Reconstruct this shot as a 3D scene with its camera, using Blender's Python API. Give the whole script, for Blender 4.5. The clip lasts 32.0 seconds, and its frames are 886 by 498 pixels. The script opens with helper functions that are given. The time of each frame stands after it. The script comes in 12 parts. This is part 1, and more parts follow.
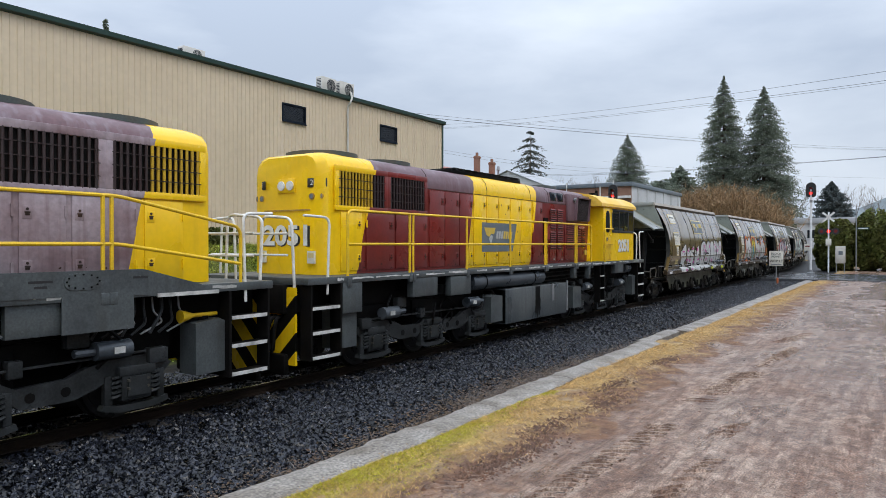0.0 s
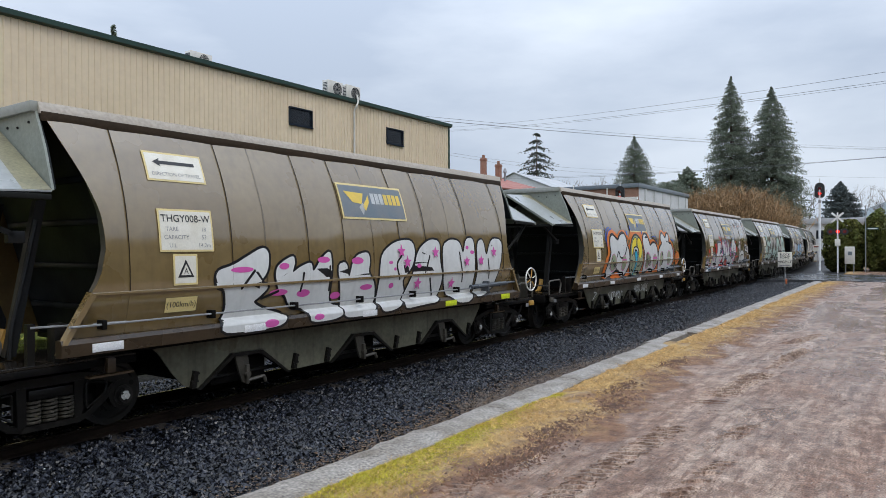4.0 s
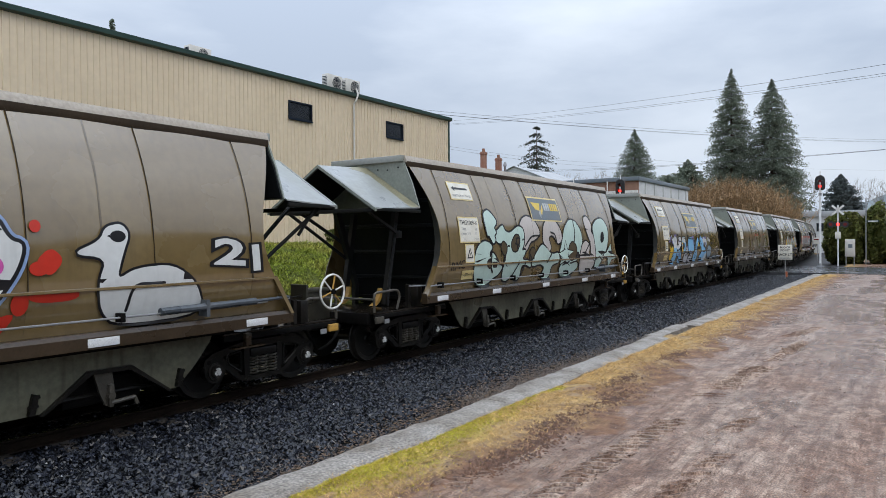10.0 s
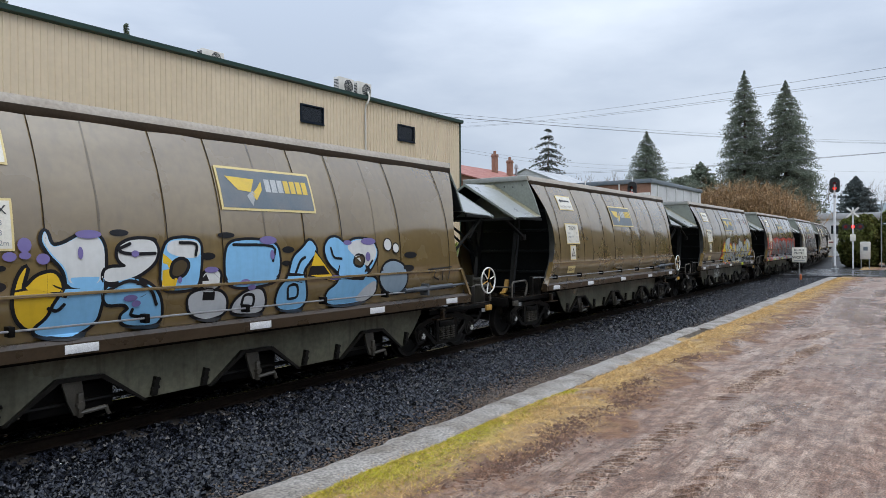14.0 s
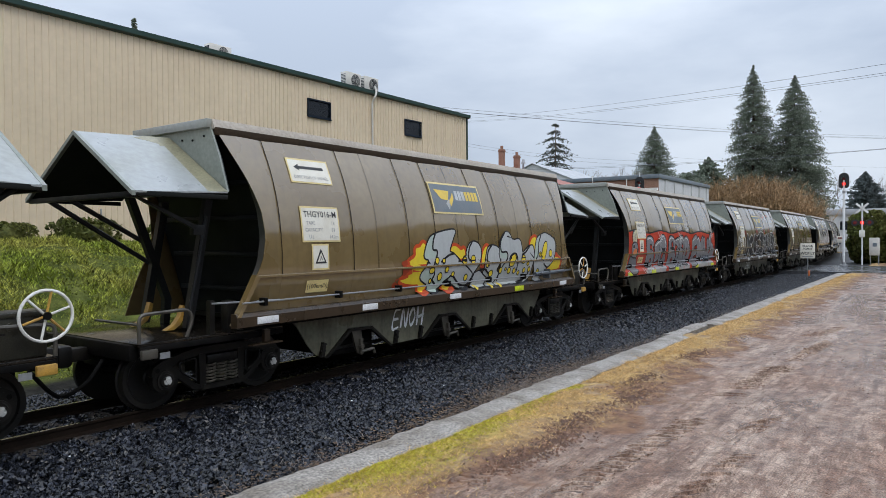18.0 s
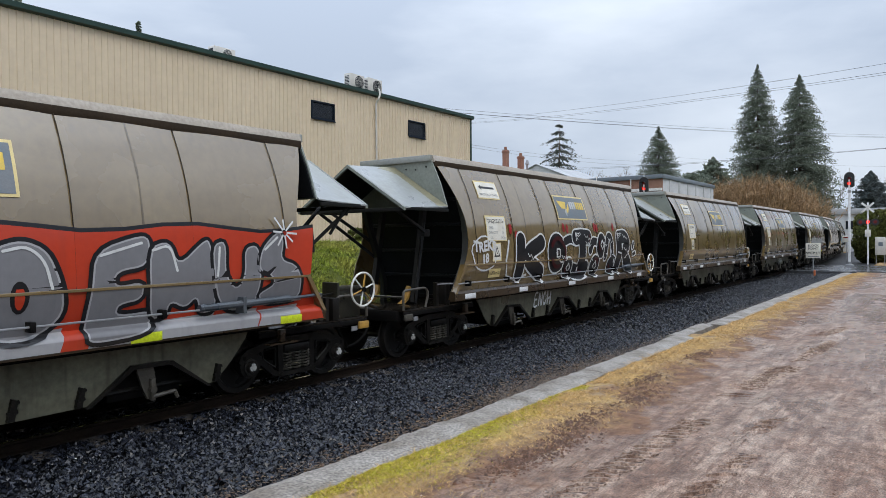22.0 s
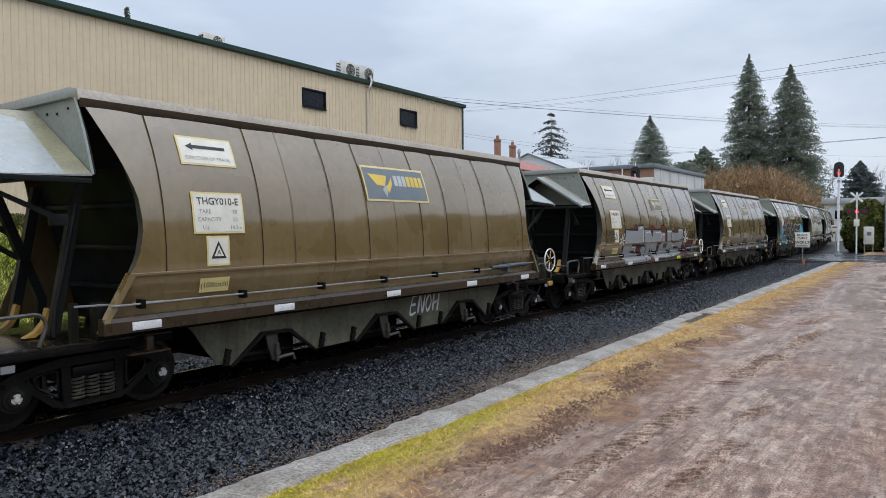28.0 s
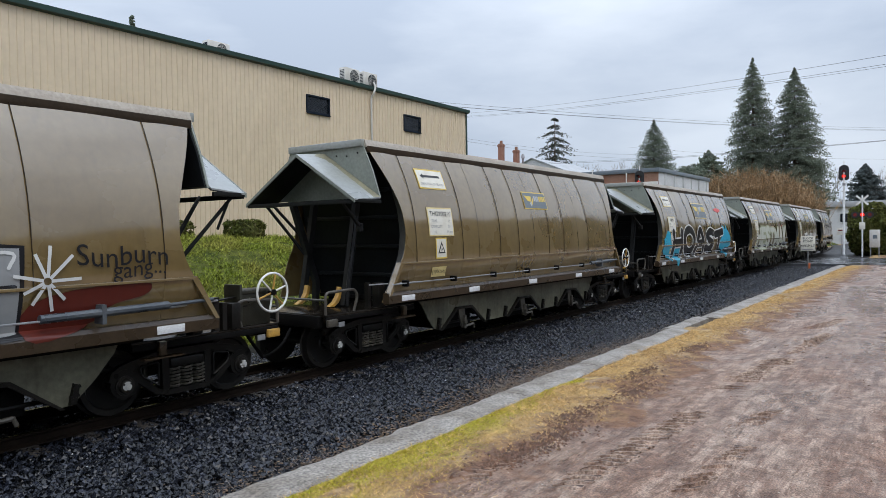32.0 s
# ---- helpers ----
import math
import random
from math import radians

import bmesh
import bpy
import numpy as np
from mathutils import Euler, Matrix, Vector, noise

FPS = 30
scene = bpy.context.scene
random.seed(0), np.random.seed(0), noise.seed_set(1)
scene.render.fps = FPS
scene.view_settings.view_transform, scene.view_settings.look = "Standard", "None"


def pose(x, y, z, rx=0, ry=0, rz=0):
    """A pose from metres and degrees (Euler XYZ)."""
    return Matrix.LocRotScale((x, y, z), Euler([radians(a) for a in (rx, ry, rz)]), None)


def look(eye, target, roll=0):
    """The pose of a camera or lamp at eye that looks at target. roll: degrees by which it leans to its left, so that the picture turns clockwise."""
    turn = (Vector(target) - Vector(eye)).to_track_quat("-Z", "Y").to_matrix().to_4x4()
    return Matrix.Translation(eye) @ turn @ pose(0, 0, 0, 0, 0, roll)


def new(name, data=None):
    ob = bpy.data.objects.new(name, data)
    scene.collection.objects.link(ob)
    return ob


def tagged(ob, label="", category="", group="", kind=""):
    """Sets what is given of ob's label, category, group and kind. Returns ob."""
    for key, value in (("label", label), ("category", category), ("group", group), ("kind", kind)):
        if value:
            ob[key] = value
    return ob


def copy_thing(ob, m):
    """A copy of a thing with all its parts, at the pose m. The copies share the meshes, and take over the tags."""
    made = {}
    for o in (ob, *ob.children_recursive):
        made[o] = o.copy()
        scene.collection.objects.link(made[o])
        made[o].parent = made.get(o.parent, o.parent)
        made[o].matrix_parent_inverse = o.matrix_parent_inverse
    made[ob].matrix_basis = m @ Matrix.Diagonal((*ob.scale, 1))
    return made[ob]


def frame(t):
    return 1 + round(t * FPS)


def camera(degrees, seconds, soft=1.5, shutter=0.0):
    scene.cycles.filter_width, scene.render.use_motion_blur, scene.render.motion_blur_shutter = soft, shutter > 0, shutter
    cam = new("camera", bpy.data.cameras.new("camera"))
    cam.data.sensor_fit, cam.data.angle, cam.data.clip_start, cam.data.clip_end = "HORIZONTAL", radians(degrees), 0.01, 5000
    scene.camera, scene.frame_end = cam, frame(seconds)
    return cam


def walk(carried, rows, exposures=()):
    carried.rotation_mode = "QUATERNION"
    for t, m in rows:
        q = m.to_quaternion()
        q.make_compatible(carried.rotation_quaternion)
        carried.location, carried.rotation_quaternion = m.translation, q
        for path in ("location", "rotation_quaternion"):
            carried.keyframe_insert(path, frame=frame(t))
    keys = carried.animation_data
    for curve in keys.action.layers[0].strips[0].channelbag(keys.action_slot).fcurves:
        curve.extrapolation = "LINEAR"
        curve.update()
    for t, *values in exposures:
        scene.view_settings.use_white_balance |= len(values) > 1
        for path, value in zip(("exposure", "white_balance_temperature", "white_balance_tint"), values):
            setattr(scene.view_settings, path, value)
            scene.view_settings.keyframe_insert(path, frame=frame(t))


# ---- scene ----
from mathutils import geometry

# The rail top beside the camera is z = 0; x runs along the track away from the camera, y across it.
EYE = (0.0, 0.0, 2.28)
TRACK_Y = 9.24          # centre line of the track
CURVE_X, CURVE = 50.0, 0.0019   # where the track begins to bend, and its curvature
DIRT_Z = 0.12


def aim(yaw, pitch, roll):
    y, p = radians(yaw), radians(pitch)
    way = Vector((math.cos(y) * math.cos(p), math.sin(y) * math.cos(p), math.sin(p)))
    return look(EYE, Vector(EYE) + way * 10, -roll)


cam = camera(65.6, 32.0, soft=0.7)
walk(cam, [(t, aim(a, b, c)) for t, a, b, c in [
    (0, 33.69, -0.40, -0.04), (0.5, 34.01, -0.33, 0.01), (1, 34.29, -0.33, 0.02), (1.5, 34.43, -0.25, 0.09),
    (2, 34.41, -0.25, 0.09), (2.5, 34.24, -0.22, 0.11), (3, 34.23, -0.16, 0.14), (3.5, 34.27, -0.11, 0.21),
    (5.5, 34.14, -0.55, 0.34), (6, 34.26, -0.46, 0.32), (6.5, 34.31, -0.41, 0.32), (7, 34.33, -0.40, 0.33),
    (7.5, 34.22, -0.33, 0.35), (8, 34.18, -0.26, 0.28), (8.5, 34.24, -0.19, 0.32), (9, 34.27, -0.19, 0.33),
    (9.5, 34.27, -0.33, 0.35), (10, 34.29, -0.70, 0.43), (10.5, 34.23, -0.90, 0.36), (11, 34.28, -0.89, 0.36),
    (11.5, 34.43, -0.81, 0.40), (12, 34.47, -0.74, 0.36), (12.5, 34.65, -0.64, 0.40), (13, 34.85, -0.51, 0.40),
    (13.5, 35.09, -0.45, 0.41), (14, 35.22, -0.49, 0.41), (14.5, 35.41, -0.48, 0.37), (16.5, 35.71, -0.94, 0.28),
    (17, 35.74, -0.97, 0.29), (17.5, 35.81, -0.95, 0.27), (18, 35.78, -0.90, 0.28), (18.5, 35.85, -0.88, 0.30),
    (19, 36.03, -0.79, 0.36), (19.5, 36.02, -0.72, 0.41), (20, 35.94, -0.67, 0.49), (20.5, 36.09, -0.67, 0.50),
    (21, 36.12, -0.66, 0.54), (21.5, 36.18, -0.74, 0.52), (22, 36.13, -0.80, 0.51), (22.5, 35.97, -0.95, 0.52),
    (23, 35.86, -1.01, 0.49), (23.5, 36.07, -1.13, 0.41), (24, 35.92, -1.22, 0.42), (24.5, 35.87, -1.30, 0.46),
    (25, 35.80, -1.38, 0.48), (25.5, 35.78, -1.41, 0.42), (27.5, 35.51, -1.68, 0.42), (28, 35.44, -1.74, 0.41),
    (28.5, 35.50, -1.78, 0.43), (29, 35.38, -1.75, 0.45), (29.5, 35.50, -1.79, 0.48), (30, 35.58, -1.68, 0.51),
    (30.5, 35.66, -1.56, 0.51), (31, 35.69, -1.46, 0.62), (31.5, 35.88, -1.38, 0.63), (32, 35.80, -1.29, 0.72),
]])

# ---- world and sun: an overcast winter sky ----
world = bpy.data.worlds.new("overcast")
scene.world = world
world.use_nodes = True
wt = world.node_tree
wt.nodes.clear()
w_out = wt.nodes.new("ShaderNodeOutputWorld")
w_bg = wt.nodes.new("ShaderNodeBackground")
w_sky = wt.nodes.new("ShaderNodeTexSky")
w_sky.sky_type, w_sky.sun_disc = "NISHITA", False
w_sky.sun_elevation, w_sky.sun_rotation = radians(57), radians(207)
w_sky.air_density, w_sky.dust_density = 1.0, 2.0
w_geo = wt.nodes.new("ShaderNodeTexCoord")
w_map = wt.nodes.new("ShaderNodeMapping")
w_map.inputs["Scale"].default_value = (1.0, 1.0, 3.2)
w_noise = wt.nodes.new("ShaderNodeTexNoise")
w_noise.inputs["Scale"].default_value, w_noise.inputs["Detail"].default_value = 2.1, 6.0
w_noise.inputs["Roughness"].default_value = 0.52
w_ramp = wt.nodes.new("ShaderNodeValToRGB")
w_ramp.color_ramp.elements[0].position, w_ramp.color_ramp.elements[0].color = 0.36, (3.72, 4.34, 5.36, 1)
w_ramp.color_ramp.elements[1].position, w_ramp.color_ramp.elements[1].color = 0.66, (5.62, 6.22, 7.1, 1)
w_mix = wt.nodes.new("ShaderNodeMixRGB")
w_mix.inputs["Fac"].default_value = 0.93
for a, b in ((w_geo.outputs["Generated"], w_map.inputs["Vector"]), (w_map.outputs["Vector"], w_noise.inputs["Vector"]),
             (w_noise.outputs["Fac"], w_ramp.inputs["Fac"]), (w_sky.outputs["Color"], w_mix.inputs["Color1"]),
             (w_ramp.outputs["Color"], w_mix.inputs["Color2"]), (w_mix.outputs["Color"], w_bg.inputs["Color"]),
             (w_bg.outputs["Background"], w_out.inputs["Surface"])):
    wt.links.new(a, b)
# an overcast sky is brightest overhead
w_sep = wt.nodes.new("ShaderNodeSeparateXYZ")
w_square = wt.nodes.new("ShaderNodeMath")
w_square.operation = "POWER"
w_square.inputs[1].default_value = 2.0
w_lift = wt.nodes.new("ShaderNodeMapRange")
for key, val in (("From Min", 0.0), ("From Max", 1.0), ("To Min", 1.27), ("To Max", 4.6)):
    w_lift.inputs[key].default_value = val
w_up = wt.nodes.new("ShaderNodeMixRGB")
w_up.blend_type, w_up.inputs["Fac"].default_value = "MULTIPLY", 1.0
wt.links.new(w_geo.outputs["Generated"], w_sep.inputs[0])
wt.links.new(w_sep.outputs["Z"], w_square.inputs[0])
wt.links.new(w_square.outputs["Value"], w_lift.inputs["Value"])
wt.links.new(w_mix.outputs["Color"], w_up.inputs["Color1"])
wt.links.new(w_lift.outputs["Result"], w_up.inputs["Color2"])
wt.links.new(w_up.outputs["Color"], w_bg.inputs["Color"])
w_bg.inputs["Strength"].default_value = 0.1
sun = new("sun", bpy.data.lights.new("sun", "SUN"))
sun.data.energy, sun.data.angle, sun.data.color = 1.0, radians(30), (1.0, 0.96, 0.9)
sun.matrix_world = look((-10, -20, 34), (0, 0, 0))
scene.view_settings.exposure = 0.0


# ---- builders ----
def surf(name, base, rough=0.6, metal=0.0, other=None, amount=0.5, scale=3.0, grain=0.12, bump=0.15, bump_scale=60.0,
         streak=0.0, streak_colour=(0.05, 0.04, 0.03), coat=0.0, vary=0.0, space="Object", spec=0.5, island=0.0):
    """A painted or raw surface: grain, stains of a second colour, streaks that run down, and fine relief."""
    m = bpy.data.materials.new(name)
    m.use_nodes = True
    nt = m.node_tree
    b = nt.nodes["Principled BSDF"]
    b.inputs["Metallic"].default_value = metal
    b.inputs["Coat Weight"].default_value = coat
    b.inputs["Coat Roughness"].default_value, b.inputs["Coat IOR"].default_value = 0.11, 1.75
    b.inputs["Specular IOR Level"].default_value = spec
    co = nt.nodes.new("ShaderNodeTexCoord")
    vec = co.outputs[space]

    def noise_tex(sc, detail, stretch=None):
        n = nt.nodes.new("ShaderNodeTexNoise")
        n.inputs["Scale"].default_value, n.inputs["Detail"].default_value = sc, detail
        if stretch:
            mp = nt.nodes.new("ShaderNodeMapping")
            mp.inputs["Scale"].default_value = stretch
            nt.links.new(vec, mp.inputs["Vector"])
            nt.links.new(mp.outputs["Vector"], n.inputs["Vector"])
        else:
            nt.links.new(vec, n.inputs["Vector"])
        return n.outputs["Fac"]

    def ramp(fac, lo, hi):
        r = nt.nodes.new("ShaderNodeMapRange")
        r.inputs["From Min"].default_value, r.inputs["From Max"].default_value = lo, hi
        nt.links.new(fac, r.inputs["Value"])
        return r.outputs["Result"]

    def mix(fac, c1, c2, kind="MIX"):
        x = nt.nodes.new("ShaderNodeMixRGB")
        x.blend_type = kind
        for sock, v in (("Fac", fac), ("Color1", c1), ("Color2", c2)):
            if hasattr(v, "is_linked"):
                nt.links.new(v, x.inputs[sock])
            elif isinstance(v, (int, float)):
                x.inputs[sock].default_value = v
            else:
                x.inputs[sock].default_value = (*v, 1)
        return x.outputs["Color"]

    def times(v, k):
        x = nt.nodes.new("ShaderNodeMath")
        x.operation = "MULTIPLY"
        nt.links.new(v, x.inputs[0])
        x.inputs[1].default_value = k
        return x.outputs["Value"]

    big = noise_tex(scale, 6.0)
    fine = noise_tex(scale * 14, 4.0)
    other = other or tuple(c * 0.6 for c in base)
    col = mix(times(ramp(big, 0.4, 0.68), amount), base, other)
    dark = tuple(1 - grain * 1.6 for _ in range(3))
    light = tuple(1 + grain for _ in range(3))
    col = mix(1.0, col, mix(ramp(fine, 0.3, 0.7), dark, light), "MULTIPLY")
    if streak:
        s = noise_tex(1.0, 5.0, (9.0, 9.0, 0.7))
        col = mix(times(ramp(s, 0.52, 0.75), streak), col, streak_colour)
    if vary:
        oi = nt.nodes.new("ShaderNodeObjectInfo")
        col = mix(1.0, col, mix(oi.outputs["Random"], tuple(1 - vary for _ in range(3)), tuple(1 + vary for _ in range(3))), "MULTIPLY")
    if island:
        gi = nt.nodes.new("ShaderNodeNewGeometry")
        col = mix(1.0, col, mix(gi.outputs["Random Per Island"], tuple(1 - island for _ in range(3)), tuple(1 + island for _ in range(3))), "MULTIPLY")
    nt.links.new(col, b.inputs["Base Color"])
    rr = nt.nodes.new("ShaderNodeMapRange")
    rr.inputs["From Min"].default_value, rr.inputs["From Max"].default_value = 0.3, 0.7
    rr.inputs["To Min"].default_value, rr.inputs["To Max"].default_value = max(rough - 0.12, 0.03), min(rough + 0.12, 1.0)
    nt.links.new(big, rr.inputs["Value"])
    nt.links.new(rr.outputs["Result"], b.inputs["Roughness"])
    if bump:
        bp = nt.nodes.new("ShaderNodeBump")
        bp.inputs["Strength"].default_value, bp.inputs["Distance"].default_value = bump, 0.01
        nt.links.new(noise_tex(bump_scale, 4.0), bp.inputs["Height"])
        nt.links.new(bp.outputs["Normal"], b.inputs["Normal"])
    return m


def box(bm, x0, x1, y0, y1, z0, z1, bevel=0.0):
    v = bmesh.ops.create_cube(bm, size=1.0, matrix=Matrix.LocRotScale(((x0 + x1) / 2, (y0 + y1) / 2, (z0 + z1) / 2), None,
                                                                        (abs(x1 - x0), abs(y1 - y0), abs(z1 - z0))))["verts"]
    if bevel:
        edges = list({e for w in v for e in w.link_edges})
        bmesh.ops.bevel(bm, geom=edges, offset=bevel, segments=2, affect="EDGES", profile=0.5)


def rod(bm, a, b, r, seg=8, r2=None, caps=True):
    a, b = Vector(a), Vector(b)
    way = b - a
    m = Matrix.Translation((a + b) / 2) @ way.to_track_quat("Z", "Y").to_matrix().to_4x4()
    bmesh.ops.create_cone(bm, cap_ends=caps, segments=seg, radius1=r, radius2=r if r2 is None else r2, depth=way.length, matrix=m)


def tube(bm, pts, r, seg=8):
    """A bent pipe through points, with a ring at each of them."""
    pts = [Vector(p) for p in pts]
    rings, side = [], None
    for i, p in enumerate(pts):
        way = (pts[min(i + 1, len(pts) - 1)] - pts[max(i - 1, 0)]).normalized()
        if side is None:
            side = way.orthogonal().normalized()
        side = (side - way * side.dot(way)).normalized()
        up = way.cross(side)
        rings.append([bm.verts.new(p + (side * math.cos(k * math.tau / seg) + up * math.sin(k * math.tau / seg)) * r) for k in range(seg)])
    for ra, rb in zip(rings, rings[1:]):
        for k in range(seg):
            bm.faces.new((ra[k], ra[(k + 1) % seg], rb[(k + 1) % seg], rb[k]))
    bm.faces.new(list(reversed(rings[0])))
    bm.faces.new(rings[-1])


def bent(pts, r=0.12, n=4):
    """Rounds the corners of a line of points."""
    pts = [Vector(p) for p in pts]
    out = [pts[0]]
    for a, b, c in zip(pts, pts[1:], pts[2:]):
        d1, d2 = min(r, (a - b).length / 2), min(r, (c - b).length / 2)
        p, q = b + (a - b).normalized() * d1, b + (c - b).normalized() * d2
        for i in range(n + 1):
            t = i / n
            out.append(p * (1 - t) ** 2 + b * 2 * t * (1 - t) + q * t * t)
    return out + [pts[-1]]


def prism(bm, outline, axis, lo, hi):
    """A plate: an outline in two axes, extruded along the third."""
    def at(p, w):
        return {"x": (w, p[0], p[1]), "y": (p[0], w, p[1]), "z": (p[0], p[1], w)}[axis]
    a = [bm.verts.new(at(p, lo)) for p in outline]
    b = [bm.verts.new(at(p, hi)) for p in outline]
    n = len(outline)
    bm.faces.new(a)
    bm.faces.new(list(reversed(b)))
    for i in range(n):
        bm.faces.new((a[i], b[i], b[(i + 1) % n], a[(i + 1) % n]))


def skin(bm, rows, thick):
    """A sheet from a grid of points, given a thickness towards -thick vectors."""
    grid = [[bm.verts.new(p) for p in row] for row in rows]
    back = [[bm.verts.new(Vector(p) + Vector(thick)) for p in row] for row in rows]
    n, k = len(rows), len(rows[0])
    for i in range(n - 1):
        for j in range(k - 1):
            bm.faces.new((grid[i][j], grid[i][j + 1], grid[i + 1][j + 1], grid[i + 1][j]))
            bm.faces.new((back[i][j], back[i + 1][j], back[i + 1][j + 1], back[i][j + 1]))
    rim = [(i, 0) for i in range(n)] + [(n - 1, j) for j in range(1, k)] + [(i, k - 1) for i in range(n - 2, -1, -1)] + [(0, j) for j in range(k - 2, 0, -1)]
    for (i, j), (i2, j2) in zip(rim, rim[1:] + rim[:1]):
        bm.faces.new((grid[i][j], grid[i2][j2], back[i2][j2], back[i][j]))


def mesh_of(name, bm, material, smooth=35):
    bmesh.ops.recalc_face_normals(bm, faces=bm.faces)
    me = bpy.data.meshes.new(name)
    bm.to_mesh(me)
    bm.free()
    for m in (material if isinstance(material, (list, tuple)) else [material]):
        me.materials.append(m)
    if smooth:
        me.shade_smooth()
        me.set_sharp_from_angle(angle=radians(smooth))
    return me


def part(name, bm, material, parent=None, label="", smooth=35):
    ob = new(name, bm if isinstance(bm, bpy.types.Mesh) else mesh_of(name, bm, material, smooth))
    if parent:
        ob.parent = parent
    return tagged(ob, label)


def thing(name, label, category, group="", at=None):
    ob = new(name)
    ob.empty_display_size = 0.3
    if at is not None:
        ob.matrix_world = at
    return tagged(ob, label, category, group)


def made(*shapes):
    """A bmesh from calls: (function, arguments...)."""
    bm = bmesh.new()
    for f, *args in shapes:
        f(bm, *args)
    return bm


def on_track(s):
    """The pose of the track's centre line at s metres along it."""
    d = s - CURVE_X
    if d <= 0:
        return Vector((s, TRACK_Y, 0)), 0.0
    th = CURVE * d
    return Vector((CURVE_X + math.sin(th) / CURVE, TRACK_Y + (1 - math.cos(th)) / CURVE, 0)), th


def beside(s, off, z=0.0):
    p, th = on_track(s)
    return Vector((p.x - off * math.sin(th), p.y + off * math.cos(th), z))


GLYPHS = {}


def lettering(words, size, fat=0.0, shear=0.0, spacing=1.0):
    """The outlines of words as a flat bmesh in x and y, centred."""
    key = (words, size, fat, shear, spacing)
    if key not in GLYPHS:
        cu = bpy.data.curves.new("words", "FONT")
        cu.body, cu.size, cu.offset, cu.shear, cu.space_character = words, size, fat, shear, spacing
        cu.align_x, cu.align_y, cu.resolution_u, cu.fill_mode = "CENTER", "CENTER", 3, "FRONT"
        ob = bpy.data.objects.new("words", cu)
        GLYPHS[key] = ob.to_mesh().copy()
        ob.to_mesh_clear()
        bpy.data.objects.remove(ob)
        bpy.data.curves.remove(cu)
    bm = bmesh.new()
    bm.from_mesh(GLYPHS[key])
    bmesh.ops.remove_doubles(bm, verts=bm.verts, dist=1e-5)
    return bm


# ---- materials ----
M = {}
M["wagon"] = surf("wagon_paint", (0.155, 0.104, 0.038), 0.3, 0.0, (0.212, 0.153, 0.068), 0.75, 0.7, 0.06, 0.5, 2.6, 0.20, (0.050, 0.035, 0.018), coat=1.0, spec=0.3)
M["wagon"].node_tree.nodes["Principled BSDF"].inputs["Coat IOR"].default_value = 1.95
# darker copy of the wagon paint that carries the ribs' faint shade
M["ghost"] = surf("rib_shade_paint", (0.085, 0.059, 0.027), 0.30, 0.0, (0.15, 0.11, 0.055), 0.7, 3.0, 0.1, 0.1, 20, coat=0.8, spec=0.3)
M["weld"] = surf("rusty_weld", (0.026, 0.018, 0.010), 0.5, 0.0, (0.060, 0.043, 0.024), 0.7, 7.0, 0.2, 0.2, 40, spec=0.2)
# wagon_dark is wagon paint with shade put in; wagon_end also serves shade sheets
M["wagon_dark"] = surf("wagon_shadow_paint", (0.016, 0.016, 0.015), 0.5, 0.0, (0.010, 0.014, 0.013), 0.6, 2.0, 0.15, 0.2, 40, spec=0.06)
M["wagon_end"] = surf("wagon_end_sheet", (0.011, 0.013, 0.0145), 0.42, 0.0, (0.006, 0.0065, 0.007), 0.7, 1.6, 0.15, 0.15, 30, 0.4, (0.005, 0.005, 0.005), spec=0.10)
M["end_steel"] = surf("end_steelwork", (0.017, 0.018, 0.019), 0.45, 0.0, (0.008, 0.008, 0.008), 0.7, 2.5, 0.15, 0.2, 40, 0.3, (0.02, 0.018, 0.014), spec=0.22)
M["flange"] = surf("dark_flange_sheet", (0.050, 0.052, 0.050), 0.35, 0.0, (0.022, 0.022, 0.020), 0.7, 1.8, 0.15, 0.15, 30, 0.4, (0.012, 0.011, 0.010), spec=0.35)
M["roof"] = surf("wagon_roof", (0.40, 0.355, 0.295), 0.38, 0.0, (0.31, 0.265, 0.21), 0.6, 1.5, 0.12, 0.1, 40)
M["lip"] = surf("roof_lip", (0.034, 0.024, 0.015), 0.55, 0.0, (0.055, 0.036, 0.022), 0.5, 2.5, 0.15, spec=0.10)
M["canopy"] = surf("canopy_sheet", (0.27, 0.285, 0.285), 0.35, 0.0, (0.24, 0.245, 0.20), 0.75, 0.9, 0.08, 0.1, 25)
M["peeled"] = surf("peeled_ochre_sheet", (0.22, 0.205, 0.125), 0.42, 0.0, (0.13, 0.12, 0.075), 0.7, 2.0, 0.15, 0.15, 30)
M["fascia"] = surf("fascia_sheet", (0.205, 0.225, 0.195), 0.42, 0.0, (0.145, 0.165, 0.145), 0.6, 1.4, 0.1)
M["skirt"] = surf("skirt_paint", (0.150, 0.148, 0.105), 0.36, 0.0, (0.075, 0.070, 0.048), 0.7, 1.2, 0.14, 0.15, 40, 0.55, (0.020, 0.018, 0.014), spec=0.35)
M["sill"] = surf("sill_paint", (0.034, 0.022, 0.012), 0.32, 0.0, (0.070, 0.044, 0.024), 0.6, 2.0, 0.12)
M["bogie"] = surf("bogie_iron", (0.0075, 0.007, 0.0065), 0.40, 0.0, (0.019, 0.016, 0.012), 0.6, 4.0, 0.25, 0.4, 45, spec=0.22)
M["wheel"] = surf("wheel_steel", (0.015, 0.014, 0.013), 0.36, 0.0, (0.030, 0.024, 0.018), 0.5, 3.0, 0.15, 0.12, 40, spec=0.32)
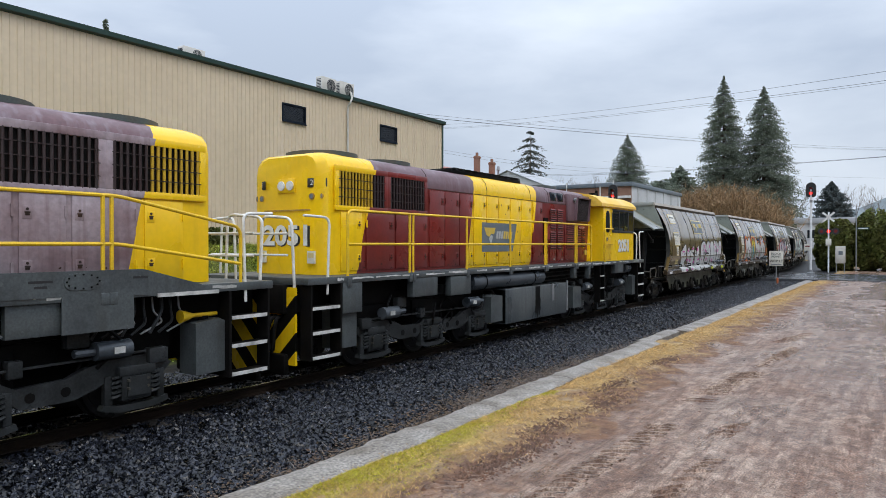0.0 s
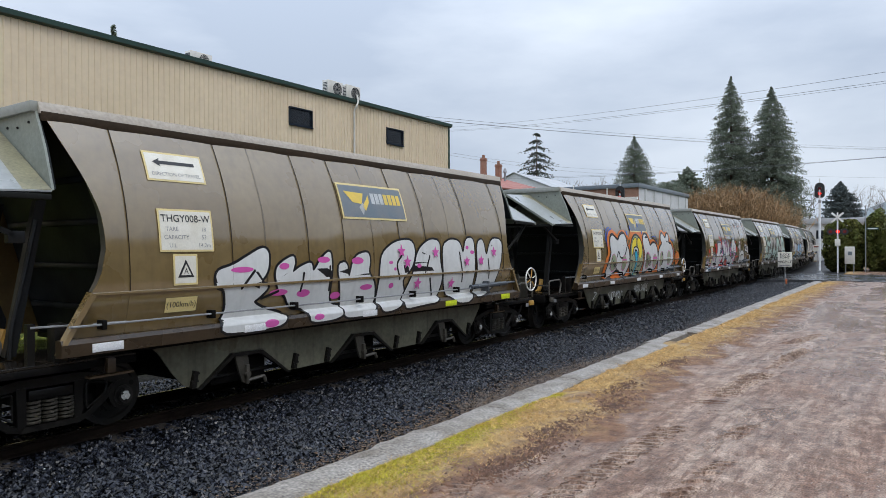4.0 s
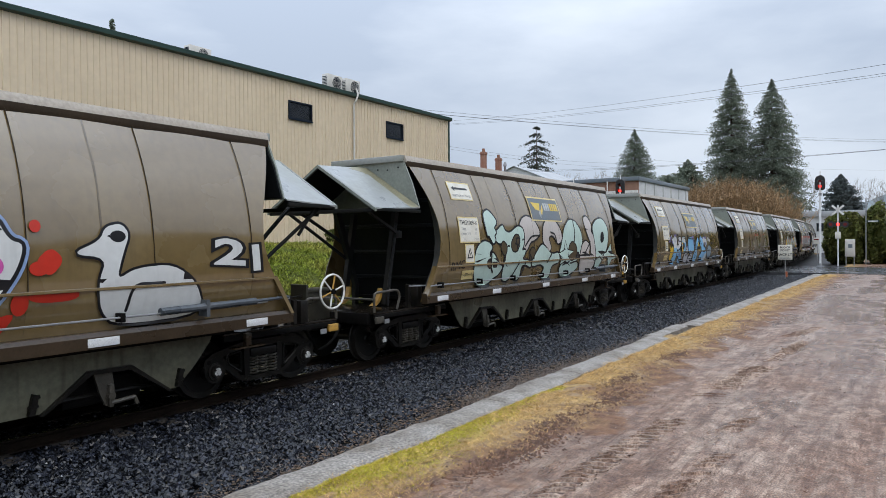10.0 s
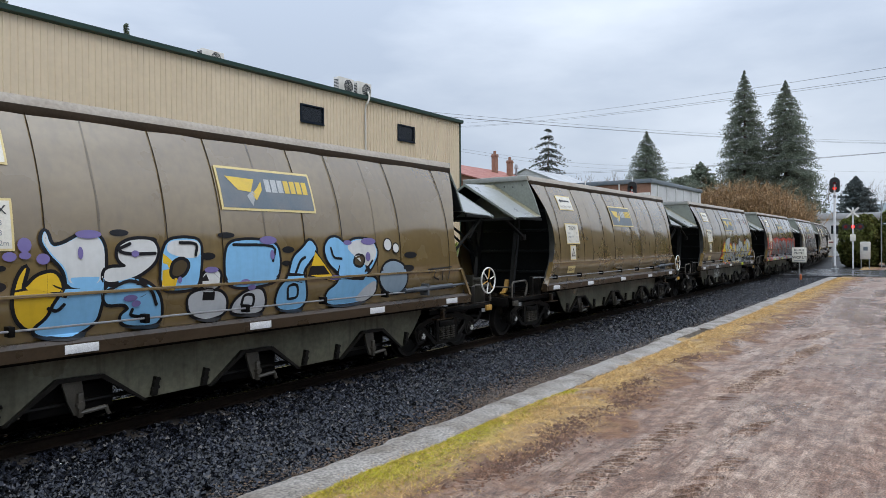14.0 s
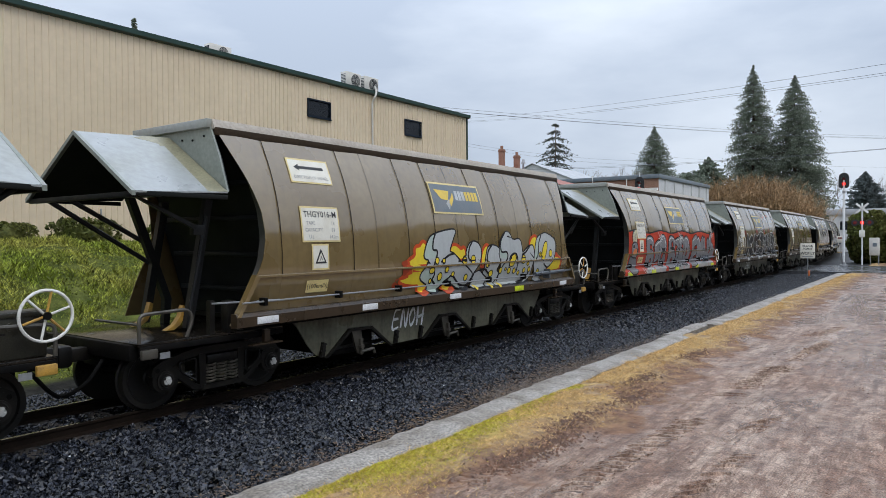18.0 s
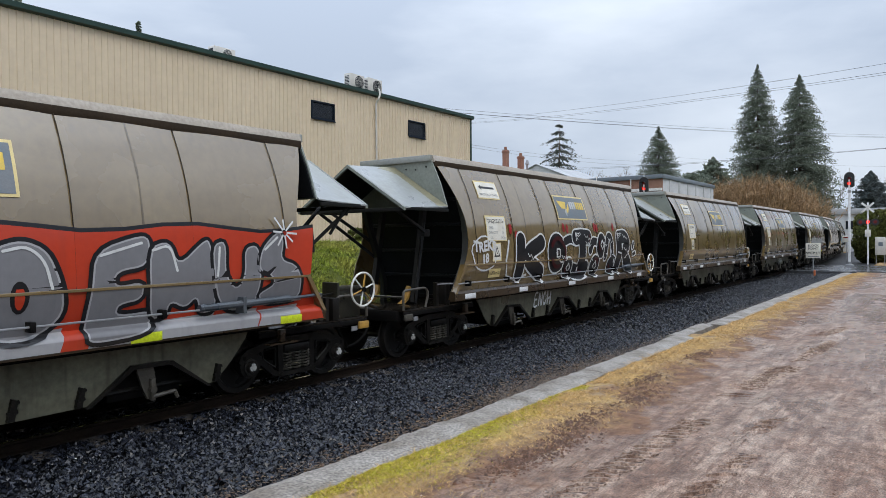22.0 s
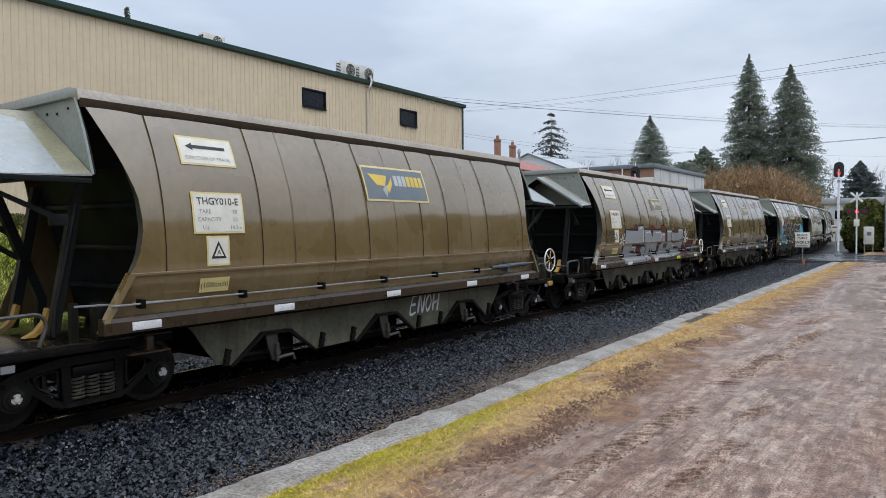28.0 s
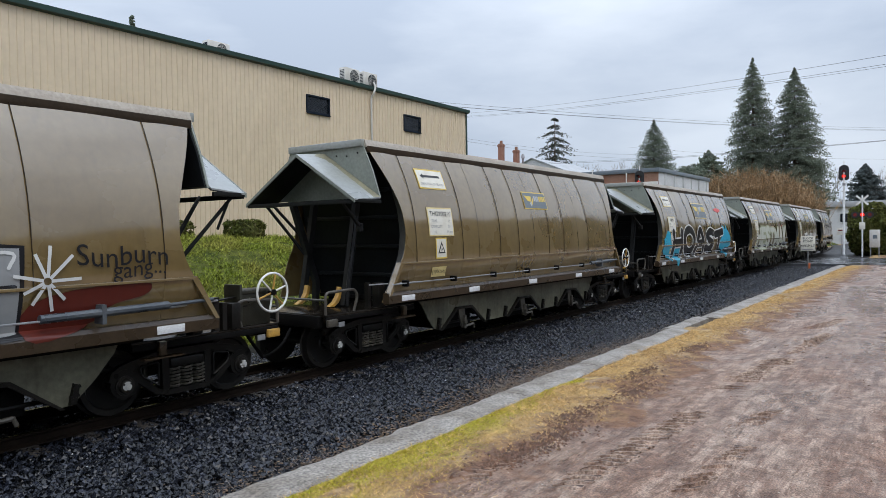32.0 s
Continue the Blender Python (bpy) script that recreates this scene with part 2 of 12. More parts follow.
M["bright"] = surf("worn_steel", (0.42, 0.41, 0.4), 0.3, 0.85, (0.25, 0.22, 0.2), 0.5, 6.0)
M["loco_bogie"] = surf("oily_bogie_steel", (0.034, 0.037, 0.039), 0.36, 0.0, (0.012, 0.013, 0.012), 0.75, 3.0, 0.2, 0.3, 40, spec=0.2)
M["gear"] = surf("greasy_door_gear", (0.075, 0.068, 0.055), 0.4, 0.0, (0.03, 0.025, 0.02), 0.7, 5.0, 0.2, 0.3, 40)
M["brake_box"] = surf("grimy_brake_box", (0.034, 0.033, 0.024), 0.4, 0.0, (0.014, 0.013, 0.010), 0.7, 5.0, 0.2, 0.25, 40, 0.4, (0.05, 0.032, 0.016), spec=0.3)
M["hub"] = surf("axle_cap_paint", (0.62, 0.62, 0.60), 0.4, 0.2, (0.35, 0.33, 0.3), 0.4, 9.0)
M["white"] = surf("white_paint", (0.74, 0.74, 0.71), 0.45, 0.0, (0.42, 0.38, 0.32), 0.5, 5.0, 0.08)
M["sign_white"] = surf("sign_white", (0.70, 0.68, 0.60), 0.4, 0.0, (0.56, 0.52, 0.42), 0.6, 4.0, 0.05, 0.03)
M["cream"] = surf("yellow_border", (0.68, 0.55, 0.24), 0.42, 0.0, (0.5, 0.4, 0.2), 0.5, 5.0, 0.06)
M["plate_grey"] = surf("plate_grey", (0.115, 0.148, 0.175), 0.42, 0.0, (0.20, 0.20, 0.20), 0.6, 4.0, 0.06)
M["mark_yellow"] = surf("emblem_yellow", (0.66, 0.47, 0.07), 0.42, 0.0, (0.5, 0.37, 0.1), 0.5, 5.0, 0.06)
M["mark_pale"] = surf("emblem_pale", (0.46, 0.48, 0.48), 0.42)
M["ink"] = surf("black_ink", (0.02, 0.02, 0.022), 0.45)
M["ink_soft"] = surf("faded_ink", (0.25, 0.26, 0.27), 0.5)
M["ochre"] = surf("chipped_yellow", (0.5, 0.28, 0.05), 0.5, 0.0, (0.16, 0.10, 0.05), 0.6, 7.0, 0.15)
M["reflect"] = surf("reflector_white", (0.72, 0.73, 0.74), 0.35, 0.0, (0.5, 0.5, 0.48), 0.4, 6.0)
M["yellow"] = surf("loco_yellow", (0.88, 0.56, 0.008), 0.28, 0.0, (0.82, 0.49, 0.010), 0.5, 0.9, 0.03, 0.05, 30, 0.16, (0.36, 0.21, 0.02), spec=0.5)
M["rail_yellow"] = surf("handrail_yellow", (0.78, 0.50, 0.012), 0.42, 0.0, (0.45, 0.28, 0.03), 0.4, 4.0, 0.1)
M["burgundy"] = surf("loco_burgundy", (0.19, 0.022, 0.017), 0.34, 0.0, (0.11, 0.018, 0.017), 0.6, 1.2, 0.08, 0.05, 30, 0.25, (0.06, 0.012, 0.012))
M["purple"] = surf("faded_burgundy", (0.15, 0.088, 0.10), 0.40, 0.0, (0.12, 0.05, 0.055), 0.7, 1.3, 0.10, 0.06, 30, 0.4, (0.30, 0.26, 0.30))
M["mauve"] = surf("chalked_burgundy", (0.36, 0.30, 0.325), 0.45, 0.0, (0.15, 0.07, 0.07), 0.85, 1.1, 0.12, 0.08, 30, 0.5, (0.09, 0.03, 0.03))
M["frame_grey"] = surf("frame_grey", (0.076, 0.088, 0.091), 0.40, 0.0, (0.040, 0.045, 0.048), 0.8, 2.6, 0.16, 0.15, 40, 0.5, (0.035, 0.034, 0.030))
M["tank_grey"] = surf("tank_grey", (0.060, 0.070, 0.075), 0.33, 0.0, (0.11, 0.118, 0.118), 0.8, 1.3, 0.15, 0.12, 30, 0.8, (0.022, 0.023, 0.022))
M["cylinder_grey"] = surf("reservoir_grey", (0.045, 0.055, 0.066), 0.35, 0.0, (0.10, 0.11, 0.12), 0.6, 2.0, 0.12)
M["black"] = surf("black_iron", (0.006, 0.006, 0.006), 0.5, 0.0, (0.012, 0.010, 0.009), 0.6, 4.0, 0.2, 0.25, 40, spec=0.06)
M["slat"] = surf("grille_slat", (0.028, 0.012, 0.011), 0.5, 0.0, (0.025, 0.02, 0.02), 0.6, 5.0)
M["slat_y"] = surf("grille_slat_yellow", (0.55, 0.34, 0.012), 0.45, 0.0, (0.28, 0.17, 0.02), 0.6, 5.0)
M["fan_green"] = surf("fan_cowl", (0.07, 0.085, 0.08), 0.55, 0.2, (0.12, 0.09, 0.06), 0.6, 3.0)
M["rail"] = surf("rail_rust", (0.013, 0.009, 0.007), 0.55, 0.0, (0.024, 0.016, 0.011), 0.6, 5.0, 0.15, 0.2, 50, spec=0.06)
M["rail_top"] = surf("rail_worn", (0.30, 0.29, 0.28), 0.22, 0.9, (0.2, 0.18, 0.16), 0.5, 3.0)
M["sleeper"] = surf("sleeper_wood", (0.026, 0.021, 0.017), 0.75, 0.0, (0.04, 0.032, 0.025), 0.6, 4.0, 0.25, 0.5, 40)
M["stone"] = surf("ballast_stone", (0.0055, 0.0066, 0.0100), 0.25, 0.0, (0.029, 0.032, 0.043), 0.7, 9.0, 0.4, 0.2, 60, island=0.95, spec=0.34)
M["ballast_bed"] = surf("ballast_bed", (0.008, 0.008, 0.009), 0.6, 0.0, (0.022, 0.02, 0.018), 0.7, 2.0, 0.35, 0.9, 22)
M["concrete"] = surf("kerb_concrete", (0.275, 0.25, 0.22), 0.6, 0.0, (0.15, 0.125, 0.098), 0.9, 2.6, 0.4, 0.8, 30)
M["shed"] = surf("shed_cladding", (0.66, 0.54, 0.385), 0.45, 0.0, (0.60, 0.485, 0.34), 0.6, 0.35, 0.03, 0.03, 30, 0.12, (0.46, 0.38, 0.27))
M["shed_trim"] = surf("shed_green", (0.016, 0.045, 0.036), 0.4, 0.0, (0.022, 0.058, 0.046), 0.5, 1.0, 0.06)
M["ac_white"] = surf("unit_casing", (0.60, 0.58, 0.53), 0.45, 0.0, (0.45, 0.43, 0.38), 0.5, 3.0, 0.06)
M["dark_glass"] = surf("dark_glass", (0.012, 0.016, 0.022), 0.12, 0.0, (0.016, 0.02, 0.026), 0.5, 1.0, 0.03, 0.0)
M["mesh_grey"] = surf("screen_frame", (0.006, 0.012, 0.022), 0.6, spec=0.15)
M["galv"] = surf("galvanised_steel", (0.33, 0.34, 0.35), 0.42, 0.5, (0.24, 0.25, 0.26), 0.6, 2.0, 0.08)
M["brick"] = surf("orange_brick", (0.25, 0.135, 0.09), 0.75, 0.0, (0.22, 0.09, 0.05), 0.6, 2.0, 0.2, 0.4, 40)
M["tile_red"] = surf("red_roof_tile", (0.31, 0.105, 0.075), 0.65, 0.0, (0.22, 0.08, 0.06), 0.6, 1.5, 0.15, 0.3, 20)
M["render_white"] = surf("white_render", (0.60, 0.60, 0.60), 0.7, 0.0, (0.45, 0.45, 0.45), 0.5, 0.6, 0.06)
M["roof_grey"] = surf("iron_roof", (0.40, 0.41, 0.42), 0.45, 0.2, (0.33, 0.34, 0.35), 0.5, 0.8, 0.06)
# conifer and conifer_grey are paled: distance haze is put into their colour
M["conifer"] = surf("conifer_needles", (0.185, 0.218, 0.165), 0.85, 0.0, (0.22, 0.245, 0.19), 0.6, 0.7, 0.2, 0.0, island=0.5)
M["spruce"] = surf("spruce_needles", (0.054, 0.066, 0.054), 0.85, 0.0, (0.07, 0.08, 0.06), 0.6, 0.7, 0.2, 0.0, island=0.4)
M["conifer_grey"] = surf("hazed_conifer", (0.12, 0.145, 0.145), 0.85, 0.0, (0.14, 0.16, 0.16), 0.6, 0.5, 0.2, 0.0, island=0.3)
M["willow"] = surf("bare_willow", (0.34, 0.215, 0.105), 0.8, 0.0, (0.24, 0.15, 0.075), 0.7, 0.5, 0.3, 0.0, island=0.5)
M["twig"] = surf("bare_twigs", (0.20, 0.17, 0.15), 0.8, 0.0, (0.14, 0.12, 0.10), 0.6, 0.8, 0.2, 0.0)
M["bark"] = surf("bark", (0.10, 0.07, 0.05), 0.85, 0.0, (0.06, 0.045, 0.035), 0.6, 3.0, 0.25, 0.5, 30)
M["hedge"] = surf("hedge_leaves", (0.105, 0.125, 0.032), 0.55, 0.0, (0.19, 0.165, 0.055), 0.6, 0.9, 0.3, 0.0, island=0.7, spec=0.2)
M["grass"] = surf("bank_grass", (0.215, 0.265, 0.034), 0.6, 0.0, (0.37, 0.335, 0.085), 0.8, 0.5, 0.3, 0.0, island=0.8, spec=0.15)
M["straw"] = surf("straw_grass", (0.58, 0.375, 0.135), 0.7, 0.0, (0.36, 0.20, 0.07), 0.6, 1.2, 0.25, 0.0, island=0.5)
M["moss"] = surf("moss_grass", (0.44, 0.41, 0.018), 0.7, 0.0, (0.46, 0.33, 0.04), 0.6, 2.0, 0.25, 0.0, island=0.45)
M["asphalt"] = surf("wet_asphalt", (0.062, 0.065, 0.07), 0.22, 0.0, (0.05, 0.05, 0.055), 0.5, 0.8, 0.12, 0.1, 60)
M["mast"] = surf("mast_white", (0.78, 0.79, 0.79), 0.4, 0.1, (0.48, 0.48, 0.47), 0.5, 3.0, 0.05)
M["sign_black"] = surf("signal_black", (0.014, 0.014, 0.015), 0.5)
M["wire"] = surf("power_wire", (0.10, 0.105, 0.115), 0.6, bump=0)
M["orange"] = surf("flag_orange", (0.6, 0.16, 0.05), 0.6)


def glow(name, colour, strength):
    m = bpy.data.materials.new(name)
    m.use_nodes = True
    b = m.node_tree.nodes["Principled BSDF"]
    b.inputs["Base Color"].default_value = (*colour, 1)
    b.inputs["Emission Color"].default_value = (*colour, 1)
    b.inputs["Emission Strength"].default_value = strength
    return m


M["red_lamp"] = glow("red_lamp", (0.9, 0.02, 0.01), 3.0)
M["red_dim"] = surf("red_lens", (0.16, 0.01, 0.01), 0.2)


def glass(name):
    m = bpy.data.materials.new(name)
    m.use_nodes = True
    b = m.node_tree.nodes["Principled BSDF"]
    b.inputs["Base Color"].default_value = (0.40, 0.46, 0.47, 1)
    b.inputs["Roughness"].default_value = 0.04
    b.inputs["Transmission Weight"].default_value = 1.0
    b.inputs["IOR"].default_value = 1.35
    return m


M["glass"] = glass("cab_glass")
M["deck"] = surf("wet_deck", (0.007, 0.006, 0.005), 0.17, 0.0, (0.022, 0.017, 0.012), 0.6, 2.5, 0.15, 0.08, 30, spec=0.35)
M["mud"] = surf("churned_mud", (0.085, 0.036, 0.018), 0.6, 0.0, (0.17, 0.085, 0.045), 0.6, 6.0, 0.25, 0.4, 60, island=0.4)
# wet earth, darkened further for the shade between tyre lugs
M["groove"] = surf("shaded_groove_earth", (0.045, 0.021, 0.012), 0.55, 0.0, (0.085, 0.040, 0.023), 0.6, 6.0, 0.25, 0.4, 60)
M["pebble"] = surf("yard_pebble", (0.30, 0.26, 0.22), 0.6, 0.0, (0.42, 0.38, 0.33), 0.6, 6.0, 0.2, 0.2, 60, island=0.5)
M["litter"] = surf("dead_leaves", (0.075, 0.042, 0.022), 0.75, 0.0, (0.16, 0.105, 0.055), 0.6, 5.0, 0.25, 0.2, 50, island=0.5)


def leafy(m, share):
    """Leaves let part of the light through."""
    nt = m.node_tree
    b, out = nt.nodes["Principled BSDF"], nt.nodes["Material Output"]
    tr, mx = nt.nodes.new("ShaderNodeBsdfTranslucent"), nt.nodes.new("ShaderNodeMixShader")
    src = b.inputs["Base Color"].links[0].from_socket
    nt.links.new(src, tr.inputs["Color"])
    mx.inputs[0].default_value = share
    nt.links.new(b.outputs[0], mx.inputs[1])
    nt.links.new(tr.outputs[0], mx.inputs[2])
    nt.links.new(mx.outputs[0], out.inputs["Surface"])


for key in ("conifer", "conifer_grey", "hedge"):
    leafy(M[key], 0.5)


# ---- the ground, the track and the road ----
def bank_height(x, y):
    """Height of the grass bank and land behind the track."""
    t = min(max((y - 12.0) / 7.6, 0), 1)
    h = -0.25 + (t * t * (3 - 2 * t)) * 2.45
    fall = min(max((x - 33) / 14.0, 0), 1)
    fall = fall * fall * (3 - 2 * fall)
    return h * (1 - fall) + (0.1 if y > 13 else -0.2) * fall


TREADS = ((5.2, 2.60, 8.6, 2.36, -1, 0.17), (9.7, 2.38, 13.0, 2.12, -1, 0.22), (5.6, 1.74, 7.6, 1.56, -1, 0.12), (4.85, 3.30, 5.45, 3.46, -1, 0.12), (16.9, 2.3, 19.2, 1.85, -1, 0.2), (13.2, 2.10, 16.5, 1.86, -1, 0.14), (8.2, 1.74, 9.2, 1.62, -1, 0.13))


def yard_height(x, y):
    """Churned wet dirt: soft swells, long ruts, tyre beds and clods by the verge."""
    far = min(max((x - 44) / 6, 0), 1)
    h = DIRT_Z - 0.03 - 0.12 * far + 0.016 * noise.noise((x * 0.4, y * 0.6, 0))
    if x < 3 or x > 26 or y < -4:
        return h
    h += 0.011 * noise.noise((x * 0.35, y * 6.0, 1)) + 0.008 * noise.noise((x * 3.0, y * 4.0, 2)) + 0.006 * noise.noise((x * 9.0, y * 9.0, 3))
    # two smooth ruts that follow the lorries' line
    for y0 in (2.24, 1.95, 0.5):
        d = (y - (y0 - 0.045 * (x - 6)) - 0.05 * noise.noise((x * 0.3, y0, 9))) / 0.085
        h += -0.014 * math.exp(-d * d) + 0.009 * math.exp(-(abs(d) - 1.7) ** 2 * 2)
    for x0, ya, x1, yb, _, half in TREADS:
        if x0 - 0.1 < x < x1 + 0.1:
            d = (y - (ya + (yb - ya) * (x - x0) / (x1 - x0))) / half
            h += -0.010 * math.exp(-d ** 4) + 0.010 * math.exp(-((abs(d) - 1.35) / 0.25) ** 2)
    clod = noise.noise((x * 1.3, y * 2.1, 5)) + 0.6 * noise.noise((x * 4.0, y * 5.0, 6)) + 0.3 * noise.noise((x * 11.0, y * 12.0, 4))
    band = math.exp(-((y - 3.5) / 0.45) ** 2)
    for cx, cy in ((10.25, 3.95), (7.6, 3.7), (5.8, 3.62), (8.5, 1.66), (13.0, 3.9)):
        band = max(band, 1.25 * math.exp(-((x - cx) / 0.7) ** 2 - ((y - cy) / 0.28) ** 2))
    h += band * max(clod + 0.02, 0) * 0.045
    return h


def ground_height(x, y):
    if y < 4.44 or (13.3 < x < 16.0 and y < 4.68):
        return yard_height(x, y)
    if y < 12.0:
        return -0.55
    return bank_height(x, y) + 0.07 * noise.noise((x * 0.3, y * 0.3, 2))


def dirt_material():
    m = bpy.data.materials.new("wet_dirt_and_grass")
    m.use_nodes = True
    nt = m.node_tree
    b = nt.nodes["Principled BSDF"]
    geo = nt.nodes.new("ShaderNodeNewGeometry")
    sep = nt.nodes.new("ShaderNodeSeparateXYZ")
    nt.links.new(geo.outputs["Position"], sep.inputs[0])

    def tex(sc, detail, stretch=(1, 1, 1), turn=0.0):
        mp = nt.nodes.new("ShaderNodeMapping")
        mp.inputs["Scale"].default_value = stretch
        mp.inputs["Rotation"].default_value = (0, 0, turn)
        n = nt.nodes.new("ShaderNodeTexNoise")
        n.inputs["Scale"].default_value, n.inputs["Detail"].default_value = sc, detail
        nt.links.new(geo.outputs["Position"], mp.inputs["Vector"])
        nt.links.new(mp.outputs["Vector"], n.inputs["Vector"])
        return n.outputs["Fac"]

    def rng(v, a, c, lo=0.0, hi=1.0):
        r = nt.nodes.new("ShaderNodeMapRange")
        for key, val in (("From Min", a), ("From Max", c), ("To Min", lo), ("To Max", hi)):
            r.inputs[key].default_value = val
        nt.links.new(v, r.inputs["Value"])
        return r.outputs["Result"]

    def mix(f, a, c, kind="MIX"):
        x = nt.nodes.new("ShaderNodeMixRGB")
        x.blend_type = kind
        for sock, v in (("Fac", f), ("Color1", a), ("Color2", c)):
            if hasattr(v, "is_linked"):
                nt.links.new(v, x.inputs[sock])
            elif isinstance(v, (int, float)):
                x.inputs[sock].default_value = v
            else:
                x.inputs[sock].default_value = (*v, 1)
        return x.outputs["Color"]

    def math_(op, a, c):
        x = nt.nodes.new("ShaderNodeMath")
        x.operation = op
        for i, v in enumerate((a, c)):
            if hasattr(v, "is_linked"):
                nt.links.new(v, x.inputs[i])
            else:
                x.inputs[i].default_value = v
        return x.outputs["Value"]

    ruts = tex(1.0, 6.0, (0.20, 2.2, 1.0), 0.045)
    patch = tex(0.35, 6.0)
    fine = tex(7.0, 8.0)
    grit = tex(55.0, 4.0)
    streaks = tex(1.0, 8.0, (0.8, 7.0, 1.0), 0.045)
    scores = tex(1.0, 7.0, (2.2, 24.0, 1.0), 0.06)
    blotch = tex(1.1, 9.0)
    col = mix(rng(ruts, 0.42, 0.60), (0.225, 0.142, 0.100), (0.335, 0.245, 0.188))
    col = mix(math_("MULTIPLY", rng(streaks, 0.55, 0.58), 0.45), col, (0.150, 0.078, 0.048))
    col = mix(math_("MULTIPLY", rng(scores, 0.56, 0.59), 0.6), col, (0.120, 0.058, 0.034))
    col = mix(math_("MULTIPLY", rng(blotch, 0.55, 0.66), 0.55), col, (0.150, 0.078, 0.046))
    col = mix(math_("MULTIPLY", rng(patch, 0.50, 0.66), 0.45), col, (0.34, 0.252, 0.190))
    # darker lanes where wheels have passed, and scuffed mottling
    lanes = math_("MULTIPLY", rng(tex(1.0, 7.0, (0.12, 5.0, 1.0)), 0.51, 0.545), rng(tex(1.6, 6.0), 0.38, 0.58))
    col = mix(math_("MULTIPLY", lanes, 0.42), col, (0.115, 0.058, 0.036))
    mottle = tex(4.0, 12.0, (0.6, 2.0, 1.0))
    col = mix(math_("MULTIPLY", rng(mottle, 0.535, 0.565), 0.55), col, (0.130, 0.070, 0.045))
    col = mix(math_("MULTIPLY", rng(mottle, 0.44, 0.41), 0.35), col, (0.34, 0.262, 0.205))
    col = mix(1.0, col, mix(rng(fine, 0.36, 0.64), (0.66, 0.60, 0.56), (1.24, 1.24, 1.24)), "MULTIPLY")
    col = mix(1.0, col, mix(rng(grit, 0.40, 0.60), (0.58, 0.56, 0.54), (1.36, 1.36, 1.36)), "MULTIPLY")
    # churned red earth beside the verge, then the dry verge along the kerb
    edge = math_("ADD", sep.outputs["Y"], math_("MULTIPLY", math_("SUBTRACT", blotch, 0.5), 2.6))
    red = math_("MULTIPLY", rng(edge, 2.85, 3.25), rng(edge, 4.1, 3.6))
    col = mix(math_("MULTIPLY", red, rng(fine, 0.3, 0.55, 0.6, 1.0)), col, mix(rng(fine, 0.35, 0.65), (0.085, 0.038, 0.020), (0.21, 0.110, 0.060)))
    verge = rng(edge, 3.4, 4.0)
    col = mix(math_("MULTIPLY", verge, rng(fine, 0.25, 0.5, 0.55, 0.95)), col, mix(rng(fine, 0.35, 0.65), (0.18, 0.105, 0.045), (0.44, 0.30, 0.115)))
    mossy = math_("MULTIPLY", rng(sep.outputs["X"], 8.0, 5.0), rng(math_("ADD", edge, math_("MULTIPLY", sep.outputs["X"], -0.05)), 3.62, 4.0))
    col = mix(math_("MULTIPLY", mossy, 0.8), col, mix(rng(fine, 0.35, 0.65), (0.12, 0.11, 0.012), (0.30, 0.28, 0.022)))
    # near-black ground from the kerb to the bank, then grass behind the railway
    dark_ground = math_("MULTIPLY", rng(sep.outputs["Y"], 4.9, 5.2), rng(sep.outputs["X"], 30.0, 28.0))
    col = mix(dark_ground, col, mix(rng(fine, 0.35, 0.65), (0.010, 0.010, 0.009), (0.03, 0.028, 0.024)))
    back = rng(math_("ADD", sep.outputs["Y"], math_("MULTIPLY", patch, 0.8)), 12.8, 13.2)
    col = mix(back, col, mix(rng(tex(3.0, 5.0), 0.35, 0.65), (0.035, 0.048, 0.010), (0.10, 0.11, 0.028)))
    nt.links.new(col, b.inputs["Base Color"])
    wet = math_("SUBTRACT", rng(tex(0.5, 4.0, (0.5, 1.6, 1.0), 0.1), 0.42, 0.60, 0.62, 0.26), rng(sep.outputs["X"], 10.0, 20.0, 0.0, 0.14))
    film = math_("MULTIPLY", math_("MULTIPLY", rng(sep.outputs["X"], 11.0, 16.0), rng(sep.outputs["Y"], 2.3, 1.5)), rng(blotch, 0.42, 0.56))
    wet = math_("MAXIMUM", math_("SUBTRACT", wet, math_("MULTIPLY", film, 0.28)), 0.10)
    rough = math_("MAXIMUM", wet, math_("MULTIPLY", math_("MAXIMUM", math_("MAXIMUM", verge, red), math_("MAXIMUM", back, dark_ground)), 0.85))
    nt.links.new(rng(math_("MAXIMUM", back, dark_ground), 0.0, 1.0, 0.5, 0.06), b.inputs["Specular IOR Level"])
    nt.links.new(rough, b.inputs["Roughness"])
    bp = nt.nodes.new("ShaderNodeBump")
    bp.inputs["Strength"].default_value, bp.inputs["Distance"].default_value = 1.0, 0.03
    h = math_("ADD", math_("ADD", math_("MULTIPLY", streaks, 1.1), math_("MULTIPLY", scores, 0.7)), math_("ADD", math_("ADD", math_("MULTIPLY", fine, 1.4), math_("MULTIPLY", mottle, 1.6)), math_("MULTIPLY", grit, 0.5)))
    nt.links.new(h, bp.inputs["Height"])
    nt.links.new(bp.outputs["Normal"], b.inputs["Normal"])
    return m


DIRT = []


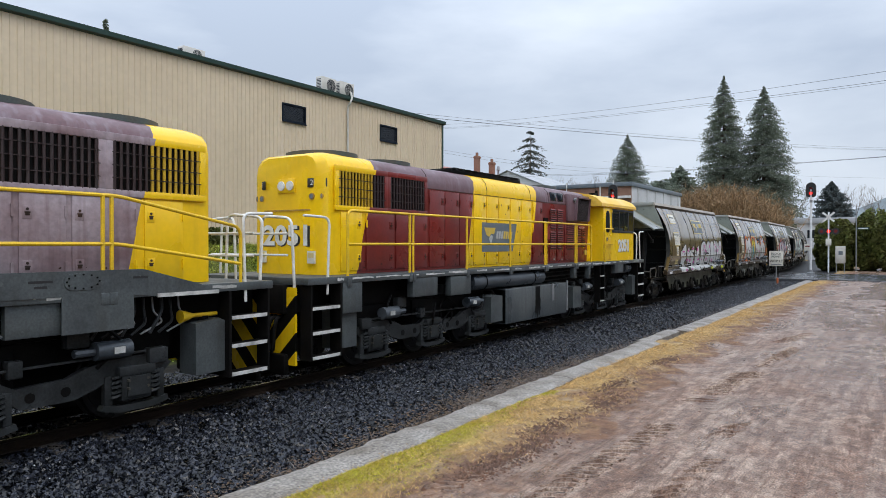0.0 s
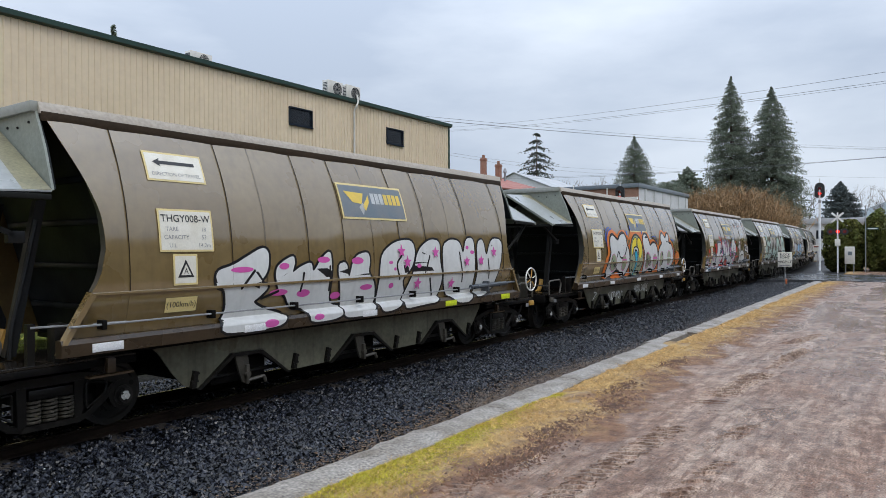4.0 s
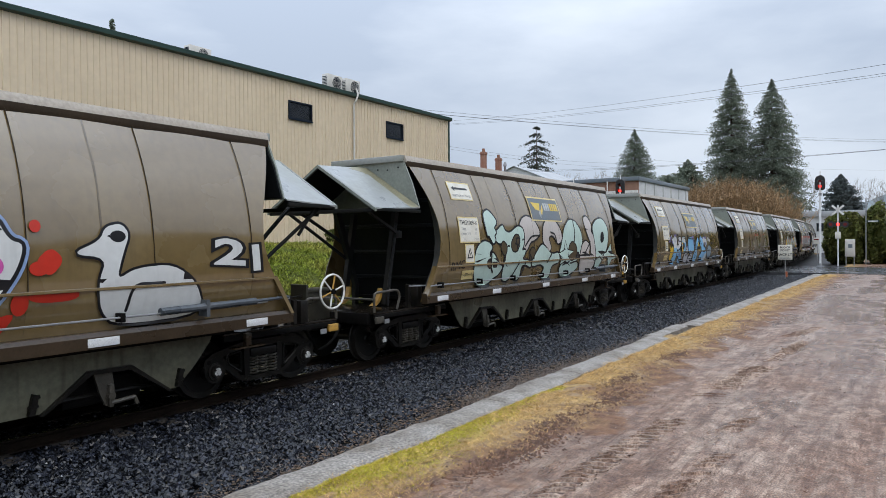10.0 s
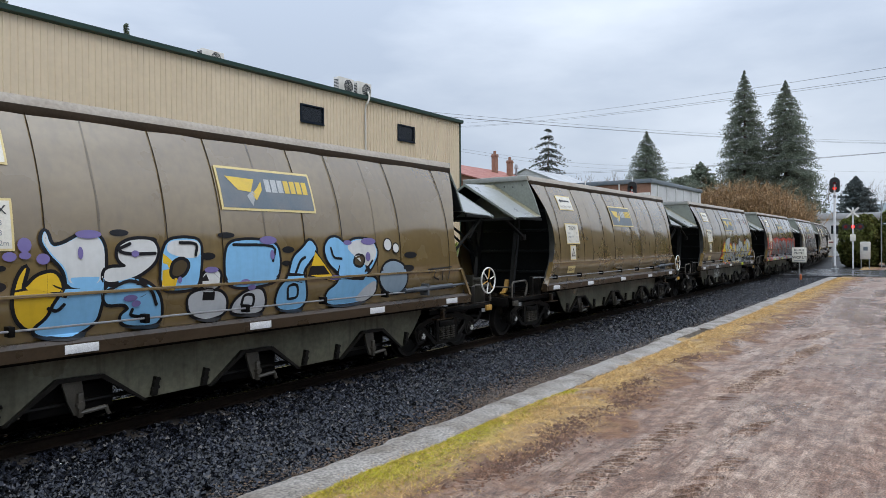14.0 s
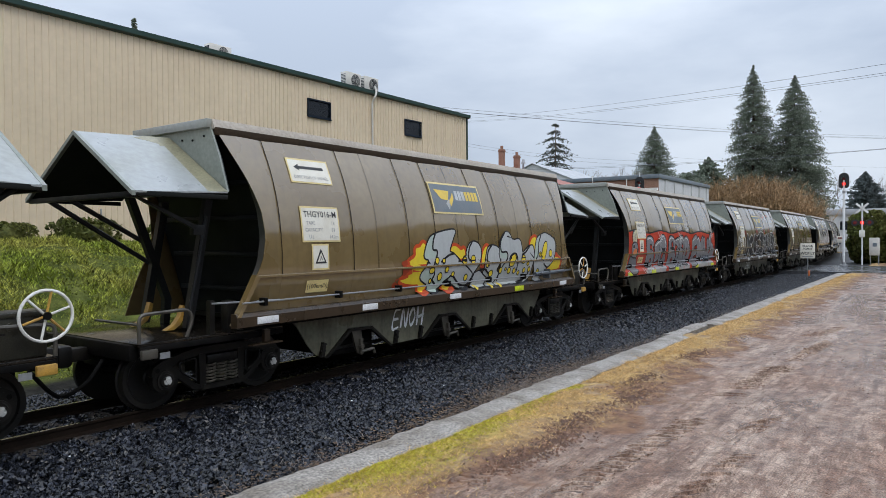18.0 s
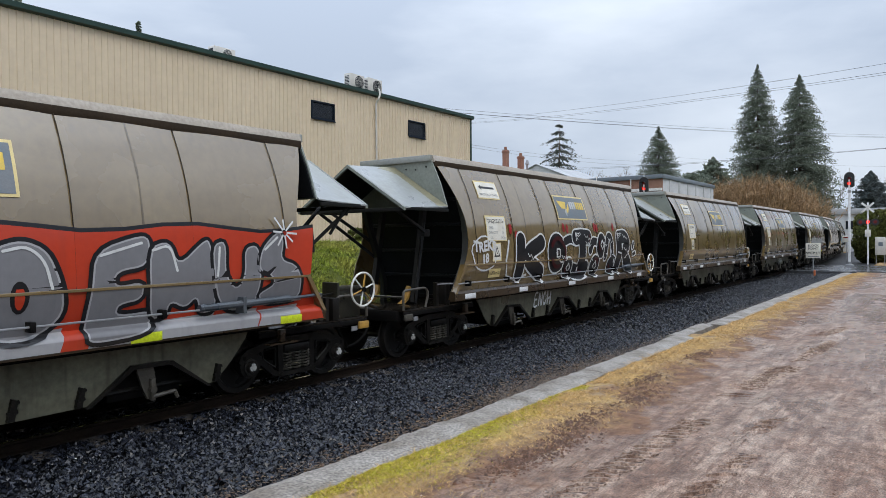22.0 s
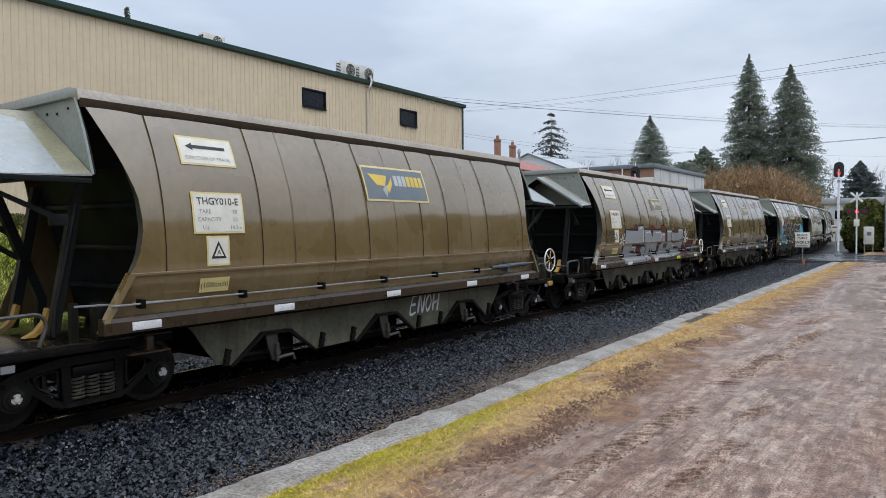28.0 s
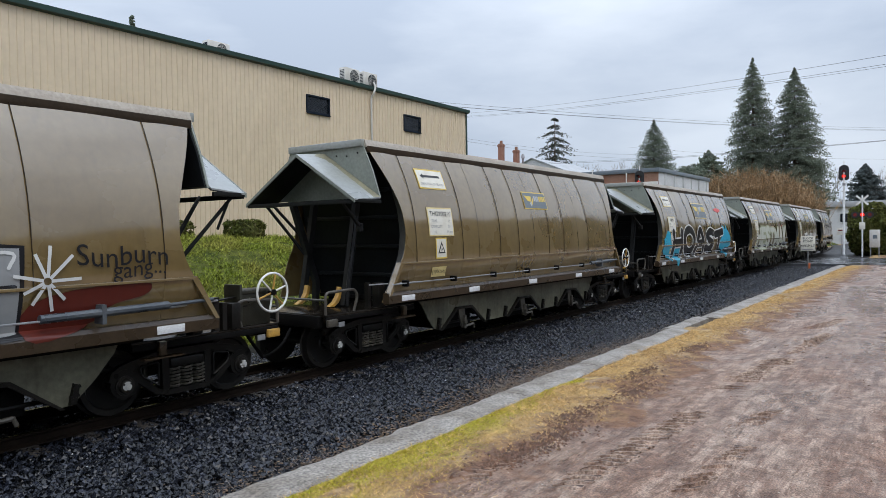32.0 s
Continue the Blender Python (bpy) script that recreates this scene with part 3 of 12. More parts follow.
def ground():
    xs = sorted({*[-900, -400, -150, -60], *range(-30, 4, 1), *[round(4 + 0.032 * i, 3) for i in range(190)], *[round(10.1 + 0.06 * i, 3) for i in range(150)], *[19.1 + 0.3 * i for i in range(24)], *range(27, 60, 1), *range(60, 150, 6), *range(150, 420, 30), 600, 900, 1600, 3000})
    ys = sorted({-3000, -900, -300, -120, -60, -30, -15, -10, *[v * 0.5 for v in range(-16, -3)], *[round(-1.5 + 0.06 * v, 3) for v in range(25)], *[round(0.04 * v, 3) for v in range(110)], 4.43, 4.45, 4.66, 4.69, *range(5, 12), 12, 12.05, *[12 + 0.8 * v for v in range(1, 13)],
                 *range(23, 60, 4), *range(60, 200, 20), 300, 600, 1500, 3000})
    n = len(ys)
    pts = [(x, y, ground_height(x, y)) for x in xs for y in ys]
    quads = [(i * n + j, (i + 1) * n + j, (i + 1) * n + j + 1, i * n + j + 1) for i in range(len(xs) - 1) for j in range(n - 1)]
    me = bpy.data.meshes.new("ground")
    me.from_pydata(pts, [], quads)
    me.shade_smooth()
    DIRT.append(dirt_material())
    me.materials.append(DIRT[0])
    ob = new("ground", me)
    tagged(ob, "wet brown dirt yard with tyre ruts, grass beyond the track", "ground", kind="structure")


def scatter(name, material, pts, tris, label, category):
    me = bpy.data.meshes.new(name)
    me.from_pydata(pts.reshape(-1, 3).tolist(), [], tris.reshape(-1, 3).tolist())
    me.materials.append(material)
    return tagged(new(name, me), label, category, kind="stuff")


def blades(x, y, z, length, width, lean, rng):
    """Grass blades: one narrow triangle each, leaning over."""
    n = len(x)
    th, ph = rng.random(n) * 6.283, rng.random(n) * 6.283
    base = np.stack([x, y, z], 1)
    side = np.stack([np.cos(th), np.sin(th), np.zeros(n)], 1) * (width / 2)[:, None]
    tip = base + np.stack([np.cos(ph) * lean, np.sin(ph) * lean, np.sqrt(np.maximum(1 - lean ** 2, 0.05))], 1) * length[:, None]
    pts = np.stack([base - side, base + side, tip], 1)
    return pts, np.arange(3 * n).reshape(-1, 3)


def grasses():
    rng = np.random.default_rng(11)
    # flattened straw along the kerb, thinning out into the dirt
    n = 150000
    x = 2.0 + 46 * rng.random(n) ** 1.9
    y = 4.44 - np.abs(rng.normal(0, 0.48, n)) - 0.1 * np.sin(x * 0.9)
    keep = np.array([noise.noise((a * 0.8, b * 1.6, 7)) + 0.5 * noise.noise((a * 3.1, b * 4.0, 2)) > -0.30 - 0.35 * (b - 3.6) for a, b in zip(x, y)]) & (y > 1.9) & ((x > 7.2) | (y < 4.0) | (rng.random(n) < 0.25))
    x, y = x[keep], y[keep]
    n = len(x)
    z = np.array([yard_height(a, b) for a, b in zip(x, y)])
    pts, tri = blades(x, y, z - 0.006, 0.03 + 0.065 * rng.random(n), 0.005 + 0.006 * rng.random(n), 0.82 + 0.17 * rng.random(n), rng)
    scatter("dry_grass", M["straw"], pts, tri, "flattened straw-coloured dry grass along the kerb", "grass")
    n = 120000
    x = 2.2 + 7.6 * rng.random(n) ** 1.15
    y = 4.50 + 0.07 * np.sin(x * 2.3) * np.sin(x * 5.1 + 1) - np.abs(rng.normal(0, 0.215, n)) * np.interp(x, [2, 5.5, 7.5, 8.8, 10.7], [1.9, 1.35, 0.9, 0.5, 0.3])
    keep = np.array([noise.noise((a * 1.1, b * 1.9, 3)) + 0.6 * noise.noise((a * 4.0, b * 5.0, 8)) > -0.42 + 0.14 * (a - 5.0) / 2 - 0.3 * (b - 4.1) for a, b in zip(x, y)])
    x, y = x[keep], y[keep]
    n = len(x)
    z = np.array([yard_height(a, b) for a, b in zip(x, y)])
    pts, tri = blades(x, y, z - 0.006, 0.012 + 0.024 * rng.random(n), 0.006 + 0.006 * rng.random(n), 0.6 + 0.36 * rng.random(n), rng)
    scatter("moss_patch", M["moss"], pts, tri, "yellow-green mossy grass beside the kerb", "moss")
    # weeds at the foot of the ballast
    n = 14000
    x = np.where(rng.random(n) < 0.5, 8.5 + np.abs(rng.normal(0, 3.0, n)), 1.0 + 30 * rng.random(n) ** 1.3)
    y = 4.93 + np.abs(rng.normal(0, 0.30, n))
    pts, tri = blades(x, y, np.full(n, -0.10), 0.05 + 0.10 * rng.random(n), 0.005 + 0.005 * rng.random(n), 0.8 + 0.19 * rng.random(n), rng)
    scatter("dead_weeds", M["twig"], pts, tri, "dead brown weeds on the edge of the ballast", "weeds")
    # the bank
    n = 170000
    x = np.where(rng.random(n) < 0.75, 3 + 16 * rng.random(n), -4 + 38 * rng.random(n))
    y = 12.6 + 8.5 * rng.random(n)
    z = np.array([ground_height(a, b) for a, b in zip(x, y)])
    tall = np.array([max(0.3, 0.9 + 1.3 * noise.noise((a * 0.9, b * 0.9, 4)) + 0.8 * noise.noise((a * 2.7, b * 2.7, 5))) for a, b in zip(x, y)])
    pts, tri = blades(x, y, z - 0.02, (0.06 + 0.15 * rng.random(n)) * tall, 0.018 + 0.03 * rng.random(n), 0.45 + 0.53 * rng.random(n), rng)
    scatter("bank_grass", M["grass"], pts, tri, "rank green grass on the bank below the shed", "grass")


def lumps(x, y, z, size, rng, flat=0.55):
    """Small irregular eight-sided lumps."""
    base = np.array([(1, 0, 0), (-1, 0, 0), (0, 1, 0), (0, -1, 0), (0, 0, 1), (0, 0, -1)], float)
    tri = np.array([(0, 2, 4), (2, 1, 4), (1, 3, 4), (3, 0, 4), (2, 0, 5), (1, 2, 5), (3, 1, 5), (0, 3, 5)])
    n = len(x)
    pts = base[None] * (1 + 0.6 * (rng.random((n, 6, 1)) - 0.5)) + 0.3 * (rng.random((n, 6, 3)) - 0.5)
    pts = pts * np.stack([size * (0.7 + 0.7 * rng.random(n)), size * (0.7 + 0.7 * rng.random(n)), size * flat], 1)[:, None]
    return pts + np.stack([x, y, z], 1)[:, None], tri[None] + 6 * np.arange(n)[:, None, None]


def mud():
    rng = np.random.default_rng(21)
    # slanted pads of dirt between the lug marks of tyres
    pts, tri, beds, floor = [], [], [], []
    for x0, ya, x1, yb, turn, half in TREADS:
        x = x0
        while x < x1:
            yc = ya + (yb - ya) * (x - x0) / (x1 - x0)
            fade = min((x - x0) / 0.5, (x1 - x) / 0.5, 1.0) * (0.65 + 0.7 * noise.noise((x * 0.9, yc * 2, 8)))
            if fade > 0.2 and rng.random() < 0.93:
                slant, cut = turn * (0.10 + 0.02 * rng.normal()), half * (0.75 + 0.35 * rng.random())
                a, b = np.array([x - slant, yc - cut]), np.array([x + slant, yc + cut])
                m = 7
                for i in range(5):
                    k = len(beds)
                    u, v = a + (b - a) * (0.1 + 0.16 * i), a + (b - a) * (0.1 + 0.16 * (i + 1))
                    beds += [(u[0] + 0.022, u[1], yard_height(u[0] + 0.022, u[1]) + 0.003), (u[0] + 0.088, u[1], yard_height(u[0] + 0.088, u[1]) + 0.003),
                             (v[0] + 0.088, v[1], yard_height(v[0] + 0.088, v[1]) + 0.003), (v[0] + 0.022, v[1], yard_height(v[0] + 0.022, v[1]) + 0.003)]
                    floor += [(k, k + 1, k + 2), (k, k + 2, k + 3)]
                k = len(pts)
                for i in range(m + 1):
                    q = i / m
                    c = a + (b - a) * q + np.array([0.02 * math.sin(q * 3.1) + rng.normal(0, 0.005), 0])
                    z = yard_height(c[0], c[1])
                    hgt = (0.012 + 0.034 * fade) * (0.35 + 0.65 * math.sin(math.pi * min(max(q, 0.08), 0.92))) * (0.75 + 0.5 * rng.random())
                    wd = 0.030 + 0.016 * rng.random()
                    pts += [(c[0] - wd, c[1], z - 0.006), (c[0] - wd * 0.55, c[1], z + hgt), (c[0] + wd * 0.5, c[1], z + hgt * 0.9), (c[0] + wd, c[1], z - 0.006)]
                    if i:
                        for e in range(3):
                            p = k + (i - 1) * 4 + e
                            tri += [(p, p + 1, p + 5), (p, p + 5, p + 4)]
            x += 0.125 + 0.035 * rng.random()
    scatter("tyre_marks", DIRT[0], np.array(pts), np.array(tri), "tyre lug marks pressed into the wet dirt", "tyre marks")
    scatter("tyre_grooves", M["groove"], np.array(beds), np.array(floor), "wet earth between tyre lug marks, groove shade put into its colour", "tyre marks")
    # heaps of turned red earth
    x = np.concatenate([rng.normal(cx, 0.34, 700) for cx in (10.25, 7.6, 5.8, 13.0, 9.2, 6.6)])
    y = np.concatenate([rng.normal(cy, 0.10, 700) for cy in (3.7, 3.5, 3.4, 3.65, 3.4, 3.3)])
    z = np.array([yard_height(a, b) for a, b in zip(x, y)])
    p, t = lumps(x, y, z, 0.005 + 0.019 * rng.random(len(x)) ** 2.2, rng, 0.95)
    scatter("earth_clods", M["mud"], p, t, "heaped red-brown clods beside the dry verge", "mud")
    # clods along the verge and over the yard
    n = 9000
    x = 3.6 + 22 * rng.random(n) ** 1.4
    y = np.where(rng.random(n) < 0.6, 3.45 + rng.normal(0, 0.30, n), 4.0 - 5.5 * rng.random(n))
    keep = np.array([noise.noise((a * 1.1, b * 1.9, 5)) > 0.10 for a, b in zip(x, y)])
    x, y = x[keep], y[keep]
    z = np.array([yard_height(a, b) for a, b in zip(x, y)])
    p, t = lumps(x, y, z, 0.003 + 0.012 * rng.random(len(x)) ** 3, rng, 0.8)
    scatter("mud_clods", M["mud"], p, t, "dark red-brown clods of mud on the yard", "mud")
    n = 5000
    x, y = 3.6 + 18 * rng.random(n) ** 1.3, 4.2 - 6.5 * rng.random(n)
    z = np.array([yard_height(a, b) for a, b in zip(x, y)])
    p, t = lumps(x, y, z, 0.004 + 0.007 * rng.random(n), rng)
    scatter("yard_pebbles", M["pebble"], p, t, "small pale pebbles trodden into the dirt", "pebbles")
    # leaf litter on the ballast beside the kerb
    n = 15000
    x = np.where(rng.random(n) < 0.6, rng.normal(9.5, 3.2, n), 2 + 26 * rng.random(n))
    y = 4.88 + np.abs(rng.normal(0, 0.32, n)) * np.interp(x, [2, 6, 11, 14, 26], [0.9, 1.0, 1.6, 1.0, 0.6])
    p, t = lumps(x, y, np.full(n, -0.085) + 0.02 * rng.random(n), 0.006 + 0.014 * rng.random(n), rng, 0.35)
    scatter("leaf_litter", M["litter"], p, t, "brown leaf litter washed against the kerb", "litter")
    # pale scraps of stone along the rail
    n = 70
    x = 1 + 30 * rng.random(n)
    y = TRACK_Y - 0.75 - 3.6 * rng.random(n) ** 2.5
    p, t = lumps(x, y, np.full(n, -0.13), 0.008 + 0.010 * rng.random(n), rng)
    scatter("stone_scraps", M["reflect"], p, t, "small pale scraps lying on the ballast", "litter")


def strip(name, material, s0, s1, step, profile, label, category, kind="structure"):
    """A long strip along the track with a cross profile of (offset, height)."""
    bm = bmesh.new()
    rows = []
    s = s0
    while s <= s1 + 1e-6:
        rows.append([bm.verts.new(beside(s, o, z)) for o, z in profile])
        s += step
    for a, b in zip(rows, rows[1:]):
        for i in range(len(profile) - 1):
            bm.faces.new((a[i], b[i], b[i + 1], a[i + 1]))
    return tagged(part(name, bm, material), label, category, kind=kind)


def track():
    strip("ballast_bed", M["ballast_bed"], -40, 300, 1.0, [(-4.85, -0.13), (-3.2, -0.15), (-1.75, -0.23), (-1.3, -0.20), (1.3, -0.20), (2.4, -0.24), (3.3, -0.50)],
          "dark wet crushed-stone bed of the railway", "ballast", "stuff")
    for side, name in ((-1, "near_rail"), (1, "far_rail")):
        c = side * 0.568
        prof = [(c - 0.065, -0.15), (c - 0.062, -0.138), (c - 0.012, -0.115), (c - 0.01, -0.045), (c - 0.034, -0.03), (c - 0.034, -0.006), (c - 0.028, 0.0)]
        prof += [(2 * c - o, z) for o, z in reversed(prof)]
        rail = strip("rail", M["rail"], -40, 300, 1.0, prof, "rusty steel rail with a worn bright top", "rail")
        bm = bmesh.new()
        rows = [[bm.verts.new(beside(s, c + o, 0.002)) for o in (-0.022, 0.022)] for s in range(-40, 301)]
        for a, b in zip(rows, rows[1:]):
            bm.faces.new((a[0], b[0], b[1], a[1]))
        part("running_surface", bm, M["rail_top"], rail, "polished rail head")
    bm = made((box, -0.115, 0.115, -1.05, 1.05, -0.29, -0.152, 0.012))
    mesh = mesh_of("sleeper", bm, M["sleeper"])
    for i in range(60):
        ob = tagged(new("sleeper", mesh), "dark weathered timber sleeper under the rails", "sleeper", "sleepers of the track")
        p, th = on_track(-3 + i * 0.66)
        ob.matrix_world = Matrix.Translation((p.x, p.y, 0.004)) @ Matrix.Rotation(th, 4, "Z")


def stones():
    """Crushed stone over the bed, in one mesh."""
    rng = np.random.default_rng(5)
    base = np.array([(1, 0, 0), (-1, 0, 0), (0, 1, 0), (0, -1, 0), (0, 0, 1), (0, 0, -1)], float)
    tri = np.array([(0, 2, 4), (2, 1, 4), (1, 3, 4), (3, 0, 4), (2, 0, 5), (1, 2, 5), (3, 1, 5), (0, 3, 5)])
    verts, n = [], 0
    n = 145000
    u = rng.random(n)
    x = np.where(rng.random(n) < 0.72, 0.5 + 17 * u ** 1.15, 14 + 36 * u)
    y = TRACK_Y - 4.75 + 7.9 * rng.random(n)
    z = np.interp(y - TRACK_Y, [-4.85, -3.2, -1.75, -1.3, 1.3, 2.4, 3.3], [-0.125, -0.143, -0.222, -0.185, -0.185, -0.23, -0.49]) + 0.035 * rng.random(n)
    size = np.where(x < 17, 0.029, 0.038) * (0.55 + 1.05 * rng.random(n))
    keep = ~(np.abs(np.abs(y - TRACK_Y) - 0.568) < 0.12)
    x, y, z, size = x[keep], y[keep], z[keep], size[keep]
    n = len(x)
    pts = base[None] * (1 + 0.5 * (rng.random((n, 6, 1)) - 0.5)) + 0.28 * (rng.random((n, 6, 3)) - 0.5)
    pts = pts * np.stack([size, size * (0.6 + 0.6 * rng.random(n)), size * (0.5 + 0.4 * rng.random(n))], 1)[:, None]
    th, ph = rng.random(n) * 6.28, (rng.random(n) - 0.5) * 2.4
    c, s = np.cos(th)[:, None], np.sin(th)[:, None]
    c2, s2 = np.cos(ph)[:, None], np.sin(ph)[:, None]
    px, pz = pts[..., 0] * c2 - pts[..., 2] * s2, pts[..., 0] * s2 + pts[..., 2] * c2
    qx, qy = px * c - pts[..., 1] * s, px * s + pts[..., 1] * c
    pts = np.stack([qx + x[:, None], qy + y[:, None], pz + z[:, None]], -1).reshape(-1, 3)
    faces = (tri[None] + 6 * np.arange(n)[:, None, None]).reshape(-1, 3)
    me = bpy.data.meshes.new("ballast_stones")
    me.from_pydata(pts.tolist(), [], faces.tolist())
    me.materials.append(M["stone"])
    tagged(new("ballast_stones", me), "loose wet dark grey crushed ballast stones", "ballast", kind="stuff")


def kerb():
    k = thing("kerb", "long weathered concrete kerb between dirt yard and ballast", "kerb")
    rng = random.Random(4)
    x = -4.0
    while x < 46:
        ln = 2.4
        # a short piece sits askew near the middle
        lo, hi = (4.38, 4.86)
        if 13.4 < x < 16.2:
            lo, hi = 4.62, 4.98
        bm = bmesh.new()
        top = DIRT_Z + 0.010 + rng.uniform(-0.004, 0.003)
        rows = []
        for i in range(25):
            a = x + 0.002 + (ln - 0.004) * i / 24
            n0 = 0.05 * noise.noise((a * 1.1, 0, 1)) + 0.035 * noise.noise((a * 4.1, 3, 1)) + 0.02 * noise.noise((a * 11.0, 3, 1))
            n1 = 0.05 * noise.noise((a * 0.9, 7, 1)) + 0.035 * noise.noise((a * 4.7, 8, 1)) + 0.02 * noise.noise((a * 12.0, 5, 1))
            row = [(a, lo + n0, -0.3), (a, lo + n0, top - 0.035)]
            row += [(a, lo + n0 + 0.025 + (hi - lo - 0.05 + n1 - n0) * q, top + 0.012 * noise.noise((a * 5, q * 4, 2)) - 0.02 * abs(2 * q - 1) ** 6) for q in (0, 0.25, 0.5, 0.75, 1)]
            row += [(a, hi + n1, top - 0.05), (a, hi + n1, -0.3)]
            rows.append([bm.verts.new(p) for p in row])
        for ra, rb in zip(rows, rows[1:]):
            for i in range(len(ra) - 1):
                bm.faces.new((ra[i], rb[i], rb[i + 1], ra[i + 1]))
        bm.faces.new(rows[0])
        bm.faces.new(rows[-1][::-1])
        part("kerb_stone", bm, M["concrete"], k)
        x += ln
    tagged(k, kind="structure")


def road():
    bm = bmesh.new()
    prism(bm, [(49.5, -60), (60.5, -60), (62.0, 60), (51.0, 60)], "z", -0.2, 0.006)
    ob = part("road", bm, M["asphalt"])
    tagged(ob, "wet asphalt road over the level crossing", "road", kind="structure")


ground()
track()
kerb()
road()
stones()
grasses()
mud()


# ---- the hopper wagons ----
PITCH = 14.2
SIDE = [(1.06, 1.33), (1.28, 1.355), (1.5, 1.415), (1.74, 1.475), (2.0, 1.475), (2.3, 1.455), (2.6, 1.42), (2.9, 1.355), (3.2, 1.26), (3.5, 1.135), (3.84, 0.965)]
EDGE = [(1.06, 5.36), (1.3, 5.27), (1.73, 5.03), (1.95, 4.90), (2.3, 4.82), (2.7, 4.86), (3.1, 5.0), (3.5, 5.17), (3.84, 5.30)]
SEAMS = [-4.54, -3.02, -1.56, -0.74, 0.76, 1.58, 3.07, 4.6]


def half_width(z):
    return float(np.interp(z, [p[0] for p in SIDE], [p[1] for p in SIDE]))


def edge_at(z):
    return float(np.interp(z, [p[0] for p in EDGE], [p[1] for p in EDGE]))


def smooth_width(z):
    return (half_width(z - 0.12) + 2 * half_width(z) + half_width(z + 0.12)) / 4 if 1.8 < z < 3.7 else half_width(z)


def panel_bulge(x, z, x0, x1):
    """How far a sheet swells out between its seams."""
    q = min(max((x - x0) / (x1 - x0), 0), 1)
    return 0.010 * math.sin(math.pi * q) ** 0.7 + 0.004 * noise.noise((x * 0.9, z * 1.1, 5)) - 0.003


def side_panel(x0, x1, sign, cut=0):
    """One curved sheet of the side between two seams; cut = -1 or 1 follows the raked end."""
    zs = [1.08, 1.28, 1.5, 1.74] + [1.74 + (3.84 - 1.74) * i / 16 for i in range(1, 17)]
    n = max(3, int((x1 - x0) / 0.2) + 1)
    rows = []
    for z in zs:
        a = smooth_width(z)
        lo = -edge_at(z) if cut < 0 else x0
        hi = edge_at(z) if cut > 0 else x1
        row = []
        for i in range(n + 1):
            x = lo + (hi - lo) * i / n
            row.append((x, sign * (a + panel_bulge(x, z, x0, x1)), z))
        rows.append(row)
    bm = bmesh.new()
    skin(bm, rows, (0, -sign * 0.012, 0))
    return bm


def wheelset(parent, x, r=0.42, gauge=0.5335, spokes=False):
    """Two wheels on an axle; the axle lies along y through the object's origin."""
    bm = bmesh.new()
    prof = [(0.0, 0.075), (0.11, 0.075), (0.13, 0.05), (r - 0.09, 0.035), (r - 0.07, 0.062), (r - 0.004, 0.062), (r, 0.05), (r, -0.05), (r + 0.026, -0.062), (r + 0.026, -0.075), (r - 0.06, -0.07), (0.12, -0.03), (0.0, -0.03)]
    for sgn in (-1, 1):
        rings = []
        for rad, off in prof:
            y = sgn * (gauge + 0.06 + off)
            rings.append([bm.verts.new((rad * math.cos(k * math.tau / 28), y, rad * math.sin(k * math.tau / 28))) for k in range(28)] if rad > 0 else [bm.verts.new((0, y, 0))])
        for a, b in zip(rings, rings[1:]):
            for k in range(28):
                k2 = (k + 1) % 28
                if len(a) == 1:
                    bm.faces.new((a[0], b[k], b[k2]))
                elif len(b) == 1:
                    bm.faces.new((a[k], b[0], a[k2]))
                else:
                    bm.faces.new((a[k], b[k], b[k2], a[k2]))
    rod(bm, (0, -0.85, 0), (0, 0.85, 0), 0.07, 10)
    ob = part("wheelset", bm, M["wheel"], parent, "dark steel wheels on an axle")
    ob.location = (x, 0, r)
    cap = made((rod, (0, -1.03, 0), (0, -0.95, 0), 0.06, 12, 0.045), (rod, (0, -1.045, 0), (0, -1.03, 0), 0.03, 8), (box, -0.05, 0.05, -1.04, -1.03, 0.012, 0.026), (box, -0.05, 0.05, -1.04, -1.03, -0.026, -0.012))
    part("axle_cap", cap, M["hub"], ob, "pale painted axle end cap")
    return ob


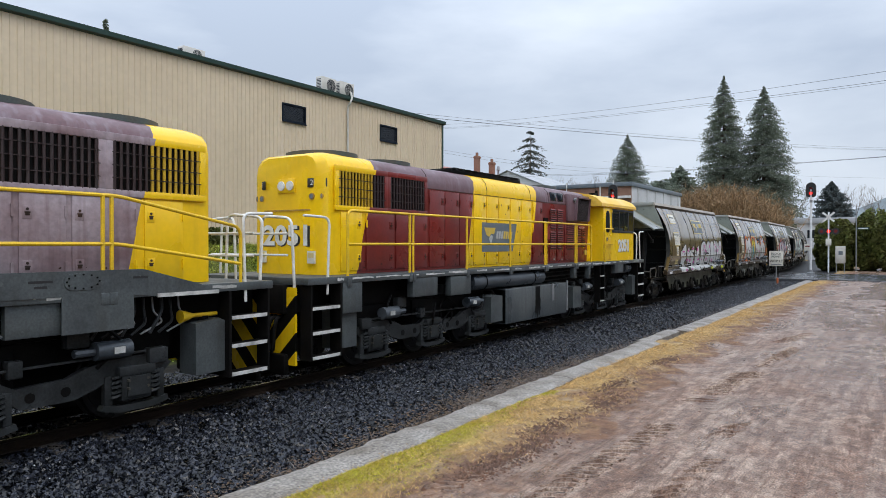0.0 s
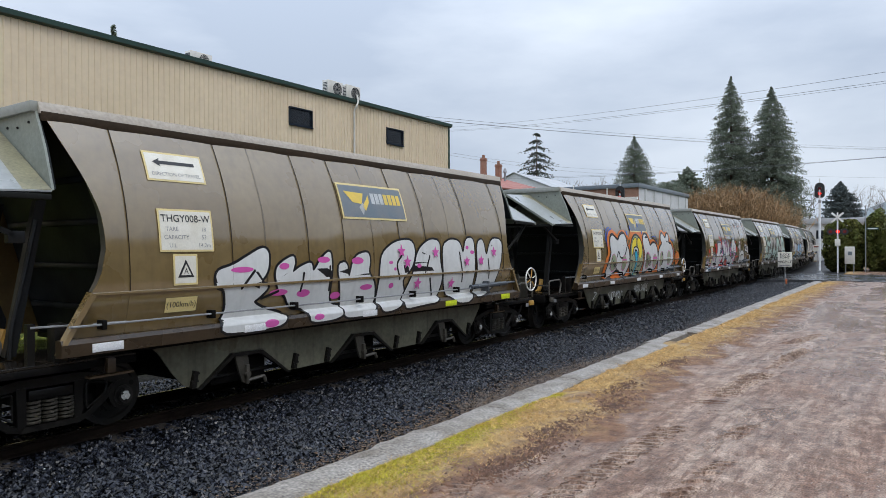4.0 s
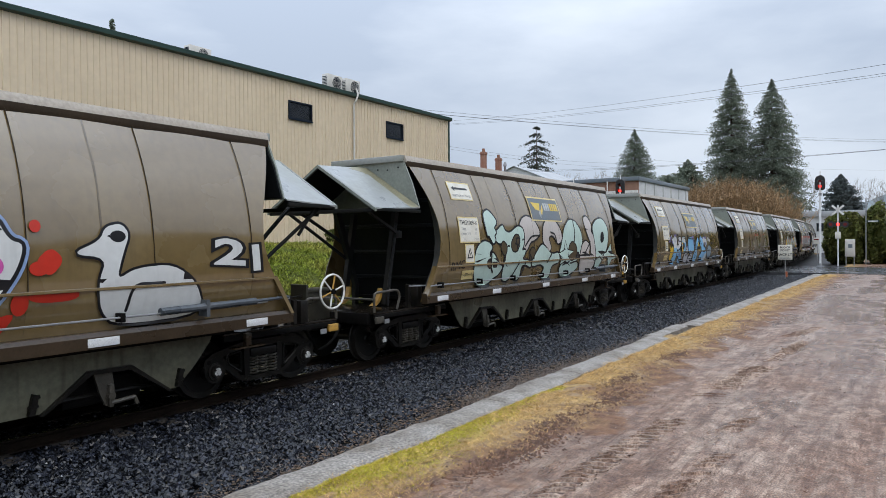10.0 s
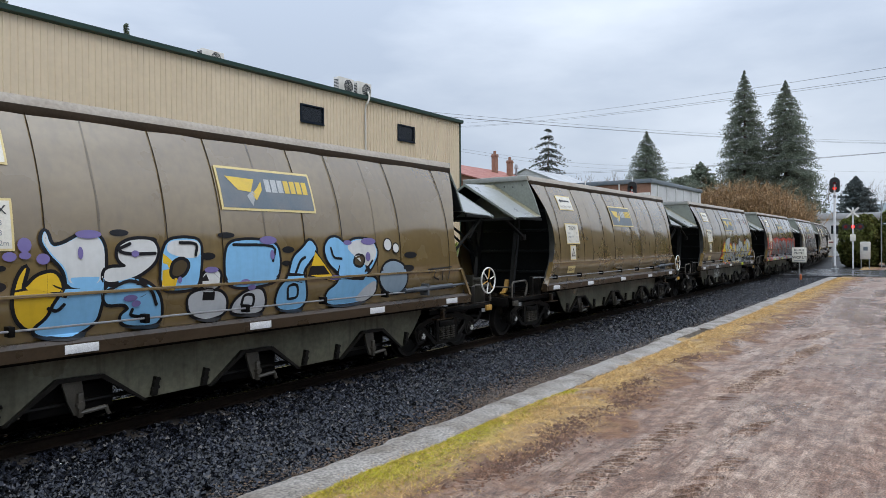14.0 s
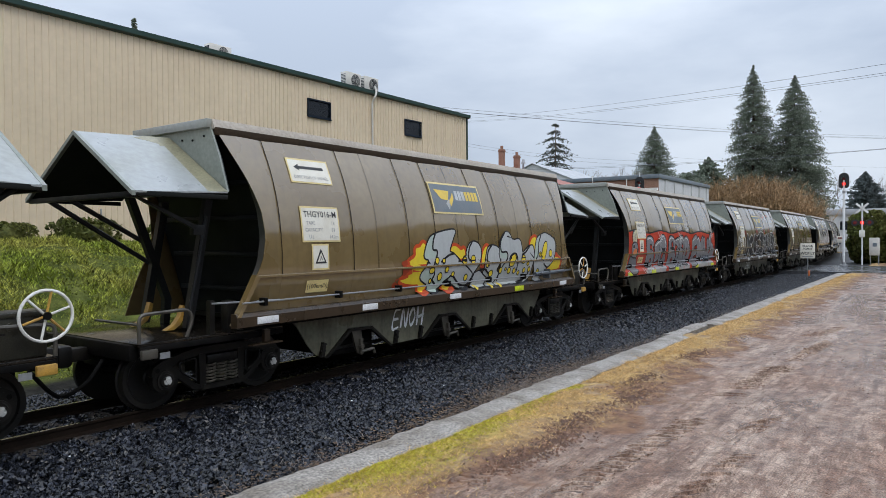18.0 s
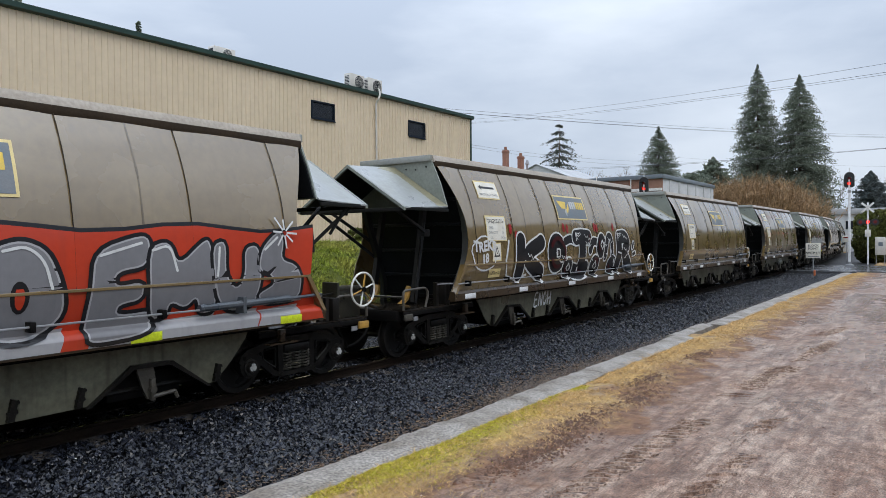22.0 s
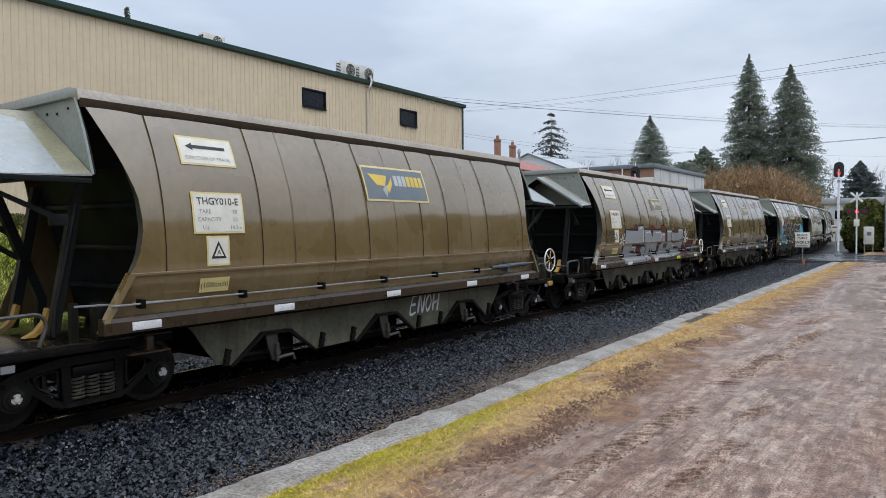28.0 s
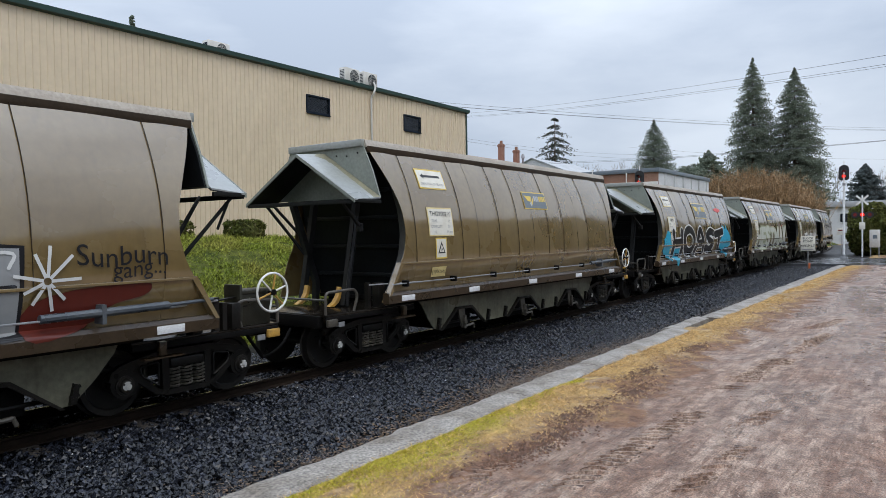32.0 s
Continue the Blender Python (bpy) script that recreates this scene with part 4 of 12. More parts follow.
def bogie(parent, xc):
    """A three-piece freight bogie: cast side frames with open windows, coil springs, round bearing ends."""
    out, base = [], 0.885
    for sgn in (-1, 1):
        lo, hi = sorted((sgn * 0.86, sgn * 0.96))
        bm = bmesh.new()
        top = [(-base - 0.20, 0.50), (-base - 0.17, 0.60), (-base - 0.04, 0.675), (-0.62, 0.745), (-0.36, 0.79), (0.36, 0.79), (0.62, 0.745), (base + 0.04, 0.675), (base + 0.17, 0.60), (base + 0.20, 0.50)]
        low = [(base + 0.16, 0.46), (base - 0.10, 0.58), (0.66, 0.645), (0.34, 0.685), (-0.34, 0.685), (-0.66, 0.645), (-base + 0.10, 0.58), (-base - 0.16, 0.46)]
        prism(bm, [(xc + p, q) for p, q in top + low], "y", lo, hi)
        for e in (-1, 1):
            # bearing lobe, lower tension member and spring column
            prism(bm, [(xc + e * base + 0.185 * math.cos(k * math.tau / 18), 0.44 + 0.185 * math.sin(k * math.tau / 18)) for k in range(18)], "y", lo - 0.004, hi + 0.004)
            prism(bm, [(xc + e * p, q) for p, q in ((base - 0.10, 0.50), (0.72, 0.44), (0.46, 0.225), (0.30, 0.195), (0.30, 0.265), (0.42, 0.29), (0.62, 0.47), (base - 0.14, 0.60))], "y", lo, hi)
            prism(bm, [(xc + e * p, q) for p, q in ((0.27, 0.20), (0.36, 0.24), (0.38, 0.70), (0.27, 0.70))], "y", lo - 0.012, hi + 0.012)
        prism(bm, [(xc - 0.34, 0.195), (xc + 0.34, 0.195), (xc + 0.30, 0.262), (xc - 0.30, 0.262)], "y", lo - 0.03, hi + 0.03)
        frame_ob = part("side_frame", bm, M["bogie"], parent, "cast black bogie side frame")
        # raised lips round the windows
        for e in (-1, 1):
            bm = bmesh.new()
            ring = bent([(xc + e * p, sgn * 0.965, q) for p, q in ((0.42, 0.36), (0.42, 0.655), (0.68, 0.615), (0.66, 0.50), (0.42, 0.34))], 0.05)
            tube(bm, ring, 0.014, 5)
            part("window_rim", bm, M["bogie"], frame_ob)
        for e in (-1, 1):
            wx = xc + e * base
            bm = made((rod, (wx, sgn * 0.86, 0.42), (wx, sgn * 0.985, 0.42), 0.13, 18, 0.125), (rod, (wx, sgn * 0.985, 0.42), (wx, sgn * 1.025, 0.42), 0.098, 16, 0.085), (box, wx - 0.10, wx + 0.10, lo, hi, 0.52, 0.60, 0.015))
            for k in range(3):
                a = k * math.tau / 3 + 0.5
                rod(bm, (wx + 0.058 * math.cos(a), sgn * 1.02, 0.42 + 0.058 * math.sin(a)), (wx + 0.058 * math.cos(a), sgn * 1.04, 0.42 + 0.058 * math.sin(a)), 0.017, 6)
            part("axle_box", bm, M["wheel"], parent, "greasy roller bearing end")
            # black disc painted for the dark inside of a hole
            part("frame_hole", made((rod, (xc + e * (base + 0.11), sgn * 0.962, 0.56), (xc + e * (base + 0.11), sgn * 0.968, 0.56), 0.032, 10)), M["black"], frame_ob)
        for wx in (-0.185, 0.0, 0.185):
            for inner in (0.0, 0.16):
                bm = bmesh.new()
                pts = [(xc + wx + 0.072 * math.cos(i * 0.785), sgn * (0.945 - inner) + 0.072 * math.sin(i * 0.785), 0.268 + 0.27 * i / 48) for i in range(49)]
                tube(bm, pts, 0.016, 5)
                part("coil_spring", bm, M["gear"] if inner == 0 else M["bogie"], parent)
        part("bolster_end", made((box, xc - 0.255, xc + 0.255, lo - 0.03, hi + 0.045, 0.545, 0.665, 0.02), (box, xc - 0.12, xc + 0.12, lo - 0.02, hi + 0.065, 0.575, 0.635, 0.012)), M["bogie"], parent)
    part("bolster", made((box, xc - 0.22, xc + 0.22, -0.86, 0.86, 0.52, 0.76, 0.03), (box, xc - 0.06, xc + 0.06, -0.5, 0.5, 0.35, 0.53)), M["bogie"], parent)
    part("brake_rod", made((rod, (xc - 0.75, -0.62, 0.33), (xc + 0.75, -0.62, 0.33), 0.02, 6), (rod, (xc - 0.5, 0, 0.3), (xc + 0.5, 0, 0.3), 0.025, 6)), M["bogie"], parent)
    for e in (-1, 1):
        part("brake_shoe", made((box, xc + e * 0.42 - 0.035, xc + e * 0.42 + 0.035, -0.66, -0.52, 0.28, 0.60, 0.02)), M["gear"], parent)
        out.append(wheelset(parent, xc + e * base))
    return out


def build_wagon():
    w = thing("hopper_wagon", "grey-brown curved-side hopper wagon on the track", "wagon", "hopper wagons of the train")
    # sides
    bounds = [-5.36] + SEAMS + [5.36]
    for i, (a, b) in enumerate(zip(bounds, bounds[1:])):
        cut = -1 if i == 0 else (1 if i == len(bounds) - 2 else 0)
        part("side_panel", side_panel(a + (0.001 if not cut < 0 else 0), b - (0.001 if not cut > 0 else 0), -1, cut), M["wagon"], w)
    bm = bmesh.new()
    rows = [[(-edge_at(z), half_width(z), z), (0, half_width(z) + 0.005, z), (edge_at(z), half_width(z), z)] for z, _ in SIDE]
    skin(bm, rows, (0, -0.012, 0))
    part("far_side", bm, M["wagon"], w)
    bm = bmesh.new()
    rows = [[(-edge_at(z) + 0.25, -half_width(z) + 0.05, z), (edge_at(z) - 0.25, -half_width(z) + 0.05, z)] for z, _ in SIDE]
    skin(bm, rows, (0, 0.02, 0))
    part("side_backing", bm, M["wagon_dark"], w)
    for e in (-1, 1):   # the sheet's turned-in edge at the hopper ends
        bm = bmesh.new()
        rows = []
        for z in np.linspace(1.30, 3.10, 16):
            deep = 0.02 + 0.15 * max(0.0, math.sin(math.pi * (z - 1.30) / 1.85)) ** 0.7
            rows.append([(e * (edge_at(z) - 0.004), -smooth_width(z) + 0.002, z), (e * (edge_at(z) - 0.035), -smooth_width(z) + deep, z)])
        skin(bm, rows, (-e * 0.012, 0, 0))
        part("end_flange", bm, M["flange"], w, "turned-in dark edge of the side sheet")
    for x in SEAMS:   # weld beads at the seams
        bm = bmesh.new()
        rows = []
        for z in np.linspace(1.76, 3.8, 26):
            h = 0.004 + 0.006 * abs(noise.noise((x * 3, z * 4, 1)))
            y = -smooth_width(z) - 0.0125
            rows.append([(x - h, y + 0.003, z), (x, y - 0.005, z), (x + h, y + 0.003, z)])
        skin(bm, rows, (0, 0.004, 0))
        part("weld_seam", bm, M["weld"], w, "rust-stained weld seam")
    for x, x0, x1 in ((-2.42, -3.02, -1.56), (0.0, -0.74, 0.76), (2.42, 1.58, 3.07)):   # darker strips: faint shade over the inner ribs, put into the paint
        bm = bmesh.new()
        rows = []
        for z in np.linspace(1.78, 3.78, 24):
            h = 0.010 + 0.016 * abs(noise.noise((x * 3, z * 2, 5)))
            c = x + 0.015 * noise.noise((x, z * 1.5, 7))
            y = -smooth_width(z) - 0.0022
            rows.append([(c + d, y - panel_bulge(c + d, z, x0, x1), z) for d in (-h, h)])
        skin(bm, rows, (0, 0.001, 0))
        part("faded_seam", bm, M["ghost"], w, "darker strip, shade over an inner rib put into the paint")
    # roof with its lip
    bm = bmesh.new()
    prof = [(-0.955, 3.83), (-1.004, 3.835), (-1.004, 3.862), (-0.955, 3.972), (-0.90, 3.98), (0, 3.99), (0.90, 3.98), (0.955, 3.972), (1.004, 3.862), (1.004, 3.835), (0.955, 3.83)]
    prism(bm, prof, "x", -5.34, 5.34)
    part("roof", bm, M["roof"], w, "pale roof edge")
    part("roof_lip", made((box, -5.33, 5.33, -1.012, -0.955, 3.745, 3.858, 0.006)), M["lip"], w, "dark brown strip under the roof")
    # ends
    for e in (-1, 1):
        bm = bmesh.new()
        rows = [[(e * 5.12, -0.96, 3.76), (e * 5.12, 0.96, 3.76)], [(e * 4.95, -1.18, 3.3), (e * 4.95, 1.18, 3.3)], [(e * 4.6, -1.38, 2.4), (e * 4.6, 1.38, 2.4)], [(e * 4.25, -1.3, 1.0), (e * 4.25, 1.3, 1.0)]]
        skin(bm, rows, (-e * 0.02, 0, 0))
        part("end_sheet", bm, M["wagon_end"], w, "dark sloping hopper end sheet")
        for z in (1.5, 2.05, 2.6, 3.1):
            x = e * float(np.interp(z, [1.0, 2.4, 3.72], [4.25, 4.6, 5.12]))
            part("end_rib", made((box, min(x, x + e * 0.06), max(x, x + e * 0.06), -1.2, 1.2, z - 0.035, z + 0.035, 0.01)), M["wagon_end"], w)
        # fascia and gable canopy
        bm = bmesh.new()
        prism(bm, [(-1.325, 2.93), (-1.155, 3.42), (-0.94, 3.88), (0.94, 3.88), (1.155, 3.42), (1.325, 2.93)], "x", min(e * 5.34, e * 5.37), max(e * 5.34, e * 5.37))
        part("fascia", bm, M["fascia"], w, "pale green sheet below the roof end")
        # dark plate that stands for the shade behind the fascia
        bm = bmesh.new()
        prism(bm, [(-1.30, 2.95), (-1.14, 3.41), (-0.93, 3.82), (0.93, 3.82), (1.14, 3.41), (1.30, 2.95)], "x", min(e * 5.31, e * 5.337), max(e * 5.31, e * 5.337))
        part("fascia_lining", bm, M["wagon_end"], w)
        part("roof_end_rail", made((box, min(e * 5.30, e * 5.42), max(e * 5.30, e * 5.42), -0.95, 0.95, 3.85, 3.975, 0.012)), M["canopy"], w)
        tip = 6.76 if e < 0 else 6.42
        for x, y, z in ((5.38, -0.30, 3.72), (5.38, -0.55, 3.70), (5.38, -0.82, 3.74)):
            part("bolt", made((rod, (e * 5.36, y, z), (e * 5.385, y, z), 0.016, 6)), M["black"], w)
        for sgn in (-1, 1):
            bm = bmesh.new()
            rows = [[(e * 5.38, 0, 3.78), (e * 5.38, sgn * 1.35, 2.93)], [(e * tip, 0, 3.72), (e * tip, sgn * 1.39, 2.87)]]
            skin(bm, rows, (0, 0, -0.02))
            part("canopy_sheet", bm, M["canopy"], w, "wet pale grey canopy sheet")
            if e < 0:
                bm = bmesh.new()
                jag = [0.42 + 0.45 * noise.noise((k * 0.45, sgn, 3)) + 0.32 * noise.noise((k * 1.9, sgn, 6)) for k in range(22)]
                skin(bm, [[(-5.385 - q * j, sgn * 1.352 * k / 21, 3.784 - (0.85 * k / 21) - 0.043 * q * j) for q in (0, 1)] for k, j in enumerate(jag)], (0, 0, -0.004))
                part("bare_patch", bm, M["peeled"], w, "ochre patch where the paint has gone")
            # dark sheet just below the canopy, in place of the shade there
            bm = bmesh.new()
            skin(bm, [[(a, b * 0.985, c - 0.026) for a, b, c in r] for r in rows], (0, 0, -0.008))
            part("canopy_lining", bm, M["wagon_end"], w, "black sheet that stands for the shade under the canopy")
            bm = bmesh.new()
            rows = [[(e * (tip - 0.02), 0, 3.725), (e * (tip - 0.02), sgn * 1.395, 2.875)], [(e * (tip + 0.03), 0, 3.725), (e * (tip + 0.03), sgn * 1.395, 2.875)]]
            skin(bm, rows, (0, 0, -0.06))
            part("canopy_rim", bm, M["fascia"], w)
            # brackets that carry the canopy
            part("canopy_beam", made((box, min(e * 5.4, e * (tip - 0.02)), max(e * 5.4, e * (tip - 0.02)), sgn * 1.36 - 0.025, sgn * 1.36 + 0.025, 2.82, 2.88, 0.006)), M["wagon_dark"], w)
            if e > 0:
                part("canopy_brace", made((rod, (e * 6.2, sgn * 1.25, 2.84), (e * 4.95, sgn * 1.15, 1.9), 0.032, 6)), M["wagon_dark"], w)
                part("canopy_strut", made((rod, (e * 6.05, sgn * 1.3, 2.84), (e * 5.75, sgn * 1.2, 2.38), 0.028, 6)), M["wagon_dark"], w)
            elif sgn < 0:
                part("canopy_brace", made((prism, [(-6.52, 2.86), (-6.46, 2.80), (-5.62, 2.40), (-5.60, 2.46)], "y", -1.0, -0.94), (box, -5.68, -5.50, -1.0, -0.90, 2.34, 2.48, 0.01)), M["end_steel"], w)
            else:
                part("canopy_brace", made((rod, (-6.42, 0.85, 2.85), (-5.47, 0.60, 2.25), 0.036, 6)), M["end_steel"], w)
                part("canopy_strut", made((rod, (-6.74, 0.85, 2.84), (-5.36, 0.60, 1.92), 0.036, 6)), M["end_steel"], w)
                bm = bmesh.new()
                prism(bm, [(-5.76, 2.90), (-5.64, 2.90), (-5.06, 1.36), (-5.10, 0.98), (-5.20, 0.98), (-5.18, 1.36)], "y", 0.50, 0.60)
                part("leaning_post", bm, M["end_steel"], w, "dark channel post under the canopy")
            # raking end posts
            bm = bmesh.new()
            prism(bm, [(e * 5.55, 1.02), (e * 5.43, 1.02), (e * 5.08, 2.86), (e * 5.2, 2.86)], "y", sgn * 0.55 - 0.05, sgn * 0.55 + 0.05)
            part("raking_post", bm, M["end_steel"], w)
            if sgn < 0:
                part("air_pipe", made((tube, bent([(e * 5.21, -0.62, 2.62), (e * 5.30, -0.64, 2.25), (e * 5.34, -0.64, 2.05), (e * 5.50, -0.64, 1.35), (e * 5.52, -0.64, 1.0)], 0.08), 0.028, 7)), M["end_steel"], w)
            bm = bmesh.new()
            arc = [(0.0, 0.36), (0.05, 0.20), (0.14, 0.09), (0.28, 0.02)]
            prism(bm, [(e * (5.50 + u), 0.98 + v) for u, v in arc] + [(e * (5.50 + u * 0.72 - 0.05), 0.98 + v * 0.92) for u, v in reversed(arc)], "y", sgn * 0.42 - 0.05, sgn * 0.42 + 0.05)
            part("yellow_bracket", bm, M["ochre"], w, "chipped yellow curved gusset")
        part("cross_beam", made((box, min(e * (tip - 0.06), e * tip), max(e * (tip - 0.06), e * tip), -1.36, 1.36, 2.80, 2.87, 0.008)), M["wagon_dark"], w)
        if e > 0:
            part("end_brace", made((rod, (e * 6.3, -0.4, 2.85), (e * 5.0, -0.95, 2.1), 0.035, 6)), M["wagon_dark"], w)
        # deck and buffing gear
        part("deck", made((box, min(e * 4.3, e * 6.62), max(e * 4.3, e * 6.62), -1.2, 1.2, 0.935, 0.98, 0.008)), M["deck"], w, "wet dark end platform")
        part("deck_edge", made((box, min(e * 4.3, e * 6.6), max(e * 4.3, e * 6.6), -1.215, -1.17, 0.86, 0.94, 0.01)), M["black"], w)
        part("headstock", made((box, min(e * 6.55, e * 6.68), max(e * 6.55, e * 6.68), -1.1, 1.1, 0.76, 0.965, 0.015)), M["black"], w)
        part("centre_sill", made((box, min(e * 3.9, e * 6.6), max(e * 3.9, e * 6.6), -0.2, 0.2, 0.60, 0.95, 0.02)), M["black"], w)
        part("coupler", made((box, min(e * 6.6, e * 7.08), max(e * 6.6, e * 7.08), -0.09, 0.09, 0.68, 0.86, 0.03), (box, min(e * 6.9, e * 7.09), max(e * 6.9, e * 7.09), -0.17, 0.14, 0.63, 0.92, 0.05)), M["bogie"], w, "black knuckle coupler")
        part("air_hose", made((tube, bent([(e * 6.65, -0.42, 0.72), (e * 6.85, -0.42, 0.45), (e * 7.05, -0.3, 0.30), (e * 7.1, -0.2, 0.30)], 0.12), 0.028, 7)), M["black"], w)
        part("corner_lamp_bracket", made((box, min(e * 6.38, e * 6.6), max(e * 6.38, e * 6.6), -1.26, -1.2, 0.78, 0.9, 0.012)), M["gear"] if e < 0 else M["ochre"], w, "grimy corner lamp bracket" if e < 0 else "chipped yellow corner bracket")
        part("number_tag", made((box, min(e * 6.2, e * 6.34), max(e * 6.2, e * 6.34), -1.232, -1.222, 0.76, 0.84)), M["galv"], w)
        part("tread_light", made((box, min(e * 4.62, e * 4.72), max(e * 4.62, e * 4.72), -1.3, -1.22, 0.78, 0.96, 0.008), (box, min(e * 4.4, e * 4.95), max(e * 4.4, e * 4.95), -1.32, -1.2, 0.75, 0.77)), M["sill"], w)
        part("grab_rail", made((tube, bent([(e * 6.60, -1.2, 0.98), (e * 6.60, -1.2, 1.34), (e * 5.92, -1.2, 1.36), (e * 5.84, -1.2, 1.24), (e * 5.94, -1.2, 0.99)], 0.09), 0.024, 7), (tube, [(e * 6.62, -0.2, 1.22), (e * 6.60, -1.2, 1.22)], 0.02, 6)), M["gear"], w, "dark bent grab rail")
        part("deck_stanchion", made((box, min(e * 5.5, e * 5.58), max(e * 5.5, e * 5.58), -1.2, -1.12, 0.98, 1.44), (box, min(e * 5.15, e * 5.3), max(e * 5.15, e * 5.3), -1.22, -1.05, 0.98, 1.42, 0.01)), M["bogie"], w)
        part("deck_rod", made((rod, (e * 5.55, -1.2, 1.40), (e * 4.6, -1.49, 1.40), 0.014, 6)), M["galv"], w)
    # handwheel at the trailing end
    hx, hy, hz = 6.50, -1.22, 1.44
    hw = part("handwheel", made((tube, [(hx + 0.285 * math.cos(i * math.tau / 28), hy, hz + 0.285 * math.sin(i * math.tau / 28)) for i in range(29)], 0.018, 7)), M["white"], w, "white brake handwheel with rusty spokes")
    for k in range(6):
        a = k * math.tau / 6 + 0.3
        part("spoke", made((rod, (hx, hy, hz), (hx + 0.26 * math.cos(a), hy, hz + 0.275 * math.sin(a)), 0.015, 6)), M["ochre"] if k % 2 else M["white"], hw)
    part("wheel_hub", made((rod, (hx, hy - 0.04, hz), (hx, hy + 0.05, hz), 0.045, 10)), M["black"], hw)
    part("brake_column", made((box, 6.0, 6.56, -1.1, -0.80, 0.98, 1.50, 0.015), (rod, (hx, -1.17, hz), (hx, -0.9, hz), 0.025, 7), (box, 5.97, 6.02, -1.14, -0.78, 0.98, 1.58, 0.006), (box, 6.0, 6.5, -1.12, -1.09, 1.44, 1.49, 0.006), (rod, (6.18, -1.13, 1.34), (6.18, -1.09, 1.34), 0.05, 8)), M["brake_box"], w, "brake gearbox column")
    part("brake_tackle", made((rod, (5.1, -1.2, 1.22), (6.4, -1.05, 1.28), 0.022, 6), (rod, (5.2, -1.1, 1.36), (6.35, -1.0, 1.42), 0.016, 6), (box, 5.75, 5.9, -1.25, -1.0, 0.98, 1.34, 0.01), (box, 5.62, 5.69, -1.22, -1.1, 0.98, 1.36)), M["bogie"], w)
    # lower rails of the side
    part("side_bar", made((box, -5.03, 5.03, -1.51, -1.47, 1.73, 1.768, 0.006)), M["wagon"], w, "flat bar along the side")
    for e in (-1, 1):
        bm = bmesh.new()
        prism(bm, [(e * 5.03, 1.775), (e * 4.97, 1.73), (e * 5.3, 1.2), (e * 5.36, 1.2)], "y", -1.51, -1.40)
        part("end_stiffener", bm, M["wagon"], w)
    bm = bmesh.new()
    prism(bm, [(-1.36, 1.05), (-1.49, 1.06), (-1.50, 1.20), (-1.47, 1.25), (-1.36, 1.25)], "x", -5.36, 5.36)
    part("sill", bm, M["sill"], w, "dark brown side sill")
    part("side_rod", made((rod, (-5.3, -1.535, 1.40), (3.1, -1.535, 1.40), 0.013, 6)), M["galv"], w, "thin operating rod")
    for x in (-4.9, -3.4, -1.9, -0.4, 1.1, 2.6):
        part("rod_bracket", made((box, x - 0.03, x + 0.03, -1.56, -1.43, 1.34, 1.45, 0.008)), M["black"], w)
    part("air_cylinder", made((rod, (3.1, -1.53, 1.42), (4.6, -1.53, 1.44), 0.05, 10), (rod, (4.6, -1.53, 1.44), (5.3, -1.45, 1.45), 0.025, 8), (box, 3.75, 3.8, -1.58, -1.4, 1.3, 1.52)), M["cylinder_grey"], w, "slim grey door cylinder")
    for x in (-4.83, -2.66, -0.14, 2.39, 4.65):
        part("reflector", made((box, x - 0.19, x + 0.19, -1.508, -1.500, 1.085, 1.185, 0.003)), M["reflect"], w, "white reflective strip")
    # discharge skirt with its door gear
    doors = (-2.5, 0.1, 2.68)
    low = [(-4.1, 1.05), (-3.93, 0.90), (-3.72, 0.60), (-3.56, 0.42), (-3.40, 0.35)]
    for d in doors:
        low += [(d - 0.82, 0.35), (d - 0.26, 0.73), (d + 0.25, 0.72), (d + 0.81, 0.34)]
    low += [(3.62, 0.34), (3.9, 0.60), (4.14, 0.88), (4.22, 1.05)]
    bm = bmesh.new()
    prism(bm, low, "y", -1.10, -1.075)
    part("skirt", bm, M["skirt"], w, "grey-green discharge skirt plate")
    # plain black plate added on the far side, keeps light and view out
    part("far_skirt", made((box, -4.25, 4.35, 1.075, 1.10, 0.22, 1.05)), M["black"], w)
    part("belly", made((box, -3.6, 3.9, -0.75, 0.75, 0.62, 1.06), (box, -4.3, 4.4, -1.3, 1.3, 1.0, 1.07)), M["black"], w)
    for d in doors:
        bm = bmesh.new()
        prism(bm, [(d - 0.84, 0.33), (d - 0.80, 0.33), (d - 0.25, 0.705), (d + 0.24, 0.695), (d + 0.79, 0.32), (d + 0.84, 0.32), (d + 0.27, 0.745), (d - 0.28, 0.755)], "y", -1.165, -1.095)
        part("door_frame", bm, M["bogie"], w, "dark angle iron round the door opening")
        bm = bmesh.new()
        prism(bm, [(d - 0.21, 0.70), (d + 0.02, 0.70), (d + 0.06, 0.40), (d + 0.02, 0.28), (d - 0.07, 0.30), (d - 0.14, 0.46)], "y", -1.13, -1.09)
        gear = part("hinge_plate", bm, M["gear"], w, "greasy hanging door hinge")
        part("door_lever", made((rod, (d - 0.02, -1.17, 0.33), (d + 0.28, -1.17, 0.35), 0.028, 8), (rod, (d + 0.28, -1.17, 0.36), (d + 0.32, -1.17, 0.26), 0.026, 8), (rod, (d - 0.02, -1.2, 0.42), (d - 0.02, -1.08, 0.42), 0.045, 10), (box, d - 0.05, d + 0.01, -1.19, -1.13, 0.28, 0.56, 0.012)), M["gear"], gear)
        part("door_pipe", made((rod, (d - 0.78, -0.95, 0.42), (d + 0.78, -0.95, 0.42), 0.03, 7)), M["bogie"], w)
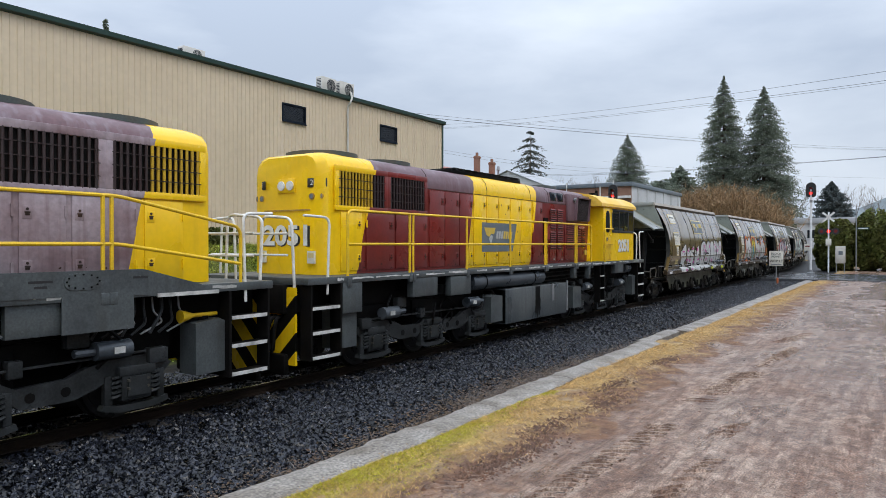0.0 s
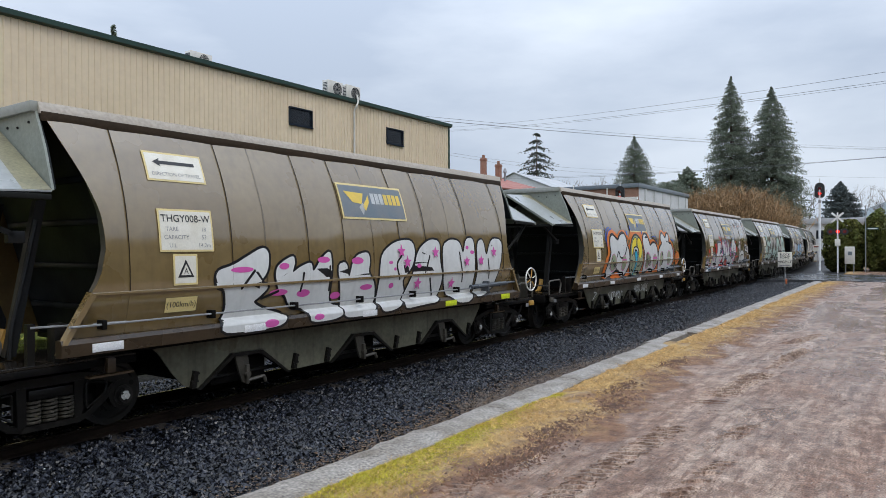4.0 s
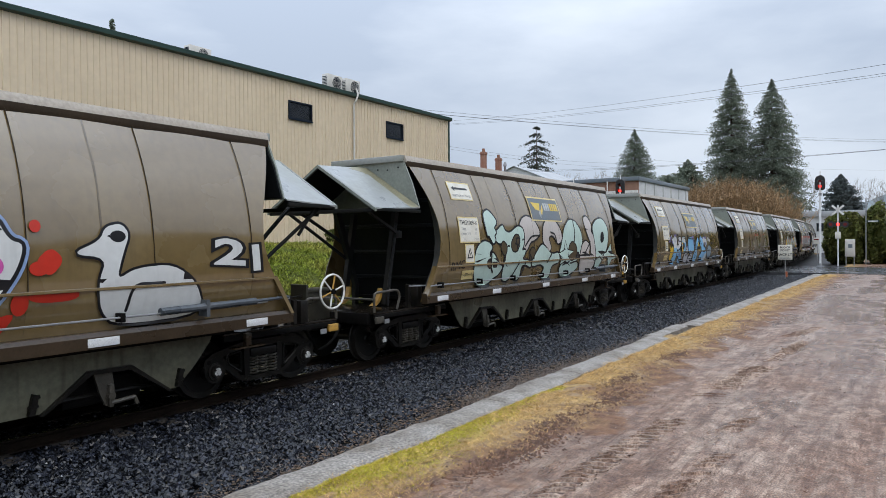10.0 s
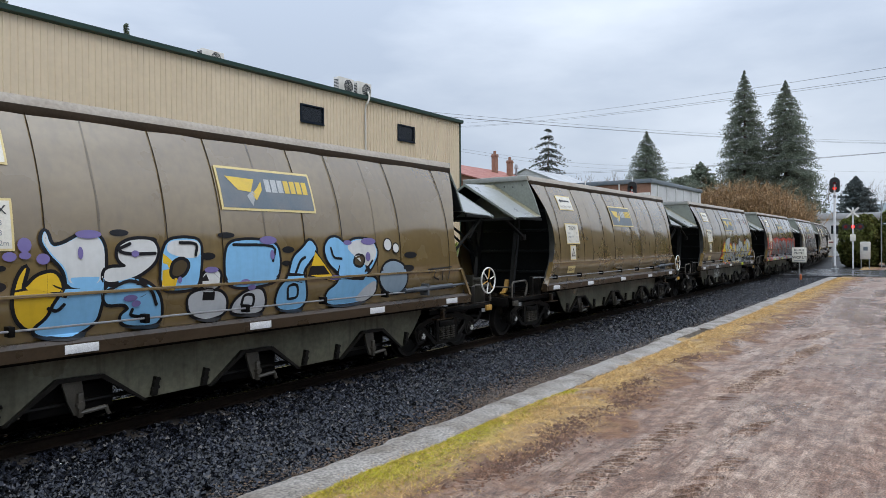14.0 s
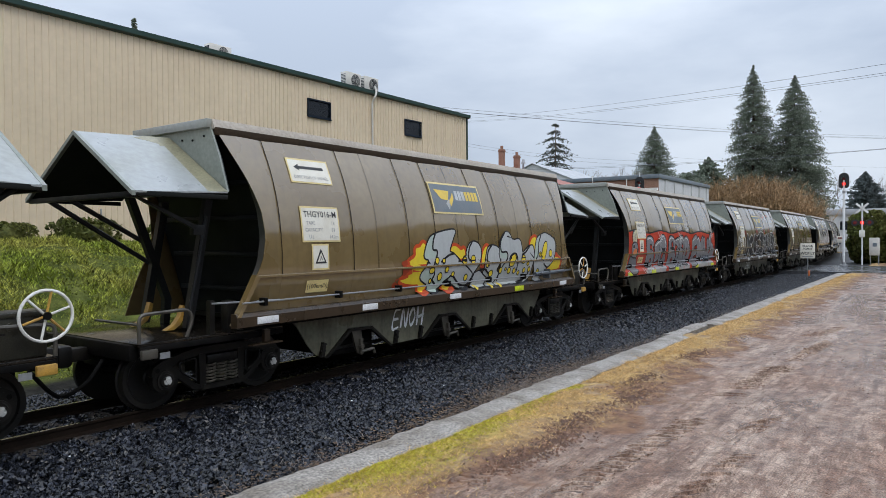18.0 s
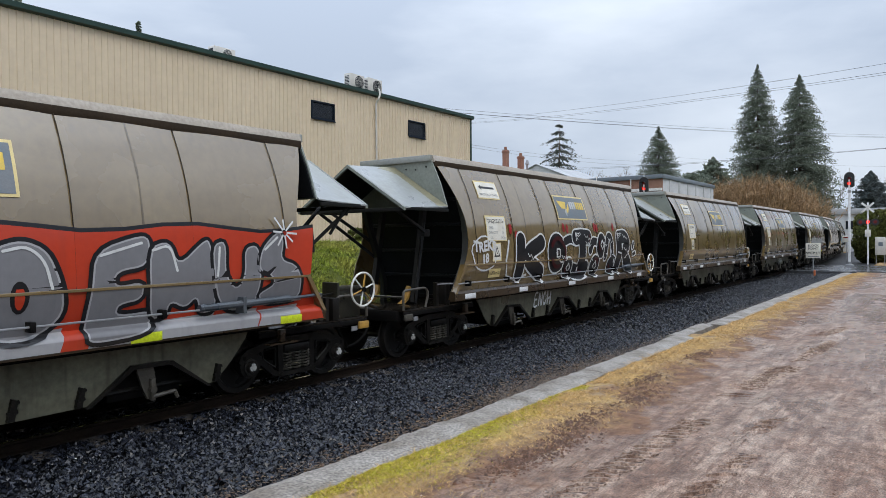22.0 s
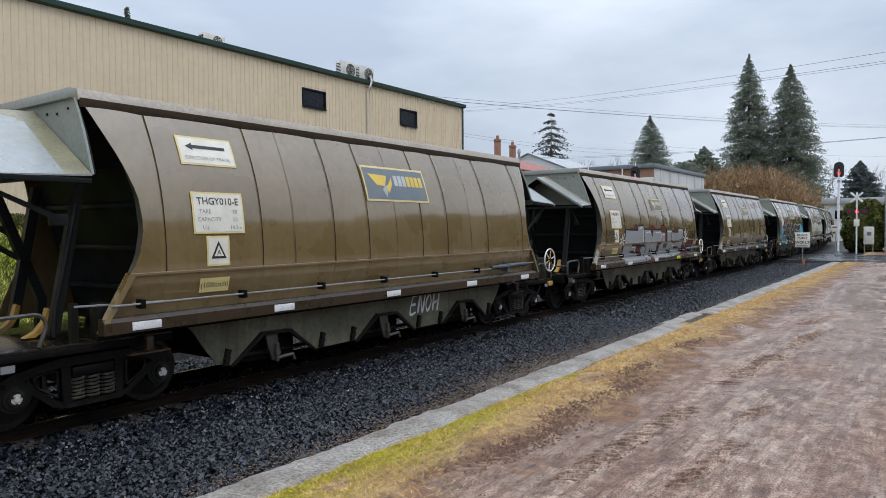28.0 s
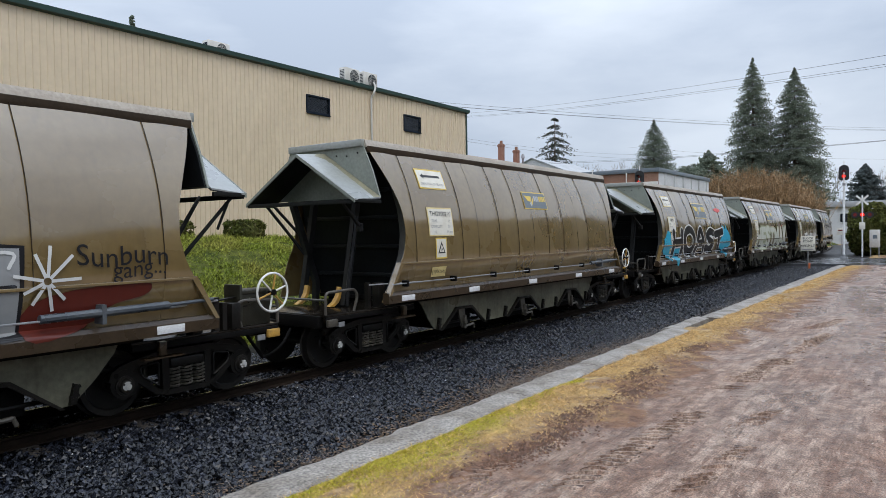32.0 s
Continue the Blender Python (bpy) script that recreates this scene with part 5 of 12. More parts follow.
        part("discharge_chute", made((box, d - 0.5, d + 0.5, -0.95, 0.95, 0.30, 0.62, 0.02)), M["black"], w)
    for d in doors:
        for e in (-1, 1):
            x = d + e * 0.93
            part("skirt_rib", made((prism, [(x - 0.035, 0.36), (x + 0.035, 0.36), (x + 0.075, 0.58), (x + 0.02, 0.60)], "y", -1.165, -1.10), (rod, (x - 0.03, -1.14, 0.44), (x + 0.07, -1.14, 0.46), 0.03, 6), (rod, (x, -1.14, 0.54), (x + 0.09, -1.14, 0.56), 0.026, 6)), M["bogie"], w)
    wheels = bogie(w, -5.22) + bogie(w, 5.22)
    return w


def wrap(bm, x, z, off, yaw=1.0):
    """Bends a flat drawing round the side of a wagon: its middle comes to x, z; it stands proud by off."""
    lo, hi = min(v.co.y for v in bm.verts), max(v.co.y for v in bm.verts)
    first_cut = math.ceil((lo + z) / 0.15) * 0.15 - z
    for k in range(int((hi - first_cut) / 0.15) + 1):
        level = first_cut + k * 0.15
        bmesh.ops.bisect_plane(bm, geom=bm.verts[:] + bm.edges[:] + bm.faces[:], plane_co=(0, level, 0), plane_no=(0, 1, 0))
    for level in (1.205 - z, 1.255 - z, 1.30 - z):   # the step where the sheet meets the sill
        if lo < level < hi:
            bmesh.ops.bisect_plane(bm, geom=bm.verts[:] + bm.edges[:] + bm.faces[:], plane_co=(0, level, 0), plane_no=(0, 1, 0))
    for v in bm.verts:
        zz = z + v.co.y
        y = smooth_width(zz) + 0.012
        if zz < 1.30:
            y = max(y, float(np.interp(zz, [1.06, 1.205, 1.255, 1.30], [1.495, 1.503, 1.475, 1.372])))
        v.co = Vector((x + v.co.x, -(y + off), zz))
    return bm


def flat_rect(w, h):
    bm = bmesh.new()
    vs = [bm.verts.new(p) for p in ((-w / 2, -h / 2, 0), (w / 2, -h / 2, 0), (w / 2, h / 2, 0), (-w / 2, h / 2, 0))]
    bm.faces.new(vs)
    return bm


def flat_poly(*pts):
    bm = bmesh.new()
    bm.faces.new([bm.verts.new((a, b, 0)) for a, b in pts])
    return bm


def decal(parent, name, bm, x, z, off, material, label=""):
    ob = part(name, wrap(bm, x, z, off), material, parent, label, smooth=60)
    return ob


DECALS = {}


def shared_decal(parent, key, name, build, x, z, off, material, label=""):
    if key not in DECALS:
        DECALS[key] = mesh_of(name, wrap(build(), x, z, off), material, 60)
    ob = new(name, DECALS[key])
    ob.parent = parent
    return tagged(ob, label)


def wagon_plates(w, code, faded=False):
    """The sheet-metal notices on the side: arrow, data, warning triangle, speed and company plate."""
    p = shared_decal(w, "arrow", "direction_plate", lambda: flat_rect(0.87, 0.39), -3.75, 3.335, 0.006, M["cream"], "direction plate with a black arrow")
    shared_decal(p, "arrow2", "plate_face", lambda: flat_rect(0.82, 0.34), -3.75, 3.335, 0.009, M["sign_white"])
    shared_decal(p, "arrow3", "arrow", lambda: flat_poly((-0.32, 0), (-0.21, 0.055), (-0.22, 0.022), (0.30, 0.022), (0.30, -0.022), (-0.22, -0.022), (-0.21, -0.055)), -3.75, 3.39, 0.012, M["ink"])
    shared_decal(p, "arrow4", "lettering", lambda: lettering("DIRECTION OF TRAVEL", 0.068), -3.75, 3.235, 0.012, M["ink_soft"])
    p = shared_decal(w, "data", "data_plate", lambda: flat_rect(0.81, 0.55), -3.735, 2.505, 0.006, M["cream"], "white data plate with the wagon's code")
    shared_decal(p, "data2", "plate_face", lambda: flat_rect(0.76, 0.50), -3.735, 2.505, 0.009, M["sign_white"])
    decal(p, "lettering", lettering(code, 0.132, fat=0.001), -3.735, 2.655, 0.012, M["ink"], "black wagon code")
    for i, (a, b) in enumerate((("TARE", "18"), ("CAPACITY", "53"), ("U.L", "14.2m"))):
        shared_decal(p, "row%d" % i, "lettering", lambda a=a: lettering(a, 0.078), -3.95 if i != 1 else -3.89, 2.52 - i * 0.105, 0.012, M["ink_soft"])
        shared_decal(p, "val%d" % i, "lettering", lambda b=b: lettering(b, 0.078), -3.48, 2.52 - i * 0.105, 0.012, M["ink_soft"])
    p = shared_decal(w, "tri", "warning_plate", lambda: flat_rect(0.36, 0.40), -3.78, 2.0, 0.006, M["cream"], "small warning triangle plate")
    shared_decal(p, "tri2", "plate_face", lambda: flat_rect(0.31, 0.35), -3.78, 2.0, 0.009, M["sign_white"])
    shared_decal(p, "tri3", "triangle", lambda: flat_poly((-0.12, -0.1), (0.12, -0.1), (0, 0.13)), -3.78, 2.0, 0.012, M["ink"])
    shared_decal(p, "tri4", "triangle_face", lambda: flat_poly((-0.075, -0.072), (0.075, -0.072), (0, 0.075)), -3.78, 2.0, 0.015, M["sign_white"])
    shared_decal(p, "tri5", "lettering", lambda: lettering("A", 0.1), -3.78, 1.975, 0.018, M["ink"])
    p = shared_decal(w, "speed", "speed_plate", lambda: flat_rect(0.46, 0.19), -3.82, 1.55, 0.006, M["cream"], "cream speed limit plate")
    shared_decal(p, "speed2", "lettering", lambda: lettering("(100km/h)", 0.105), -3.82, 1.55, 0.010, M["ink"])
    p = shared_decal(w, "logo", "company_plate", lambda: flat_rect(1.76, 0.62), 0.18, 3.07, 0.006, M["cream"], "grey company plate with a yellow emblem")
    shared_decal(p, "logo2", "plate_face", lambda: flat_rect(1.69, 0.55), 0.18, 3.07, 0.009, M["plate_grey"])
    shared_decal(p, "logo3", "emblem", lambda: flat_poly((-0.74, 0.17), (-0.24, 0.15), (-0.34, -0.04), (-0.56, -0.02)), 0.18, 3.07, 0.012, M["mark_yellow"])
    shared_decal(p, "logo4", "emblem_tail", lambda: flat_poly((-0.42, -0.10), (-0.31, -0.02), (-0.26, -0.08), (-0.34, -0.24)), 0.18, 3.07, 0.012, M["mark_pale"])
    shared_decal(p, "logo5", "emblem_wing", lambda: flat_poly((-0.32, -0.06), (-0.22, 0.02), (-0.12, 0.13), (-0.13, 0.0), (-0.26, -0.16)), 0.18, 3.07, 0.012, M["mark_yellow"])
    for i in range(7):
        shared_decal(p, "logo_bar%d" % i, "name_bar", lambda: flat_rect(0.096, 0.19), 0.17 + 0.122 * i, 3.14, 0.012, M["mark_pale" if i < 3 else "mark_yellow"])


WAGONS = {}
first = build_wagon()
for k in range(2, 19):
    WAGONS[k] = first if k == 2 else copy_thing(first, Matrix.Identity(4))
def shorten_canopy(wagon):
    """The two oldest wagons have canopies of half the length."""
    for ob in wagon.children:
        if ob.name.split(".")[0] in ("canopy_sheet", "canopy_lining", "bare_patch", "canopy_rim", "canopy_beam", "cross_beam", "canopy_strut", "canopy_brace", "end_brace"):
            ob.data = ob.data.copy()
            for v in ob.data.vertices:
                if abs(v.co.x) > 5.4:
                    v.co.x = math.copysign(5.4 + (abs(v.co.x) - 5.4) * 0.5, v.co.x)


shorten_canopy(WAGONS[13])
shorten_canopy(WAGONS[14])
CODES = {2: "THGY008-W", 3: "THGY007-N", 4: "THGY015-D", 5: "THGY009-X", 6: "THGY013-X", 8: "THGY016-M", 9: "THGY012-W", 11: "THGY004-J", 13: "THGY001-F", 10: "THGY017-V", 12: "THGY010-E", 14: "THGY002-Y"}
for k, wg in WAGONS.items():
    wagon_plates(wg, CODES.get(k, "THGY0"))


def small_plates(wagon):
    """The two oldest wagons carry a smaller company plate, and yellow borders."""
    for plate in wagon.children:
        kind = plate.name.split(".")[0]
        if kind in ("company_plate", "direction_plate", "warning_plate"):
            plate.data = plate.data.copy()
            plate.data.materials[0] = M["mark_yellow"]
        if kind == "company_plate":
            for ob in [plate, *plate.children]:
                ob.data = ob.data.copy()
                for v in ob.data.vertices:
                    old = v.co.z
                    v.co.x, v.co.z = 0.30 + (v.co.x - 0.18) * 0.66, 3.04 + (old - 3.07) * 0.66
                    v.co.y += smooth_width(old) - smooth_width(v.co.z)


small_plates(WAGONS[13])
small_plates(WAGONS[14])


# ---- spray paint on the wagons ----
SPRAY = {}


def spray(r, g, b):
    key = (r, g, b)
    if key not in SPRAY:
        SPRAY[key] = surf("spray_paint", key, 0.42, 0.0, tuple(c * 0.82 for c in key), 0.45, 0.9, 0.03, 0.05, 40, 0.2, tuple(c * 0.4 + 0.02 for c in key), coat=0.25, spec=0.15)
    return SPRAY[key]


BLACK, WHITE, SILVER, MINT = (0.012, 0.012, 0.014), (0.60, 0.61, 0.60), (0.40, 0.42, 0.43), (0.47, 0.60, 0.54)
ORANGE, RED, PINK, YELLOW = (0.62, 0.17, 0.03), (0.52, 0.035, 0.02), (0.58, 0.10, 0.36), (0.75, 0.60, 0.05)
BLUE, NAVY, OLIVE, TEAL, VIOLET = (0.22, 0.48, 0.74), (0.03, 0.08, 0.36), (0.30, 0.34, 0.22), (0.03, 0.35, 0.52), (0.18, 0.15, 0.34)


def rounded(pts, n=6):
    """A closed smooth outline through points."""
    out, k = [], len(pts)
    for i in range(k):
        p0, p1, p2, p3 = (np.array(pts[(i + j - 1) % k], float) for j in range(4))
        for s in range(n):
            t = s / n
            out.append(tuple(0.5 * (2 * p1 + (p2 - p0) * t + (2 * p0 - 5 * p1 + 4 * p2 - p3) * t * t + (3 * p1 - p0 - 3 * p2 + p3) * t ** 3)))
    return out


def grown(outline, d):
    """The outline pushed outwards by d."""
    p = np.array(outline)
    area = np.sum(p[:, 0] * np.roll(p[:, 1], -1) - np.roll(p[:, 0], -1) * p[:, 1])
    t = np.roll(p, -1, 0) - np.roll(p, 1, 0)
    t /= np.linalg.norm(t, axis=1)[:, None] + 1e-9
    n = np.stack([t[:, 1], -t[:, 0]], 1) * (1 if area > 0 else -1)
    return [tuple(q) for q in p + n * d]


def filled(*outlines):
    out = []
    for o in outlines:
        pts, _, tris, *_ = geometry.delaunay_2d_cdt([Vector(p) for p in o], [], [list(range(len(o)))], 1, 1e-4)
        bm = bmesh.new()
        vs = [bm.verts.new((p.x, p.y, 0)) for p in pts]
        for t in tris:
            bm.faces.new([vs[k] for k in t])
        out.append(bm)
    return out


def disc(x, z, rx, rz=None, n=18):
    rz = rz or rx
    return [(x + rx * math.cos(k * math.tau / n), z + rz * math.sin(k * math.tau / n)) for k in range(n)]


def burst(x, z, r, seed, n=22, rough=0.35):
    rng = random.Random(seed)
    return [(x + r * (1 + rng.uniform(-rough, rough)) * math.cos(k * math.tau / n), z + r * 0.8 * (1 + rng.uniform(-rough, rough)) * math.sin(k * math.tau / n)) for k in range(n)]


def painted(w, name, bm, off, colour, label=""):
    """A drawing whose x and y are the wagon's x and height."""
    for i, piece in enumerate(bm if isinstance(bm, list) else [bm]):
        decal(w, name, piece, 0, 0, off + 0.0003 * (i % 3), spray(*colour), label)


def stroke(pts, r=0.02):
    """A line of paint of width 2r."""
    bm = bmesh.new()
    p = [Vector((a, b, 0)) for a, b in pts]
    rows = []
    for i, q in enumerate(p):
        t = (p[min(i + 1, len(p) - 1)] - p[max(i - 1, 0)]).normalized()
        n = Vector((-t.y, t.x, 0)) * r
        rows.append((bm.verts.new(q - n), bm.verts.new(q + n)))
    for a, b in zip(rows, rows[1:]):
        bm.faces.new((a[0], b[0], b[1], a[1]))
    return bm


def marker(pts, r, n=7):
    """A fat smooth line of paint with rounded ends."""
    p = [np.array(q, float) for q in pts]
    p = [2 * p[0] - p[1]] + p + [2 * p[-1] - p[-2]]
    line = []
    for i in range(1, len(p) - 2):
        for k in range(n):
            t = k / n
            line.append(0.5 * (2 * p[i] + (p[i + 1] - p[i - 1]) * t + (2 * p[i - 1] - 5 * p[i] + 4 * p[i + 1] - p[i + 2]) * t * t + (3 * p[i] - p[i - 1] - 3 * p[i + 1] + p[i + 2]) * t ** 3))
    line.append(p[-2])
    a, b = line[0] - line[1], line[-1] - line[-2]
    a, b = a / np.linalg.norm(a), b / np.linalg.norm(b)
    caps = [(math.sin(k * math.pi / 8), math.cos(k * math.pi / 8)) for k in range(5)]
    line = [line[0] + a * r * c for s, c in caps[:-1]] + line + [line[-1] + b * r * c for s, c in reversed(caps[:-1])]
    width = [max(s, 0.02) for s, c in caps[:-1]]
    width = width + [1.0] * (len(line) - 2 * len(width)) + width[::-1]
    bm = bmesh.new()
    rows = []
    for i, q in enumerate(line):
        t = line[min(i + 1, len(line) - 1)] - line[max(i - 1, 0)]
        t = t / (np.linalg.norm(t) + 1e-9)
        m = np.array([-t[1], t[0]]) * r * width[i]
        rows.append((bm.verts.new((*(q - m), 0)), bm.verts.new((*(q + m), 0))))
    for u, v in zip(rows, rows[1:]):
        bm.faces.new((u[0], v[0], v[1], u[1]))
    return bm


def letters(words, x0, x1, z0, z1, fat, seed, lean=0.0, lap=1.14, wob=7):
    """Fat letters, one by one fitted into their slots, each a little turned."""
    rng = random.Random(seed)
    glyphs = [c for c in words]
    wide = [0.55 if c in "I1.' " else (1.25 if c in "MW" else 1.0) for c in glyphs]
    unit = (x1 - x0) / sum(wide)
    out, x = [], x0
    for c, wd in zip(glyphs, wide):
        slot = wd * unit
        rot, dz, sc = radians(rng.uniform(-wob, wob)), rng.uniform(-0.05, 0.05), rng.uniform(0.92, 1.06)
        if c != " ":
            base = lettering(c, 1.0)
            lo = Vector((min(v.co.x for v in base.verts), min(v.co.y for v in base.verts), 0))
            hi = Vector((max(v.co.x for v in base.verts), max(v.co.y for v in base.verts), 0))
            base.free()
            bm = lettering(c, 1.0, fat=fat)
            mid = (lo + hi) / 2
            sx, sz = slot * lap * 0.70 / max(hi.x - lo.x, 0.3), (z1 - z0) * sc / (hi.y - lo.y)
            for v in bm.verts:
                p = v.co - mid
                px, pz = p.x * sx, p.y * sz
                px += lean * pz
                v.co = Vector((x + slot / 2 + px * math.cos(rot) - pz * math.sin(rot), (z0 + z1) / 2 + dz + px * math.sin(rot) + pz * math.cos(rot), 0))
            out.append(bm)
        x += slot
    return out


def bubble_piece(w, words, x0, x1, z0, z1, seed, layers, label, **kw):
    """Letters in layers: (fatness, colour), the widest first."""
    for i, (fat, colour) in enumerate(layers):
        painted(w, "graffiti_outline" if i < len(layers) - 1 else "graffiti_letters", letters(words, x0, x1, z0, z1, fat, seed, **kw), 0.004 + 0.003 * i, colour, label if i == len(layers) - 1 else "")


def islands(bm):
    """The loose pieces of a drawing, each as a drawing of its own."""
    seen, out = set(), []
    for f in bm.faces:
        if f in seen:
            continue
        stack, group = [f], []
        seen.add(f)
        while stack:
            g = stack.pop()
            group.append(g)
            for v in g.verts:
                for h in v.link_faces:
                    if h not in seen:
                        seen.add(h)
                        stack.append(h)
        one, known = bmesh.new(), {}
        for g in group:
            for v in g.verts:
                if v not in known:
                    known[v] = one.verts.new(v.co)
            one.faces.new([known[v] for v in g.verts])
        out.append(one)
    bm.free()
    return out


RING = [(0.5 + 0.5 * math.cos(1.7 + k * 0.61), 0.5 + 0.5 * math.sin(1.7 + k * 0.61)) for k in range(11)]
BONES = {
    "A": [[(0.0, 0), (0.35, 0.8), (0.55, 1), (0.72, 0.8), (1.0, 0)], [(0.28, 0.38), (0.78, 0.36)]],
    "B": [[(0.1, 0.05), (0.08, 0.95)], [(0.1, 0.98), (0.7, 0.95), (0.8, 0.7), (0.3, 0.54), (0.9, 0.4), (0.85, 0.08), (0.1, 0.02)]],
    "C": [[(0.95, 0.85), (0.55, 1), (0.12, 0.75), (0.08, 0.3), (0.45, 0), (0.95, 0.15)]],
    "D": [[(0.1, 0), (0.1, 1)], [(0.1, 1), (0.6, 0.95), (0.95, 0.5), (0.6, 0.05), (0.1, 0)]],
    "G": [[(0.95, 0.85), (0.55, 1), (0.12, 0.75), (0.08, 0.3), (0.45, 0), (0.9, 0.1), (0.92, 0.45), (0.55, 0.45)]],
    "E": [[(0.95, 0.96), (0.3, 0.98), (0.1, 0.7), (0.12, 0.25), (0.4, 0.02), (0.98, 0.05)], [(0.2, 0.52), (0.75, 0.52)]],
    "H": [[(0.1, 0), (0.1, 1)], [(0.92, 0), (0.88, 1)], [(0.1, 0.5), (0.9, 0.5)]],
    "I": [[(0.5, 0), (0.5, 1)]],
    "K": [[(0.12, 0), (0.1, 1)], [(0.92, 1), (0.35, 0.52), (0.98, 0.0)]],
    "M": [[(0.0, 0), (0.12, 0.95), (0.48, 0.4), (0.85, 0.98), (1.0, 0)]],
    "N": [[(0.06, 0), (0.1, 0.95), (0.5, 0.55), (0.86, 0.03), (0.94, 1)]],
    "O": [RING],
    "P": [[(0.12, 0), (0.1, 0.9), (0.6, 1), (0.92, 0.74), (0.6, 0.46), (0.25, 0.44)]],
    "R": [[(0.12, 0), (0.1, 0.9), (0.6, 1), (0.9, 0.76), (0.6, 0.5), (0.3, 0.46), (0.7, 0.25), (1.0, 0.0)]],
    "S": [[(0.92, 0.88), (0.5, 1), (0.12, 0.76), (0.5, 0.5), (0.9, 0.26), (0.5, 0), (0.04, 0.14)]],
    "T": [[(0.0, 0.92), (1.0, 0.98)], [(0.5, 0.95), (0.46, 0)]],
    "U": [[(0.06, 1), (0.1, 0.28), (0.5, 0.0), (0.88, 0.28), (0.94, 1)]],
}


def drawn_piece(w, words, x0, x1, z0, z1, r, edges, colours, seed, label, lap=1.1, lean=0.0):
    """Letters drawn with fat strokes; edges: (extra width, colour) from the outside in; colours alternate."""
    rng = random.Random(seed)
    slot = (x1 - x0) / len(words)
    for i, c in enumerate(words):
        if c == " ":
            continue
        wd, hi, tilt, dz = slot * lap, (z1 - z0) * rng.uniform(0.92, 1.08), rng.uniform(-0.09, 0.09), rng.uniform(-0.05, 0.05)
        lines = []
        for bone in BONES[c]:
            line = []
            for u, v in bone:
                px, pz = (u - 0.5) * max(wd - 2 * r, 0.2), (v - 0.5) * (hi - 2 * r)
                line.append((x0 + slot * (i + 0.5) + px - tilt * pz + lean * pz, (z0 + z1) / 2 + dz + pz + tilt * px))
            lines.append(line)
        base = 0.011 + 0.0045 * i
        for k, (extra, colour) in enumerate(edges):
            for line in lines:
                painted(w, "graffiti_outline", marker(line, r + extra, 5), base + 0.0013 * k, colour)
        for k, line in enumerate(lines):
            painted(w, "graffiti_letter", marker(line, r, 5), base + 0.0013 * len(edges) + 0.0004 * k, colours[i % len(colours)], label)


def tag_line(w, words, x, z, size, colour, off=0.016, shear=0.2, fat=0.0, wobble=0.02):
    bm = lettering(words, size, fat=fat, shear=shear)
    for v in bm.verts:
        v.co.x, v.co.y = v.co.x + x, v.co.y + z + wobble * math.sin(v.co.x * 9)
    painted(w, "tag_letter", islands(bm), off, colour, "sprayed handwritten tag letter")


# hand-drawn letters as strokes in a box one unit high
SCRAWL = {"L": ["0,1 .05,0 .5,.1"], "U": ["0,1 .05,.1 .4,0 .5,1"], "C": [".5,.85 .2,1 0,.4 .2,0 .55,.15"], "I": [".1,1 .05,0"], "D": [".05,1 0,0 .45,.2 .5,.7 0,1.05"],
          "P": ["0,-.1 .08,1 .5,.85 .1,.45"], "O": [".25,1 0,.5 .22,0 .5,.45 .25,1.02"], "W": ["0,1 .12,0 .3,.7 .42,0 .65,1.05"], "R": ["0,0 .06,1 .48,.8 .08,.5 .55,-.1"],
          "S": [".5,.95 .1,.8 .45,.4 .3,.05 -.05,.1"], "H": ["0,1 .05,-.05", "-.1,.4 .6,.6", ".5,1 .48,0"], "A": ["0,0 .28,1.05 .5,0", ".05,.35 .5,.4"], "E": [".5,1 .08,.9 0,0 .5,.08", ".02,.5 .42,.55"],
          "N": ["0,0 .08,1 .42,0 .52,1.05"], ":": [".1,.75 .16,.78", ".1,.3 .16,.33"]}


def stroke_on_skirt(w, pts, width, colour):
    """One sprayed line on the flat skirt plate."""
    line = rounded_open(pts)
    bm = bmesh.new()
    edge = []
    for i, p in enumerate(line):
        q, r = line[max(i - 1, 0)], line[min(i + 1, len(line) - 1)]
        d = Vector((r[0] - q[0], r[1] - q[1])).normalized()
        h = width * (0.42 + 0.16 * math.sin(i * 0.7))
        edge.append([(p[0] - d.y * h, -1.1035, p[1] + d.x * h), (p[0] + d.y * h, -1.1035, p[1] - d.x * h)])
    skin(bm, edge, (0, 0.002, 0))
    part("tag_stroke", bm, spray(*colour), w, "thin sprayed tag line on the skirt")


def rounded_open(pts, n=5):
    """A smooth line through points."""
    out, k = [], len(pts)
    for i in range(k - 1):
        p0, p1, p2, p3 = (np.array(pts[min(max(i + j - 1, 0), k - 1)], float) for j in range(4))
        for s in range(n):
            t = s / n
            out.append(tuple(0.5 * (2 * p1 + (p2 - p0) * t + (2 * p0 - 5 * p1 + 4 * p2 - p3) * t * t + (3 * p1 - p0 - 3 * p2 + p3) * t ** 3)))
    return out + [tuple(float(v) for v in pts[-1])]


def skirt_tag(w, words, x, z, size, colour, width=0.026, pitch=0.70):
    rng = random.Random(words)
    for ch in words:
        for stroke in SCRAWL.get(ch, ()):
            pts = [tuple(float(v) for v in p.split(",")) for p in stroke.split()]
            lift = rng.uniform(-0.05, 0.05)
            stroke_on_skirt(w, [(x + size * (u + 0.22 * v), z + size * (v + lift + rng.uniform(-0.03, 0.03))) for u, v in pts], width, colour)
        x += size * (pitch if ch not in " I:" else pitch * 0.55)


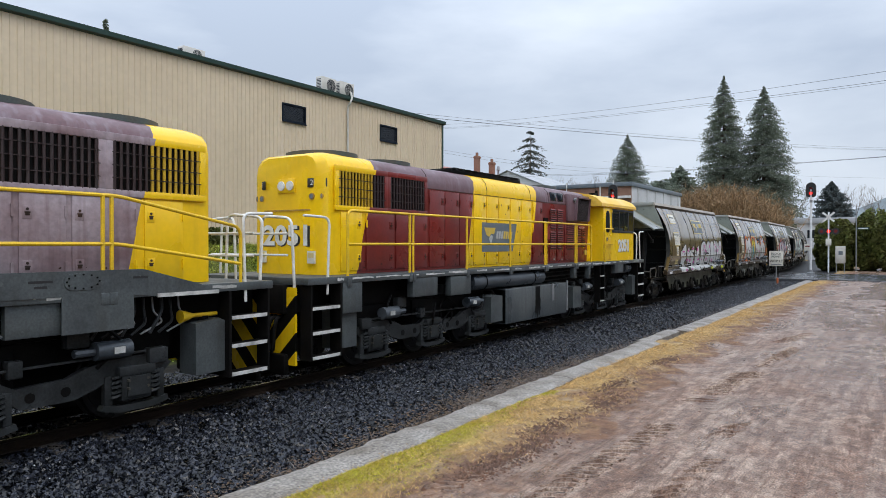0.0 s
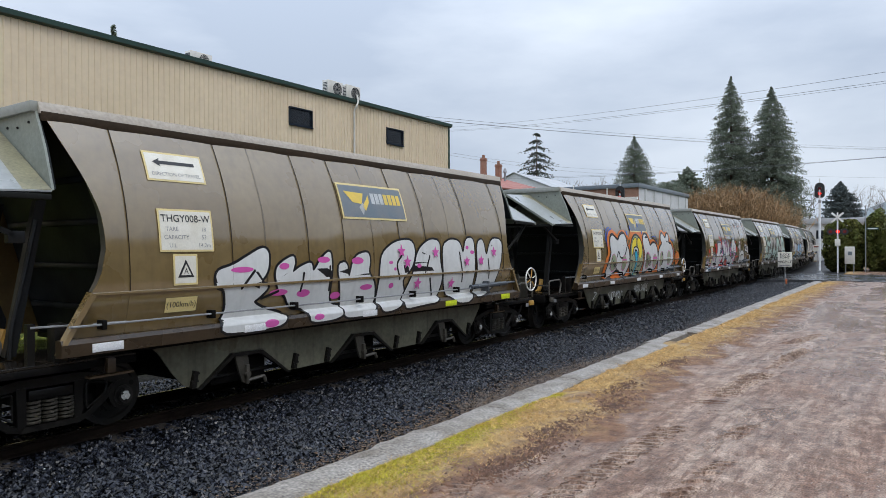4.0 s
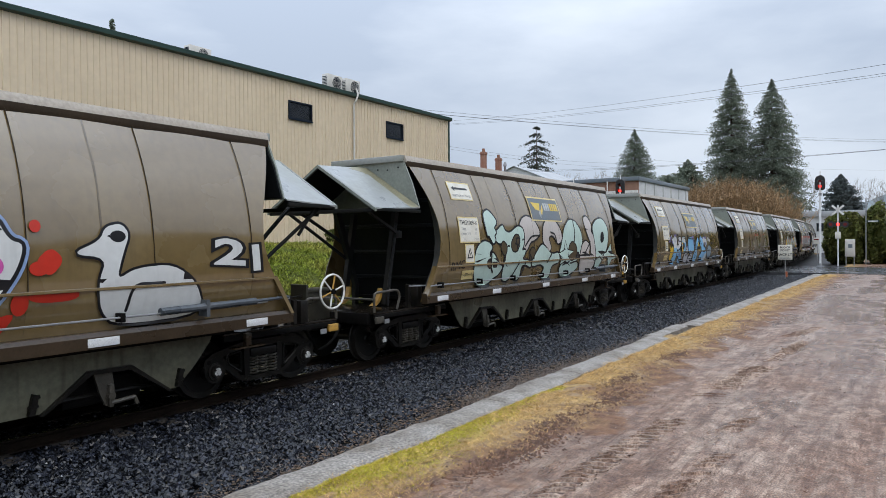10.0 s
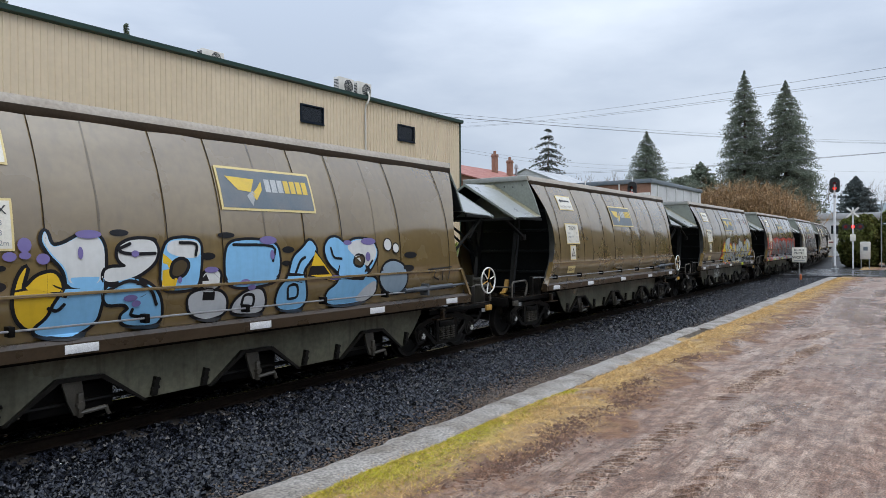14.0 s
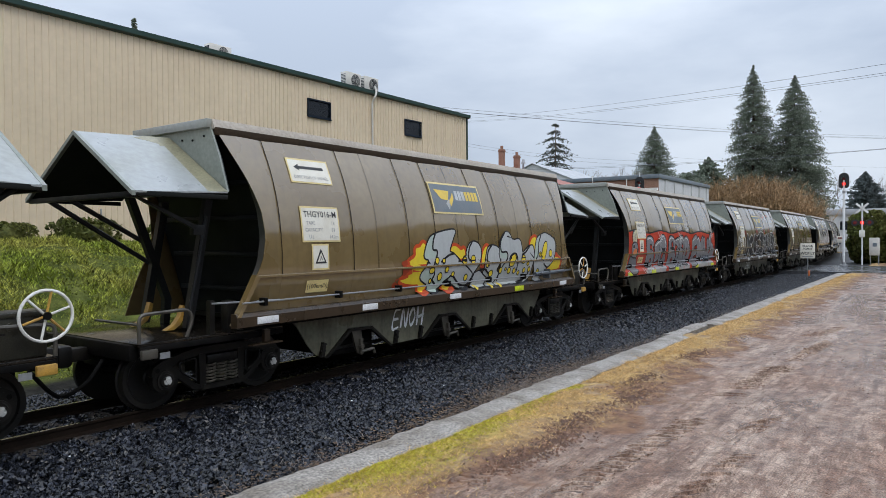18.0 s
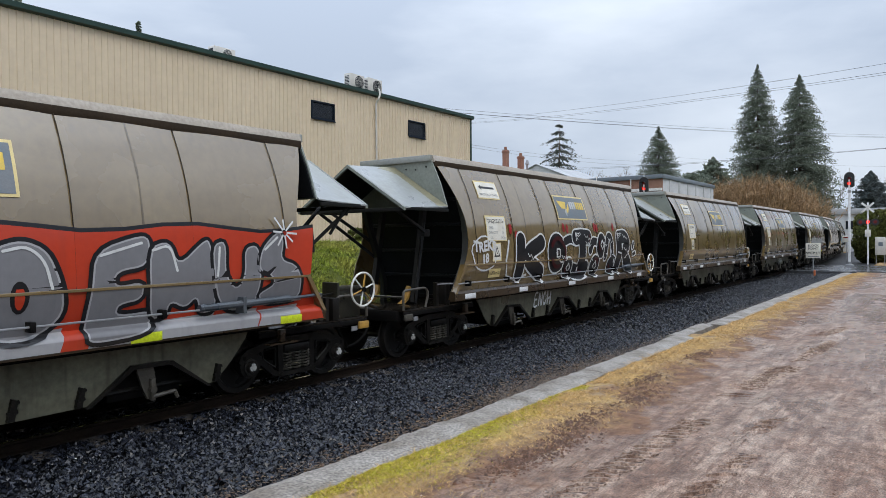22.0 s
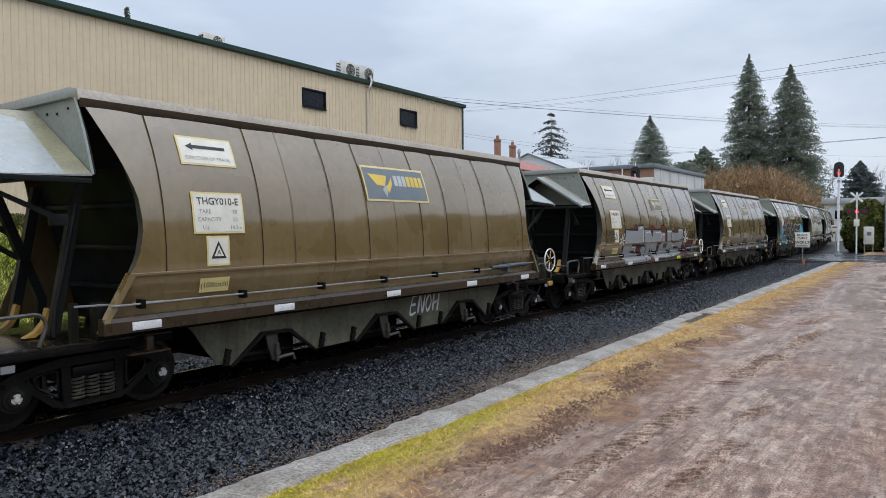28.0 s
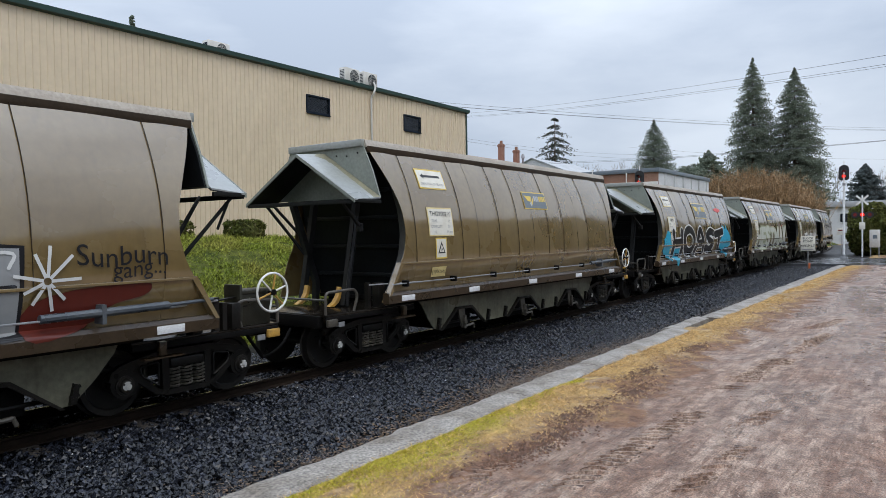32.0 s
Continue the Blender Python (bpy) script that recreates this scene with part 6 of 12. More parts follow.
def star(x, z, r, n=5, inner=0.42):
    return [(x + (r if k % 2 == 0 else r * inner) * math.sin(k * math.pi / n), z + (r if k % 2 == 0 else r * inner) * math.cos(k * math.pi / n)) for k in range(2 * n)]


def rays(x, z, r, n, th=0.018, seed=0):
    rng = random.Random(seed)
    return [stroke([(x + 0.04 * math.cos(a), z + 0.04 * math.sin(a)), (x + r * q * math.cos(a), z + r * q * math.sin(a))], th) for a, q in [(k * math.tau / n + rng.uniform(-0.15, 0.15), rng.uniform(0.7, 1.1)) for k in range(n)]]


def yellow_reflector(w, x):
    part("reflector", made((box, x - 0.2, x + 0.2, -1.512, -1.503, 1.08, 1.19, 0.002)), M["lime"], w, "lime yellow reflective strip")


M["lime"] = surf("lime_reflector", (0.62, 0.72, 0.02), 0.4)

def paint_blob(w, layer, colour, pts, edge=0.0, rim=BLACK, sharp=False, name="graffiti_letter", label=""):
    """A painted patch with a rim of another colour; layers lie one over the other."""
    shape = list(pts)
    for _ in range(0 if sharp else 2):   # corners are cut twice, so that the outline runs round
        shape = [(p[0] * (1 - q) + r[0] * q, p[1] * (1 - q) + r[1] * q) for p, r in zip(shape, shape[1:] + shape[:1]) for q in (0.22, 0.78)]
    off = 0.003 + 0.0004 * layer
    if edge > 0:
        painted(w, "graffiti_outline", filled(grown(shape, edge)), off, rim)
    painted(w, name, filled(shape if edge >= 0 else grown(shape, edge)), off + 0.0002, colour, label)


def paint_line(w, layer, colour, pts, r):
    painted(w, "paint_line", marker(pts, r, 4), 0.0032 + 0.0004 * layer, colour)


def paint_ovals(w, layer, colour, spots, rim=None, edge=0.022, name="paint_spot"):
    for x, z, a, b in spots:
        if rim:
            painted(w, "spot_rim", filled(disc(x, z, a + edge, b + edge, 14)), 0.003 + 0.0004 * layer, rim)
        painted(w, name, filled(disc(x, z, a, b, 14)), 0.0032 + 0.0004 * layer, colour)


# white letters with pink patches and stars
w = WAGONS[2]
paint_blob(w, 1, WHITE, [(-3.29, 1.11), (-3.09, 1.38), (-3.16, 1.72), (-3.31, 1.75), (-3.31, 1.97), (-3.04, 2.03), (-2.79, 2.15), (-2.49, 2.29), (-2.37, 2.22), (-2.4, 1.94), (-2.56, 1.77), (-2.37, 1.72), (-2.51, 1.58), (-2.65, 1.5), (-2.45, 1.39), (-2, 1.27), (-2.13, 1.12), (-2.6, 1.09)], 0.04, label="white bubble letter with pink marks")
paint_blob(w, 2, WHITE, [(-2.27, 1.87), (-2.22, 2.02), (-1.9, 2.17), (-1.86, 2.06), (-1.94, 1.88), (-1.78, 1.98), (-1.51, 2.06), (-1.5, 1.87), (-1.3, 2.11), (-1.09, 2.24), (-1.06, 2.02), (-1.1, 1.69), (-1.07, 1.36), (-0.69, 1.29), (-0.9, 1.11), (-1.54, 1.1), (-1.57, 1.23), (-1.63, 1.34), (-1.91, 1.36), (-2.04, 1.57), (-2.19, 1.63)], 0.04, label="white bubble letter with pink marks")
paint_blob(w, 3, WHITE, [(-0.96, 1.99), (-0.7, 2.05), (-0.67, 1.71), (-0.53, 2.13), (-0.15, 2.21), (-0.11, 2.04), (-0.17, 1.83), (0.03, 1.65), (0.11, 1.3), (-0.1, 1.11), (-0.8, 1.1), (-0.76, 1.34)], 0.04, label="white bubble letter with pink marks")
paint_blob(w, 4, WHITE, [(0.15, 1.24), (0.14, 1.83), (0.21, 2.18), (0.63, 2.39), (1.13, 2.42), (1.22, 2.17), (1.07, 1.86), (0.78, 1.69), (0.98, 1.37), (0.65, 1.15), (0.24, 1.12)], 0.04, label="white bubble letter with pink marks")
paint_blob(w, 5, WHITE, [(0.85, 1.23), (1.13, 1.8), (1.29, 2.23), (1.72, 2.44), (2.06, 2.39), (2, 2.04), (2.14, 1.58), (2.01, 1.19), (1.41, 1.17), (0.9, 1.13)], 0.04, label="white bubble letter with pink marks")
paint_blob(w, 6, WHITE, [(2.17, 1.51), (2.1, 2.29), (2.42, 2.44), (2.78, 2.4), (2.88, 2.09), (3.02, 2.46), (3.33, 2.47), (3.34, 2.09), (3.32, 1.12), (2.59, 1.11)], 0.04, label="white bubble letter with pink marks")
paint_blob(w, 7, WHITE, [(3.47, 1.46), (3.43, 2.36), (3.73, 2.47), (3.81, 2.01), (4.07, 2.47), (4.57, 2.44), (4.49, 2), (4.27, 1.5), (4.27, 1.35), (3.35, 1.15)], 0.04, label="white bubble letter with pink marks")
paint_ovals(w, 8, PINK, [(-2.87, 1.97, 0.2, 0.04), (-2.09, 2, 0.1, 0.05), (-1.25, 2.08, 0.14, 0.05), (-0.44, 2.05, 0.15, 0.06), (-2.18, 1.61, 0.18, 0.05), (-1.67, 1.57, 0.14, 0.06), (-0.94, 1.49, 0.12, 0.06), (-0.19, 1.59, 0.16, 0.05), (-2.35, 1.17, 0.14, 0.06), (-1.37, 1.18, 0.11, 0.05), (0.46, 2, 0.06, 0.03), (0.5, 1.58, 0.07, 0.05), (1.32, 1.92, 0.07, 0.04), (3.24, 2.16, 0.08, 0.04), (3.05, 2.26, 0.06, 0.04), (0.58, 1.88, 0.04, 0.03)], name="pink_patch")
painted(w, "pink_star", filled(star(0.75, 2.2, 0.13)), 0.034, PINK)
painted(w, "pink_star", filled(star(0.92, 2, 0.13)), 0.034, PINK)
painted(w, "pink_star", filled(star(1.84, 2.17, 0.13)), 0.034, PINK)
painted(w, "pink_star", filled(star(2.98, 1.97, 0.13)), 0.034, PINK)
painted(w, "pink_star", filled(star(3.56, 1.98, 0.13)), 0.034, PINK)
painted(w, "pink_star", filled(star(4.12, 2.16, 0.13)), 0.034, PINK)
painted(w, "pink_star", filled(star(2.45, 1.53, 0.13)), 0.034, PINK)
painted(w, "pink_star", filled(star(1.27, 1.58, 0.13)), 0.034, PINK)
paint_line(w, 9, BLACK, [(-2.5, 1.54), (-2.19, 1.63)], 0.02)
paint_line(w, 10, BLACK, [(-2.65, 1.95), (-2.88, 1.71)], 0.02)
paint_line(w, 11, BLACK, [(-1.69, 1.88), (-1.74, 1.61)], 0.02)
paint_line(w, 12, BLACK, [(-1.11, 1.97), (-1.11, 1.59)], 0.02)
paint_line(w, 13, BLACK, [(0.77, 2.11), (0.64, 1.96), (0.72, 1.69)], 0.02)
paint_line(w, 14, BLACK, [(1.67, 2.1), (1.52, 1.79)], 0.02)
paint_line(w, 15, BLACK, [(1.69, 1.66), (1.85, 1.33)], 0.02)
paint_line(w, 16, BLACK, [(2.74, 2.16), (2.88, 1.55)], 0.02)
paint_line(w, 17, BLACK, [(3.89, 2.01), (3.97, 1.58)], 0.02)
yellow_reflector(w, 2.39), yellow_reflector(w, 4.65)

# white blobs ringed with orange round a yellow and olive middle
w = WAGONS[3]
paint_blob(w, 1, ORANGE, [(-3.29, 1.29), (-3.32, 1.5), (-3.24, 1.84), (-2.96, 2.05), (-3.04, 2.31), (-3.02, 2.53), (-2.8, 2.74), (-2.48, 2.82), (-2.22, 2.74), (-2.02, 2.62), (-1.76, 2.78), (-1.38, 2.82), (-1.15, 2.67), (-1.15, 2.36), (-1.05, 2.28), (-0.82, 2.57), (-0.71, 2.79), (0.54, 2.78), (0.78, 2.85), (1.08, 2.76), (1.2, 2.49), (1.65, 2.53), (1.99, 2.37), (2.13, 2.24), (2.38, 2.44), (2.52, 2.81), (2.78, 2.91), (3.15, 2.76), (3.43, 2.86), (3.7, 2.7), (3.71, 2.52), (4.09, 2.37), (4.22, 1.63), (3.79, 1.28), (0.54, 1.33), (-0.92, 1.3), (-1.56, 1.26), (-3.11, 1.26)], name="orange_ring")
paint_line(w, 2, ORANGE, [(-1.12, 2.62), (-0.97, 2.52), (-0.72, 2.74)], 0.05)
paint_line(w, 3, ORANGE, [(-0.65, 3.01), (-0.48, 2.86), (-0.23, 2.92), (0.08, 3.05), (0.07, 2.88)], 0.05)
paint_blob(w, 4, WHITE, [(-3.02, 1.32), (-3.05, 1.5), (-2.96, 1.74), (-2.76, 1.98), (-2.7, 2.09), (-2.77, 2.29), (-2.7, 2.54), (-2.46, 2.63), (-2.25, 2.52), (-2.04, 2.43), (-1.78, 2.63), (-1.47, 2.69), (-1.28, 2.57), (-1.26, 2.31), (-1.1, 2.15), (-1.05, 1.89), (-1.08, 1.58), (-1.27, 1.36), (-1.53, 1.29), (-1.7, 1.34), (-1.85, 1.48), (-2.15, 1.55), (-2.41, 1.45), (-2.7, 1.34), (-2.91, 1.29)], 0.085, label="white bubble shape ringed with black and orange")
paint_blob(w, 5, WHITE, [(0.5, 1.42), (0.5, 1.78), (0.57, 2.07), (0.45, 2.25), (0.45, 2.54), (0.65, 2.69), (0.91, 2.67), (1.06, 2.49), (1.17, 2.24), (1.48, 2.37), (1.83, 2.37), (2.01, 2.11), (2, 1.72), (1.87, 1.46), (1.64, 1.41), (1.22, 1.5), (0.88, 1.4), (0.62, 1.35)], 0.075, label="white bubble shape ringed with black and orange")
paint_blob(w, 6, WHITE, [(2.2, 1.44), (2.07, 1.84), (2.23, 2.17), (2.7, 2.37), (2.53, 2.5), (2.59, 2.67), (2.85, 2.75), (3.08, 2.51), (3.4, 2.76), (3.57, 2.7), (3.43, 2.37), (3.81, 2.34), (3.98, 2.08), (3.98, 1.71), (3.84, 1.38), (3.21, 1.35), (2.83, 1.4), (2.49, 1.29)], 0.075, label="white bubble shape ringed with black and orange")
paint_blob(w, 7, OLIVE, [(-0.96, 1.62), (-0.96, 2.05), (-0.77, 2.41), (-0.46, 2.61), (-0.14, 2.64), (0.19, 2.48), (0.34, 2.13), (0.31, 1.73), (0.23, 1.38), (-0.23, 1.26), (-0.56, 1.3), (-0.81, 1.43)], 0.075, name="olive_oval")
paint_blob(w, 8, YELLOW, [(-0.8, 2.04), (-0.75, 2.31), (-0.54, 2.5), (-0.27, 2.57), (-0.23, 2.47), (-0.36, 2.25), (-0.59, 2.01), (-0.72, 1.94)], 0.03, name="yellow_oval")
paint_blob(w, 9, YELLOW, [(-0.21, 2.31), (-0.12, 2.53), (0.08, 2.56), (0.26, 2.36), (0.25, 2.07), (0.1, 1.85), (-0.12, 1.89), (-0.01, 2.08)], 0.03, name="yellow_oval")
paint_line(w, 10, BLACK, [(-2.24, 1.91), (-2.06, 2.1), (-1.93, 1.92), (-1.72, 1.89), (-1.54, 1.96), (-1.4, 2.08), (-1.3, 2.21)], 0.03)
paint_ovals(w, 11, OLIVE, [(-2.51, 1.75, 0.25, 0.27), (-1.55, 1.72, 0.21, 0.24), (0.87, 1.76, 0.23, 0.29), (1.69, 1.73, 0.23, 0.24), (2.49, 1.78, 0.18, 0.27), (3.45, 1.82, 0.23, 0.27)], rim=PINK, edge=0.022, name="olive_patch")
paint_ovals(w, 12, BLACK, [(2.63, 1.81, 0.08, 0.26)], name="black_slit")
paint_line(w, 13, WHITE, [(-0.65, 1.97), (-0.56, 2.16), (-0.39, 2.21), (-0.22, 2.16), (-0.18, 2)], 0.05)
paint_line(w, 14, BLACK, [(-0.69, 1.98), (-0.59, 2.19), (-0.39, 2.25), (-0.18, 2.19), (-0.14, 1.98)], 0.025)
paint_line(w, 15, BLACK, [(-0.59, 1.97), (-0.52, 2.1), (-0.39, 2.15), (-0.28, 2.1), (-0.25, 1.98)], 0.02)
paint_blob(w, 16, TEAL, [(-0.39, 2.14), (-0.25, 2), (-0.29, 1.73), (-0.31, 1.53), (-0.45, 1.26), (-0.5, 1.27), (-0.41, 1.59), (-0.46, 1.87), (-0.53, 2.01)], 0.03, name="blue_wedge")
paint_line(w, 17, BLACK, [(-0.96, 1.77), (-0.81, 1.8), (-0.68, 1.66), (-0.76, 1.51), (-0.51, 1.41)], 0.022)
paint_line(w, 18, BLACK, [(0.31, 1.71), (0.14, 1.73), (0.01, 1.6), (-0.18, 1.58)], 0.022)
paint_line(w, 19, NAVY, [(-3.12, 2.46), (-3.05, 2.66), (-2.84, 2.83), (-2.66, 2.86)], 0.022)
paint_line(w, 20, NAVY, [(-3.05, 2.29), (-3.02, 2.53), (-2.8, 2.74), (-2.53, 2.82)], 0.022)
paint_line(w, 21, NAVY, [(1.51, 2.61), (1.87, 2.61), (2.04, 2.4)], 0.022)
paint_line(w, 22, NAVY, [(3.91, 2.52), (4.18, 2.48)], 0.022)
paint_line(w, 23, NAVY, [(4.1, 2.19), (4.11, 1.93)], 0.022)
paint_ovals(w, 24, NAVY, [(-1.13, 2.7, 0.06, 0.09), (-0.72, 2.89, 0.05, 0.09), (0.12, 3, 0.06, 0.08), (0.42, 2.75, 0.06, 0.07), (-3.05, 2.79, 0.03, 0.03)], name="blue_drop")
paint_ovals(w, 25, ORANGE, [(4.53, 1.8, 0.29, 0.28)], name="orange_spiral")
paint_line(w, 26, BLACK, [(4.53, 1.8), (4.61, 1.88), (4.7, 1.78), (4.59, 1.65), (4.38, 1.73), (4.38, 1.96), (4.61, 2.05), (4.82, 1.95), (4.86, 1.72), (4.75, 1.54)], 0.012)
paint_line(w, 27, BLACK, [(-2.61, 1.95), (-2.71, 1.79), (-2.81, 1.57)], 0.016)
paint_line(w, 28, BLACK, [(-2.86, 1.69), (-2.51, 1.83)], 0.016)
paint_line(w, 29, BLACK, [(-2.58, 1.67), (-2.51, 1.78), (-2.48, 1.64)], 0.016)
paint_line(w, 30, BLACK, [(-2.43, 1.76), (-2.44, 1.62), (-2.35, 1.73), (-2.33, 1.59)], 0.016)
paint_line(w, 31, BLACK, [(-2.21, 1.75), (-2.27, 1.61), (-2.18, 1.55)], 0.016)
paint_line(w, 32, BLACK, [(0.69, 1.98), (0.69, 1.59)], 0.016)
paint_line(w, 33, BLACK, [(0.83, 2.03), (0.81, 1.58)], 0.016)
paint_line(w, 34, BLACK, [(0.56, 1.77), (0.87, 1.82)], 0.016)
paint_line(w, 35, BLACK, [(0.92, 1.82), (0.94, 1.64), (1.06, 1.66), (1.04, 1.85)], 0.016)
paint_line(w, 36, BLACK, [(1.1, 1.91), (1.15, 1.56), (1.22, 1.65), (1.11, 1.75), (1.17, 1.84), (1.09, 1.89)], 0.016)

skirt_tag(w, "LUCID POLO:", -2.02, 0.52, 0.25, (0.82, 0.84, 0.84), 0.032, 0.58)
for arrow in ([(-3.32, 0.60), (-3.02, 0.80)], [(-3.20, 0.83), (-3.0, 0.81), (-3.06, 0.66)], [(3.25, 0.60), (2.86, 0.82)], [(3.05, 0.89), (2.84, 0.84), (2.92, 0.67)]):
    stroke_on_skirt(w, arrow, 0.026, (0.80, 0.82, 0.82))
skirt_tag(w, "WORD SHAPE:", 0.50, 0.62, 0.25, (0.82, 0.84, 0.84), 0.032, 0.64)

# red splashes behind white letters, a long-necked bird and a number
w = WAGONS[4]
paint_blob(w, 1, RED, [(-3, 2.06), (-2.94, 2.25), (-2.77, 2.39), (-2.61, 2.37), (-2.6, 2.08), (-2.85, 1.87), (-3, 1.85)], name="red_splash")
paint_blob(w, 2, RED, [(-2.04, 2.57), (-1.66, 2.61), (-1.56, 2.32), (-1.77, 2.03), (-2.08, 2.11)], name="red_splash")
paint_blob(w, 3, RED, [(-1.79, 1.63), (-1.45, 1.83), (-1.34, 1.38), (-1.3, 1.26), (-2.1, 1.28)], name="red_splash")
paint_blob(w, 4, RED, [(-0.76, 2.15), (-0.4, 2.58), (-0.21, 2.44), (-0.38, 1.84), (-0.56, 1.68)], name="red_splash")
paint_blob(w, 5, RED, [(-1.04, 1.45), (-0.55, 1.62), (-0.02, 1.26), (-0.59, 1.26)], name="red_splash")
paint_blob(w, 6, RED, [(-3.97, 1.71), (-3.71, 1.62), (-3.73, 1.26), (-3.87, 1.29)], name="red_splash")
paint_blob(w, 7, RED, [(0.79, 1.31), (1.51, 1.6), (1.32, 1.28)], name="red_splash")
paint_blob(w, 8, RED, [(-4.39, 2.06), (-4.27, 2.12), (-4.15, 2.07), (-4.1, 1.95), (-4.22, 1.95), (-4.35, 1.92)], name="red_splash")
paint_blob(w, 9, RED, [(-3.56, 2.14), (-3.43, 2.19), (-3.32, 2.09), (-3.35, 1.98), (-3.49, 2)], name="red_splash")
paint_blob(w, 10, RED, [(1.64, 2.08), (1.82, 2.25), (1.97, 2.1), (1.8, 1.9)], name="red_splash")
paint_blob(w, 11, RED, [(1.52, 1.74), (2.13, 1.76), (2.11, 1.64), (1.66, 1.63)], name="red_splash")
paint_blob(w, 12, RED, [(-3.13, 1.76), (-2.98, 1.76), (-2.9, 1.27), (-3.11, 1.27)], name="red_splash")
paint_ovals(w, 13, RED, [(-2, 2.68, 0.07, 0.08), (-1.45, 2.66, 0.06, 0.07), (-0.54, 2.67, 0.06, 0.05), (-3.02, 2.27, 0.09, 0.09), (-3.15, 1.99, 0.04, 0.04), (-2.79, 2.5, 0.03, 0.04), (0.09, 2.52, 0.06, 0.05), (1.67, 2.47, 0.06, 0.07), (0.49, 2.47, 0.05, 0.06), (-1.26, 2.58, 0.04, 0.04), (-0.96, 2.66, 0.04, 0.03), (-2.04, 2.8, 0.03, 0.02), (-4.5, 1.79, 0.03, 0.04), (-3.95, 1.73, 0.06, 0.06), (1.5, 1.64, 0.09, 0.13), (1.69, 2.01, 0.1, 0.08), (-1.66, 2.64, 0.06, 0.03), (-0.07, 2.56, 0.04, 0.04), (0.3, 2.38, 0.05, 0.05)], name="red_drop")
paint_blob(w, 14, (0.24, 0.33, 0.52), [(-2.8, 1.29), (-2.89, 1.58), (-2.83, 1.85), (-2.58, 2.04), (-2.54, 2.32), (-2.38, 2.44), (-2.18, 2.37), (-1.82, 2.44), (-1.85, 2.08), (-2.11, 2.06), (-2.3, 1.84), (-1.97, 1.93), (-1.64, 2.03), (-1.55, 1.81), (-1.81, 1.58), (-2.21, 1.26)], 0.075, rim=(0.24, 0.33, 0.52), name="blue_halo")
paint_blob(w, 15, (0.24, 0.33, 0.52), [(-1.63, 2.36), (-1.3, 2.55), (-1.11, 2.29), (-0.94, 2.53), (-0.67, 2.46), (-0.72, 2.15), (-0.46, 1.91), (-0.46, 1.58), (-0.92, 1.75), (-0.98, 2.06), (-1.1, 1.76), (-1.13, 1.54), (-1.2, 1.29), (-1.39, 1.44), (-1.53, 1.65), (-1.31, 1.83)], 0.075, rim=(0.24, 0.33, 0.52), name="blue_halo")
paint_blob(w, 16, (0.24, 0.33, 0.52), [(-0.46, 2.38), (-0.32, 2.53), (-0.11, 2.23), (-0.25, 1.9), (-0.13, 1.77), (-0.08, 2.04), (0.19, 2.19), (0.31, 2.1), (0.36, 1.69), (0.5, 1.49), (0.05, 1.28), (-0.17, 1.29), (-0.44, 1.49), (-0.42, 1.79)], 0.075, rim=(0.24, 0.33, 0.52), name="blue_halo")
paint_blob(w, 17, (0.24, 0.33, 0.52), [(0.36, 2.13), (0.56, 2.28), (0.94, 2.61), (1.28, 2.58), (1.4, 2.32), (1.55, 2.28), (1.47, 2.01), (1.27, 1.71), (1.09, 1.46), (0.83, 1.28), (0.63, 1.29), (0.41, 1.5), (0.42, 1.62), (0.83, 1.67), (1.06, 2.02), (0.77, 1.99), (0.44, 1.94)], 0.075, rim=(0.24, 0.33, 0.52), name="blue_halo")
paint_blob(w, 18, (0.24, 0.33, 0.52), [(-4.7, 1.28), (-4.68, 1.49), (-4.55, 1.6), (-4.34, 1.58), (-4.17, 1.46), (-4.18, 1.26)], 0.075, rim=(0.24, 0.33, 0.52), name="blue_halo")
paint_blob(w, 19, (0.24, 0.33, 0.52), [(-3.71, 1.26), (-3.67, 1.56), (-3.58, 1.74), (-3.35, 1.84), (-3.13, 1.75), (-2.99, 1.52), (-3.12, 1.26)], 0.075, rim=(0.24, 0.33, 0.52), name="blue_halo")
paint_blob(w, 20, WHITE, [(-2.8, 1.29), (-2.89, 1.58), (-2.83, 1.85), (-2.58, 2.04), (-2.54, 2.32), (-2.38, 2.44), (-2.18, 2.37), (-1.82, 2.44), (-1.85, 2.08), (-2.11, 2.06), (-2.3, 1.84), (-1.97, 1.93), (-1.64, 2.03), (-1.55, 1.81), (-1.81, 1.58), (-2.21, 1.26)], 0.042, label="white graffiti letter with magenta dots")
paint_blob(w, 21, WHITE, [(-1.63, 2.36), (-1.3, 2.55), (-1.11, 2.29), (-0.94, 2.53), (-0.67, 2.46), (-0.72, 2.15), (-0.46, 1.91), (-0.46, 1.58), (-0.92, 1.75), (-0.98, 2.06), (-1.1, 1.76), (-1.13, 1.54), (-1.2, 1.29), (-1.39, 1.44), (-1.53, 1.65), (-1.31, 1.83)], 0.042, label="white graffiti letter with magenta dots")
paint_blob(w, 22, WHITE, [(-0.46, 2.38), (-0.32, 2.53), (-0.11, 2.23), (-0.25, 1.9), (-0.13, 1.77), (-0.08, 2.04), (0.19, 2.19), (0.31, 2.1), (0.36, 1.69), (0.5, 1.49), (0.05, 1.28), (-0.17, 1.29), (-0.44, 1.49), (-0.42, 1.79)], 0.042, label="white graffiti letter with magenta dots")
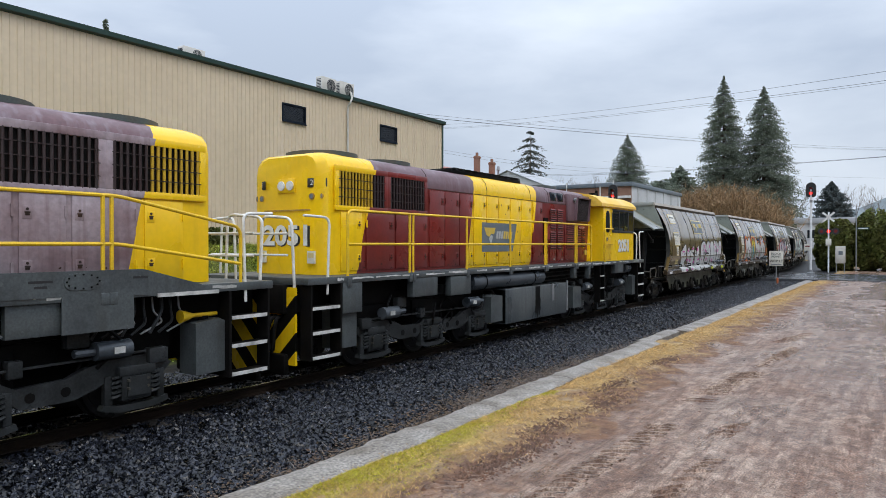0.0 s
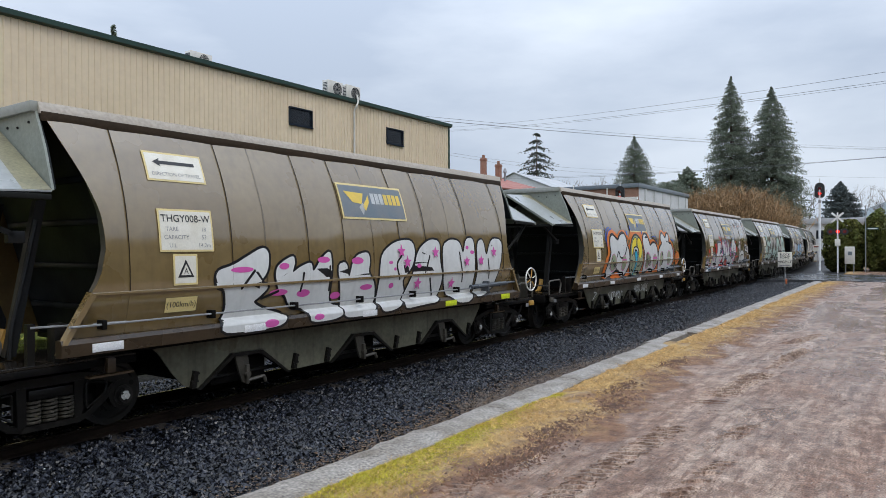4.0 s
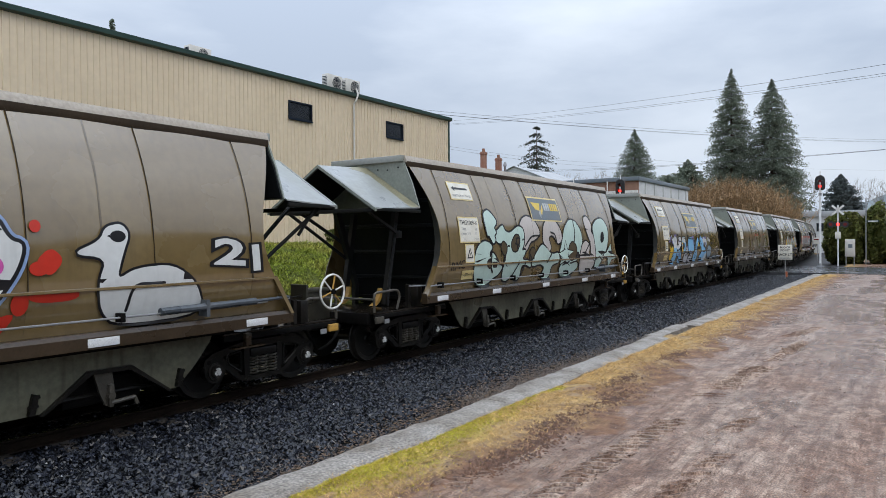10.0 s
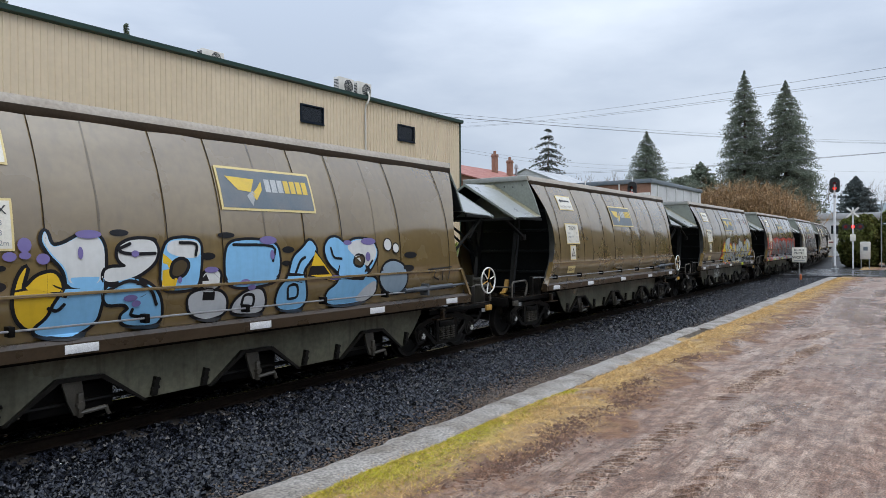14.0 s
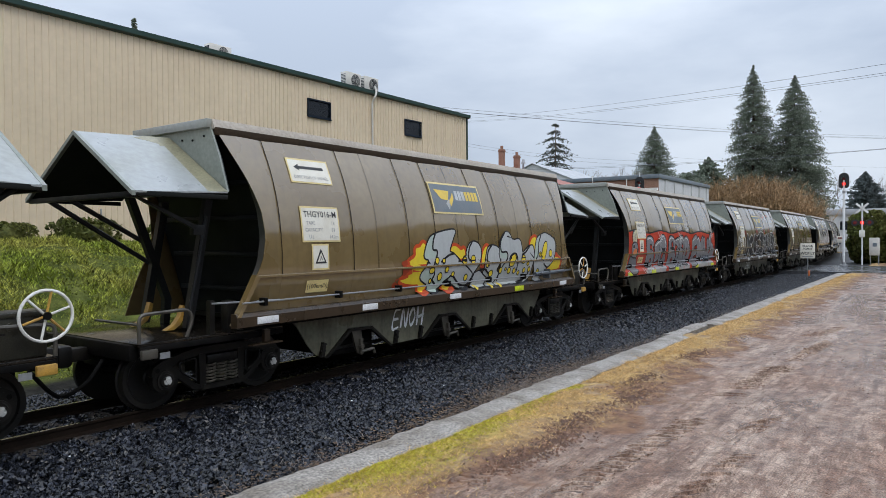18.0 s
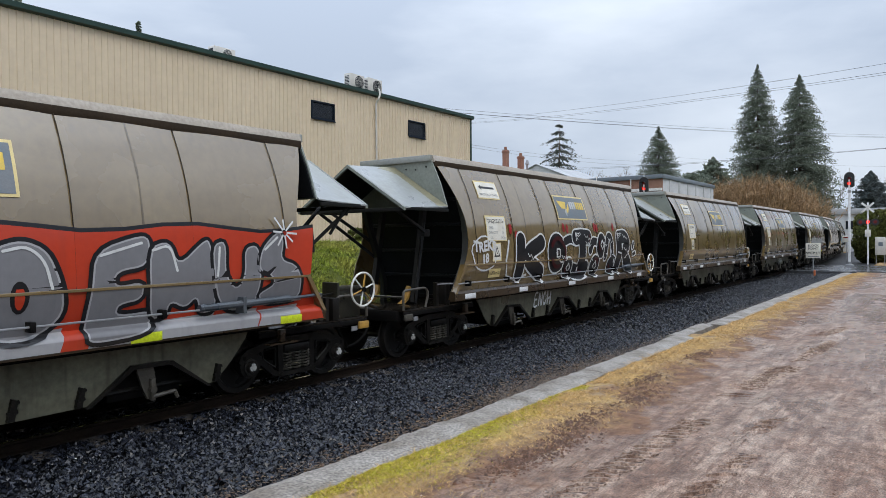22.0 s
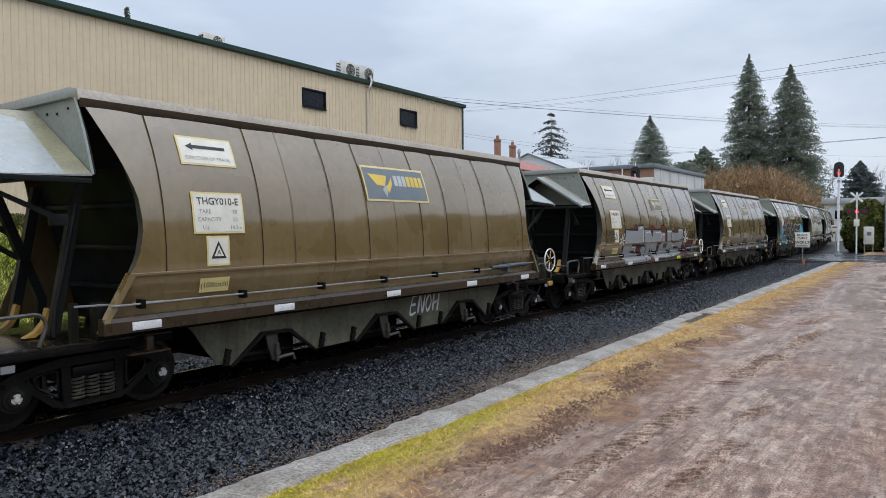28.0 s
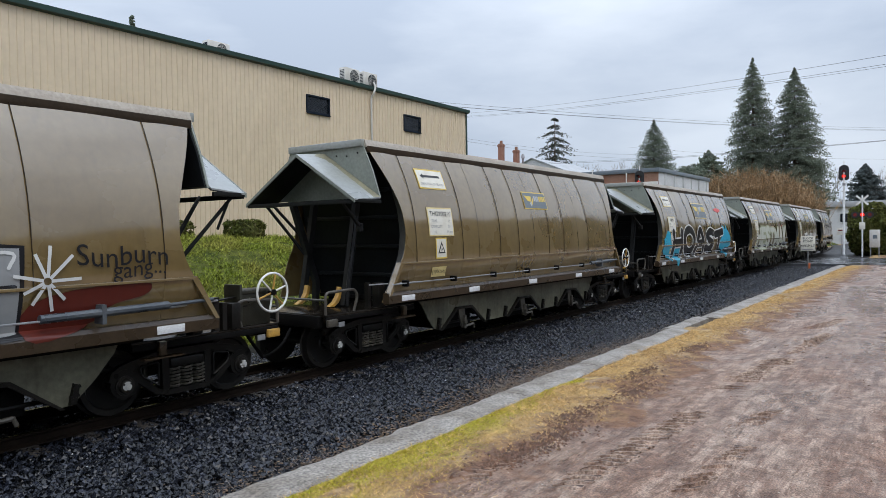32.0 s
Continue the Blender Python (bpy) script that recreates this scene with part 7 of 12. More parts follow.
paint_blob(w, 23, WHITE, [(0.36, 2.13), (0.56, 2.28), (0.94, 2.61), (1.28, 2.58), (1.4, 2.32), (1.55, 2.28), (1.47, 2.01), (1.27, 1.71), (1.09, 1.46), (0.83, 1.28), (0.63, 1.29), (0.41, 1.5), (0.42, 1.62), (0.83, 1.67), (1.06, 2.02), (0.77, 1.99), (0.44, 1.94)], 0.042, label="white graffiti letter with magenta dots")
paint_blob(w, 24, WHITE, [(-4.7, 1.28), (-4.68, 1.49), (-4.55, 1.6), (-4.34, 1.58), (-4.17, 1.46), (-4.18, 1.26)], 0.042, label="white graffiti letter with magenta dots")
paint_blob(w, 25, WHITE, [(-3.71, 1.26), (-3.67, 1.56), (-3.58, 1.74), (-3.35, 1.84), (-3.13, 1.75), (-2.99, 1.52), (-3.12, 1.26)], 0.042, label="white graffiti letter with magenta dots")
paint_line(w, 26, BLACK, [(-2.06, 2.4), (-2.08, 2.16), (-1.83, 2.16)], 0.024)
paint_line(w, 27, BLACK, [(-2.33, 1.76), (-2.06, 1.91), (-1.78, 1.97)], 0.024)
paint_line(w, 28, BLACK, [(-1.49, 2.32), (-1.26, 1.8), (-1.09, 2.07)], 0.024)
paint_line(w, 29, BLACK, [(-0.98, 2.06), (-0.91, 2.38), (-0.69, 2.4)], 0.024)
paint_line(w, 30, BLACK, [(0.77, 1.99), (1.14, 2.32)], 0.024)
paint_line(w, 31, BLACK, [(0.44, 1.91), (0.36, 2.1)], 0.024)
paint_line(w, 32, BLACK, [(0.43, 1.61), (0.82, 1.66), (1.11, 2.02)], 0.024)
paint_line(w, 33, BLACK, [(-0.17, 1.29), (-0.1, 1.53)], 0.024)
paint_line(w, 34, BLACK, [(-0.08, 2.03), (-0.15, 1.76), (-0.25, 1.89)], 0.024)
paint_ovals(w, 35, PINK, [(-1.68, 1.94, 0.09, 0.09), (-1.94, 1.76, 0.09, 0.08), (-2.16, 1.55, 0.07, 0.08), (-3.41, 1.64, 0.07, 0.08), (-3.29, 1.57, 0.03, 0.03), (-4.41, 1.49, 0.05, 0.06), (-0.67, 1.98, 0.07, 0.09), (0.03, 2.07, 0.06, 0.12), (0.2, 2.07, 0.07, 0.12), (0.14, 1.79, 0.07, 0.11), (1.06, 1.8, 0.08, 0.09), (1.27, 2.05, 0.07, 0.09), (0.87, 1.55, 0.08, 0.09), (-4.31, 1.42, 0.02, 0.02)], name="magenta_dot")
paint_line(w, 36, PINK, [(-1.08, 2.32), (-0.91, 2.49), (-0.73, 2.43), (-0.72, 2.26), (-0.9, 2.22), (-1.06, 2.29)], 0.01)
paint_line(w, 37, PINK, [(-0.97, 2.25), (-0.8, 2.48)], 0.01)
paint_line(w, 38, PINK, [(-1.07, 2.36), (-0.72, 2.31)], 0.01)
paint_line(w, 39, PINK, [(-0.9, 2.49), (-0.88, 2.23)], 0.01)
paint_blob(w, 40, WHITE, [(2.02, 2.16), (2.37, 2.31), (2.44, 2.47), (2.64, 2.52), (2.74, 2.39), (2.64, 2.15), (2.55, 1.84), (2.8, 1.98), (3.32, 2.01), (3.66, 1.75), (3.83, 1.33), (2.6, 1.29), (2.39, 1.48), (2.33, 1.81), (2.44, 2.11)], 0.032, name="painted_bird", label="white long-necked painted bird")
paint_ovals(w, 41, BLACK, [(2.59, 2.36, 0.1, 0.07)], name="bird_eye")
paint_line(w, 42, BLACK, [(2.7, 1.47), (2.8, 1.76), (3.18, 1.78)], 0.02)
bubble_piece(w, "21", 3.92, 4.82, 1.92, 2.28, 8, ((0.09, BLACK), (0.03, WHITE)), "white number")
tag_line(w, "TKOOIST", -4.45, 1.14, 0.22, (0.16, 0.30, 0.38), 0.006)

# mint and stone-grey letters with black edges
w = WAGONS[5]
STONE = (0.50, 0.46, 0.43)
paint_blob(w, 1, STONE, [(-1.46, 2.62), (-1.22, 2.82), (-0.93, 2.88), (-0.58, 2.77), (-0.34, 2.45), (-0.65, 2.29), (-0.95, 2.24), (-1.17, 2.01), (-1.31, 2.04), (-1.24, 2.47)], 0.045, label="fat graffiti letter with a black edge")
paint_blob(w, 2, STONE, [(-0.25, 2.27), (-0.16, 2.62), (0.16, 2.85), (0.55, 2.84), (0.87, 2.58), (0.94, 2.3), (0.66, 2.14), (0.38, 2.42), (0.07, 2.36), (0.21, 2.09), (0.12, 1.97), (-0.14, 2.12)], 0.045, label="fat graffiti letter with a black edge")
paint_blob(w, 3, MINT, [(-0.93, 1.7), (-0.72, 1.91), (-0.31, 2.2), (-0.04, 2.05), (0.25, 1.89), (0.67, 1.96), (0.73, 1.68), (0.25, 1.63), (0.28, 1.28), (-0.29, 1.3), (-0.1, 1.58), (-0.44, 1.68), (-0.8, 1.62)], 0.045, label="fat graffiti letter with a black edge")
paint_blob(w, 4, MINT, [(-2.72, 2.36), (-2.6, 2.48), (-2.25, 2.65), (-2.21, 2.51), (-1.98, 2.43), (-1.52, 2.63), (-1.25, 2.55), (-1.28, 2.2), (-1.45, 2.01), (-1.18, 2.06), (-1.42, 1.79), (-1.01, 1.78), (-0.88, 1.59), (-1.24, 1.69), (-1.44, 1.66), (-1.41, 1.35), (-1.63, 1.31), (-1.79, 1.51), (-2, 1.32), (-2.29, 1.35), (-2.31, 1.72), (-2.16, 2.01), (-2.12, 2.16), (-2.29, 2.28), (-2.46, 2.19), (-2.62, 2.26)], 0.045, label="fat graffiti letter with a black edge")
paint_blob(w, 5, MINT, [(-3.58, 1.62), (-3.61, 1.84), (-3.53, 2.05), (-3.37, 2.2), (-3.13, 2.27), (-2.88, 2.2), (-2.81, 2.11), (-2.97, 2.01), (-2.95, 1.87), (-2.82, 2.03), (-2.59, 1.81), (-2.56, 1.73), (-2.33, 1.67), (-2.49, 1.49), (-2.75, 1.41), (-2.83, 1.33), (-3.12, 1.27), (-3.37, 1.32), (-3.53, 1.46)], 0.045, label="fat graffiti letter with a black edge")
paint_blob(w, 6, MINT, [(-3.08, 2.87), (-2.84, 2.97), (-2.7, 2.9), (-2.49, 2.69), (-2.7, 2.57), (-2.59, 2.45), (-2.71, 2.4), (-2.65, 2.27), (-2.78, 2.19), (-2.92, 2.4), (-3, 2.36)], 0.045, label="fat graffiti letter with a black edge")
paint_blob(w, 7, MINT, [(0.94, 2.3), (1.15, 2.62), (1.56, 2.85), (1.97, 2.79), (2.26, 2.5), (2.27, 2.15), (1.95, 1.74), (1.66, 1.64), (1.24, 1.65), (0.93, 1.73), (0.69, 1.92), (0.84, 2.11)], 0.045, label="fat graffiti letter with a black edge")
paint_blob(w, 8, MINT, [(0.77, 1.53), (0.95, 1.66), (1.36, 1.59), (1.91, 1.67), (2.04, 1.5), (1.51, 1.29), (1.05, 1.28), (0.87, 1.36)], 0.045, label="fat graffiti letter with a black edge")
paint_blob(w, 9, STONE, [(2.17, 1.38), (2.04, 1.78), (2.25, 2.15), (2.55, 2.26), (2.83, 2.11), (2.66, 1.83), (2.85, 1.77), (2.9, 2.15), (2.6, 2.58), (2.55, 2.9), (2.85, 2.98), (3.09, 2.73), (2.95, 2.51), (3.2, 2.36), (3.23, 1.7), (3.12, 1.39), (2.5, 1.29)], 0.045, label="fat graffiti letter with a black edge")
paint_blob(w, 10, MINT, [(3.18, 2.36), (3.11, 2.66), (3.57, 2.89), (4.07, 2.93), (4.36, 2.64), (4.27, 2.21), (4, 1.86), (3.62, 1.53), (3.55, 1.37), (3.28, 1.41), (3.26, 1.92)], 0.045, label="fat graffiti letter with a black edge")
paint_blob(w, 11, (0.085, 0.062, 0.034), [(1.27, 1.81), (1.33, 2.1), (1.6, 2.24), (1.85, 2.09), (1.84, 1.82), (1.53, 1.7)], 0.035, name="letter_eye")
paint_blob(w, 12, (0.085, 0.062, 0.034), [(-2.45, 2.12), (-2.32, 2.26), (-2.15, 2.16), (-2.19, 1.99), (-2.31, 1.92)], 0.035, name="letter_eye")
paint_blob(w, 13, (0.085, 0.062, 0.034), [(-1.92, 2.05), (-1.93, 2.21), (-1.71, 2.41), (-1.5, 2.38), (-1.54, 2.15), (-1.71, 2)], 0.035, name="letter_eye")
paint_blob(w, 14, (0.085, 0.062, 0.034), [(-1.04, 1.78), (-1.04, 1.98), (-0.85, 2.11), (-0.71, 2.02), (-0.83, 1.83)], 0.035, name="letter_eye")
paint_blob(w, 15, (0.085, 0.062, 0.034), [(-3.07, 1.74), (-3.02, 1.83), (-2.89, 1.85), (-2.88, 1.64)], 0.035, name="letter_eye")
paint_blob(w, 16, MINT, [(0.65, 1.91), (0.98, 1.98), (1.12, 2.24), (1.22, 2), (1.61, 1.96), (1.27, 1.83), (1.44, 1.58), (1.08, 1.72), (0.77, 1.62), (0.89, 1.82)], 0.035, sharp=True, name="painted_star", label="mint painted star")
paint_blob(w, 17, MINT, [(3.72, 1.83), (4.1, 1.88), (4.46, 2.14), (4.54, 1.85), (5.02, 1.71), (4.58, 1.65), (4.42, 1.41), (4.23, 1.7)], 0.03, sharp=True, name="painted_star", label="mint painted star")
paint_blob(w, 18, BLACK, [(3.63, 2.2), (3.72, 2.48), (3.96, 2.53), (3.97, 2.29), (3.79, 2.17)], name="letter_eye")
paint_line(w, 19, BLACK, [(-1.69, 2.31), (-1.52, 2.33), (-1.57, 2.17), (-1.74, 2.2)], 0.024)
paint_line(w, 20, BLACK, [(-1.69, 2.28), (-1.63, 2.05)], 0.024)
paint_line(w, 21, BLACK, [(0.25, 2.48), (0.47, 2.42), (0.56, 2.24)], 0.024)
paint_line(w, 22, BLACK, [(1.77, 2.83), (1.79, 2.5), (1.7, 2.23)], 0.024)
paint_line(w, 23, BLACK, [(2.4, 1.87), (2.84, 2.22)], 0.024)
paint_line(w, 24, BLACK, [(-1.24, 2.14), (-0.87, 2.36), (-0.41, 2.39)], 0.024)
paint_line(w, 25, BLACK, [(-2.87, 2.03), (-2.89, 1.71), (-2.79, 1.56)], 0.024)
paint_line(w, 26, BLACK, [(-2.33, 1.67), (-2.31, 1.87)], 0.024)
paint_line(w, 27, BLACK, [(-1.58, 1.73), (-1.79, 1.48)], 0.024)
paint_line(w, 28, BLACK, [(-1.25, 1.71), (-1.44, 1.35)], 0.024)
paint_line(w, 29, BLACK, [(-0.04, 1.71), (0.2, 1.91)], 0.024)
paint_line(w, 30, BLACK, [(0.96, 1.6), (1.34, 1.68)], 0.024)
tag_line(w, "RMC", -4.25, 1.75, 0.26, BLACK, 0.006)

# pale blue and white letters with gold and violet
w = WAGONS[6]
GOLD, PALE = (0.70, 0.45, 0.03), (0.50, 0.52, 0.54)
paint_ovals(w, 1, BLACK, [(-4.16, 1.96, 0.1, 0.05), (-3.99, 1.74, 0.14, 0.05), (-3.55, 1.86, 0.13, 0.06), (-2.19, 2.43, 0.12, 0.04), (-0.68, 2.41, 0.14, 0.04), (-0.99, 2.13, 0.12, 0.05), (0.41, 2.2, 0.12, 0.05), (0.36, 2, 0.09, 0.04), (3.35, 2.07, 0.19, 0.06), (3.27, 1.83, 0.18, 0.06), (-3.47, 2.05, 0.05, 0.03), (-1.77, 2.34, 0.06, 0.04)], name="black_patch")
paint_blob(w, 2, GOLD, [(-3.21, 2.09), (-3.31, 1.95), (-3.36, 1.73), (-3.31, 1.52), (-3.18, 1.38), (-2.99, 1.42), (-2.84, 1.63), (-2.88, 1.91), (-2.96, 2), (-3.12, 1.96), (-3.24, 1.83), (-3.29, 1.83)], 0.04, label="fat graffiti letter with a black edge")
paint_blob(w, 3, BLUE, [(-3.02, 2.47), (-3.07, 2.34), (-2.98, 2.18), (-2.84, 2.03), (-2.8, 1.84), (-2.93, 1.65), (-2.98, 1.49), (-3.14, 1.36), (-3.01, 1.29), (-2.69, 1.26), (-2.45, 1.4), (-2.42, 1.6), (-2.4, 1.79), (-2.37, 2.24), (-2.43, 2.39), (-2.6, 2.43), (-2.84, 2.29), (-2.97, 2.27)], 0.04, label="fat graffiti letter with a black edge")
paint_blob(w, 4, WHITE, [(-3.02, 2.46), (-3.06, 2.34), (-2.95, 2.17), (-2.82, 2.03), (-2.79, 1.84), (-2.4, 1.84), (-2.37, 2.24), (-2.44, 2.38), (-2.6, 2.42), (-2.84, 2.29), (-2.97, 2.26)], name="white_fill")
paint_blob(w, 5, BLUE, [(-2.4, 1.79), (-2.09, 1.92), (-1.8, 1.79), (-1.66, 1.6), (-1.62, 1.3), (-1.95, 1.3), (-2.13, 1.35), (-2.16, 1.45), (-2.05, 1.52), (-2.13, 1.6), (-2.37, 1.59)], 0.04, label="fat graffiti letter with a black edge")
paint_blob(w, 6, WHITE, [(-2.39, 2.02), (-2.09, 2.02), (-2.22, 2.11), (-2.22, 2.26), (-2.06, 2.35), (-1.77, 2.35), (-1.7, 2.22), (-1.77, 2.05), (-2.03, 1.89), (-2.4, 1.84)], 0.04, label="fat graffiti letter with a black edge")
paint_blob(w, 7, BLUE, [(-1.68, 1.72), (-1.66, 2.13), (-1.57, 2.34), (-1.32, 2.37), (-1.09, 2.34), (-1.1, 2.06), (-1.15, 1.74), (-1.35, 1.7)], 0.04, label="fat graffiti letter with a black edge")
paint_blob(w, 8, GOLD, [(-1.67, 1.72), (-1.64, 2.18), (-1.41, 1.99), (-1.49, 1.71)], sharp=True, name="gold_wedge")
paint_blob(w, 9, WHITE, [(-1.56, 2.33), (-1.32, 2.35), (-1.1, 2.33), (-1.11, 2.12), (-1.34, 2.11), (-1.6, 2.19)], name="white_fill")
paint_blob(w, 10, (0.075, 0.055, 0.03), [(-1.53, 1.91), (-1.5, 2.05), (-1.38, 2.1), (-1.29, 2.04), (-1.35, 1.92), (-1.46, 1.88)], 0.045, name="letter_eye")
paint_blob(w, 11, PALE, [(-1.22, 1.38), (-1.29, 1.61), (-1.13, 1.69), (-0.8, 1.66), (-0.67, 1.54), (-0.66, 1.34), (-0.97, 1.28)], 0.04, label="fat graffiti letter with a black edge")
paint_blob(w, 12, WHITE, [(-1.09, 1.69), (-1.08, 1.91), (-0.87, 1.95), (-0.8, 1.89), (-0.84, 1.69)], 0.04, label="fat graffiti letter with a black edge")
paint_blob(w, 13, BLACK, [(-1.06, 1.55), (-1.06, 1.66), (-0.88, 1.65), (-0.87, 1.54)], sharp=True, name="letter_eye")
paint_blob(w, 14, PALE, [(-0.58, 1.33), (-0.54, 1.5), (-0.33, 1.64), (-0.08, 1.65), (0.02, 1.44), (-0.05, 1.29)], 0.045, label="fat graffiti letter with a black edge")
paint_blob(w, 15, BLUE, [(-0.72, 1.77), (-0.72, 2.11), (-0.65, 2.31), (-0.32, 2.35), (0.19, 2.31), (0.24, 2.03), (0.18, 1.76), (-0.09, 1.7), (-0.51, 1.69)], 0.04, label="fat graffiti letter with a black edge")
paint_line(w, 16, BLACK, [(-0.41, 1.45), (-0.38, 1.57), (-0.23, 1.56), (-0.21, 1.42), (-0.33, 1.39)], 0.022)
paint_blob(w, 17, BLUE, [(0.2, 1.42), (0.23, 1.64), (0.39, 1.78), (0.49, 2.09), (0.69, 2.21), (0.86, 2.37), (1.01, 2.18), (0.82, 2.02), (0.67, 1.87), (0.73, 1.71), (0.82, 1.45), (0.73, 1.29), (0.33, 1.3)], 0.04, label="fat graffiti letter with a black edge")
paint_blob(w, 18, GOLD, [(0.95, 2.16), (1.4, 1.68), (0.8, 1.81)], 0.03, sharp=True, name="gold_wedge")
paint_line(w, 19, BLACK, [(0.43, 1.47), (0.41, 1.65), (0.57, 1.66), (0.61, 1.49), (0.46, 1.46)], 0.022)
paint_line(w, 20, BLACK, [(0.53, 1.84), (0.63, 2.02), (0.73, 2.08)], 0.022)
paint_blob(w, 21, BLUE, [(1.25, 1.35), (1.23, 1.52), (1.46, 1.64), (1.48, 1.81), (1.22, 1.98), (1.14, 2.21), (1.26, 2.37), (1.45, 2.39), (1.62, 2.27), (1.91, 2.37), (2.31, 2.34), (2.44, 2.12), (2.27, 1.88), (2.04, 1.72), (2.4, 1.7), (2.44, 1.42), (2.12, 1.3), (1.43, 1.29)], 0.04, label="fat graffiti letter with a black edge")
paint_blob(w, 22, WHITE, [(1.61, 2.23), (1.91, 2.36), (2.31, 2.33), (2.42, 2.12), (2.21, 1.88), (2, 1.96)], name="white_fill")
paint_blob(w, 23, (0.075, 0.055, 0.03), [(1.81, 1.95), (1.88, 2.09), (2.08, 2.06), (2, 1.9)], 0.04, name="letter_eye")
paint_blob(w, 24, PALE, [(1.89, 1.33), (2.13, 1.56), (2.4, 1.67), (2.44, 1.42), (2.17, 1.29)], name="white_fill")
paint_blob(w, 25, (0.25, 0.33, 0.40), [(2.46, 1.7), (2.57, 1.91), (2.82, 1.99), (3.14, 1.89), (3.29, 1.59), (3.14, 1.38), (2.75, 1.42), (2.57, 1.55)], 0.04, label="fat graffiti letter with a black edge")
paint_ovals(w, 26, WHITE, [(2.7, 2.26, 0.1, 0.1), (2.92, 2.2, 0.08, 0.08)], rim=BLACK, edge=0.022, name="white_toe")
paint_line(w, 27, BLACK, [(-2.07, 2.3), (-2.21, 2.23), (-2.08, 2.18), (-1.75, 2.18)], 0.02)
paint_line(w, 28, BLACK, [(-1.4, 2.31), (-1.17, 2.29), (-1.18, 2.15)], 0.02)
paint_line(w, 29, BLACK, [(-0.58, 2.28), (0.1, 2.25), (0.1, 2.04)], 0.02)
paint_line(w, 30, BLACK, [(-2.84, 1.63), (-2.91, 1.57), (-3, 1.6)], 0.02)
paint_line(w, 31, BLACK, [(-2.4, 1.74), (-2.09, 1.86), (-1.83, 1.74), (-1.72, 1.55)], 0.02)
paint_line(w, 32, BLACK, [(1.29, 2.21), (1.35, 2.07), (1.52, 2.04)], 0.02)
paint_line(w, 33, BLACK, [(2.27, 1.99), (2.09, 1.82)], 0.02)
paint_line(w, 34, BLACK, [(-1.83, 1.4), (-2.03, 1.44), (-2.03, 1.51)], 0.02)
paint_ovals(w, 35, VIOLET, [(-2.56, 2.41, 0.15, 0.05), (-2.66, 2.2, 0.03, 0.07), (-3.24, 2.29, 0.07, 0.08), (-3.06, 2.14, 0.07, 0.06), (-3.39, 2.17, 0.07, 0.05), (-3.24, 2.18, 0.06, 0.04), (-2.01, 2.18, 0.05, 0.04), (-2.07, 1.65, 0.09, 0.04), (-1.99, 1.58, 0.06, 0.04), (-0.95, 1.95, 0.11, 0.04), (0.03, 2.34, 0.16, 0.06), (0.09, 2.13, 0.04, 0.07), (2.19, 2.32, 0.19, 0.06), (2.16, 2.06, 0.06, 0.08), (-1.42, 1.84, 0.03, 0.04), (-0.4, 1.76, 0.09, 0.04), (-0.28, 1.68, 0.07, 0.04), (1.37, 1.74, 0.13, 0.04), (1.68, 2.3, 0.1, 0.04)], name="violet_drip")
paint_line(w, 36, BLACK, [(-4.87, 1.91), (-4.91, 1.52), (-4.83, 1.52)], 0.014)
paint_line(w, 37, BLACK, [(-4.81, 1.85), (-4.71, 1.59), (-4.61, 1.38)], 0.014)
paint_line(w, 38, BLACK, [(-4.66, 1.63), (-4.52, 1.74), (-4.54, 1.55)], 0.014)
paint_line(w, 39, BLACK, [(-4.35, 1.63), (-4.3, 1.73), (-4.23, 1.67), (-4.27, 1.59), (-4.35, 1.63)], 0.014)
paint_line(w, 40, BLACK, [(-4.58, 1.82), (-4.48, 1.94), (-4.31, 1.72)], 0.014)
paint_line(w, 41, BLACK, [(3.9, 1.72), (4.11, 1.75), (4.08, 1.64), (4.26, 1.57)], 0.014)
paint_line(w, 42, BLACK, [(4.35, 1.71), (4.38, 1.56)], 0.014)
paint_line(w, 43, BLACK, [(4.57, 1.74), (4.59, 1.58)], 0.014)
paint_line(w, 44, BLACK, [(3.87, 1.78), (4.64, 1.81)], 0.014)

# silver-green letters with yellow dots on flames
w = WAGONS[8]
paint_blob(w, 1, (0.34, 0.05, 0.02), [(-1.83, 1.87), (-1.44, 1.92), (-1.58, 1.76), (-1.45, 1.64), (-1.64, 1.59), (-1.87, 1.57), (-1.96, 1.51), (-1.61, 1.39), (-1.97, 1.38), (-2.02, 1.47), (-1.74, 1.6), (-1.75, 1.75)], name="red_flame")
paint_blob(w, 2, (0.72, 0.55, 0.04), [(-1.62, 1.85), (-1.39, 1.94), (-1.4, 2.1), (-1.25, 2.11), (-1.17, 2.2), (-1.07, 2.15), (-1.04, 1.91), (-0.97, 1.88), (-1.17, 1.61), (-1.14, 1.49), (-0.95, 1.41), (-1.02, 1.31), (-1.18, 1.26), (-1.23, 1.34), (-1.22, 1.43), (-1.41, 1.43), (-1.69, 1.47), (-1.81, 1.53), (-1.66, 1.54), (-1.55, 1.58), (-1.6, 1.6), (-1.45, 1.64), (-1.53, 1.74), (-1.41, 1.75), (-1.58, 1.8)], 0.07, rim=(0.5, 0.07, 0.02), name="yellow_flame")
paint_blob(w, 3, (0.72, 0.55, 0.04), [(-0.29, 2.03), (-0.22, 2.13), (-0.06, 2.11), (0.08, 2.02), (0.18, 2.08), (0.22, 1.98), (0.22, 1.9), (0.05, 1.86), (-0.02, 1.9), (-0.2, 2)], 0.07, rim=(0.5, 0.07, 0.02), name="yellow_flame")
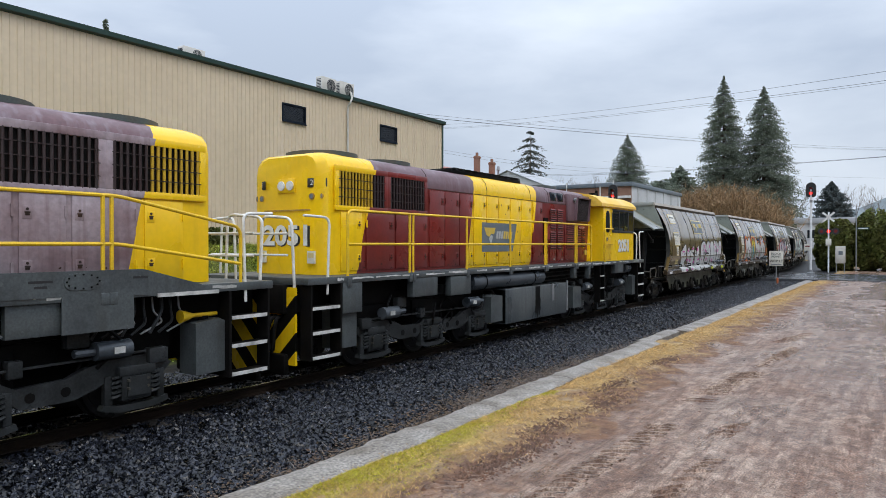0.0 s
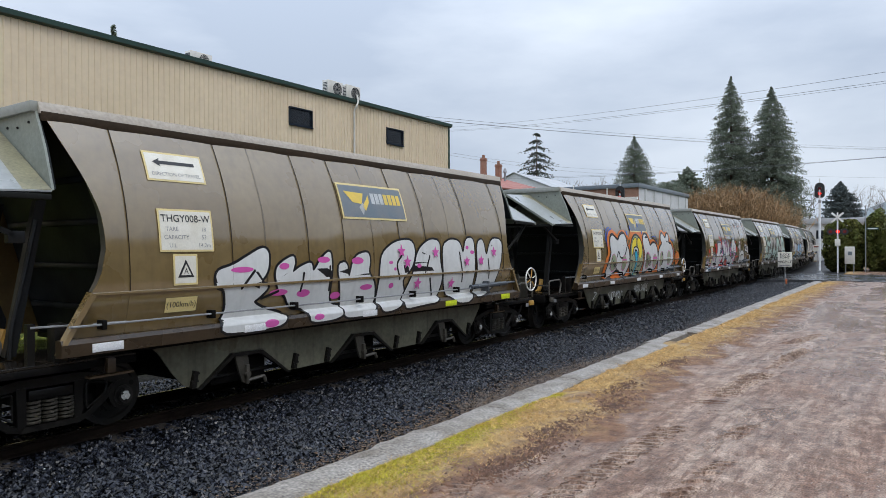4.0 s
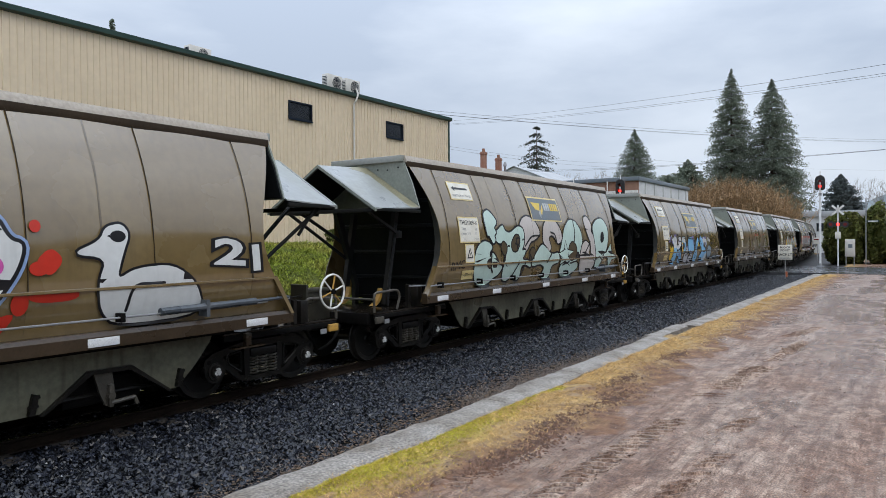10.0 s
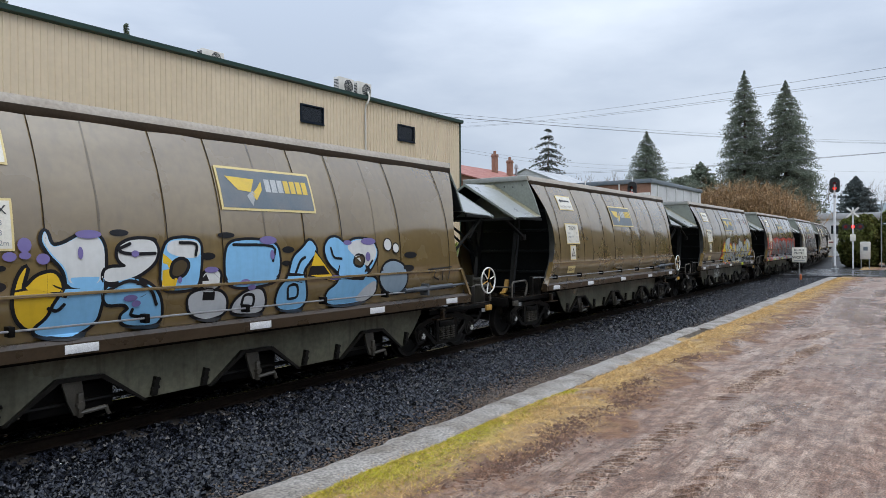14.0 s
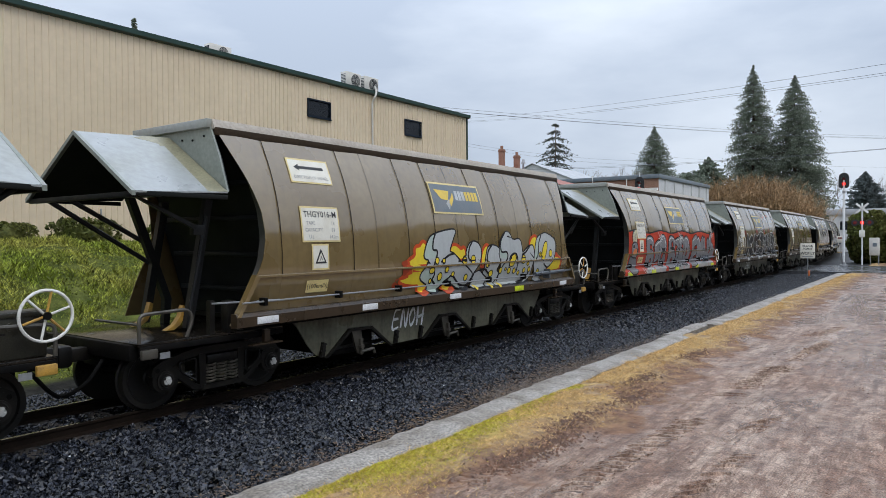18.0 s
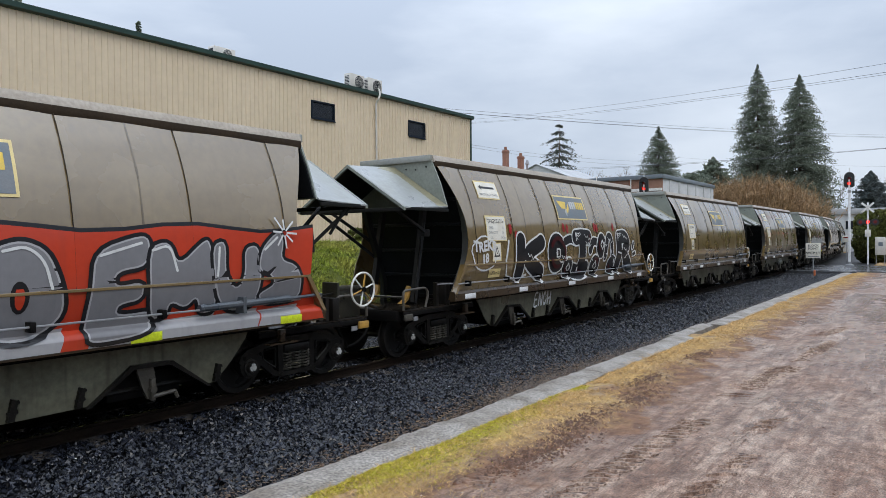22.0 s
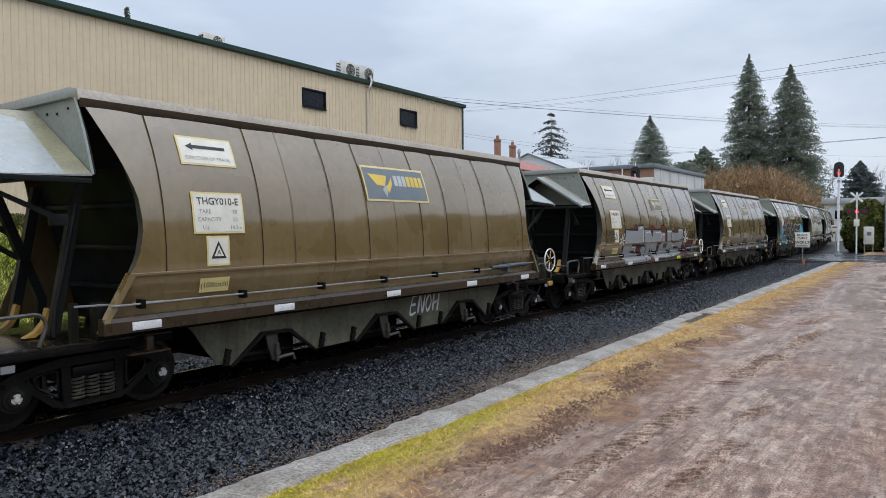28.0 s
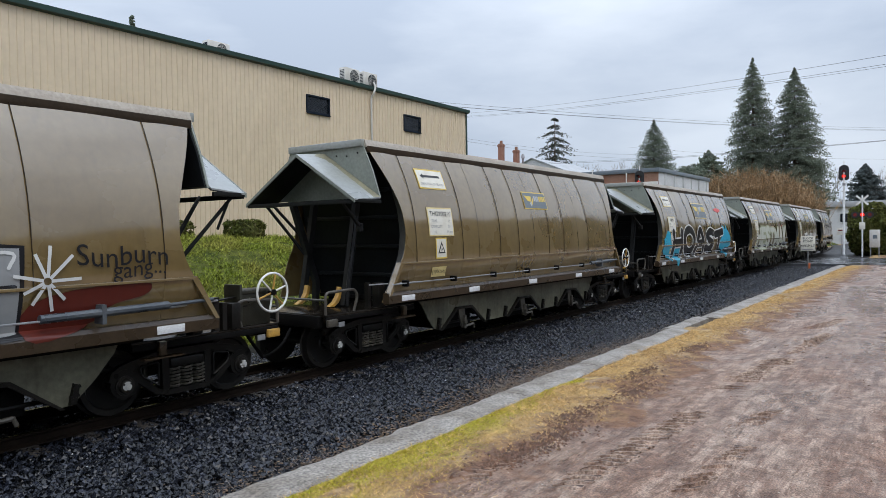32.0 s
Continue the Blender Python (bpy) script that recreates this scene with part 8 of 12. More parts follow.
paint_blob(w, 4, (0.72, 0.55, 0.04), [(0.83, 1.68), (0.86, 1.96), (1, 2.1), (1.09, 2.1), (1.05, 1.99), (0.98, 1.76)], 0.07, rim=(0.5, 0.07, 0.02), name="yellow_flame")
paint_blob(w, 5, (0.72, 0.55, 0.04), [(2.94, 2.12), (3.02, 2.24), (3.18, 2.3), (3.29, 2.27), (3.19, 2.04), (3.09, 1.94)], 0.07, rim=(0.5, 0.07, 0.02), name="yellow_flame")
paint_blob(w, 6, (0.72, 0.55, 0.04), [(3.84, 1.45), (4.03, 1.66), (4.27, 1.87), (4.36, 1.79), (4.56, 1.7), (4.53, 1.5), (4.21, 1.49)], 0.07, rim=(0.5, 0.07, 0.02), name="yellow_flame")
paint_blob(w, 7, (0.72, 0.55, 0.04), [(-0.48, 1.38), (-0.15, 1.43), (-0.09, 1.34), (-0.36, 1.26), (-0.44, 1.28)], 0.07, rim=(0.5, 0.07, 0.02), name="yellow_flame")
SEA, TIN = (0.40, 0.48, 0.43), (0.42, 0.44, 0.44)
paint_blob(w, 9, TIN, [(0.51, 1.51), (0.8, 1.61), (0.93, 1.51), (1.18, 1.45), (1.09, 1.28), (0.82, 1.26), (0.7, 1.26), (0.57, 1.26), (0.52, 1.26), (0.57, 1.33)], 0.032, label="silver-green bubble letter on yellow flames")
paint_blob(w, 10, TIN, [(0.97, 1.76), (1.02, 1.93), (1.07, 2.08), (1.29, 2.13), (1.52, 2.07), (1.61, 1.93), (1.58, 1.75), (1.46, 1.57), (1.62, 1.51), (1.55, 1.33), (1.35, 1.26), (1.28, 1.26), (1.14, 1.26), (1.02, 1.26), (1.11, 1.32), (1.16, 1.45), (0.93, 1.54), (0.99, 1.62)], 0.032, label="silver-green bubble letter on yellow flames")
paint_blob(w, 11, TIN, [(0.1, 1.78), (0.17, 1.9), (0.27, 1.91), (0.26, 2.02), (0.41, 2.19), (0.62, 2.21), (0.79, 2.11), (0.82, 1.94), (0.76, 1.77), (0.65, 1.64), (0.51, 1.5), (0.61, 1.36), (0.35, 1.39)], 0.032, label="silver-green bubble letter on yellow flames")
paint_blob(w, 12, TIN, [(1.55, 1.89), (1.58, 2.14), (1.7, 2.32), (1.9, 2.43), (2.05, 2.37), (2.12, 2.22), (2.48, 2.26), (2.54, 2.1), (2.56, 1.91), (2.71, 2), (2.9, 2.09), (3.09, 2.1), (3.12, 1.94), (3.11, 1.76), (3.07, 1.6), (3.04, 1.32), (2.73, 1.27), (2.33, 1.26), (2.22, 1.26), (2.05, 1.26), (2.03, 1.27), (1.86, 1.26), (1.73, 1.26), (1.55, 1.26), (1.4, 1.26), (1.57, 1.38), (1.64, 1.58), (1.64, 1.79)], 0.032, label="silver-green bubble letter on yellow flames")
paint_blob(w, 13, TIN, [(3.11, 1.73), (3.19, 2.04), (3.29, 2.27), (3.5, 2.35), (3.75, 2.4), (3.96, 2.34), (4.21, 2.24), (4.26, 2.07), (4.18, 1.79), (4, 1.61), (3.84, 1.56), (3.71, 1.46), (3.57, 1.39), (3.53, 1.26), (3.31, 1.26), (3.16, 1.26), (3.24, 1.3), (3.26, 1.49)], 0.032, label="silver-green bubble letter on yellow flames")
paint_blob(w, 14, TIN, [(-0.91, 2.33), (-1.06, 2.16), (-1.17, 1.92), (-0.97, 1.88), (-1.09, 1.73), (-1.22, 1.61), (-1.2, 1.51), (-0.95, 1.41), (-0.94, 1.27), (-0.86, 1.26), (-0.72, 1.26), (-0.46, 1.41), (-0.31, 1.48), (-0.07, 1.34), (0.14, 1.26), (0.3, 1.26), (0.58, 1.52), (0.38, 1.64), (0.07, 1.79), (-0.19, 1.98), (-0.36, 2.01), (-0.2, 2.26), (-0.05, 2.46), (-0.48, 2.42)], 0.032, label="silver-green bubble letter on yellow flames")
paint_blob(w, 15, SEA, [(-0.91, 2.32), (-0.79, 2.35), (-0.85, 2.23), (-0.87, 2.07), (-0.75, 2.04), (-0.77, 1.93), (-0.95, 1.89), (-1.16, 1.92), (-1.06, 2.16)], name="green_shade")
paint_blob(w, 16, SEA, [(-1.2, 1.6), (-1.07, 1.71), (-0.9, 1.6), (-0.83, 1.49), (-0.52, 1.48), (-0.32, 1.57), (-0.06, 1.43), (0.19, 1.27), (0.32, 1.26), (0.15, 1.26), (-0.07, 1.35), (-0.31, 1.49), (-0.46, 1.42), (-0.72, 1.26), (-0.86, 1.26), (-0.93, 1.27), (-0.95, 1.42), (-1.19, 1.51)], name="green_shade")
paint_blob(w, 17, SEA, [(0.27, 1.91), (0.26, 2.02), (0.41, 2.18), (0.51, 2.19), (0.38, 2.08), (0.34, 1.89)], name="green_shade")
paint_blob(w, 18, SEA, [(1.57, 1.91), (1.59, 2.14), (1.7, 2.31), (1.81, 2.38), (1.64, 2.21), (1.64, 1.98), (1.85, 1.96), (1.88, 1.83), (1.64, 1.8)], name="green_shade")
paint_blob(w, 19, SEA, [(3.13, 1.74), (3.21, 2.04), (3.31, 2.25), (3.48, 2.33), (3.36, 2.14), (3.31, 1.88), (3.21, 1.75)], name="green_shade")
paint_blob(w, 20, (0.72, 0.55, 0.04), [(2, 1.66), (2.02, 1.8), (2.12, 1.89), (2.29, 1.93), (2.32, 1.84), (2.22, 1.77), (2.17, 1.65)], 0.022, name="letter_eye")
paint_blob(w, 21, (0.72, 0.55, 0.04), [(3.51, 1.77), (3.53, 1.92), (3.64, 2.13), (3.77, 2.2), (3.8, 2.08), (3.71, 1.87), (3.63, 1.73)], 0.025, name="letter_eye")
paint_line(w, 22, BLACK, [(-0.78, 2.35), (-0.85, 2.23), (-0.87, 2.07), (-0.74, 2.04), (-0.76, 1.93), (-0.82, 1.81), (-0.86, 1.7), (-0.79, 1.6), (-0.83, 1.49), (-0.72, 1.4)], 0.022)
paint_line(w, 23, BLACK, [(-0.19, 1.98), (-0.38, 1.94), (-0.6, 1.83)], 0.022)
paint_line(w, 24, BLACK, [(0.48, 2.2), (0.37, 2.08), (0.33, 1.88), (0.54, 1.75)], 0.022)
paint_line(w, 25, BLACK, [(1.23, 2.12), (1.08, 1.99), (1.04, 1.77)], 0.022)
paint_line(w, 26, BLACK, [(1.8, 2.39), (1.62, 2.21), (1.63, 1.98), (1.86, 1.97), (1.89, 1.83), (1.74, 1.7), (1.62, 1.54), (1.57, 1.35)], 0.022)
paint_line(w, 27, BLACK, [(2, 1.66), (1.99, 1.83), (2.12, 1.92), (2.29, 1.91), (2.36, 1.71), (2.35, 1.52)], 0.022)
paint_line(w, 28, BLACK, [(2.56, 1.9), (2.71, 1.95), (2.9, 2.08)], 0.022)
paint_line(w, 29, BLACK, [(3.5, 2.34), (3.36, 2.14), (3.31, 1.88), (3.19, 1.74)], 0.022)
paint_line(w, 30, BLACK, [(3.65, 1.65), (3.84, 1.56), (4, 1.61)], 0.022)
paint_line(w, 31, BLACK, [(-0.18, 1.59), (-0.3, 1.5), (-0.46, 1.42)], 0.022)
paint_line(w, 32, BLACK, [(0.58, 1.52), (0.44, 1.34), (0.14, 1.34), (-0.18, 1.55)], 0.022)
paint_line(w, 33, BLACK, [(0.8, 1.61), (0.99, 1.62), (1.21, 1.49)], 0.022)
paint_line(w, 34, BLACK, [(0.53, 1.37), (0.29, 1.27), (0.12, 1.28)], 0.022)
paint_line(w, 35, BLACK, [(2.33, 1.26), (2.81, 1.34), (2.97, 1.56)], 0.022)
paint_ovals(w, 36, (0.72, 0.55, 0.04), [(-0.75, 1.85, 0.05, 0.06), (-0.53, 1.84, 0.04, 0.04), (-0.89, 1.67, 0.07, 0.05), (-0.9, 1.47, 0.03, 0.04), (-0.61, 1.54, 0.06, 0.07), (-0.41, 1.67, 0.05, 0.05), (-0.18, 1.57, 0.04, 0.04), (0.19, 1.82, 0.07, 0.07), (0.5, 1.84, 0.07, 0.08), (0.3, 1.48, 0.05, 0.06), (0.64, 1.26, 0.05, 0), (1.07, 1.72, 0.06, 0.06), (1.25, 1.52, 0.07, 0.06), (1.22, 1.26, 0.05, 0), (1.58, 1.26, 0.05, 0), (2.01, 1.55, 0.06, 0.06), (2.24, 1.54, 0.05, 0.05), (2.45, 1.48, 0.04, 0.04), (2.61, 1.79, 0.08, 0.09), (2.7, 1.53, 0.05, 0.05)], rim=BLACK, edge=0.022, name="yellow_dot")
paint_ovals(w, 36, (0.72, 0.55, 0.04), [(2.84, 1.68, 0.04, 0.03), (2.94, 1.54, 0.05, 0.05), (3.39, 1.48, 0.05, 0.05), (3.96, 1.9, 0.07, 0.08), (3.43, 1.88, 0.05, 0.05), (1.64, 1.57, 0.05, 0.06), (1.85, 1.59, 0.03, 0.02)], rim=BLACK, edge=0.022, name="yellow_dot")
yellow_reflector(w, 2.39)
skirt_tag(w, "ENOH", -1.62, 0.62, 0.34, (0.82, 0.84, 0.84), 0.046)

# a red band with grey words
w = WAGONS[9]
top = [(-4.85 + i * 0.5, 2.44 + 0.05 * math.sin(i * 1.3)) for i in range(21)]
painted(w, "black_edge", filled([(a, b + 0.05) for a, b in top] + [(5.15, 2.1), (5.0, 2.1), (-4.6, 2.1)]), 0.0035, BLACK)
painted(w, "red_band", filled(top + [(5.05, 1.75), (5.3, 1.09), (-5.3, 1.09), (-4.95, 1.75)]), 0.0045, (0.46, 0.045, 0.018), "red painted band along the side")
LEAD, ASH = (0.19, 0.19, 0.20), (0.36, 0.36, 0.37)
painted(w, "letter_shadow", filled([(-3.33, 1.09), (-2.63, 1.09), (-2.55, 1.34), (-3.25, 1.30)]), 0.0056, ASH)
paint_blob(w, 9, ASH, [(-3.27, 1.29), (-3.32, 1.76), (-3.33, 2.2), (-3.19, 2.28), (-2.89, 2.31), (-2.66, 2.22), (-2.64, 2.02), (-2.8, 1.85), (-2.64, 1.7), (-2.55, 1.49), (-2.66, 1.33), (-2.97, 1.32)], 0.05, name="letter_edge")
paint_blob(w, 10, LEAD, [(-3.27, 1.29), (-3.32, 1.76), (-3.33, 2.2), (-3.19, 2.28), (-2.89, 2.31), (-2.66, 2.22), (-2.64, 2.02), (-2.8, 1.85), (-2.64, 1.7), (-2.55, 1.49), (-2.66, 1.33), (-2.97, 1.32)], -0.022, rim=LEAD, label="grey block letter with white and black edges")
painted(w, "letter_shadow", filled([(-2.56, 1.09), (-2.07, 1.09), (-1.99, 1.34), (-2.48, 1.30)]), 0.0056, ASH)
paint_blob(w, 11, ASH, [(-2.56, 2.04), (-2, 2.21), (-1.99, 1.79), (-2.15, 1.77), (-2.09, 1.49), (-2.49, 1.43), (-2.37, 1.63), (-2.56, 1.81)], 0.05, name="letter_edge")
paint_blob(w, 12, LEAD, [(-2.56, 2.04), (-2, 2.21), (-1.99, 1.79), (-2.15, 1.77), (-2.09, 1.49), (-2.49, 1.43), (-2.37, 1.63), (-2.56, 1.81)], -0.022, rim=LEAD, label="grey block letter with white and black edges")
painted(w, "letter_shadow", filled([(-2.06, 1.09), (-1.39, 1.09), (-1.31, 1.34), (-1.98, 1.30)]), 0.0056, ASH)
paint_blob(w, 13, ASH, [(-1.98, 2.09), (-1.9, 2.27), (-1.62, 2.37), (-1.4, 2.3), (-1.32, 2.04), (-1.38, 1.78), (-1.66, 1.82), (-1.84, 1.77), (-1.91, 1.59), (-1.77, 1.47), (-1.66, 1.55), (-1.65, 1.68), (-1.41, 1.67), (-1.31, 1.41), (-1.54, 1.3), (-1.91, 1.32), (-2.05, 1.52), (-2.06, 1.76)], 0.05, name="letter_edge")
paint_blob(w, 14, LEAD, [(-1.98, 2.09), (-1.9, 2.27), (-1.62, 2.37), (-1.4, 2.3), (-1.32, 2.04), (-1.38, 1.78), (-1.66, 1.82), (-1.84, 1.77), (-1.91, 1.59), (-1.77, 1.47), (-1.66, 1.55), (-1.65, 1.68), (-1.41, 1.67), (-1.31, 1.41), (-1.54, 1.3), (-1.91, 1.32), (-2.05, 1.52), (-2.06, 1.76)], -0.022, rim=LEAD, label="grey block letter with white and black edges")
paint_ovals(w, 15, (0.46, 0.045, 0.018), [(-2.93, 1.95, 0.07, 0.07), (-2.88, 1.49, 0.06, 0.05)], rim=BLACK, edge=0.045, name="letter_eye")
paint_line(w, 16, WHITE, [(-3.21, 2.21), (-2.93, 2.25), (-2.73, 2.14)], 0.016)
paint_line(w, 17, WHITE, [(-2.48, 1.98), (-2.05, 2.13)], 0.016)
paint_line(w, 18, WHITE, [(-1.83, 2.24), (-1.58, 2.31), (-1.41, 2.08), (-1.42, 1.89)], 0.016)
paint_blob(w, 19, LEAD, [(-4.58, 2.07), (-4.56, 2.36), (-4.39, 2.5), (-4.15, 2.52), (-4.2, 2.31), (-4.18, 2.11)], 0.03, name="grey_crest")
paint_line(w, 20, (0.6, 0.55, 0.35), [(-4.53, 2.11), (-4.47, 2.36), (-4.24, 2.5)], 0.018)
paint_line(w, 21, (0.6, 0.55, 0.35), [(-4.47, 2.11), (-4.4, 2.36), (-4.21, 2.5)], 0.018)
paint_line(w, 22, (0.6, 0.55, 0.35), [(-4.41, 2.11), (-4.34, 2.36), (-4.18, 2.5)], 0.018)
paint_line(w, 23, (0.6, 0.55, 0.35), [(-4.35, 2.11), (-4.27, 2.36), (-4.15, 2.5)], 0.018)
paint_line(w, 24, (0.6, 0.55, 0.35), [(-4.29, 2.11), (-4.2, 2.36), (-4.12, 2.5)], 0.018)
paint_blob(w, 25, LEAD, [(-4.63, 1.65), (-4.7, 1.9), (-4.61, 2.07), (-4.4, 2.12), (-4.19, 2.06), (-4.15, 1.88), (-4.25, 1.68), (-4.45, 1.61)], 0.04, name="grey_head")
paint_blob(w, 26, LEAD, [(-4.81, 1.37), (-4.81, 1.69), (-4.56, 1.61), (-4.26, 1.61), (-4.13, 1.39), (-4.19, 1.12), (-4.61, 1.13), (-4.83, 1.24)], 0.04, name="grey_body")
paint_blob(w, 27, (0.55, 0.16, 0.05), [(-4.62, 1.77), (-4.47, 1.91), (-4.28, 1.93), (-4.22, 1.83), (-4.35, 1.74), (-4.52, 1.7)], name="orange_beak")
paint_ovals(w, 28, BLACK, [(-4.51, 1.98, 0.07, 0.06)], rim=ASH, edge=0.022, name="bird_eye")
tag_line(w, "FOR TOBY!", -3.2, 1.18, 0.20, WHITE, 0.02)
tag_line(w, "20.", -5.0, 1.14, 0.20, WHITE, 0.02)
painted(w, "letter_shadow", filled([(-1.11, 1.09), (-0.33, 1.09), (-0.25, 1.34), (-1.03, 1.30)]), 0.0056, ASH)
paint_blob(w, 29, ASH, [(-1.03, 1.38), (-1.11, 1.81), (-1.06, 2.2), (-0.86, 2.31), (-0.54, 2.29), (-0.35, 2.12), (-0.39, 1.92), (-0.5, 1.75), (-0.25, 1.56), (-0.25, 1.26), (-0.47, 1.19), (-1.05, 1.18), (-1.11, 1.26)], 0.05, name="letter_edge")
paint_blob(w, 30, LEAD, [(-1.03, 1.38), (-1.11, 1.81), (-1.06, 2.2), (-0.86, 2.31), (-0.54, 2.29), (-0.35, 2.12), (-0.39, 1.92), (-0.5, 1.75), (-0.25, 1.56), (-0.25, 1.26), (-0.47, 1.19), (-1.05, 1.18), (-1.11, 1.26)], -0.022, rim=LEAD, label="grey block letter with white and black edges")
painted(w, "letter_shadow", filled([(-0.35, 1.09), (0.11, 1.09), (0.19, 1.34), (-0.27, 1.30)]), 0.0056, ASH)
paint_blob(w, 31, ASH, [(-0.35, 2.19), (0.17, 2.26), (0.19, 1.84), (0.02, 1.8), (0.04, 1.44), (0.14, 1.37), (-0.01, 1.26), (-0.21, 1.23), (-0.13, 1.55), (-0.25, 1.81), (-0.07, 1.86), (-0.1, 2.04), (-0.33, 1.99)], 0.05, name="letter_edge")
paint_blob(w, 32, LEAD, [(-0.35, 2.19), (0.17, 2.26), (0.19, 1.84), (0.02, 1.8), (0.04, 1.44), (0.14, 1.37), (-0.01, 1.26), (-0.21, 1.23), (-0.13, 1.55), (-0.25, 1.81), (-0.07, 1.86), (-0.1, 2.04), (-0.33, 1.99)], -0.022, rim=LEAD, label="grey block letter with white and black edges")
painted(w, "letter_shadow", filled([(0.09, 1.09), (0.71, 1.09), (0.79, 1.34), (0.17, 1.30)]), 0.0056, ASH)
paint_blob(w, 33, ASH, [(0.16, 2.24), (0.36, 2.34), (0.62, 2.31), (0.74, 2.09), (0.7, 1.82), (0.55, 1.64), (0.79, 1.43), (0.75, 1.27), (0.48, 1.27), (0.38, 1.46), (0.28, 1.24), (0.09, 1.23), (0.11, 1.54), (0.16, 1.85)], 0.05, name="letter_edge")
paint_blob(w, 34, LEAD, [(0.16, 2.24), (0.36, 2.34), (0.62, 2.31), (0.74, 2.09), (0.7, 1.82), (0.55, 1.64), (0.79, 1.43), (0.75, 1.27), (0.48, 1.27), (0.38, 1.46), (0.28, 1.24), (0.09, 1.23), (0.11, 1.54), (0.16, 1.85)], -0.022, rim=LEAD, label="grey block letter with white and black edges")
painted(w, "letter_shadow", filled([(0.73, 1.09), (1.39, 1.09), (1.47, 1.34), (0.81, 1.30)]), 0.0056, ASH)
paint_blob(w, 35, ASH, [(0.74, 2.23), (1.04, 2.32), (1.29, 2.2), (1.42, 1.85), (1.47, 1.49), (1.2, 1.26), (0.75, 1.25), (0.73, 1.55), (0.77, 1.87)], 0.05, name="letter_edge")
paint_blob(w, 36, LEAD, [(0.74, 2.23), (1.04, 2.32), (1.29, 2.2), (1.42, 1.85), (1.47, 1.49), (1.2, 1.26), (0.75, 1.25), (0.73, 1.55), (0.77, 1.87)], -0.022, rim=LEAD, label="grey block letter with white and black edges")
painted(w, "letter_shadow", filled([(1.69, 1.09), (2.5, 1.09), (2.58, 1.34), (1.77, 1.30)]), 0.0056, ASH)
paint_blob(w, 37, ASH, [(1.79, 2.19), (2.36, 2.37), (2.47, 2.3), (2.42, 1.99), (2.03, 1.94), (2.01, 1.76), (2.37, 1.81), (2.36, 1.59), (2.07, 1.55), (2.06, 1.42), (2.58, 1.45), (2.42, 1.18), (1.7, 1.13), (1.69, 1.27), (1.74, 1.72)], 0.05, name="letter_edge")
paint_blob(w, 38, LEAD, [(1.79, 2.19), (2.36, 2.37), (2.47, 2.3), (2.42, 1.99), (2.03, 1.94), (2.01, 1.76), (2.37, 1.81), (2.36, 1.59), (2.07, 1.55), (2.06, 1.42), (2.58, 1.45), (2.42, 1.18), (1.7, 1.13), (1.69, 1.27), (1.74, 1.72)], -0.022, rim=LEAD, label="grey block letter with white and black edges")
painted(w, "letter_shadow", filled([(2.43, 1.09), (3.34, 1.09), (3.42, 1.34), (2.51, 1.30)]), 0.0056, ASH)
paint_blob(w, 39, ASH, [(2.43, 2.21), (2.72, 2.3), (2.83, 1.98), (3.2, 2.29), (3.3, 2.3), (3.37, 1.83), (3.42, 1.36), (3.18, 1.34), (3.11, 1.58), (2.96, 1.43), (2.74, 1.54), (2.7, 1.35), (2.47, 1.33)], 0.05, name="letter_edge")
paint_blob(w, 40, LEAD, [(2.43, 2.21), (2.72, 2.3), (2.83, 1.98), (3.2, 2.29), (3.3, 2.3), (3.37, 1.83), (3.42, 1.36), (3.18, 1.34), (3.11, 1.58), (2.96, 1.43), (2.74, 1.54), (2.7, 1.35), (2.47, 1.33)], -0.022, rim=LEAD, label="grey block letter with white and black edges")
painted(w, "letter_shadow", filled([(3.32, 1.09), (4.04, 1.09), (4.12, 1.34), (3.4, 1.30)]), 0.0056, ASH)
paint_blob(w, 41, ASH, [(3.32, 2.23), (3.55, 2.3), (3.52, 1.83), (3.71, 1.62), (3.84, 1.82), (3.84, 2.19), (4.09, 2.23), (4.12, 1.74), (4.06, 1.39), (3.65, 1.31), (3.38, 1.57)], 0.05, name="letter_edge")
paint_blob(w, 42, LEAD, [(3.32, 2.23), (3.55, 2.3), (3.52, 1.83), (3.71, 1.62), (3.84, 1.82), (3.84, 2.19), (4.09, 2.23), (4.12, 1.74), (4.06, 1.39), (3.65, 1.31), (3.38, 1.57)], -0.022, rim=LEAD, label="grey block letter with white and black edges")
painted(w, "letter_shadow", filled([(4.06, 1.09), (4.79, 1.09), (4.87, 1.34), (4.14, 1.30)]), 0.0056, ASH)
paint_blob(w, 43, ASH, [(4.06, 1.88), (4.14, 2.19), (4.46, 2.44), (4.55, 2.29), (4.47, 2.01), (4.76, 1.93), (4.87, 1.71), (4.87, 1.41), (4.23, 1.38), (4.07, 1.53), (4.37, 1.66), (4.29, 1.8)], 0.05, name="letter_edge")
paint_blob(w, 44, LEAD, [(4.06, 1.88), (4.14, 2.19), (4.46, 2.44), (4.55, 2.29), (4.47, 2.01), (4.76, 1.93), (4.87, 1.71), (4.87, 1.41), (4.23, 1.38), (4.07, 1.53), (4.37, 1.66), (4.29, 1.8)], -0.022, rim=LEAD, label="grey block letter with white and black edges")
paint_ovals(w, 45, (0.46, 0.045, 0.018), [(-0.69, 2.01, 0.08, 0.08), (-0.64, 1.45, 0.06, 0.07), (0.5, 1.94, 0.05, 0.06), (1, 1.71, 0.05, 0.13)], rim=BLACK, edge=0.045, name="letter_eye")
